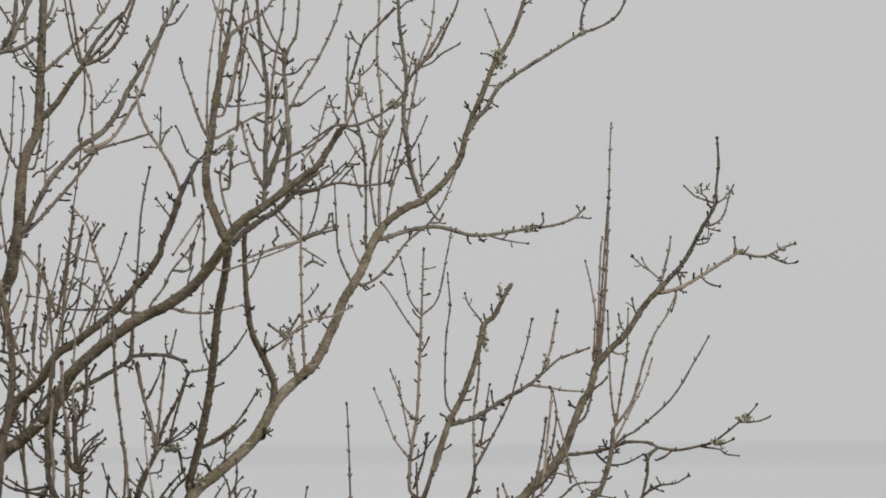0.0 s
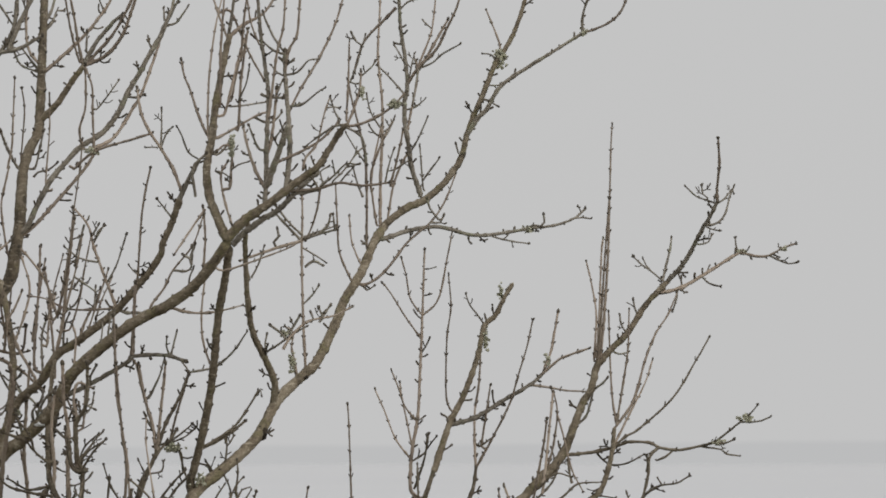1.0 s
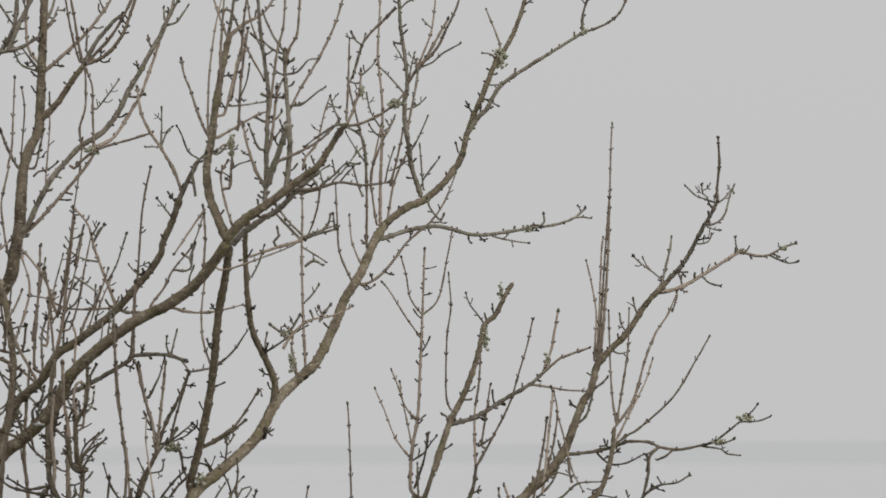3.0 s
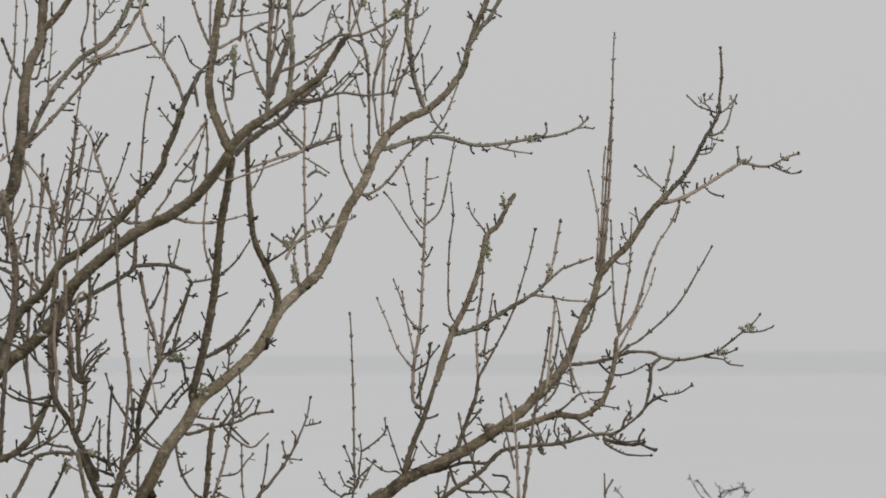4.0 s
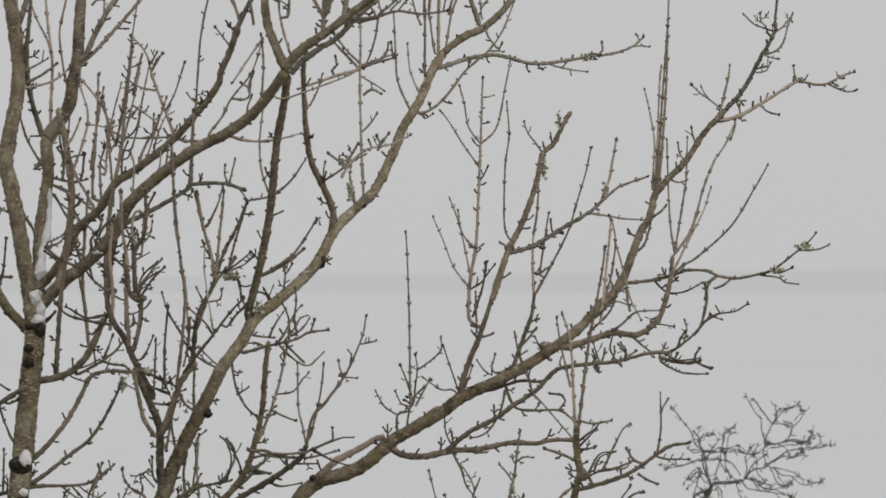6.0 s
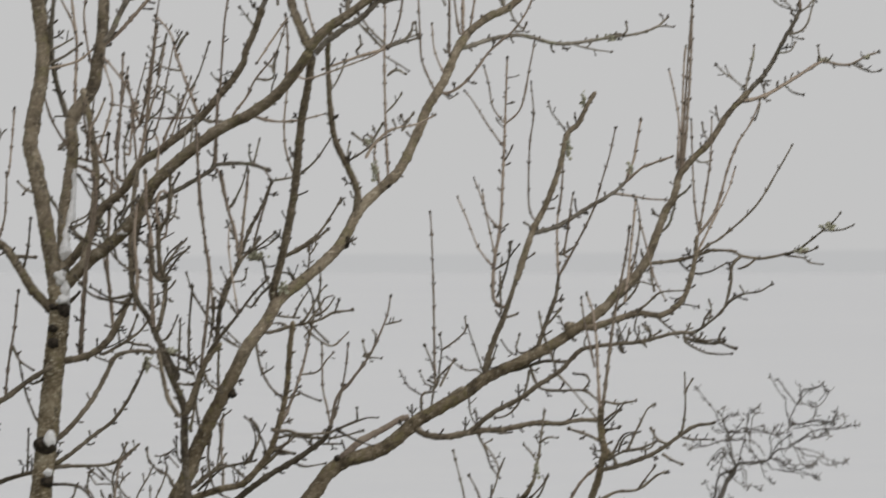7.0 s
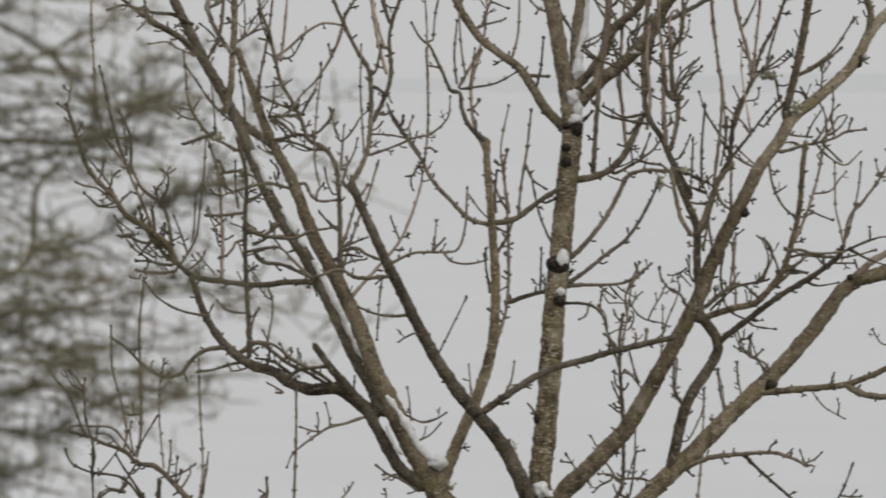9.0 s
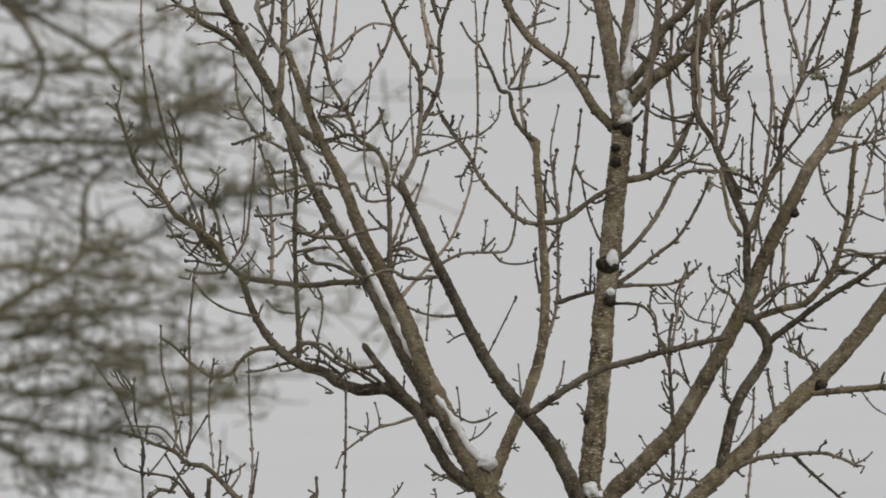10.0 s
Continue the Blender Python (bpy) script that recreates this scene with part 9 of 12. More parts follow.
grow(w374, 0.0042, 0.0030, (2.347, -0.102, 5.206, 2.368, -0.102, 5.219))
grow(w374, 0.0063, 0.0052, (2.456, -0.148, 5.203, 2.508, -0.158, 5.186, 2.559, -0.168, 5.180, 2.601, -0.176, 5.186))
grow(w374, 0.0052, 0.0038, (2.586, -0.173, 5.186, 2.590, -0.180, 5.211, 2.602, -0.187, 5.230))
grow(w374, 0.0052, 0.0038, (2.594, -0.175, 5.184, 2.621, -0.178, 5.169, 2.644, -0.180, 5.161))
grow(w44, 0.0041, 0.0030, (2.149, -0.473, 4.900, 2.178, -0.484, 4.925, 2.202, -0.492, 4.941))
grow(w44, 0.0041, 0.0030, (2.141, -0.466, 4.868, 2.174, -0.471, 4.868, 2.197, -0.473, 4.873))
grow(w52, 0.0052, 0.0037, (2.385, -0.479, 4.813, 2.347, -0.485, 4.827, 2.322, -0.492, 4.863))
grow(w43, 0.0052, 0.0037, (2.211, -0.485, 4.786, 2.271, -0.488, 4.796, 2.326, -0.492, 4.817))
grow(w52, 0.0052, 0.0037, (2.361, -0.472, 4.779, 2.389, -0.479, 4.759, 2.426, -0.487, 4.742))
grow(w44, 0.0062, 0.0045, (2.129, -0.456, 4.827, 2.092, -0.453, 4.845, 2.024, -0.448, 4.868))
grow(w52, 0.0062, 0.0045, (2.201, -0.437, 4.729, 2.176, -0.442, 4.775, 2.146, -0.446, 4.812))
grow(w0, 0.0095, 0.0042, (0.152, 0.267, 5.309, 0.182, 0.258, 5.331, 0.212, 0.248, 5.360), DAMP, 0.2)
grow(w194, 0.0043, 0.0031, (0.857, 0.587, 7.103, 0.889, 0.580, 7.109, 0.931, 0.566, 7.166))
grow(w194, 0.0043, 0.0031, (0.846, 0.587, 7.118, 0.842, 0.593, 7.161))
grow(w194, 0.0064, 0.0046, (0.850, 0.587, 7.109, 0.874, 0.600, 7.168, 0.884, 0.613, 7.233))
grow(w194, 0.0043, 0.0031, (0.707, 0.606, 6.830, 0.739, 0.604, 6.827, 0.765, 0.602, 6.836))
grow(w136, 0.0053, 0.0038, (1.806, 0.514, 6.930, 1.839, 0.530, 6.984, 1.867, 0.545, 7.032, 1.889, 0.556, 7.071, 1.916, 0.570, 7.119))
grow(w136, 0.0043, 0.0031, (1.766, 0.574, 6.708, 1.786, 0.552, 6.814, 1.801, 0.534, 6.899, 1.798, 0.522, 6.962))
grow(w174, 0.0052, 0.0037, (1.193, -0.442, 6.797, 1.223, -0.452, 6.786, 1.269, -0.466, 6.782))
grow(w14, 0.0042, 0.0030, (0.991, -0.307, 6.378, 0.956, -0.327, 6.330, 0.914, -0.352, 6.267, 0.879, -0.372, 6.214))
grow(w15, 0.0042, 0.0030, (0.581, 0.110, 6.267, 0.596, 0.108, 6.305, 0.617, 0.106, 6.326))
grow(w4, 0.0043, 0.0031, (0.349, 0.722, 6.529, 0.367, 0.717, 6.548, 0.405, 0.709, 6.556, 0.437, 0.701, 6.580))
grow(w16, 0.0062, 0.0045, (1.306, -0.475, 6.434, 1.348, -0.464, 6.434, 1.400, -0.451, 6.445))
grow(w17, 0.0053, 0.0038, (1.356, 0.430, 6.286, 1.314, 0.429, 6.329, 1.256, 0.427, 6.391))
grow(w16, 0.0041, 0.0030, (1.411, -0.480, 6.461, 1.400, -0.454, 6.379, 1.379, -0.430, 6.307, 1.359, -0.416, 6.266))
grow(w17, 0.0053, 0.0038, (1.367, 0.430, 6.286, 1.430, 0.408, 6.307, 1.487, 0.389, 6.322))
grow(w17, 0.0053, 0.0038, (1.367, 0.430, 6.282, 1.335, 0.419, 6.273, 1.271, 0.397, 6.254, 1.206, 0.375, 6.232, 1.132, 0.349, 6.206))
grow(w17, 0.0043, 0.0031, (1.487, 0.389, 6.317, 1.483, 0.381, 6.347, 1.480, 0.375, 6.372))
grow(w17, 0.0053, 0.0038, (1.426, 0.408, 6.307, 1.458, 0.403, 6.335, 1.468, 0.399, 6.371))
grow(w17, 0.0053, 0.0038, (1.266, 0.397, 6.254, 1.256, 0.395, 6.275, 1.275, 0.393, 6.296, 1.270, 0.391, 6.322))
grow(w17, 0.0043, 0.0031, (1.594, 0.493, 6.448, 1.575, 0.504, 6.496, 1.559, 0.517, 6.556))
grow(w217, 0.0073, 0.0052, (0.724, -0.071, 5.844, 0.730, -0.054, 5.991, 0.734, -0.041, 6.107))
grow(w217, 0.0042, 0.0030, (0.862, -0.127, 5.840, 0.849, -0.132, 5.881, 0.851, -0.135, 5.906))
grow(w217, 0.0042, 0.0030, (0.866, -0.127, 5.844, 0.877, -0.120, 5.886, 0.887, -0.113, 5.928))
grow(w19, 0.0042, 0.0030, (1.010, -0.175, 5.812, 0.983, -0.147, 5.906, 0.981, -0.114, 6.022, 0.994, -0.081, 6.137))
grow(w344, 0.0052, 0.0037, (0.666, -0.422, 5.737, 0.660, -0.450, 5.861, 0.655, -0.477, 5.980))
grow(ash, 0.0052, 0.0037, (1.291, -0.290, 5.898, 1.268, -0.290, 5.925, 1.235, -0.291, 5.950))
grow(ash, 0.0052, 0.0037, (1.300, -0.288, 5.921, 1.318, -0.297, 5.952, 1.337, -0.305, 5.983))
grow(ash, 0.0042, 0.0030, (1.410, -0.277, 5.963, 1.425, -0.278, 5.978, 1.412, -0.280, 6.011))
grow(ash, 0.0042, 0.0030, (1.418, -0.276, 5.982, 1.435, -0.273, 5.999, 1.450, -0.270, 6.024))
grow(ash, 0.0042, 0.0030, (1.381, -0.279, 5.961, 1.389, -0.279, 5.978, 1.381, -0.280, 5.998))
grow(w17, 0.0053, 0.0038, (1.373, 0.397, 6.181, 1.404, 0.390, 6.205, 1.436, 0.383, 6.190))
grow(w21, 0.0042, 0.0030, (1.223, 0.123, 5.857, 1.219, 0.115, 5.889, 1.225, 0.107, 5.922))
grow(w73, 0.0043, 0.0031, (1.814, 0.473, 5.861, 1.830, 0.463, 5.883, 1.841, 0.454, 5.906))
grow(w495, 0.0076, 0.0054, (-1.498, 0.919, 5.723, -1.536, 0.912, 5.749, -1.589, 0.901, 5.792, -1.621, 0.893, 5.824), DAMP)
grow(w8, 0.0130, 0.0097, (-1.310, 0.961, 5.580, -1.366, 0.970, 5.641, -1.421, 0.977, 5.673, -1.493, 0.986, 5.706))
grow(w8, 0.0065, 0.0047, (-1.493, 0.986, 5.706, -1.506, 0.973, 5.760, -1.513, 0.961, 5.814))
grow(w8, 0.0054, 0.0039, (-1.243, 0.932, 5.586, -1.216, 0.917, 5.684, -1.202, 0.901, 5.792))
grow(w513, 0.0042, 0.0030, (-0.870, 0.132, 5.346, -0.845, 0.145, 5.394, -0.818, 0.158, 5.437))
grow(w8, 0.0043, 0.0031, (-1.115, 0.809, 5.284, -1.119, 0.816, 5.392, -1.137, 0.824, 5.511))
grow(w7, 0.0043, 0.0031, (-1.042, 0.395, 5.372, -1.036, 0.391, 5.425, -1.040, 0.387, 5.489))
grow(w276, 0.0064, 0.0046, (-1.384, 0.402, 4.808, -1.415, 0.385, 4.851, -1.435, 0.369, 4.894, -1.451, 0.354, 4.936))
grow(w276, 0.0053, 0.0038, (-1.415, 0.385, 4.851, -1.410, 0.374, 4.904, -1.397, 0.366, 4.936))
grow(w276, 0.0053, 0.0038, (-1.423, 0.377, 4.872, -1.401, 0.370, 4.870, -1.377, 0.362, 4.868))
grow(w276, 0.0053, 0.0038, (-1.440, 0.436, 4.882, -1.472, 0.439, 4.850, -1.487, 0.441, 4.828))
grow(w276, 0.0053, 0.0038, (-1.369, 0.391, 4.787, -1.416, 0.402, 4.791, -1.460, 0.412, 4.803, -1.499, 0.421, 4.801))
grow(w276, 0.0043, 0.0031, (-1.520, 0.425, 4.903, -1.542, 0.425, 4.901, -1.557, 0.426, 4.892))
grow(w534, 0.0085, 0.0063, (-1.072, 0.192, 4.929, -1.031, 0.185, 4.908, -0.989, 0.178, 4.898, -0.935, 0.170, 4.898))
grow(w534, 0.0063, 0.0046, (-1.010, 0.181, 4.902, -0.978, 0.183, 4.923, -0.957, 0.185, 4.940))
grow(w534, 0.0053, 0.0038, (-1.031, 0.185, 4.908, -1.046, 0.191, 4.929, -1.068, 0.197, 4.944))
grow(w534, 0.0053, 0.0038, (-0.971, 0.175, 4.898, -0.970, 0.178, 4.914, -0.976, 0.182, 4.936))
grow(w534, 0.0053, 0.0038, (-0.995, 0.179, 4.898, -1.021, 0.182, 4.881, -1.042, 0.185, 4.872))
grow(w7, 0.0053, 0.0038, (-0.965, 0.334, 5.111, -0.965, 0.331, 5.150, -0.986, 0.328, 5.175))
grow(w7, 0.0042, 0.0030, (-1.127, 0.260, 5.055, -1.156, 0.255, 5.091, -1.177, 0.246, 5.172))
grow(w288, 0.0085, 0.0061, (-1.109, 0.329, 4.459, -1.039, 0.327, 4.497, -0.982, 0.325, 4.461, -0.926, 0.323, 4.419, -0.837, 0.321, 4.377, -0.769, 0.319, 4.330))
grow(w288, 0.0053, 0.0038, (-1.088, 0.328, 4.474, -1.067, 0.334, 4.457, -1.048, 0.340, 4.471))
grow(w288, 0.0053, 0.0038, (-1.075, 0.328, 4.482, -1.063, 0.327, 4.470, -1.048, 0.327, 4.453))
grow(w288, 0.0042, 0.0031, (-1.063, 0.327, 4.410, -1.103, 0.327, 4.395, -1.139, 0.327, 4.391, -1.152, 0.327, 4.414))
grow(w288, 0.0064, 0.0046, (-0.930, 0.322, 4.368, -0.879, 0.318, 4.396, -0.815, 0.313, 4.405, -0.762, 0.309, 4.403))
grow(w250, 0.0063, 0.0045, (-0.703, -0.105, 5.695, -0.686, -0.103, 5.736, -0.657, -0.100, 5.782, -0.645, -0.099, 5.808))
grow(w250, 0.0052, 0.0038, (-0.746, -0.089, 5.573, -0.750, -0.085, 5.590, -0.754, -0.081, 5.609))
grow(w250, 0.0052, 0.0038, (-0.780, -0.082, 5.494, -0.784, -0.079, 5.515, -0.784, -0.076, 5.536))
grow(w251, 0.0063, 0.0074, (-0.543, 0.026, 5.506, -0.566, 0.040, 5.584, -0.588, 0.059, 5.689, -0.602, 0.078, 5.795))
grow(w251, 0.0084, 0.0061, (-0.564, 0.078, 5.795, -0.547, 0.088, 5.731, -0.535, 0.094, 5.696))
grow(w249, 0.0042, 0.0030, (-0.619, -0.151, 5.186, -0.628, -0.200, 5.364, -0.631, -0.229, 5.469, -0.627, -0.267, 5.606))
grow(w250, 0.0052, 0.0038, (-0.606, -0.077, 5.502, -0.580, -0.087, 5.519, -0.569, -0.101, 5.563, -0.560, -0.114, 5.605))
grow(w251, 0.0074, 0.0053, (-0.538, 0.079, 5.607, -0.555, 0.074, 5.605, -0.570, 0.070, 5.609))
grow(w250, 0.0063, 0.0045, (-0.602, -0.070, 5.464, -0.570, -0.068, 5.452, -0.550, -0.067, 5.431))
grow(w251, 0.0052, 0.0038, (-0.573, -0.046, 5.359, -0.550, -0.052, 5.355, -0.525, -0.059, 5.364))
grow(w267, 0.0053, 0.0038, (-0.516, 0.392, 5.323, -0.538, 0.388, 5.351, -0.552, 0.385, 5.383))
grow(w267, 0.0053, 0.0038, (-0.510, 0.385, 5.306, -0.501, 0.382, 5.324, -0.497, 0.380, 5.341))
grow(w10, 0.0053, 0.0063, (-0.180, 0.213, 5.210, -0.214, 0.229, 5.288, -0.233, 0.242, 5.362, -0.236, 0.257, 5.447, -0.224, 0.270, 5.521, -0.199, 0.285, 5.599))
grow(w262, 0.0074, 0.0053, (-0.033, 0.261, 5.489, -0.003, 0.265, 5.500, 0.045, 0.272, 5.498))
grow(w254, 0.0053, 0.0038, (-0.250, 0.173, 5.371, -0.225, 0.182, 5.380, -0.209, 0.191, 5.401))
grow(w10, 0.0042, 0.0030, (-0.231, 0.244, 5.375, -0.223, 0.242, 5.369, -0.214, 0.239, 5.358))
grow(w1, 0.0053, 0.0038, (0.054, 0.341, 5.735, 0.012, 0.334, 5.756, -0.009, 0.330, 5.775))
grow(w1, 0.0042, 0.0031, (0.016, 0.335, 5.752, 0.008, 0.335, 5.740))
grow(w513, 0.0053, 0.0038, (-0.723, 0.297, 4.853, -0.695, 0.285, 4.938, -0.669, 0.272, 5.023, -0.626, 0.262, 5.087))
grow(w267, 0.0053, 0.0038, (-0.417, 0.349, 5.226, -0.392, 0.351, 5.230, -0.377, 0.352, 5.218))
grow(w9, 0.0052, 0.0038, (-0.372, -0.117, 4.847, -0.351, -0.106, 4.870, -0.330, -0.096, 4.891))
grow(w9, 0.0042, 0.0030, (-0.355, -0.109, 4.862, -0.359, -0.111, 4.874, -0.361, -0.114, 4.887))
grow(w10, 0.0053, 0.0038, (-0.165, 0.232, 4.686, -0.178, 0.239, 4.770, -0.185, 0.243, 4.823))
grow(w10, 0.0053, 0.0038, (-0.142, 0.221, 4.986, -0.147, 0.243, 5.056, -0.141, 0.270, 5.138))
grow(w10, 0.0053, 0.0038, (-0.106, 0.479, 4.991, -0.135, 0.462, 5.042, -0.156, 0.446, 5.095))
grow(w10, 0.0063, 0.0046, (-0.138, 0.226, 4.838, -0.103, 0.213, 4.893, -0.082, 0.201, 4.951))
grow(w10, 0.0053, 0.0038, (-0.159, 0.223, 4.940, -0.122, 0.211, 4.923, -0.097, 0.203, 4.906))
grow(w266, 0.0053, 0.0038, (-0.029, 0.111, 5.169, -0.004, 0.128, 5.114, 0.042, 0.145, 5.080))
grow(w266, 0.0053, 0.0038, (0.020, 0.176, 5.033, 0.045, 0.174, 5.025, 0.075, 0.171, 5.038))
grow(ash, 0.0043, 0.0031, (0.020, 0.378, 4.682, 0.022, 0.400, 4.756, 0.023, 0.426, 4.840))
grow(ash, 0.0063, 0.0046, (-1.531, 0.203, 3.939, -1.585, 0.211, 3.947, -1.621, 0.216, 3.925))
grow(w305, 0.0064, 0.0046, (-1.011, 0.306, 3.905, -1.004, 0.301, 3.939, -1.006, 0.295, 3.982))
grow(w305, 0.0042, 0.0031, (-1.012, 0.303, 3.927, -1.023, 0.303, 3.922, -1.038, 0.301, 3.905))
grow(ash, 0.0043, 0.0031, (-1.497, 0.426, 4.225, -1.529, 0.426, 4.220, -1.551, 0.427, 4.235))
grow(ash, 0.0043, 0.0031, (-1.514, 0.426, 4.220, -1.516, 0.423, 4.240, -1.518, 0.420, 4.257))
grow(ash, 0.0042, 0.0030, (-1.676, 0.095, 4.265, -1.680, 0.092, 4.312, -1.709, 0.089, 4.350, -1.734, 0.086, 4.392))
grow(ash, 0.0042, 0.0030, (-1.680, 0.092, 4.308, -1.680, 0.096, 4.329, -1.676, 0.101, 4.358))
grow(w12, 0.0037, 0.0027, (0.389, 0.462, 4.335, 0.372, 0.458, 4.393, 0.355, 0.453, 4.463))
grow(w12, 0.0043, 0.0031, (0.325, 0.441, 4.229, 0.304, 0.434, 4.240, 0.287, 0.428, 4.255))
grow(w12, 0.0043, 0.0031, (0.321, 0.459, 4.271, 0.304, 0.460, 4.307, 0.293, 0.460, 4.333))
grow(w14, 0.0053, 0.0038, (0.364, 0.130, 5.569, 0.353, 0.144, 5.637, 0.383, 0.154, 5.675, 0.395, 0.164, 5.721))
grow(w14, 0.0053, 0.0038, (0.400, 0.101, 5.620, 0.366, 0.086, 5.664, 0.341, 0.077, 5.689))
grow(w14, 0.0063, 0.0046, (0.315, 0.157, 5.557, 0.301, 0.150, 5.599, 0.290, 0.144, 5.637))
grow(w480, 0.0053, 0.0038, (0.247, 0.227, 5.532, 0.222, 0.222, 5.563, 0.184, 0.216, 5.591))
grow(ash, 0.0042, 0.0030, (0.331, 0.261, 5.659, 0.310, 0.268, 5.701, 0.288, 0.273, 5.733))
grow(w42, 0.0042, 0.0030, (1.359, -0.028, 4.329, 1.353, -0.019, 4.417, 1.351, -0.012, 4.475))
grow(w41, 0.0042, 0.0030, (1.803, -0.199, 4.590, 1.855, -0.215, 4.578, 1.917, -0.237, 4.616, 1.949, -0.262, 4.692))
grow(w44, 0.0041, 0.0030, (2.114, -0.460, 5.094, 2.099, -0.438, 5.166, 2.079, -0.409, 5.259, 2.068, -0.384, 5.342))
grow(w93, 0.0042, 0.0030, (1.974, 0.260, 5.250, 1.999, 0.258, 5.279, 2.016, 0.257, 5.301))
grow(w374, 0.0042, 0.0030, (1.991, 0.056, 5.092, 1.969, 0.040, 5.151, 1.943, 0.022, 5.218, 1.930, 0.006, 5.281))
grow(w19, 0.0104, 0.0093, (1.091, -0.340, 6.245, 1.128, -0.331, 6.287, 1.166, -0.324, 6.316, 1.216, -0.314, 6.350, 1.264, -0.306, 6.379, 1.316, -0.294, 6.434, 1.358, -0.284, 6.476, 1.404, -0.275, 6.517))
grow(w14, 0.0052, 0.0037, (0.941, -0.326, 6.175, 0.935, -0.332, 6.197, 0.916, -0.337, 6.206))
grow(w14, 0.0052, 0.0037, (0.937, -0.331, 6.193, 0.943, -0.330, 6.218, 0.952, -0.329, 6.243))
grow(w21, 0.0037, 0.0026, (1.165, 0.009, 6.132, 1.192, -0.001, 6.184, 1.212, -0.012, 6.247))
grow(w15, 0.0042, 0.0030, (0.579, 0.110, 6.264, 0.600, 0.120, 6.302, 0.614, 0.127, 6.325))
grow(w15, 0.0042, 0.0030, (0.570, 0.112, 6.285, 0.583, 0.120, 6.306, 0.596, 0.129, 6.330))
grow(w15, 0.0042, 0.0030, (0.545, 0.119, 6.334, 0.532, 0.124, 6.285, 0.520, 0.128, 6.239, 0.511, 0.133, 6.186))
grow(w7, 0.0037, 0.0027, (-1.028, 0.399, 5.421, -0.990, 0.411, 5.400, -0.948, 0.423, 5.385, -0.917, 0.432, 5.370), DAMP)
grow(w513, 0.0037, 0.0027, (-0.869, 0.126, 5.363, -0.891, 0.132, 5.348, -0.934, 0.143, 5.350, -0.966, 0.152, 5.358), DAMP)
grow(w513, 0.0032, 0.0025, (-0.870, 0.132, 5.348, -0.853, 0.133, 5.384, -0.828, 0.134, 5.430, -0.811, 0.135, 5.464), DAMP)
grow(w7, 0.0043, 0.0031, (-0.999, 0.386, 5.334, -0.967, 0.382, 5.315, -0.942, 0.378, 5.287, -0.924, 0.375, 5.260), DAMP)
grow(w7, 0.0036, 0.0026, (-0.984, 0.384, 5.260, -0.935, 0.378, 5.270, -0.892, 0.374, 5.281, -0.839, 0.368, 5.277, -0.796, 0.362, 5.302, -0.770, 0.358, 5.332), DAMP)
grow(w7, 0.0032, 0.0026, (-0.982, 0.384, 5.315, -0.956, 0.372, 5.345, -0.924, 0.360, 5.370), DAMP)
grow(w7, 0.0032, 0.0026, (-0.971, 0.381, 5.294, -0.988, 0.370, 5.330, -1.004, 0.361, 5.362), DAMP)
grow(w7, 0.0032, 0.0026, (-0.978, 0.380, 5.209, -1.005, 0.373, 5.217, -1.026, 0.362, 5.251), DAMP)
grow(ash, 0.0034, 0.0026, (-0.972, 0.801, 5.220, -0.946, 0.799, 5.241, -0.920, 0.798, 5.226, -0.881, 0.796, 5.213, -0.838, 0.794, 5.226), DAMP)
grow(w7, 0.0043, 0.0031, (-1.000, 0.390, 5.351, -0.984, 0.381, 5.404, -0.982, 0.371, 5.468), DAMP)
grow(w7, 0.0032, 0.0025, (-0.912, 0.348, 5.383, -0.891, 0.352, 5.383, -0.870, 0.356, 5.396), DAMP)
grow(w513, 0.0032, 0.0025, (-0.935, 0.088, 5.464, -0.963, 0.088, 5.464, -0.990, 0.089, 5.458), DAMP)
grow(w513, 0.0032, 0.0025, (-0.961, 0.052, 5.580, -0.971, 0.045, 5.605, -0.991, 0.031, 5.647, -1.007, 0.019, 5.689, -1.021, 0.004, 5.741), DAMP)
grow(w505, 0.0032, 0.0026, (-1.117, 0.769, 5.644, -1.084, 0.761, 5.666, -1.051, 0.754, 5.678, -1.029, 0.749, 5.678), DAMP)
grow(w505, 0.0032, 0.0026, (-1.101, 0.757, 5.672, -1.083, 0.752, 5.709, -1.057, 0.748, 5.743, -1.029, 0.742, 5.779), DAMP)
grow(w8, 0.0043, 0.0031, (-1.252, 0.936, 5.586, -1.234, 0.937, 5.636, -1.256, 0.937, 5.667, -1.289, 0.938, 5.695), DAMP)
grow(w502, 0.0043, 0.0031, (-1.162, 0.434, 5.613, -1.183, 0.432, 5.643, -1.204, 0.429, 5.681, -1.221, 0.426, 5.724), DAMP)
grow(w8, 0.0043, 0.0031, (-1.214, 0.895, 5.662, -1.204, 0.903, 5.727, -1.200, 0.911, 5.792), DAMP)
grow(w276, 0.0032, 0.0026, (-1.507, 0.389, 5.276, -1.536, 0.381, 5.268, -1.563, 0.374, 5.264, -1.601, 0.364, 5.277), DAMP)
grow(w276, 0.0037, 0.0027, (-1.544, 0.458, 5.201, -1.549, 0.467, 5.276, -1.562, 0.474, 5.329), DAMP)
grow(w276, 0.0042, 0.0030, (-1.556, 0.266, 5.023, -1.577, 0.268, 5.055, -1.599, 0.271, 5.097, -1.631, 0.275, 5.139, -1.663, 0.278, 5.175), DAMP)
grow(w276, 0.0032, 0.0025, (-1.620, 0.274, 5.124, -1.620, 0.269, 5.150, -1.615, 0.266, 5.171), DAMP)
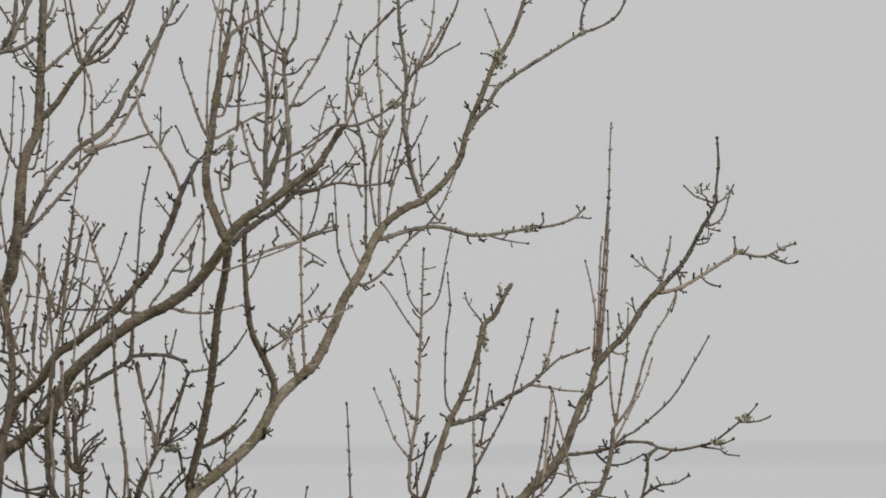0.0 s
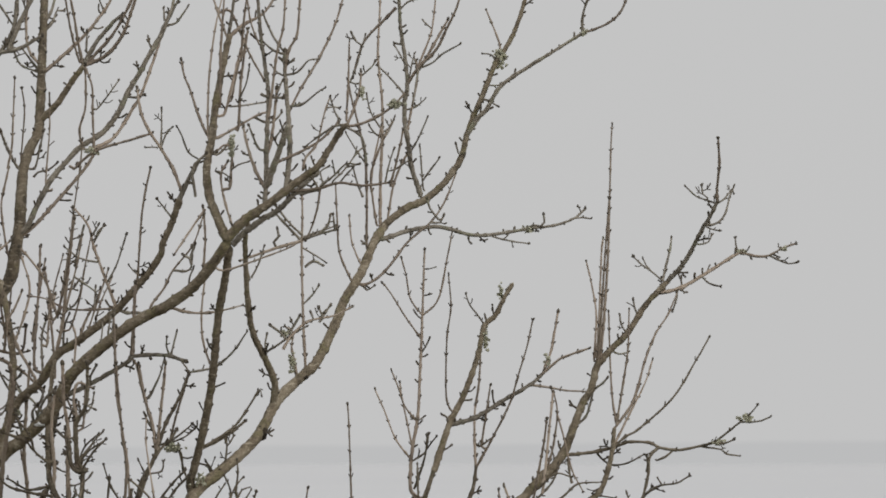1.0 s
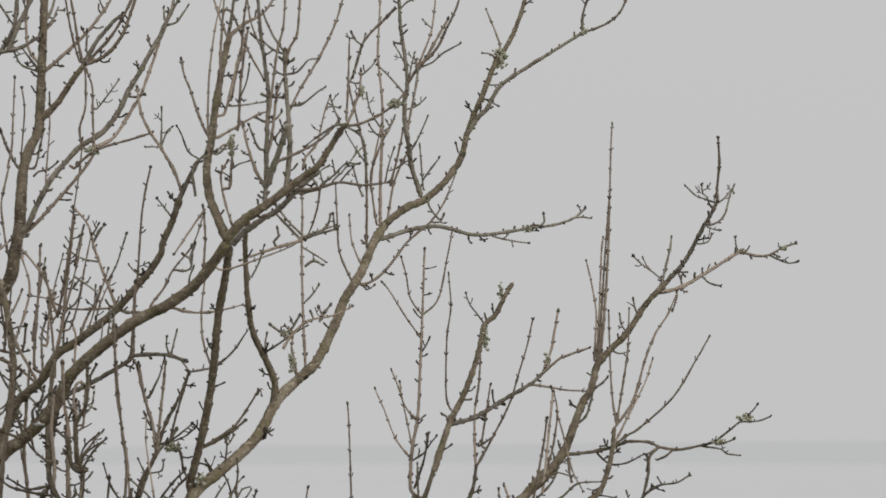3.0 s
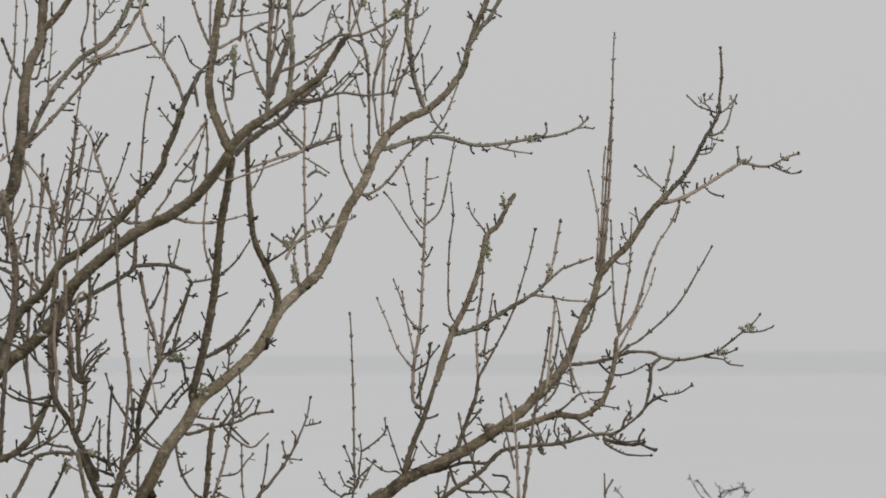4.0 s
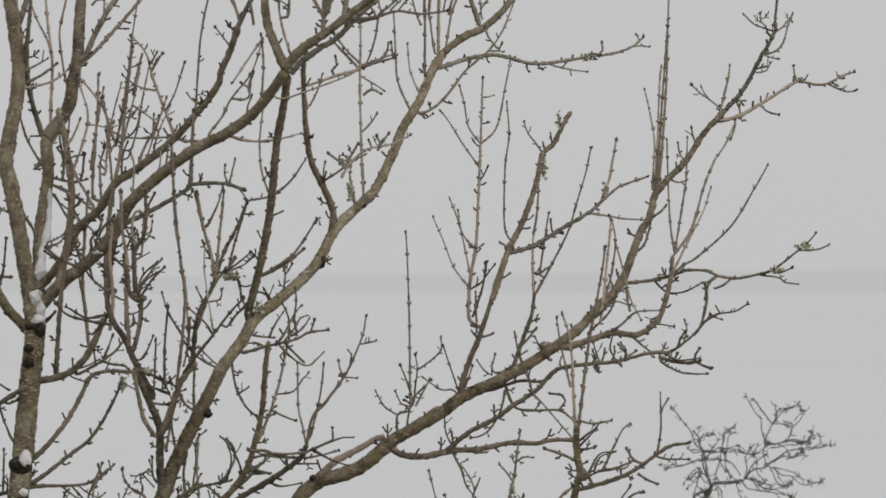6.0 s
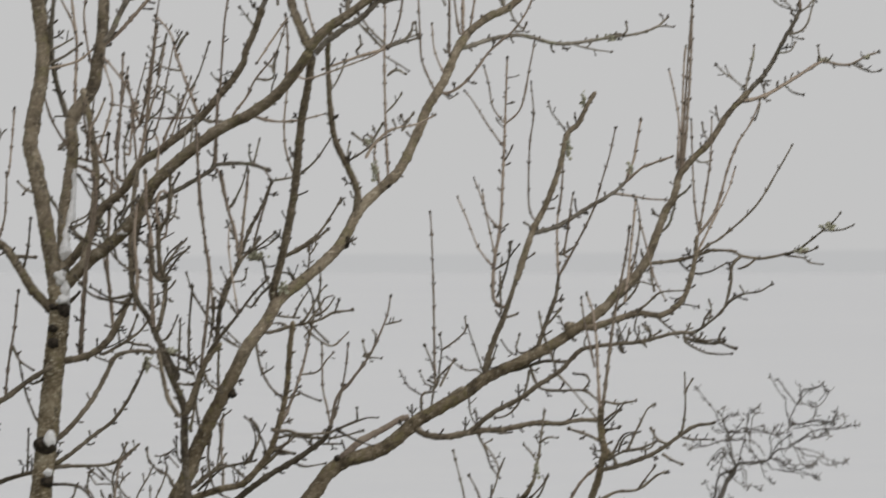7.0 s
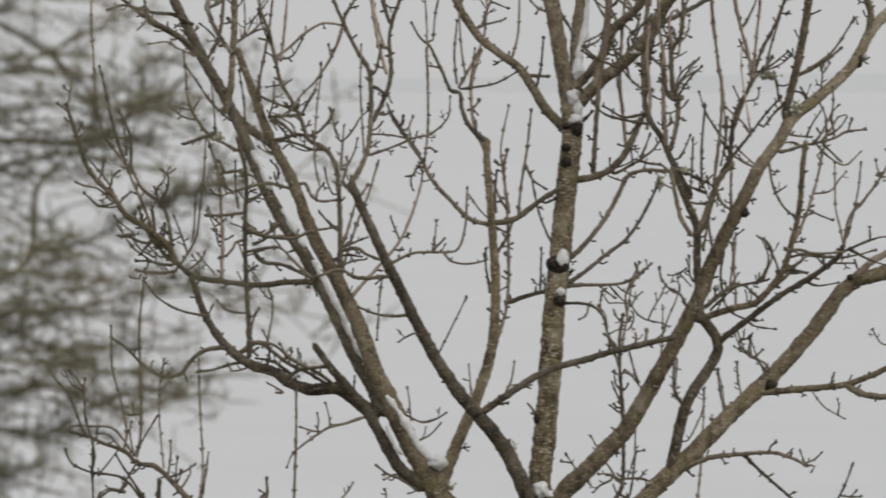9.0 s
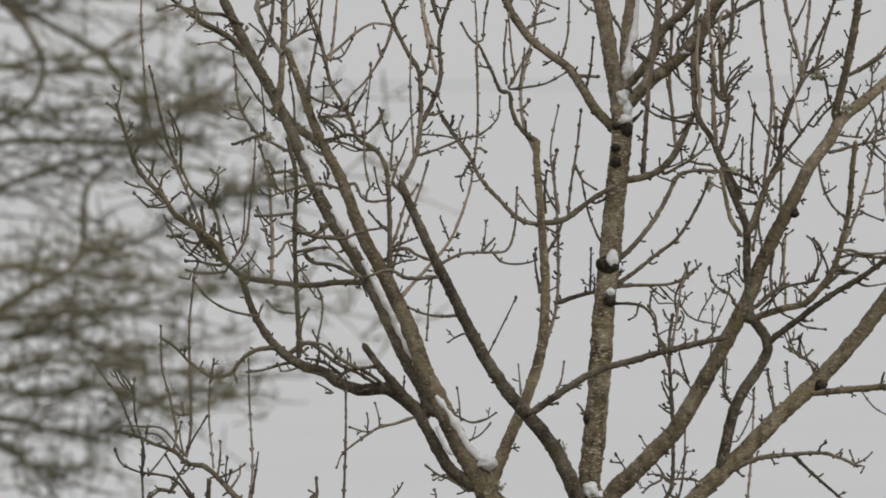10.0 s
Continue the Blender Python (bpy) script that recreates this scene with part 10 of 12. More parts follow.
grow(w276, 0.0032, 0.0025, (-1.587, 0.257, 5.086, -1.583, 0.256, 5.118, -1.587, 0.256, 5.125, -1.566, 0.256, 5.137), DAMP)
grow(w276, 0.0032, 0.0025, (-1.567, 0.275, 5.010, -1.589, 0.277, 5.006, -1.638, 0.283, 5.010, -1.664, 0.287, 5.033), DAMP)
grow(w276, 0.0032, 0.0025, (-1.549, 0.258, 5.040, -1.534, 0.255, 5.048, -1.519, 0.251, 5.059), DAMP)
grow(w276, 0.0032, 0.0026, (-1.514, 0.425, 4.907, -1.536, 0.431, 4.924, -1.564, 0.439, 4.943, -1.584, 0.445, 4.962), DAMP)
grow(w276, 0.0032, 0.0026, (-1.557, 0.426, 4.890, -1.528, 0.417, 4.897, -1.502, 0.409, 4.903), DAMP)
grow(w276, 0.0030, 0.0026, (-1.524, 0.416, 4.897, -1.503, 0.423, 4.861, -1.482, 0.427, 4.839, -1.461, 0.431, 4.828, -1.444, 0.434, 4.818), DAMP)
grow(w276, 0.0032, 0.0026, (-1.503, 0.421, 4.805, -1.472, 0.431, 4.801, -1.440, 0.440, 4.794, -1.415, 0.448, 4.785), DAMP)
grow(w275, 0.0043, 0.0031, (-1.363, 0.403, 4.765, -1.406, 0.403, 4.754, -1.459, 0.403, 4.757, -1.495, 0.403, 4.765), DAMP)
grow(w275, 0.0032, 0.0026, (-1.485, 0.403, 4.754, -1.491, 0.407, 4.735, -1.520, 0.413, 4.739), DAMP)
grow(w276, 0.0034, 0.0026, (-1.413, 0.417, 5.010, -1.397, 0.430, 5.046, -1.385, 0.442, 5.084, -1.388, 0.456, 5.127, -1.405, 0.463, 5.142), DAMP)
grow(w276, 0.0028, 0.0026, (-1.381, 0.383, 5.130, -1.362, 0.391, 5.144), DAMP)
grow(w276, 0.0032, 0.0026, (-1.417, 0.420, 5.016, -1.430, 0.413, 5.053, -1.434, 0.409, 5.074), DAMP)
grow(w276, 0.0028, 0.0026, (-1.405, 0.422, 5.020, -1.385, 0.417, 5.038), DAMP)
grow(w276, 0.0032, 0.0026, (-1.411, 0.389, 4.840, -1.425, 0.375, 4.883, -1.434, 0.354, 4.947, -1.444, 0.340, 4.990), DAMP)
grow(w276, 0.0032, 0.0026, (-1.419, 0.378, 4.883, -1.411, 0.384, 4.910, -1.398, 0.389, 4.932), DAMP)
grow(w276, 0.0032, 0.0026, (-1.419, 0.383, 4.857, -1.404, 0.383, 4.851, -1.383, 0.384, 4.868), DAMP)
grow(w276, 0.0032, 0.0026, (-1.472, 0.432, 4.871, -1.450, 0.425, 4.850, -1.417, 0.415, 4.818), DAMP)
grow(w275, 0.0032, 0.0026, (-1.294, 0.391, 4.872, -1.285, 0.391, 4.919, -1.281, 0.392, 4.989, -1.279, 0.392, 5.042), DAMP)
grow(w7, 0.0032, 0.0025, (-1.177, 0.248, 5.150, -1.155, 0.247, 5.133, -1.130, 0.246, 5.138, -1.098, 0.244, 5.150), DAMP)
grow(ash, 0.0032, 0.0026, (-1.205, 0.808, 5.090, -1.184, 0.813, 5.069, -1.152, 0.820, 5.058, -1.109, 0.829, 5.073, -1.060, 0.838, 5.086), DAMP)
grow(ash, 0.0032, 0.0026, (-1.141, 0.822, 5.058, -1.120, 0.832, 5.032, -1.088, 0.842, 5.032, -1.057, 0.854, 5.053), DAMP)
grow(w534, 0.0042, 0.0030, (-1.105, 0.177, 5.003, -1.115, 0.161, 5.088, -1.114, 0.144, 5.173), DAMP)
grow(w534, 0.0032, 0.0025, (-1.042, 0.187, 4.908, -1.074, 0.197, 4.914, -1.096, 0.206, 4.933, -1.128, 0.217, 4.945), DAMP)
grow(w534, 0.0032, 0.0025, (-1.063, 0.192, 4.929, -1.031, 0.182, 4.914), DAMP)
grow(w534, 0.0032, 0.0025, (-1.093, 0.227, 4.820, -1.055, 0.230, 4.833, -1.023, 0.233, 4.844), DAMP)
grow(w534, 0.0032, 0.0025, (-1.106, 0.191, 4.876, -1.091, 0.184, 4.834), DAMP)
grow(w534, 0.0030, 0.0025, (-1.070, 0.233, 4.791, -1.044, 0.225, 4.748, -1.027, 0.221, 4.727), DAMP)
grow(w275, 0.0028, 0.0026, (-1.209, 0.430, 4.754, -1.237, 0.428, 4.786, -1.268, 0.425, 4.824), DAMP)
grow(w275, 0.0032, 0.0026, (-1.289, 0.411, 4.752, -1.315, 0.421, 4.765, -1.344, 0.433, 4.786), DAMP)
grow(w575, 0.0032, 0.0025, (0.294, 0.230, 5.151, 0.342, 0.238, 5.168, 0.378, 0.245, 5.187), YOUNG)
grow(w575, 0.0032, 0.0025, (0.405, 0.284, 5.182, 0.426, 0.287, 5.174, 0.464, 0.293, 5.170), YOUNG)
grow(w575, 0.0032, 0.0025, (0.363, 0.209, 5.236, 0.366, 0.198, 5.204, 0.370, 0.188, 5.173), YOUNG)
grow(w339, 0.0031, 0.0025, (0.638, -0.218, 5.365, 0.670, -0.218, 5.319, 0.701, -0.218, 5.281, 0.722, -0.219, 5.244), YOUNG)
grow(w11, 0.0031, 0.0025, (0.826, -0.091, 5.161, 0.785, -0.077, 5.182, 0.757, -0.065, 5.213), YOUNG)
grow(w344, 0.0042, 0.0030, (0.684, -0.149, 5.076, 0.695, -0.145, 5.047, 0.711, -0.142, 5.020, 0.737, -0.139, 5.009), YOUNG)
grow(w340, 0.0042, 0.0030, (0.544, -0.055, 5.161, 0.569, -0.050, 5.144, 0.590, -0.046, 5.127, 0.617, -0.041, 5.112, 0.638, -0.037, 5.108, 0.659, -0.033, 5.123), YOUNG)
grow(w340, 0.0031, 0.0025, (0.649, -0.036, 5.112, 0.655, -0.028, 5.087), YOUNG)
grow(w340, 0.0031, 0.0025, (0.576, -0.090, 5.096, 0.607, -0.087, 5.077, 0.638, -0.084, 5.065), YOUNG)
grow(w344, 0.0031, 0.0025, (0.655, -0.132, 5.040, 0.645, -0.140, 5.068, 0.628, -0.151, 5.103), YOUNG)
grow(w339, 0.0031, 0.0025, (0.576, -0.110, 5.034, 0.603, -0.107, 5.028, 0.638, -0.104, 5.030), YOUNG)
grow(w339, 0.0031, 0.0025, (0.524, -0.154, 5.082, 0.492, -0.142, 5.097, 0.471, -0.134, 5.109), YOUNG)
grow(w0, 0.0032, 0.0025, (0.388, 0.287, 4.748, 0.384, 0.281, 4.774, 0.391, 0.275, 4.795), YOUNG)
grow(w0, 0.0032, 0.0025, (0.426, 0.296, 4.773, 0.420, 0.304, 4.801), YOUNG)
grow(w0, 0.0037, 0.0027, (0.278, 0.267, 4.717, 0.306, 0.281, 4.685, 0.331, 0.293, 4.659, 0.356, 0.304, 4.642), YOUNG)
grow(w0, 0.0032, 0.0025, (0.306, 0.271, 4.717, 0.331, 0.283, 4.695, 0.363, 0.295, 4.678, 0.378, 0.300, 4.669), YOUNG)
grow(ash, 0.0031, 0.0025, (0.367, -0.143, 4.643, 0.384, -0.142, 4.681, 0.403, -0.141, 4.696), YOUNG)
grow(w0, 0.0032, 0.0025, (0.247, 0.272, 4.695, 0.268, 0.261, 4.664, 0.279, 0.256, 4.649, 0.310, 0.248, 4.650, 0.353, 0.236, 4.648), YOUNG)
grow(ash, 0.0037, 0.0026, (0.367, -0.143, 4.654, 0.382, -0.139, 4.629, 0.403, -0.135, 4.608, 0.424, -0.132, 4.597, 0.451, -0.128, 4.591, 0.486, -0.123, 4.584, 0.503, -0.121, 4.574), YOUNG)
grow(ash, 0.0033, 0.0025, (0.430, -0.131, 4.597, 0.440, -0.125, 4.622, 0.457, -0.117, 4.653, 0.476, -0.110, 4.684, 0.494, -0.100, 4.722), YOUNG)
grow(ash, 0.0027, 0.0025, (0.461, -0.115, 4.664, 0.459, -0.110, 4.689), YOUNG)
grow(ash, 0.0036, 0.0026, (0.367, -0.140, 4.633, 0.378, -0.132, 4.608, 0.367, -0.120, 4.574, 0.357, -0.114, 4.559, 0.325, -0.104, 4.563, 0.294, -0.093, 4.548), YOUNG)
grow(ash, 0.0031, 0.0025, (0.346, -0.144, 4.570, 0.326, -0.143, 4.591, 0.309, -0.142, 4.612), YOUNG)
grow(w12, 0.0043, 0.0031, (0.314, 0.504, 4.402, 0.308, 0.505, 4.423, 0.286, 0.507, 4.487, 0.271, 0.508, 4.529, 0.265, 0.510, 4.593, 0.243, 0.511, 4.625), YOUNG)
grow(ash, 0.0031, 0.0025, (0.462, -0.189, 4.530, 0.487, -0.197, 4.551, 0.503, -0.210, 4.604, 0.531, -0.226, 4.667, 0.545, -0.239, 4.715), YOUNG)
grow(ash, 0.0063, 0.0052, (0.420, -0.172, 4.498, 0.422, -0.169, 4.519, 0.424, -0.166, 4.550), YOUNG)
grow(w11, 0.0042, 0.0030, (0.576, -0.004, 4.640, 0.550, -0.011, 4.688, 0.523, -0.015, 4.697, 0.498, -0.020, 4.718, 0.473, -0.026, 4.756, 0.473, -0.029, 4.781), YOUNG)
grow(w339, 0.0031, 0.0025, (0.590, -0.037, 4.718, 0.565, -0.033, 4.745, 0.544, -0.029, 4.766, 0.523, -0.027, 4.760, 0.509, -0.025, 4.760), YOUNG)
grow(w339, 0.0031, 0.0025, (0.544, -0.029, 4.766, 0.565, -0.029, 4.781), YOUNG)
grow(w11, 0.0032, 0.0025, (0.544, 0.045, 4.695, 0.548, 0.039, 4.712, 0.540, 0.032, 4.733, 0.538, 0.024, 4.759), YOUNG)
grow(w339, 0.0038, 0.0027, (0.599, -0.037, 4.735, 0.584, -0.039, 4.760, 0.582, -0.041, 4.788, 0.582, -0.044, 4.823), YOUNG)
grow(w339, 0.0027, 0.0025, (0.584, -0.040, 4.777, 0.574, -0.037, 4.808), YOUNG)
grow(w339, 0.0042, 0.0030, (0.649, -0.016, 4.651, 0.680, -0.008, 4.682, 0.712, -0.002, 4.703, 0.743, 0.006, 4.734, 0.760, 0.011, 4.761), YOUNG)
grow(w354, 0.0042, 0.0030, (0.659, 0.090, 4.627, 0.701, 0.081, 4.669, 0.743, 0.072, 4.705, 0.764, 0.068, 4.716), YOUNG)
grow(w347, 0.0042, 0.0030, (0.785, 0.049, 4.597, 0.743, 0.051, 4.617, 0.716, 0.053, 4.649, 0.708, 0.055, 4.691, 0.699, 0.057, 4.754, 0.701, 0.060, 4.827), YOUNG)
grow(w354, 0.0032, 0.0025, (0.750, 0.058, 4.849, 0.733, 0.057, 4.880), YOUNG)
grow(w354, 0.0032, 0.0025, (0.796, 0.036, 4.660, 0.796, 0.040, 4.681, 0.792, 0.043, 4.695), YOUNG)
grow(w347, 0.0032, 0.0025, (0.796, 0.049, 4.586, 0.817, 0.044, 4.571, 0.859, 0.036, 4.565), YOUNG)
grow(w347, 0.0032, 0.0025, (0.796, 0.049, 4.597, 0.827, 0.051, 4.586, 0.848, 0.051, 4.590), YOUNG)
grow(w347, 0.0034, 0.0025, (0.760, 0.071, 4.554, 0.775, 0.067, 4.512, 0.792, 0.063, 4.470, 0.817, 0.060, 4.449, 0.849, 0.057, 4.439, 0.870, 0.054, 4.418), YOUNG)
grow(w13, 0.0032, 0.0025, (0.765, 0.242, 4.485, 0.797, 0.242, 4.470), YOUNG)
grow(w13, 0.0032, 0.0025, (0.801, 0.242, 4.475, 0.809, 0.237, 4.507, 0.814, 0.234, 4.528), YOUNG)
grow(w13, 0.0027, 0.0025, (0.860, 0.188, 4.392, 0.828, 0.181, 4.466, 0.813, 0.177, 4.508), YOUNG)
grow(w12, 0.0032, 0.0026, (0.353, 0.454, 4.457, 0.366, 0.450, 4.414, 0.389, 0.444, 4.351), YOUNG)
grow(w12, 0.0032, 0.0026, (0.323, 0.491, 4.370, 0.340, 0.495, 4.391, 0.361, 0.499, 4.370, 0.382, 0.503, 4.348), YOUNG)
grow(w12, 0.0032, 0.0025, (0.763, 0.166, 4.350, 0.761, 0.184, 4.424), YOUNG)
grow(ash, 0.0046, 0.0031, (0.332, -0.146, 4.487, 0.342, -0.145, 4.549, 0.353, -0.144, 4.612, 0.361, -0.143, 4.675, 0.367, -0.142, 4.717, 0.382, -0.142, 4.748, 0.409, -0.141, 4.769), spurs=0.6)
grow(w345, 0.0047, 0.0034, (0.719, -0.198, 5.344, 0.719, -0.204, 5.302, 0.711, -0.214, 5.229, 0.699, -0.222, 5.177), spurs=0.6)
grow(w344, 0.0036, 0.0026, (0.739, -0.175, 5.031, 0.736, -0.178, 5.072, 0.738, -0.181, 5.135, 0.740, -0.185, 5.208), spurs=0.6)
grow(w340, 0.0031, 0.0025, (0.588, -0.104, 5.050, 0.590, -0.081, 5.155, 0.592, -0.072, 5.197, 0.594, -0.059, 5.255), spurs=0.6)
grow(w354, 0.0047, 0.0034, (0.754, 0.054, 4.649, 0.754, 0.055, 4.701, 0.748, 0.056, 4.775, 0.750, 0.058, 4.838, 0.754, 0.059, 4.901), spurs=0.6)
grow(w344, 0.0042, 0.0030, (0.628, -0.099, 4.862, 0.643, -0.094, 4.904, 0.649, -0.089, 4.946), spurs=0.6)
grow(w344, 0.0031, 0.0025, (0.666, -0.086, 4.862, 0.657, -0.084, 4.914, 0.653, -0.083, 4.946), spurs=0.6)
grow(w343, 0.0032, 0.0025, (0.536, 0.085, 4.448, 0.533, 0.100, 4.395, 0.531, 0.113, 4.352), spurs=0.6)
grow(w11, 0.0034, 0.0025, (0.475, 0.030, 4.439, 0.477, 0.024, 4.471, 0.483, 0.015, 4.524, 0.483, 0.004, 4.587, 0.483, -0.005, 4.640), spurs=0.6)

far_tree = tree_at("thorn_tree", 2.785, 45.000, "small bare thorn tree standing behind, greyed by mist")
grow(far_tree, 0.0500, 0.0220, (0.000, 0.000, -0.100, 0.050, 0.000, 1.000, -0.040, 0.000, 2.200, 0.000, 0.000, 3.155), FAR, 0.3)
w405 = grow(far_tree, 0.0240, 0.0170, (-0.041, -0.100, 3.132, -0.028, -0.181, 3.533, -0.063, -0.238, 3.809, -0.089, -0.275, 3.993, -0.098, -0.294, 4.085), FAR, 0.8)
w406 = grow(far_tree, 0.0138, 0.0111, (-0.092, -0.290, 4.070, -0.050, -0.279, 4.191, 0.003, -0.267, 4.313, 0.029, -0.262, 4.373), FAR, 0.8)
w407 = grow(far_tree, 0.0063, 0.0048, (-0.098, -0.294, 4.085, -0.104, -0.295, 4.094, -0.076, -0.312, 4.238, -0.051, -0.323, 4.329, 0.009, -0.332, 4.366), FAR, 0.8)
grow(w406, 0.0048, 0.0024, (0.003, -0.267, 4.313, -0.003, -0.269, 4.326, 0.048, -0.276, 4.398, 0.191, -0.289, 4.428, 0.310, -0.302, 4.497, 0.459, -0.316, 4.572, 0.637, -0.333, 4.611), FAR, 0.8)
grow(w406, 0.0029, 0.0021, (0.310, -0.302, 4.497, 0.319, -0.304, 4.497, 0.313, -0.342, 4.632, 0.350, -0.369, 4.722, 0.452, -0.408, 4.813), FAR, 0.8)
grow(w406, 0.0029, 0.0021, (0.191, -0.289, 4.428, 0.252, -0.267, 4.361, 0.375, -0.236, 4.375, 0.466, -0.212, 4.390), FAR, 0.8)
grow(w406, 0.0029, 0.0021, (0.327, -0.303, 4.505, 0.334, -0.302, 4.497, 0.461, -0.286, 4.436, 0.537, -0.277, 4.412, 0.612, -0.268, 4.412), FAR, 0.8)
grow(w406, 0.0029, 0.0021, (0.314, -0.336, 4.617, 0.295, -0.308, 4.736, 0.251, -0.284, 4.826, 0.222, -0.273, 4.865), FAR, 0.8)
grow(w406, 0.0029, 0.0021, (0.315, -0.331, 4.594, 0.314, -0.332, 4.602, 0.457, -0.339, 4.632, 0.547, -0.344, 4.638), FAR, 0.8)
grow(far_tree, 0.0029, 0.0021, (-0.019, -0.286, 4.527, 0.073, -0.262, 4.526, 0.165, -0.224, 4.420), FAR, 0.8)
grow(far_tree, 0.0029, 0.0021, (-0.003, -0.281, 4.527, -0.078, -0.280, 4.512, -0.198, -0.279, 4.488), FAR, 0.8)
grow(w406, 0.0029, 0.0021, (0.365, -0.375, 4.735, 0.365, -0.374, 4.723, 0.410, -0.371, 4.722, 0.470, -0.366, 4.707, 0.531, -0.360, 4.782), FAR, 0.8)
grow(w406, 0.0029, 0.0021, (0.035, -0.274, 4.380, 0.036, -0.274, 4.386, -0.048, -0.268, 4.451, -0.092, -0.265, 4.436), FAR, 0.8)
grow(w406, 0.0029, 0.0021, (0.048, -0.276, 4.398, 0.057, -0.274, 4.392, 0.073, -0.260, 4.316, 0.103, -0.250, 4.271), FAR, 0.8)
grow(far_tree, 0.0040, 0.0024, (0.105, -0.242, 3.474, -0.315, -0.276, 3.537, -0.420, -0.285, 3.583, -0.555, -0.296, 3.593, -0.674, -0.306, 3.645, -0.884, -0.324, 3.676, -1.093, -0.341, 3.717), FAR, 0.8)
grow(far_tree, 0.0029, 0.0021, (-0.420, -0.285, 3.583, -0.346, -0.317, 3.630, -0.302, -0.340, 3.677), FAR, 0.8)
grow(far_tree, 0.0029, 0.0021, (-0.555, -0.296, 3.593, -0.570, -0.312, 3.660, -0.615, -0.324, 3.691), FAR, 0.8)
w707 = grow(far_tree, 0.0055, 0.0032, (0.029, -0.262, 4.373, 0.075, -0.245, 4.403, 0.182, -0.213, 4.424), FAR, 0.8)
grow(w406, 0.0048, 0.0032, (0.037, -0.274, 4.383, 0.013, -0.296, 4.481, -0.008, -0.317, 4.572, -0.025, -0.334, 4.649, -0.061, -0.345, 4.679), FAR, 0.8)
grow(w406, 0.0029, 0.0021, (-0.011, -0.317, 4.572, 0.072, -0.330, 4.579, 0.176, -0.346, 4.603), FAR, 0.8)
grow(w406, 0.0029, 0.0021, (0.048, -0.276, 4.398, 0.052, -0.278, 4.404, 0.073, -0.295, 4.496, 0.095, -0.309, 4.572, 0.104, -0.325, 4.664, 0.149, -0.335, 4.694), FAR, 0.8)
grow(w406, 0.0029, 0.0021, (-0.008, -0.317, 4.572, -0.061, -0.312, 4.557, -0.085, -0.308, 4.587), FAR, 0.8)
grow(far_tree, 0.0029, 0.0021, (0.000, -0.281, 4.526, -0.089, -0.253, 4.510, -0.207, -0.216, 4.488), FAR, 0.8)
grow(w406, 0.0029, 0.0021, (0.023, -0.288, 4.442, 0.016, -0.290, 4.450, -0.048, -0.306, 4.451, -0.079, -0.316, 4.430), FAR, 0.8)
grow(w407, 0.0029, 0.0021, (-0.051, -0.323, 4.329, -0.051, -0.323, 4.335, -0.034, -0.315, 4.405, -0.039, -0.309, 4.466), FAR, 0.8)
grow(w707, 0.0029, 0.0021, (0.075, -0.245, 4.403, 0.075, -0.243, 4.394, 0.105, -0.222, 4.296, 0.165, -0.208, 4.259), FAR, 0.8)
grow(w406, 0.0029, 0.0021, (0.012, -0.265, 4.333, 0.012, -0.268, 4.322, 0.071, -0.282, 4.292, 0.094, -0.287, 4.283), FAR, 0.8)
grow(w405, 0.0040, 0.0024, (-0.089, -0.275, 3.993, -0.077, -0.279, 3.994, -0.039, -0.296, 4.025, 0.049, -0.327, 4.041, 0.166, -0.367, 4.036), FAR, 0.8)
grow(w405, 0.0029, 0.0021, (-0.071, -0.249, 3.865, -0.078, -0.248, 3.855, -0.158, -0.244, 3.886, -0.187, -0.242, 3.916, -0.211, -0.240, 3.947), FAR, 0.8)
grow(w405, 0.0029, 0.0021, (-0.060, -0.238, 3.809, -0.008, -0.224, 3.824, 0.014, -0.214, 3.854), FAR, 0.8)
grow(w405, 0.0029, 0.0021, (-0.073, -0.253, 3.883, -0.062, -0.249, 3.886, -0.014, -0.235, 3.885, 0.008, -0.227, 3.864), FAR, 0.8)
grow(w405, 0.0029, 0.0021, (-0.044, -0.207, 3.662, -0.039, -0.206, 3.671, -0.007, -0.194, 3.731, 0.069, -0.179, 3.767, 0.176, -0.160, 3.776), FAR, 0.8)
grow(w405, 0.0029, 0.0021, (-0.033, -0.202, 3.692, 0.051, -0.207, 3.701), FAR, 0.8)
grow(w405, 0.0029, 0.0021, (-0.049, -0.204, 3.640, -0.130, -0.208, 3.656, -0.205, -0.213, 3.671, -0.241, -0.215, 3.650), FAR, 0.8)
grow(far_tree, 0.0029, 0.0021, (-0.151, -0.263, 3.512, -0.159, -0.262, 3.506, -0.169, -0.259, 3.658, -0.146, -0.257, 3.743, -0.101, -0.256, 3.764, -0.065, -0.255, 3.743), FAR, 0.8)
grow(w405, 0.0029, 0.0021, (-0.040, -0.196, 3.610, -0.099, -0.177, 3.600, -0.134, -0.166, 3.599), FAR, 0.8)
grow(w405, 0.0029, 0.0021, (-0.034, -0.189, 3.563, 0.065, -0.205, 3.610, 0.079, -0.209, 3.589), FAR, 0.8)
grow(w406, 0.0040, 0.0024, (0.033, -0.279, 4.398, -0.020, -0.302, 4.527, -0.014, -0.310, 4.572, -0.057, -0.322, 4.632, -0.097, -0.336, 4.707, -0.127, -0.346, 4.752, -0.164, -0.357, 4.806), FAR, 0.8)
grow(w406, 0.0029, 0.0021, (-0.045, -0.319, 4.617, -0.021, -0.316, 4.647, 0.025, -0.312, 4.668), FAR, 0.8)
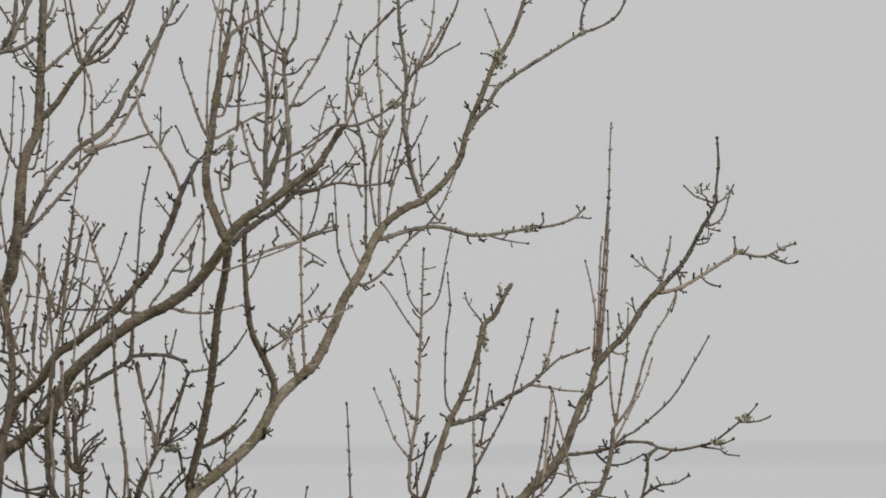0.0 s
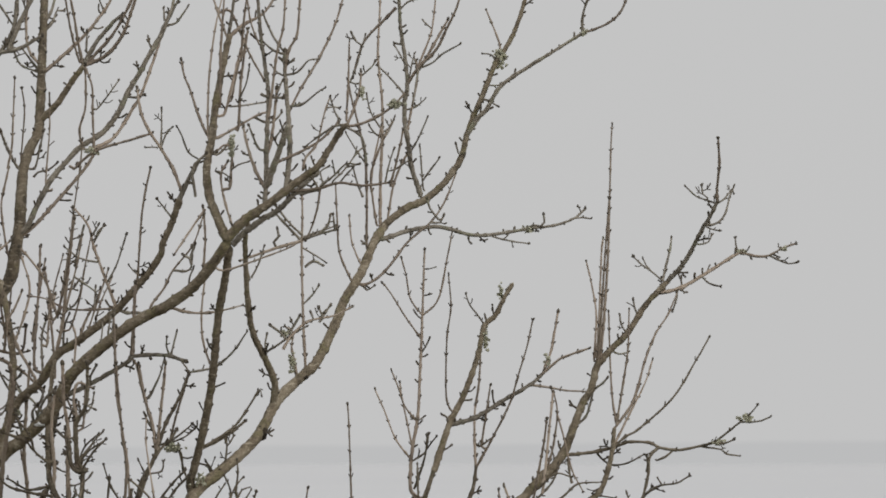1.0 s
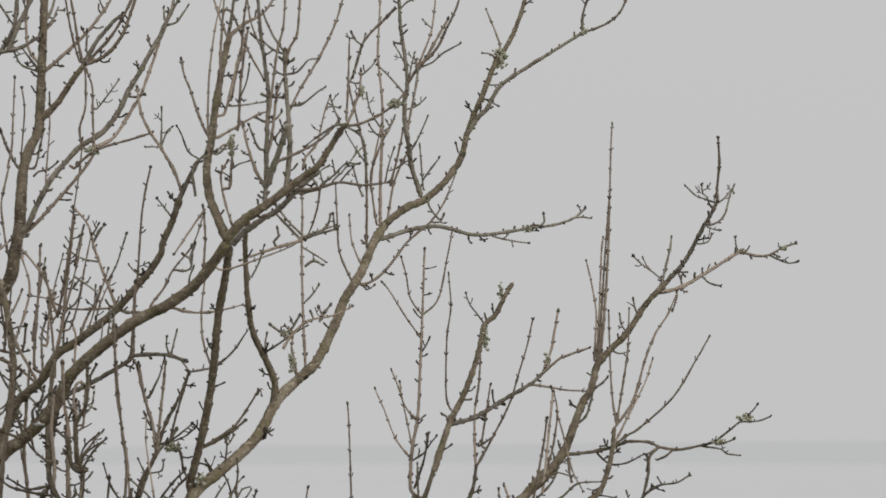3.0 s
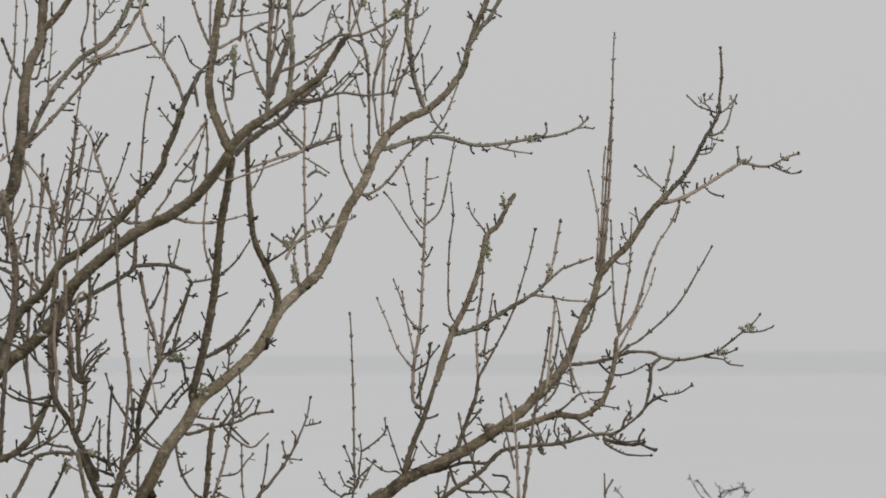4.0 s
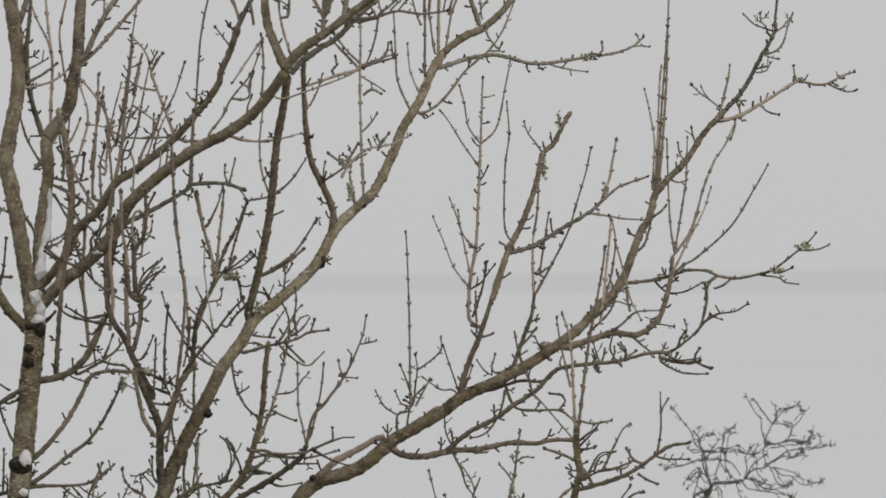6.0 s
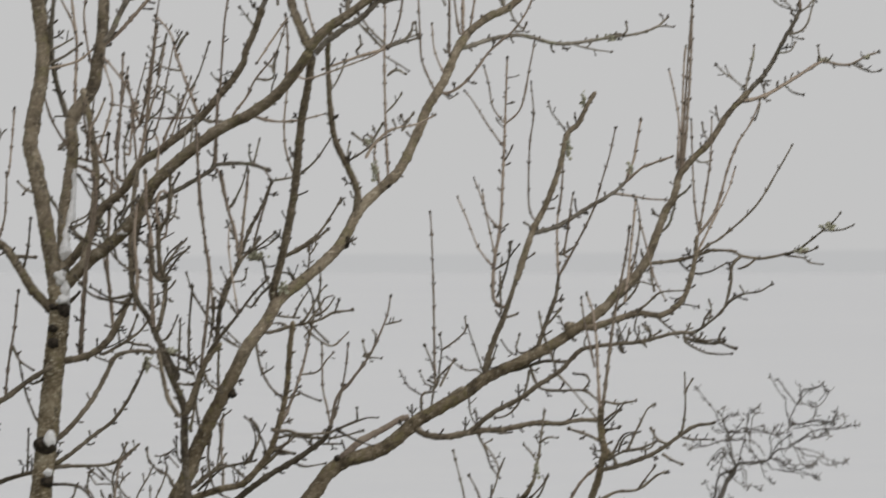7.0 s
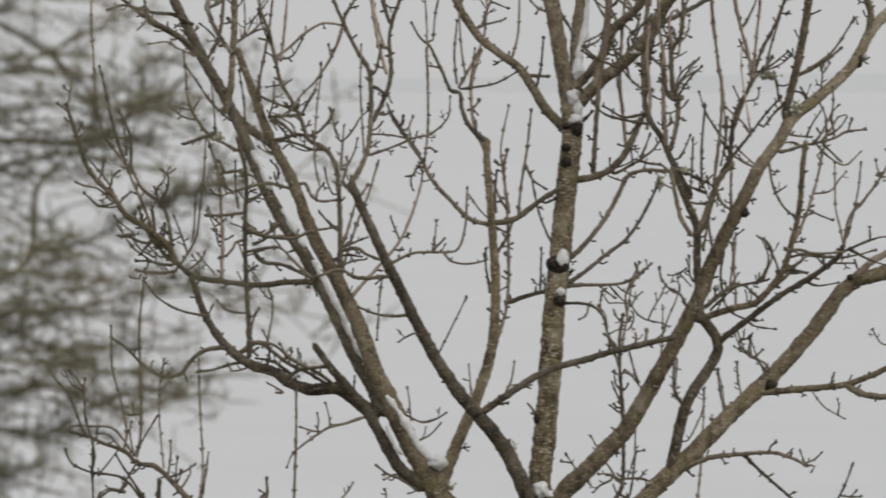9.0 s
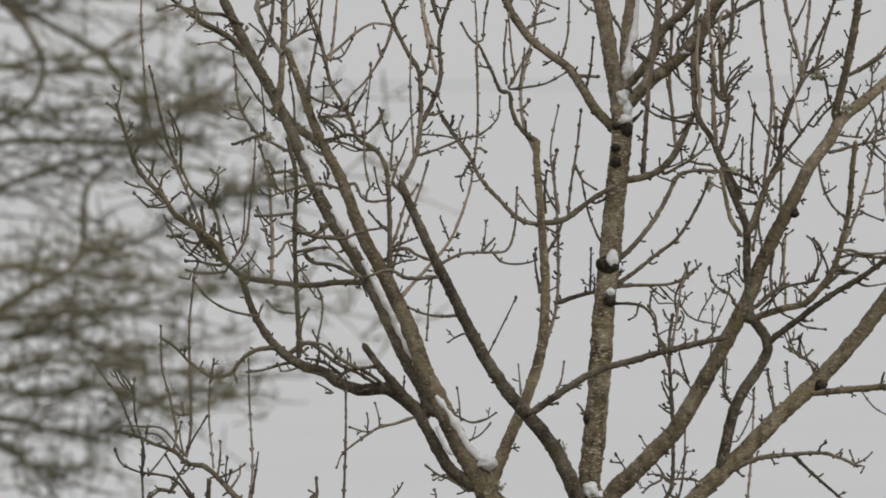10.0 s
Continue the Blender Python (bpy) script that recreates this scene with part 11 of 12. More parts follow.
grow(w406, 0.0029, 0.0021, (-0.073, -0.310, 4.572, -0.074, -0.307, 4.581, -0.003, -0.282, 4.571, 0.104, -0.244, 4.586, 0.227, -0.200, 4.564, 0.273, -0.183, 4.554), FAR, 0.8)
grow(w707, 0.0029, 0.0021, (0.141, -0.226, 4.420, 0.118, -0.255, 4.541, 0.096, -0.267, 4.586, 0.107, -0.282, 4.646, 0.137, -0.292, 4.676), FAR, 0.8)
grow(w406, 0.0029, 0.0021, (0.208, -0.291, 4.438, 0.215, -0.295, 4.431, 0.263, -0.329, 4.512, 0.321, -0.358, 4.564), FAR, 0.8)
grow(w406, 0.0029, 0.0021, (0.215, -0.293, 4.437, 0.219, -0.320, 4.527, 0.233, -0.338, 4.587), FAR, 0.8)
grow(w406, 0.0029, 0.0021, (0.263, -0.329, 4.512, 0.272, -0.329, 4.506, 0.263, -0.326, 4.557, 0.243, -0.324, 4.602), FAR, 0.8)
grow(w406, 0.0029, 0.0021, (0.317, -0.336, 4.617, 0.383, -0.331, 4.617, 0.458, -0.325, 4.626, 0.555, -0.317, 4.614), FAR, 0.8)
grow(w406, 0.0029, 0.0021, (0.386, -0.335, 4.617, 0.391, -0.337, 4.611, 0.426, -0.350, 4.573, 0.441, -0.358, 4.543), FAR, 0.8)
grow(w406, 0.0029, 0.0021, (0.457, -0.339, 4.635, 0.551, -0.362, 4.647, 0.560, -0.371, 4.683), FAR, 0.8)
grow(w406, 0.0029, 0.0021, (0.352, -0.300, 4.488, 0.346, -0.299, 4.482, 0.385, -0.294, 4.422, 0.416, -0.291, 4.407, 0.446, -0.289, 4.413), FAR, 0.8)
grow(w406, 0.0029, 0.0021, (0.215, -0.295, 4.431, 0.227, -0.293, 4.428, 0.311, -0.283, 4.392, 0.417, -0.271, 4.361, 0.463, -0.264, 4.325), FAR, 0.8)
grow(w406, 0.0029, 0.0021, (-0.003, -0.269, 4.326, -0.003, -0.268, 4.332, -0.047, -0.257, 4.391, -0.041, -0.252, 4.421), FAR, 0.8)
grow(w406, 0.0029, 0.0021, (0.584, -0.328, 4.599, 0.578, -0.327, 4.602, 0.609, -0.319, 4.632, 0.603, -0.315, 4.656), FAR, 0.8)
grow(w406, 0.0029, 0.0021, (0.441, -0.358, 4.543, 0.425, -0.366, 4.528, 0.498, -0.393, 4.555, 0.527, -0.403, 4.550), FAR, 0.8)
grow(w406, 0.0029, 0.0021, (0.350, -0.369, 4.722, 0.321, -0.363, 4.767, 0.276, -0.356, 4.818, 0.247, -0.350, 4.857), FAR, 0.8)
grow(w406, 0.0029, 0.0021, (0.350, -0.369, 4.722, 0.353, -0.369, 4.728, 0.372, -0.364, 4.767, 0.381, -0.359, 4.812), FAR, 0.8)
grow(w406, 0.0021, 0.0015, (0.376, -0.362, 4.790, 0.378, -0.365, 4.782, 0.439, -0.388, 4.800, 0.482, -0.406, 4.825), FAR, 0.8)
grow(w406, 0.0021, 0.0015, (0.449, -0.368, 4.710, 0.454, -0.386, 4.663), FAR, 0.8)
grow(far_tree, 0.0021, 0.0015, (-0.183, -0.279, 4.491, -0.228, -0.269, 4.502), FAR, 0.8)
grow(w707, 0.0029, 0.0021, (0.165, -0.224, 4.423, 0.195, -0.230, 4.345, 0.231, -0.234, 4.301), FAR, 0.8)
grow(w406, 0.0021, 0.0015, (0.291, -0.358, 4.806, 0.313, -0.348, 4.776, 0.278, -0.327, 4.835), FAR, 0.8)
grow(w406, 0.0021, 0.0015, (0.497, -0.322, 4.621, 0.504, -0.320, 4.614, 0.534, -0.307, 4.572), FAR, 0.8)
grow(w406, 0.0021, 0.0015, (0.276, -0.298, 4.477, 0.281, -0.290, 4.452, 0.318, -0.274, 4.415, 0.367, -0.256, 4.391), FAR, 0.8)
grow(far_tree, 0.0029, 0.0015, (-0.315, -0.276, 3.537, -0.437, -0.310, 3.548, -0.592, -0.353, 3.544, -0.798, -0.412, 3.495, -0.904, -0.442, 3.469), FAR, 0.8)
grow(w405, 0.0029, 0.0021, (-0.098, -0.294, 4.079, -0.128, -0.306, 4.131, -0.143, -0.313, 4.162), FAR, 0.8)
grow(w407, 0.0021, 0.0015, (-0.079, -0.310, 4.220, -0.102, -0.303, 4.222, -0.064, -0.284, 4.268), FAR, 0.8)
grow(w406, 0.0021, 0.0015, (-0.062, -0.282, 4.157, -0.051, -0.277, 4.146, -0.005, -0.260, 4.169), FAR, 0.8)
grow(w407, 0.0021, 0.0015, (-0.083, -0.308, 4.202, -0.067, -0.314, 4.208, -0.003, -0.339, 4.223), FAR, 0.8)
grow(w405, 0.0021, 0.0015, (-0.092, -0.271, 3.978, -0.135, -0.282, 3.963), FAR, 0.8)
grow(w405, 0.0021, 0.0015, (-0.084, -0.268, 3.957, -0.099, -0.269, 3.948, -0.144, -0.271, 3.939), FAR, 0.8)
grow(w407, 0.0021, 0.0015, (-0.076, -0.312, 4.238, -0.121, -0.322, 4.269, -0.132, -0.328, 4.299), FAR, 0.8)
grow(w406, 0.0031, 0.0021, (0.316, -0.309, 4.506, 0.402, -0.280, 4.535, 0.479, -0.255, 4.553, 0.531, -0.239, 4.555), FAR, 0.8)
grow(w406, 0.0026, 0.0019, (0.479, -0.255, 4.553, 0.553, -0.263, 4.577, 0.619, -0.269, 4.595, 0.687, -0.275, 4.607), FAR, 0.8)
grow(w406, 0.0026, 0.0019, (0.344, -0.334, 4.593, 0.456, -0.361, 4.603, 0.509, -0.375, 4.627, 0.574, -0.391, 4.639), FAR, 0.8)
grow(w406, 0.0023, 0.0018, (0.544, -0.383, 4.633, 0.568, -0.391, 4.669), FAR, 0.8)
grow(w406, 0.0026, 0.0019, (0.347, -0.299, 4.488, 0.444, -0.328, 4.476, 0.517, -0.352, 4.438, 0.575, -0.370, 4.418, 0.625, -0.385, 4.418), FAR, 0.8)
grow(w406, 0.0023, 0.0018, (0.377, -0.296, 4.473, 0.415, -0.309, 4.422, 0.424, -0.314, 4.398), FAR, 0.8)
grow(w406, 0.0026, 0.0019, (0.215, -0.294, 4.434, 0.295, -0.312, 4.407, 0.383, -0.332, 4.393, 0.442, -0.345, 4.399), FAR, 0.8)
grow(w406, 0.0026, 0.0019, (0.250, -0.303, 4.422, 0.296, -0.287, 4.368, 0.388, -0.267, 4.355, 0.464, -0.250, 4.337), FAR, 0.8)
grow(w406, 0.0026, 0.0019, (0.411, -0.371, 4.737, 0.462, -0.362, 4.716, 0.457, -0.353, 4.662), FAR, 0.8)
grow(w406, 0.0023, 0.0018, (0.380, -0.373, 4.729, 0.371, -0.386, 4.777, 0.409, -0.399, 4.801, 0.476, -0.418, 4.819), FAR, 0.8)
grow(w406, 0.0023, 0.0018, (0.471, -0.365, 4.737, 0.492, -0.360, 4.764, 0.516, -0.355, 4.788), FAR, 0.8)
grow(w406, 0.0026, 0.0019, (0.191, -0.291, 4.446, 0.130, -0.318, 4.512, 0.068, -0.338, 4.543, -0.008, -0.361, 4.537), FAR, 0.8)
grow(w406, 0.0023, 0.0018, (0.111, -0.323, 4.518, 0.121, -0.315, 4.572, 0.130, -0.306, 4.632, 0.161, -0.300, 4.662), FAR, 0.8)
grow(w406, 0.0026, 0.0019, (0.010, -0.320, 4.572, 0.084, -0.330, 4.581, 0.188, -0.343, 4.573, 0.277, -0.355, 4.567), FAR, 0.8)
grow(w406, 0.0023, 0.0018, (0.258, -0.326, 4.563, 0.264, -0.328, 4.587, 0.272, -0.332, 4.617), FAR, 0.8)
grow(w406, 0.0023, 0.0018, (-0.056, -0.322, 4.638, -0.006, -0.329, 4.647, 0.045, -0.337, 4.668), FAR, 0.8)
grow(w406, 0.0023, 0.0018, (-0.051, -0.340, 4.656, -0.037, -0.346, 4.674, -0.028, -0.353, 4.702), FAR, 0.8)
grow(w406, 0.0023, 0.0018, (0.025, -0.321, 4.557, 0.046, -0.321, 4.602, 0.075, -0.321, 4.638), FAR, 0.8)
grow(w406, 0.0023, 0.0018, (-0.019, -0.296, 4.482, -0.065, -0.312, 4.467, -0.105, -0.331, 4.423), FAR, 0.8)
grow(w406, 0.0023, 0.0018, (-0.008, -0.270, 4.437, -0.052, -0.257, 4.427, -0.087, -0.240, 4.385), FAR, 0.8)

# this tree fades by its bark colour alone, as mist would fade it
misted_tree = tree_at("misted_tree", 2.951, 85.0, "bare far tree with mist painted in as near-white bark")
grow(misted_tree, 0.1224, 0.1020, (0.000, 0.000, -0.200, 0.030, 0.000, 0.240, 0.000, 0.000, 0.540), MIST_PALE, 0.1)
grow(misted_tree, 0.0559, 0.0433, (-0.083, -0.001, 0.461, -0.249, -0.037, 0.862, -0.404, -0.065, 1.147, -0.441, -0.082, 1.347, -0.495, -0.099, 1.536, -0.567, -0.113, 1.690), MIST_PALE, 0.1)
grow(misted_tree, 0.0299, 0.0198, (-0.490, -0.099, 1.524, -0.386, -0.089, 1.592, -0.305, -0.080, 1.671), MIST_PALE, 0.1)
grow(misted_tree, 0.0509, 0.0305, (-0.026, -0.004, 0.518, 0.096, 0.045, 0.914, 0.301, 0.083, 1.168, 0.503, 0.112, 1.298, 0.819, 0.149, 1.336, 1.306, 0.206, 1.345), MIST_PALE, 0.1)
grow(misted_tree, 0.0249, 0.0150, (0.446, 0.104, 1.276, 0.507, 0.112, 1.537, 0.556, 0.118, 1.719), MIST_PALE, 0.1)
grow(misted_tree, 0.0179, 0.0134, (0.301, 0.083, 1.163, 0.246, 0.070, 1.311, 0.190, 0.062, 1.397), MIST_PALE, 0.1)

# ---- knots and scars on the stems ----
def dark_material():
    m, n, l, b = shader("scarred_wood", 0.95)
    t = noise_node(n, l, 60, 5)
    c = ramp(n, l, t.outputs[0], (0.35, (0.024, 0.020, 0.016)), (0.7, (0.095, 0.078, 0.058)))
    l.new(c.outputs[0], b.inputs["Base Color"])
    bump(n, l, b, t.outputs[0], 0.006)
    return m


SCAR = dark_material()


def lump(name, place, size, mat, parent=None, seed=0, ragged=0.35, label=""):
    """An uneven rounded lump with half-axes size."""
    bm = bmesh.new()
    bmesh.ops.create_icosphere(bm, subdivisions=3, radius=1.0)
    for v in bm.verts:
        k = 1 + ragged * noise.noise(v.co * 1.6 + Vector((seed * 7.3, 0, 0))) + ragged * 0.4 * noise.noise(v.co * 5 + Vector((0, seed * 3.1, 0)))
        v.co = Vector((v.co.x * size[0], v.co.y * size[1], v.co.z * size[2])) * k
    me = bpy.data.meshes.new(name)
    bm.to_mesh(me)
    bm.free()
    me.materials.append(mat)
    for p in me.polygons:
        p.use_smooth = True
    ob = new(name, me)
    ob.location = Vector(place) - (parent.location if parent else Vector((0, 0, 0)))
    ob.parent = parent
    return tagged(ob, label)


for i, (place, size) in enumerate((
        ((-0.586, 31.603, 4.796), (0.046, 0.036, 0.034)), ((-0.586, 31.600, 4.659), (0.026, 0.036, 0.024)), ((-0.667, 31.576, 4.218), (0.014, 0.036, 0.022)),
        ((-0.521, 31.645, 5.301), (0.028, 0.032, 0.030)), ((-0.559, 31.640, 5.312), (0.017, 0.030, 0.013)), ((-0.619, 31.581, 4.146), (0.016, 0.037, 0.022)),
        ((-0.561, 31.632, 5.231), (0.020, 0.030, 0.017)), ((-0.559, 31.630, 5.176), (0.024, 0.030, 0.024)),
        ((0.104, 31.334, 4.991), (0.022, 0.018, 0.016)), ((0.528, 31.557, 5.556), (0.022, 0.02, 0.03)),
        ((-0.883, 31.428, 4.240), (0.024, 0.030, 0.020)), ((0.200, 31.576, 4.346), (0.032, 0.034, 0.030)),
        ((0.685, 31.677, 5.768), (0.022, 0.02, 0.014)), ((0.502, 31.580, 4.748), (0.013, 0.014, 0.012)), ((0.098, 31.334, 5.001), (0.024, 0.02, 0.022)))):
    lump("knot", place, size, SCAR, ash, i, 0.22, "black callused knot")


# ---- snow caught in the forks ----
def snow_strip(seed, line, r0, r1, label):
    """A ridge of snow lying along a stem."""
    wood = Wood(seed)
    pts = smooth_line(line, 0.01)
    n = len(pts)
    rad = [(r0 + (r1 - r0) * i / n) * (0.55 + 0.45 * math.sin(math.pi * min(1, (i + 1.5) / (n * 0.35)) / 2)) * (1 + 0.6 * noise.noise((seed, i * 0.2, 0)) + 0.55 * noise.noise((seed, i * 0.55, 4))) for i in range(n)]
    wood.tube(pts, rad, 9)
    return tagged(new("snow_patch", wood.mesh("snow_patch", SNOW)), label, "snow", "snow on the tree")


def snow_heap(seed, place, size, label):
    ob = lump("snow_patch", place, size, SNOW, None, seed, 0.45)
    return tagged(ob, label, "snow", "snow on the tree")


IN_FORK = "small heap of old snow caught in a fork of the ash"
ON_STEM = "thin ridge of snow clinging along a leaning ash stem"
OUT = Vector((0, -0.03, 0))
snow_heap(1, Vector((-1.042, 31.664, 4.053)) + OUT, (0.034, 0.03, 0.026), IN_FORK)
snow_heap(2, Vector((-0.520, 31.705, 5.515)), (0.026, 0.022, 0.030), IN_FORK)
snow_heap(3, Vector((-0.532, 31.645, 5.422)), (0.023, 0.022, 0.025), IN_FORK)
snow_heap(4, Vector((-0.513, 31.640, 5.371)), (0.019, 0.022, 0.034), IN_FORK)
snow_heap(17, Vector((-0.521, 31.632, 5.337)), (0.027, 0.022, 0.019), IN_FORK)
snow_heap(5, Vector((-0.573, 31.585, 4.816)), (0.023, 0.022, 0.033), "patch of snow lodged on a black knot of the stem")
snow_heap(6, Vector((-0.579, 31.585, 4.693)), (0.016, 0.018, 0.017), "patch of snow lodged on a black knot of the stem")
snow_heap(7, Vector((-0.654, 31.567, 3.956)) + OUT * 1.4, (0.028, 0.03, 0.032), IN_FORK)
snow_heap(8, Vector((-0.616, 31.566, 3.935)) + OUT, (0.020, 0.03, 0.016), IN_FORK)
snow_heap(9, Vector((-0.296, 31.518, 5.590)) + OUT * 0.5, (0.020, 0.016, 0.010), IN_FORK)
snow_strip(11, [Vector((-1.234, 31.691, 4.302)) + OUT, Vector((-1.174, 31.682, 4.221)) + OUT, Vector((-1.119, 31.673, 4.126)) + OUT, Vector((-1.068, 31.666, 4.065)) + OUT], 0.010, 0.016, ON_STEM)
snow_strip(12, [Vector((-1.522, 31.943, 4.801)), Vector((-1.491, 31.920, 4.746)), Vector((-1.455, 31.890, 4.683)), Vector((-1.415, 31.851, 4.609)), Vector((-1.380, 31.816, 4.540)), Vector((-1.344, 31.782, 4.473)), Vector((-1.315, 31.753, 4.416))], 0.012, 0.011, ON_STEM)
snow_strip(13, [Vector((-1.763, 32.154, 5.214)), Vector((-1.740, 32.136, 5.173)), Vector((-1.715, 32.112, 5.124)), Vector((-1.695, 32.090, 5.077))], 0.011, 0.012, ON_STEM)
snow_strip(16, [Vector((-1.643, 32.047, 4.992)), Vector((-1.612, 32.020, 4.947)), Vector((-1.580, 31.993, 4.898)), Vector((-1.558, 31.970, 4.856))], 0.012, 0.012, ON_STEM)
snow_strip(14, [Vector((-0.484, 31.855, 5.830)), Vector((-0.484, 31.838, 5.776)), Vector((-0.488, 31.808, 5.712)), Vector((-0.494, 31.782, 5.659)), Vector((-0.508, 31.758, 5.606)), Vector((-0.516, 31.735, 5.557)), Vector((-0.518, 31.715, 5.527))], 0.008, 0.016, ON_STEM)
snow_strip(15, [Vector((-1.232, 31.647, 4.187)) + OUT, Vector((-1.205, 31.650, 4.123)) + OUT, Vector((-1.173, 31.651, 4.085)) + OUT], 0.007, 0.008, ON_STEM)


# ---- lichen tufts ----
def lichen_material():
    m, n, l, b = shader("lichen", 0.95)
    t = noise_node(n, l, 50, 4)
    c = ramp(n, l, t.outputs[0], (0.3, (0.36, 0.355, 0.27)), (0.7, (0.60, 0.595, 0.46)))
    l.new(c.outputs[0], b.inputs["Base Color"])
    return m


LICHEN = lichen_material()


def lichen(seed, place, spread, count):
    """A crusty tuft of small curled flakes on a branch."""
    rnd = random.Random(seed)
    v, f = [], []
    for _ in range(count):
        c = Vector((rnd.gauss(0, spread[0] * 0.36), rnd.gauss(0, 0.008), rnd.gauss(0, spread[1] * 0.36)))
        ax = Euler((rnd.uniform(0, 6), rnd.uniform(0, 6), rnd.uniform(0, 6))).to_matrix()
        r = rnd.uniform(0.004, 0.010)
        s = len(v)
        v.append(c + ax @ Vector((0, 0, -r * 0.4)))
        for k in range(6):
            q = r * rnd.uniform(0.6, 1.1)
            v.append(c + ax @ Vector((q * math.cos(k * 1.047), q * math.sin(k * 1.047), r * rnd.uniform(0, 0.35))))
        v.append(c + ax @ Vector((0, 0, -r * 0.9)))
        for k in range(6):
            f.append((s, s + 1 + k, s + 1 + (k + 1) % 6))
            f.append((s + 7, s + 1 + (k + 1) % 6, s + 1 + k))
    me = bpy.data.meshes.new("lichen")
    me.from_pydata([tuple(c) for c in v], [], f)
    me.materials.append(LICHEN)
    ob = new("lichen", me)
    ob.location = Vector(place) - ash.location
    ob.parent = ash
    return tagged(ob, "tuft of pale green lichen", kind="stuff")


for i, (place, spread, count) in enumerate((
        ((1.446, 32.198, 6.986), (0.030, 0.050), 110), ((0.406, 30.948, 6.602), (0.016, 0.050), 60), ((1.006, 30.807, 6.756), (0.04, 0.02), 50),
        ((0.884, 30.883, 6.801), (0.014, 0.03), 30), ((0.642, 31.684, 5.827), (0.014, 0.06), 50), ((0.624, 31.495, 5.926), (0.03, 0.016), 30),
        ((1.365, 31.580, 5.911), (0.016, 0.06), 40), ((2.347, 31.917, 6.243), (0.02, 0.012), 25), ((2.343, 31.635, 5.611), (0.03, 0.02), 40),
        ((2.504, 31.861, 6.252), (0.02, 0.01), 18), ((1.561, 32.263, 6.337), (0.025, 0.016), 25), ((0.186, 31.366, 5.505), (0.03, 0.025), 60),
        ((-0.111, 31.992, 6.625), (0.03, 0.02), 35), ((1.759, 32.045, 7.083), (0.014, 0.02), 30), ((-1.901, 32.195, 5.267), (0.035, 0.022), 60),
        ((0.204, 31.435, 5.500), (0.03, 0.02), 40), ((-0.114, 31.252, 5.151), (0.03, 0.014), 30), ((0.282, 31.387, 5.384), (0.05, 0.03), 50),
        ((1.231, 31.162, 4.711), (0.012, 0.05), 40), ((1.604, 31.707, 5.828), (0.016, 0.03), 30), ((2.241, 31.632, 5.520), (0.03, 0.012), 25),
        ((-0.384, 31.644, 5.637), (0.02, 0.02), 25), ((1.422, 31.585, 6.080), (0.012, 0.03), 25), ((-1.004, 31.656, 3.964), (0.03, 0.03), 45), ((-0.211, 31.800, 5.096), (0.02, 0.035), 45), ((-0.756, 31.468, 4.110), (0.02, 0.03), 35))):
    lichen(i, place, spread, count)


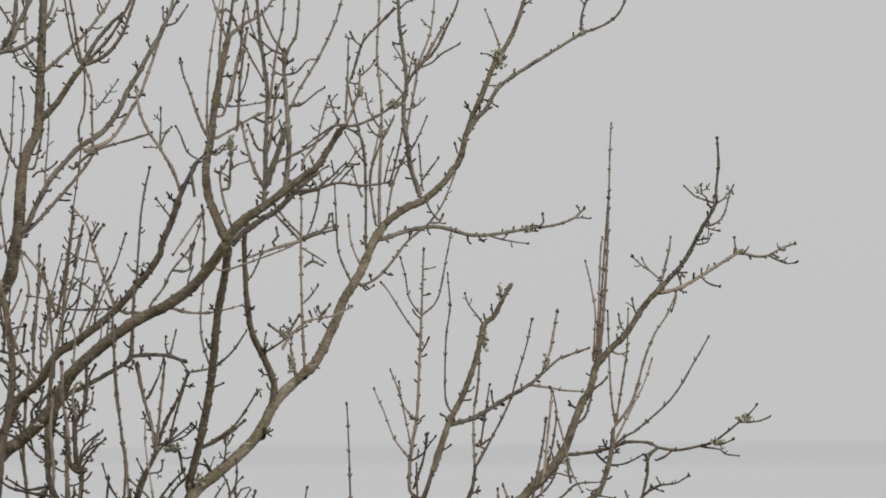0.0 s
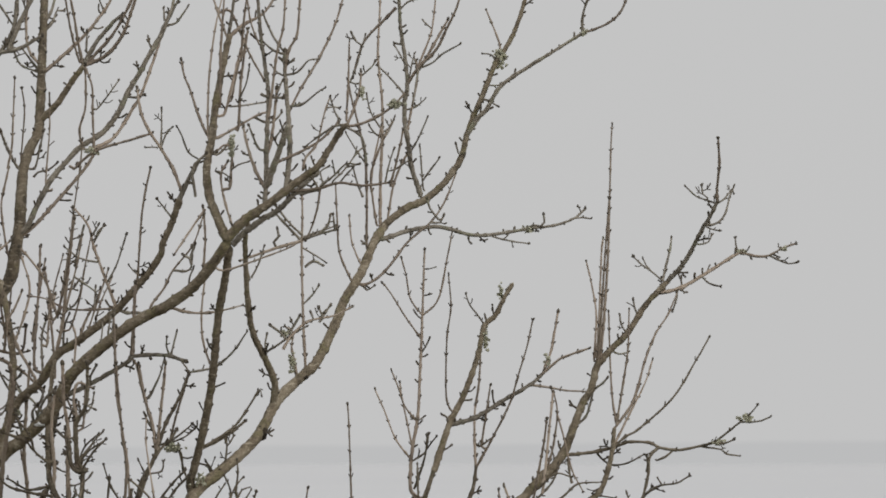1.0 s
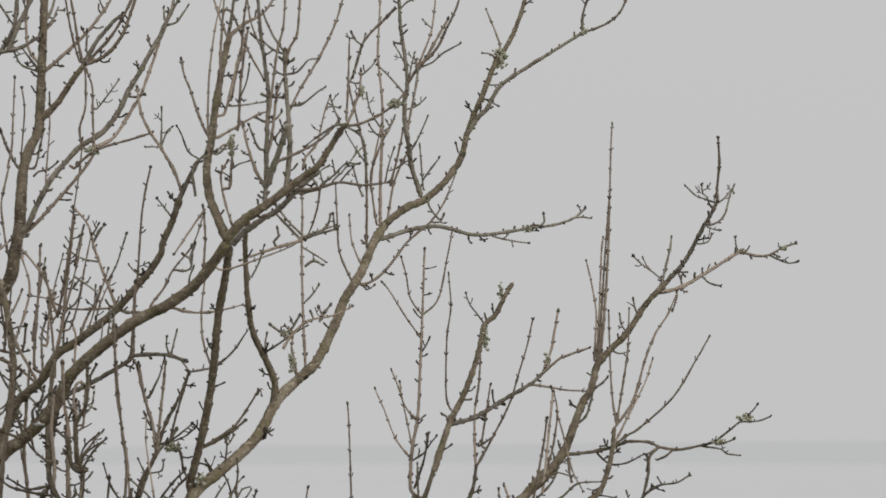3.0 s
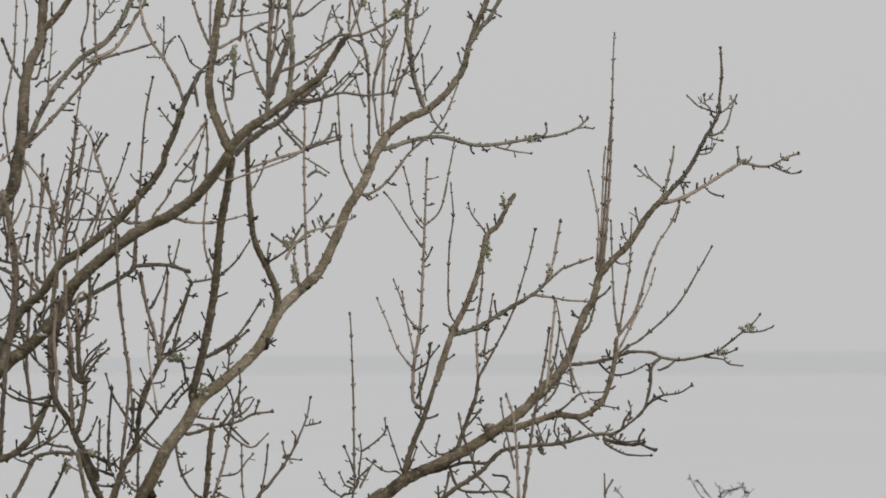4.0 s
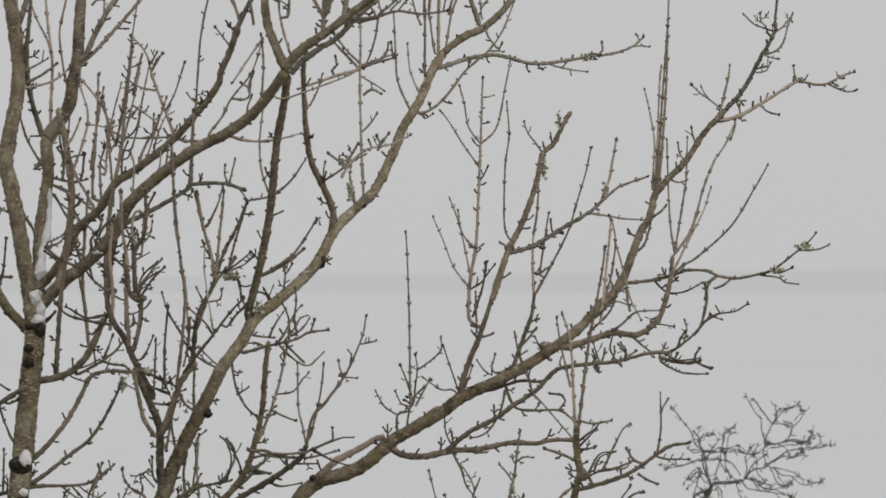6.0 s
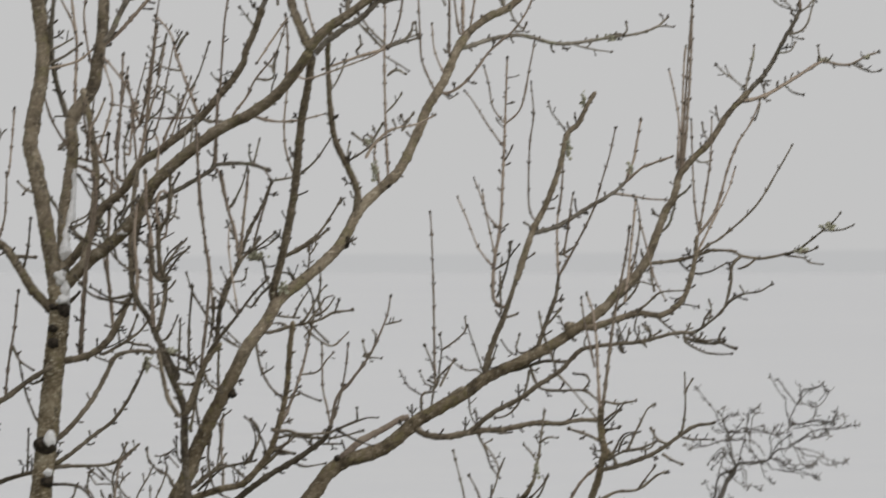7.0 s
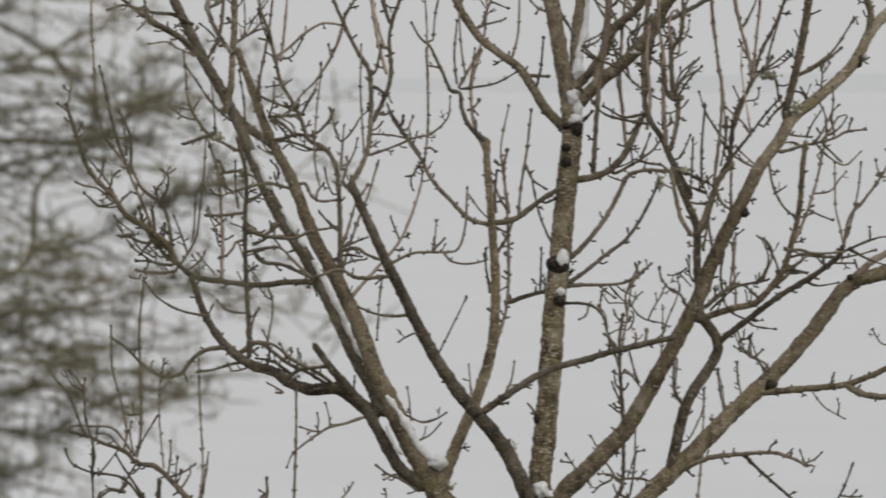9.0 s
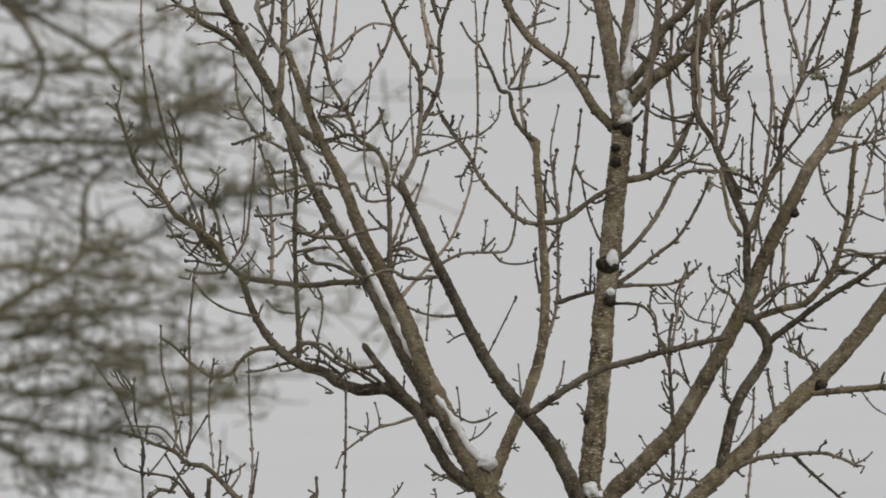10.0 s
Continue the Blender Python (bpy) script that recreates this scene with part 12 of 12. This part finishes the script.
# ---- the near shrub ----
def bough(tree, r0, r1, flat):
    """A bough that sheds many thin curved twigs."""
    made_count[0] += 1
    wood = Wood(made_count[0])
    rnd = wood.rnd
    pts = [Vector(flat[i:i + 3]) for i in range(0, len(flat), 3)]
    line = smooth_line(pts, 0.012 if r0 < 0.02 else 0.1)
    n = len(line)
    wood.tube(line, [r0 + (r1 - r0) * i / n for i in range(n)], 7)
    if r0 < 0.02:
        for i in range(1, n - 1):
            if rnd.random() > 0.42:
                continue
            d = (line[i + 1] - line[i]).normalized()
            a = rnd.uniform(0, 6.28)
            side = Vector((math.cos(a), rnd.uniform(-0.5, 0.5), math.sin(a)))
            side = (side - d * side.dot(d)).normalized()
            ln = rnd.uniform(0.02, 0.10)
            q = [line[i], line[i] + (d * 0.7 + side * 0.7) * ln * 0.5, line[i] + (d * 0.5 + side * 0.6 + Vector((0, 0, rnd.uniform(-0.1, 0.6)))) * ln]
            tw = smooth_line(q, 0.008)
            wood.tube(tw, [rnd.uniform(0.0007, 0.0014)] * len(tw), 4)
            if ln > 0.03:
                for _ in range(2):
                    e = tw[len(tw) // 2] + Vector((rnd.uniform(-1, 1), rnd.uniform(-0.5, 0.5), rnd.uniform(-0.4, 1))) * ln * 0.45
                    t2 = smooth_line([tw[len(tw) // 2], (tw[len(tw) // 2] + e) / 2 + Vector((0, 0, -0.003)), e], 0.01)
                    wood.tube(t2, [0.0009] * len(t2), 4)
    if r0 < 0.02:
        # long thin side boughs that sweep out level and sag, with upright sprigs
        length = (pts[-1] - pts[0]).length
        for _ in range(int(8 + length * 30) if r0 > 0.003 else 2):
            i = rnd.randrange(n // 6, n - 1)
            p = line[i]
            ahead = (line[-1] - line[0]).x
            side = 1 if (ahead >= 0) == (rnd.random() < 0.8) else -1
            ln = rnd.uniform(0.07, 0.24) * (0.5 if i > 0.65 * n else 1)
            e = p + Vector((side * rnd.uniform(0.7, 1.0), rnd.uniform(-0.5, 0.5), rnd.uniform(-0.45, 0.32))).normalized() * ln
            arc = smooth_line([p, p.lerp(e, 0.35) + Vector((0, 0, ln * rnd.uniform(-0.02, 0.13))), p.lerp(e, 0.7) + Vector((0, 0, ln * rnd.uniform(-0.02, 0.10))), e], 0.008)
            rr = rnd.uniform(0.0010, 0.0023)
            wood.tube(arc, [rr * (1 - 0.6 * k / len(arc)) for k in range(len(arc))], 5)
            for _ in range(4):
                a = arc[rnd.randrange(1, len(arc))]
                f = a + Vector((rnd.uniform(-0.6, 0.6), rnd.uniform(-0.4, 0.4), rnd.uniform(-0.25, 1))).normalized() * rnd.uniform(0.012, 0.045)
                wood.tube([a, a.lerp(f, 0.5) + Vector((0, 0, 0.002)), f], [0.0011, 0.0009, 0.0007], 4)
    name = "stem" if r0 >= 0.02 else "bough"
    ob = new(name, wood.mesh(name, SHRUB))
    ob.parent = tree
    return ob


shrub = tree_at("shrub", -1.375, 13.455, "twiggy bare olive-brown shrub standing in front of the ash", "shrub")
shrub.scale = (1.17, 1.17, 1.17)
bough(shrub, 0.0217, 0.0159, (-0.027, 0.161, -0.050, -0.018, 0.161, 3.239, -0.012, 0.161, 4.102, -0.000, 0.161, 4.494, 0.024, 0.161, 4.885))
bough(shrub, 0.0079, 0.0018, (0.000, 0.161, 4.853, 0.098, 0.203, 4.815, 0.136, 0.220, 4.795, 0.189, 0.244, 4.768, 0.250, 0.272, 4.729, 0.288, 0.294, 4.689))
bough(shrub, 0.0054, 0.0031, (0.113, 0.210, 4.807, 0.145, 0.212, 4.775, 0.172, 0.213, 4.721, 0.160, 0.215, 4.670, 0.112, 0.217, 4.638, 0.065, 0.218, 4.618))
bough(shrub, 0.0072, 0.0032, (-0.008, 0.161, 4.322, 0.097, 0.210, 4.367, 0.157, 0.241, 4.406, 0.210, 0.268, 4.437, 0.223, 0.285, 4.476, 0.224, 0.311, 4.539, 0.253, 0.332, 4.578))
bough(shrub, 0.0047, 0.0019, (-0.008, 0.161, 4.306, 0.116, 0.172, 4.267, 0.178, 0.177, 4.259, 0.256, 0.184, 4.270, 0.319, 0.190, 4.249, 0.373, 0.194, 4.266, 0.436, 0.200, 4.257))
bough(shrub, 0.0054, 0.0019, (-0.008, 0.161, 4.212, 0.121, 0.116, 4.230, 0.202, 0.087, 4.212, 0.250, 0.071, 4.205, 0.306, 0.048, 4.240, 0.354, 0.029, 4.264))
bough(shrub, 0.0054, 0.0023, (-0.008, 0.161, 4.548, 0.114, 0.199, 4.607, 0.191, 0.221, 4.611, 0.268, 0.243, 4.609, 0.314, 0.256, 4.618, 0.384, 0.279, 4.661, 0.446, 0.301, 4.705))
bough(shrub, 0.0047, 0.0023, (-0.008, 0.161, 4.478, 0.118, 0.150, 4.545, 0.197, 0.144, 4.576, 0.276, 0.139, 4.594, 0.354, 0.133, 4.580))
bough(shrub, 0.0035, 0.0019, (0.218, 0.278, 4.460, 0.266, 0.260, 4.461, 0.332, 0.233, 4.485, 0.372, 0.213, 4.517, 0.493, 0.165, 4.549))
bough(shrub, 0.0043, 0.0019, (-0.008, 0.161, 4.306, 0.112, 0.215, 4.336, 0.188, 0.249, 4.347, 0.264, 0.284, 4.318, 0.364, 0.328, 4.325))
bough(shrub, 0.0043, 0.0019, (-0.008, 0.161, 4.353, 0.138, 0.102, 4.370, 0.283, 0.043, 4.380, 0.387, -0.000, 4.404, 0.466, -0.033, 4.417))
bough(shrub, 0.0047, 0.0023, (-0.008, 0.161, 4.243, 0.116, 0.170, 4.188, 0.163, 0.174, 4.157, 0.202, 0.178, 4.102))
bough(shrub, 0.0047, 0.0023, (-0.008, 0.161, 4.415, 0.118, 0.158, 4.439, 0.180, 0.157, 4.431, 0.274, 0.156, 4.424, 0.353, 0.155, 4.416))
bough(shrub, 0.0039, 0.0019, (0.000, 0.161, 4.674, 0.114, 0.203, 4.713, 0.183, 0.227, 4.705, 0.228, 0.244, 4.725, 0.297, 0.271, 4.760, 0.367, 0.297, 4.792))
bough(shrub, 0.0035, 0.0019, (0.250, 0.272, 4.729, 0.298, 0.265, 4.665, 0.345, 0.260, 4.658, 0.393, 0.255, 4.673))
bough(shrub, 0.0028, 0.0014, (0.306, 0.048, 4.240, 0.338, 0.040, 4.249, 0.401, 0.024, 4.245, 0.456, 0.008, 4.273))
bough(shrub, 0.0035, 0.0019, (-0.008, 0.161, 4.259, 0.135, 0.131, 4.299, 0.215, 0.116, 4.308, 0.302, 0.099, 4.297, 0.381, 0.083, 4.294))
bough(shrub, 0.0014, 0.0007, (0.337, 0.262, 4.618, 0.342, 0.255, 4.681, 0.335, 0.249, 4.736))
bough(shrub, 0.0014, 0.0007, (0.353, 0.261, 4.622, 0.359, 0.272, 4.689, 0.364, 0.281, 4.744))
bough(shrub, 0.0014, 0.0007, (0.369, 0.264, 4.634, 0.377, 0.263, 4.697, 0.381, 0.263, 4.752))
bough(shrub, 0.0014, 0.0007, (0.384, 0.278, 4.650, 0.392, 0.301, 4.705, 0.397, 0.317, 4.744))
bough(shrub, 0.0014, 0.0007, (0.322, 0.258, 4.610, 0.314, 0.276, 4.658, 0.307, 0.295, 4.705))
bough(shrub, 0.0014, 0.0007, (0.196, 0.157, 4.435, 0.202, 0.138, 4.486, 0.197, 0.126, 4.518))
bough(shrub, 0.0014, 0.0007, (0.157, 0.241, 4.410, 0.158, 0.253, 4.461, 0.152, 0.262, 4.500))
bough(shrub, 0.0014, 0.0007, (0.242, 0.269, 4.453, 0.249, 0.277, 4.492, 0.242, 0.285, 4.531))
bough(shrub, 0.0014, 0.0007, (0.142, 0.233, 4.394, 0.139, 0.224, 4.446, 0.136, 0.218, 4.477))
bough(shrub, 0.0014, 0.0007, (0.399, 0.282, 4.658, 0.412, 0.263, 4.713, 0.425, 0.254, 4.736))
bough(shrub, 0.0014, 0.0007, (0.453, 0.180, 4.541, 0.500, 0.179, 4.595, 0.531, 0.178, 4.666, 0.543, 0.176, 4.736))
bough(shrub, 0.0014, 0.0007, (0.493, 0.165, 4.549, 0.556, 0.157, 4.549, 0.619, 0.147, 4.588, 0.658, 0.138, 4.650))
bough(shrub, 0.0014, 0.0007, (0.466, -0.033, 4.417, 0.534, -0.018, 4.405, 0.595, -0.004, 4.374, 0.633, 0.008, 4.335))
bough(shrub, 0.0014, 0.0007, (0.466, -0.033, 4.417, 0.503, -0.016, 4.389, 0.564, 0.012, 4.350, 0.609, 0.036, 4.303))
bough(shrub, 0.0039, 0.0019, (-0.008, 0.161, 4.611, 0.087, 0.149, 4.658, 0.166, 0.141, 4.642, 0.237, 0.134, 4.658))
bough(shrub, 0.0014, 0.0007, (0.256, 0.184, 4.266, 0.264, 0.184, 4.329, 0.260, 0.185, 4.384))
bough(shrub, 0.0014, 0.0007, (0.215, 0.116, 4.308, 0.223, 0.094, 4.363, 0.219, 0.072, 4.418))
bough(shrub, 0.0014, 0.0007, (0.163, 0.176, 4.259, 0.171, 0.170, 4.322, 0.164, 0.165, 4.369))
bough(shrub, 0.0014, 0.0007, (0.194, 0.089, 4.208, 0.204, 0.101, 4.160, 0.223, 0.112, 4.121))
bough(shrub, 0.0014, 0.0007, (0.242, 0.074, 4.208, 0.250, 0.071, 4.162, 0.242, 0.069, 4.115))
bough(shrub, 0.0014, 0.0007, (0.282, 0.058, 4.224, 0.293, 0.062, 4.178, 0.289, 0.066, 4.139))
bough(shrub, 0.0014, 0.0007, (0.145, 0.106, 4.215, 0.136, 0.123, 4.167, 0.150, 0.141, 4.119))
bough(shrub, 0.0018, 0.0011, (0.268, 0.243, 4.609, 0.331, 0.236, 4.603, 0.379, 0.231, 4.618, 0.427, 0.225, 4.650))
bough(shrub, 0.0018, 0.0011, (0.354, 0.133, 4.580, 0.400, 0.154, 4.572, 0.453, 0.180, 4.548, 0.506, 0.205, 4.556))
bough(shrub, 0.0018, 0.0011, (0.364, 0.328, 4.325, 0.419, 0.340, 4.316, 0.458, 0.350, 4.332))
bough(shrub, 0.0018, 0.0011, (0.358, 0.193, 4.258, 0.396, 0.207, 4.250, 0.442, 0.223, 4.253, 0.465, 0.232, 4.265))
bough(shrub, 0.0018, 0.0011, (0.381, 0.083, 4.294, 0.429, 0.068, 4.298, 0.468, 0.056, 4.310))
bough(shrub, 0.0018, 0.0011, (0.353, 0.155, 4.416, 0.383, 0.163, 4.431, 0.422, 0.173, 4.423, 0.453, 0.182, 4.439))
bough(shrub, 0.0021, 0.0011, (0.191, 0.251, 4.345, 0.212, 0.249, 4.327, 0.226, 0.248, 4.309, 0.260, 0.245, 4.303))
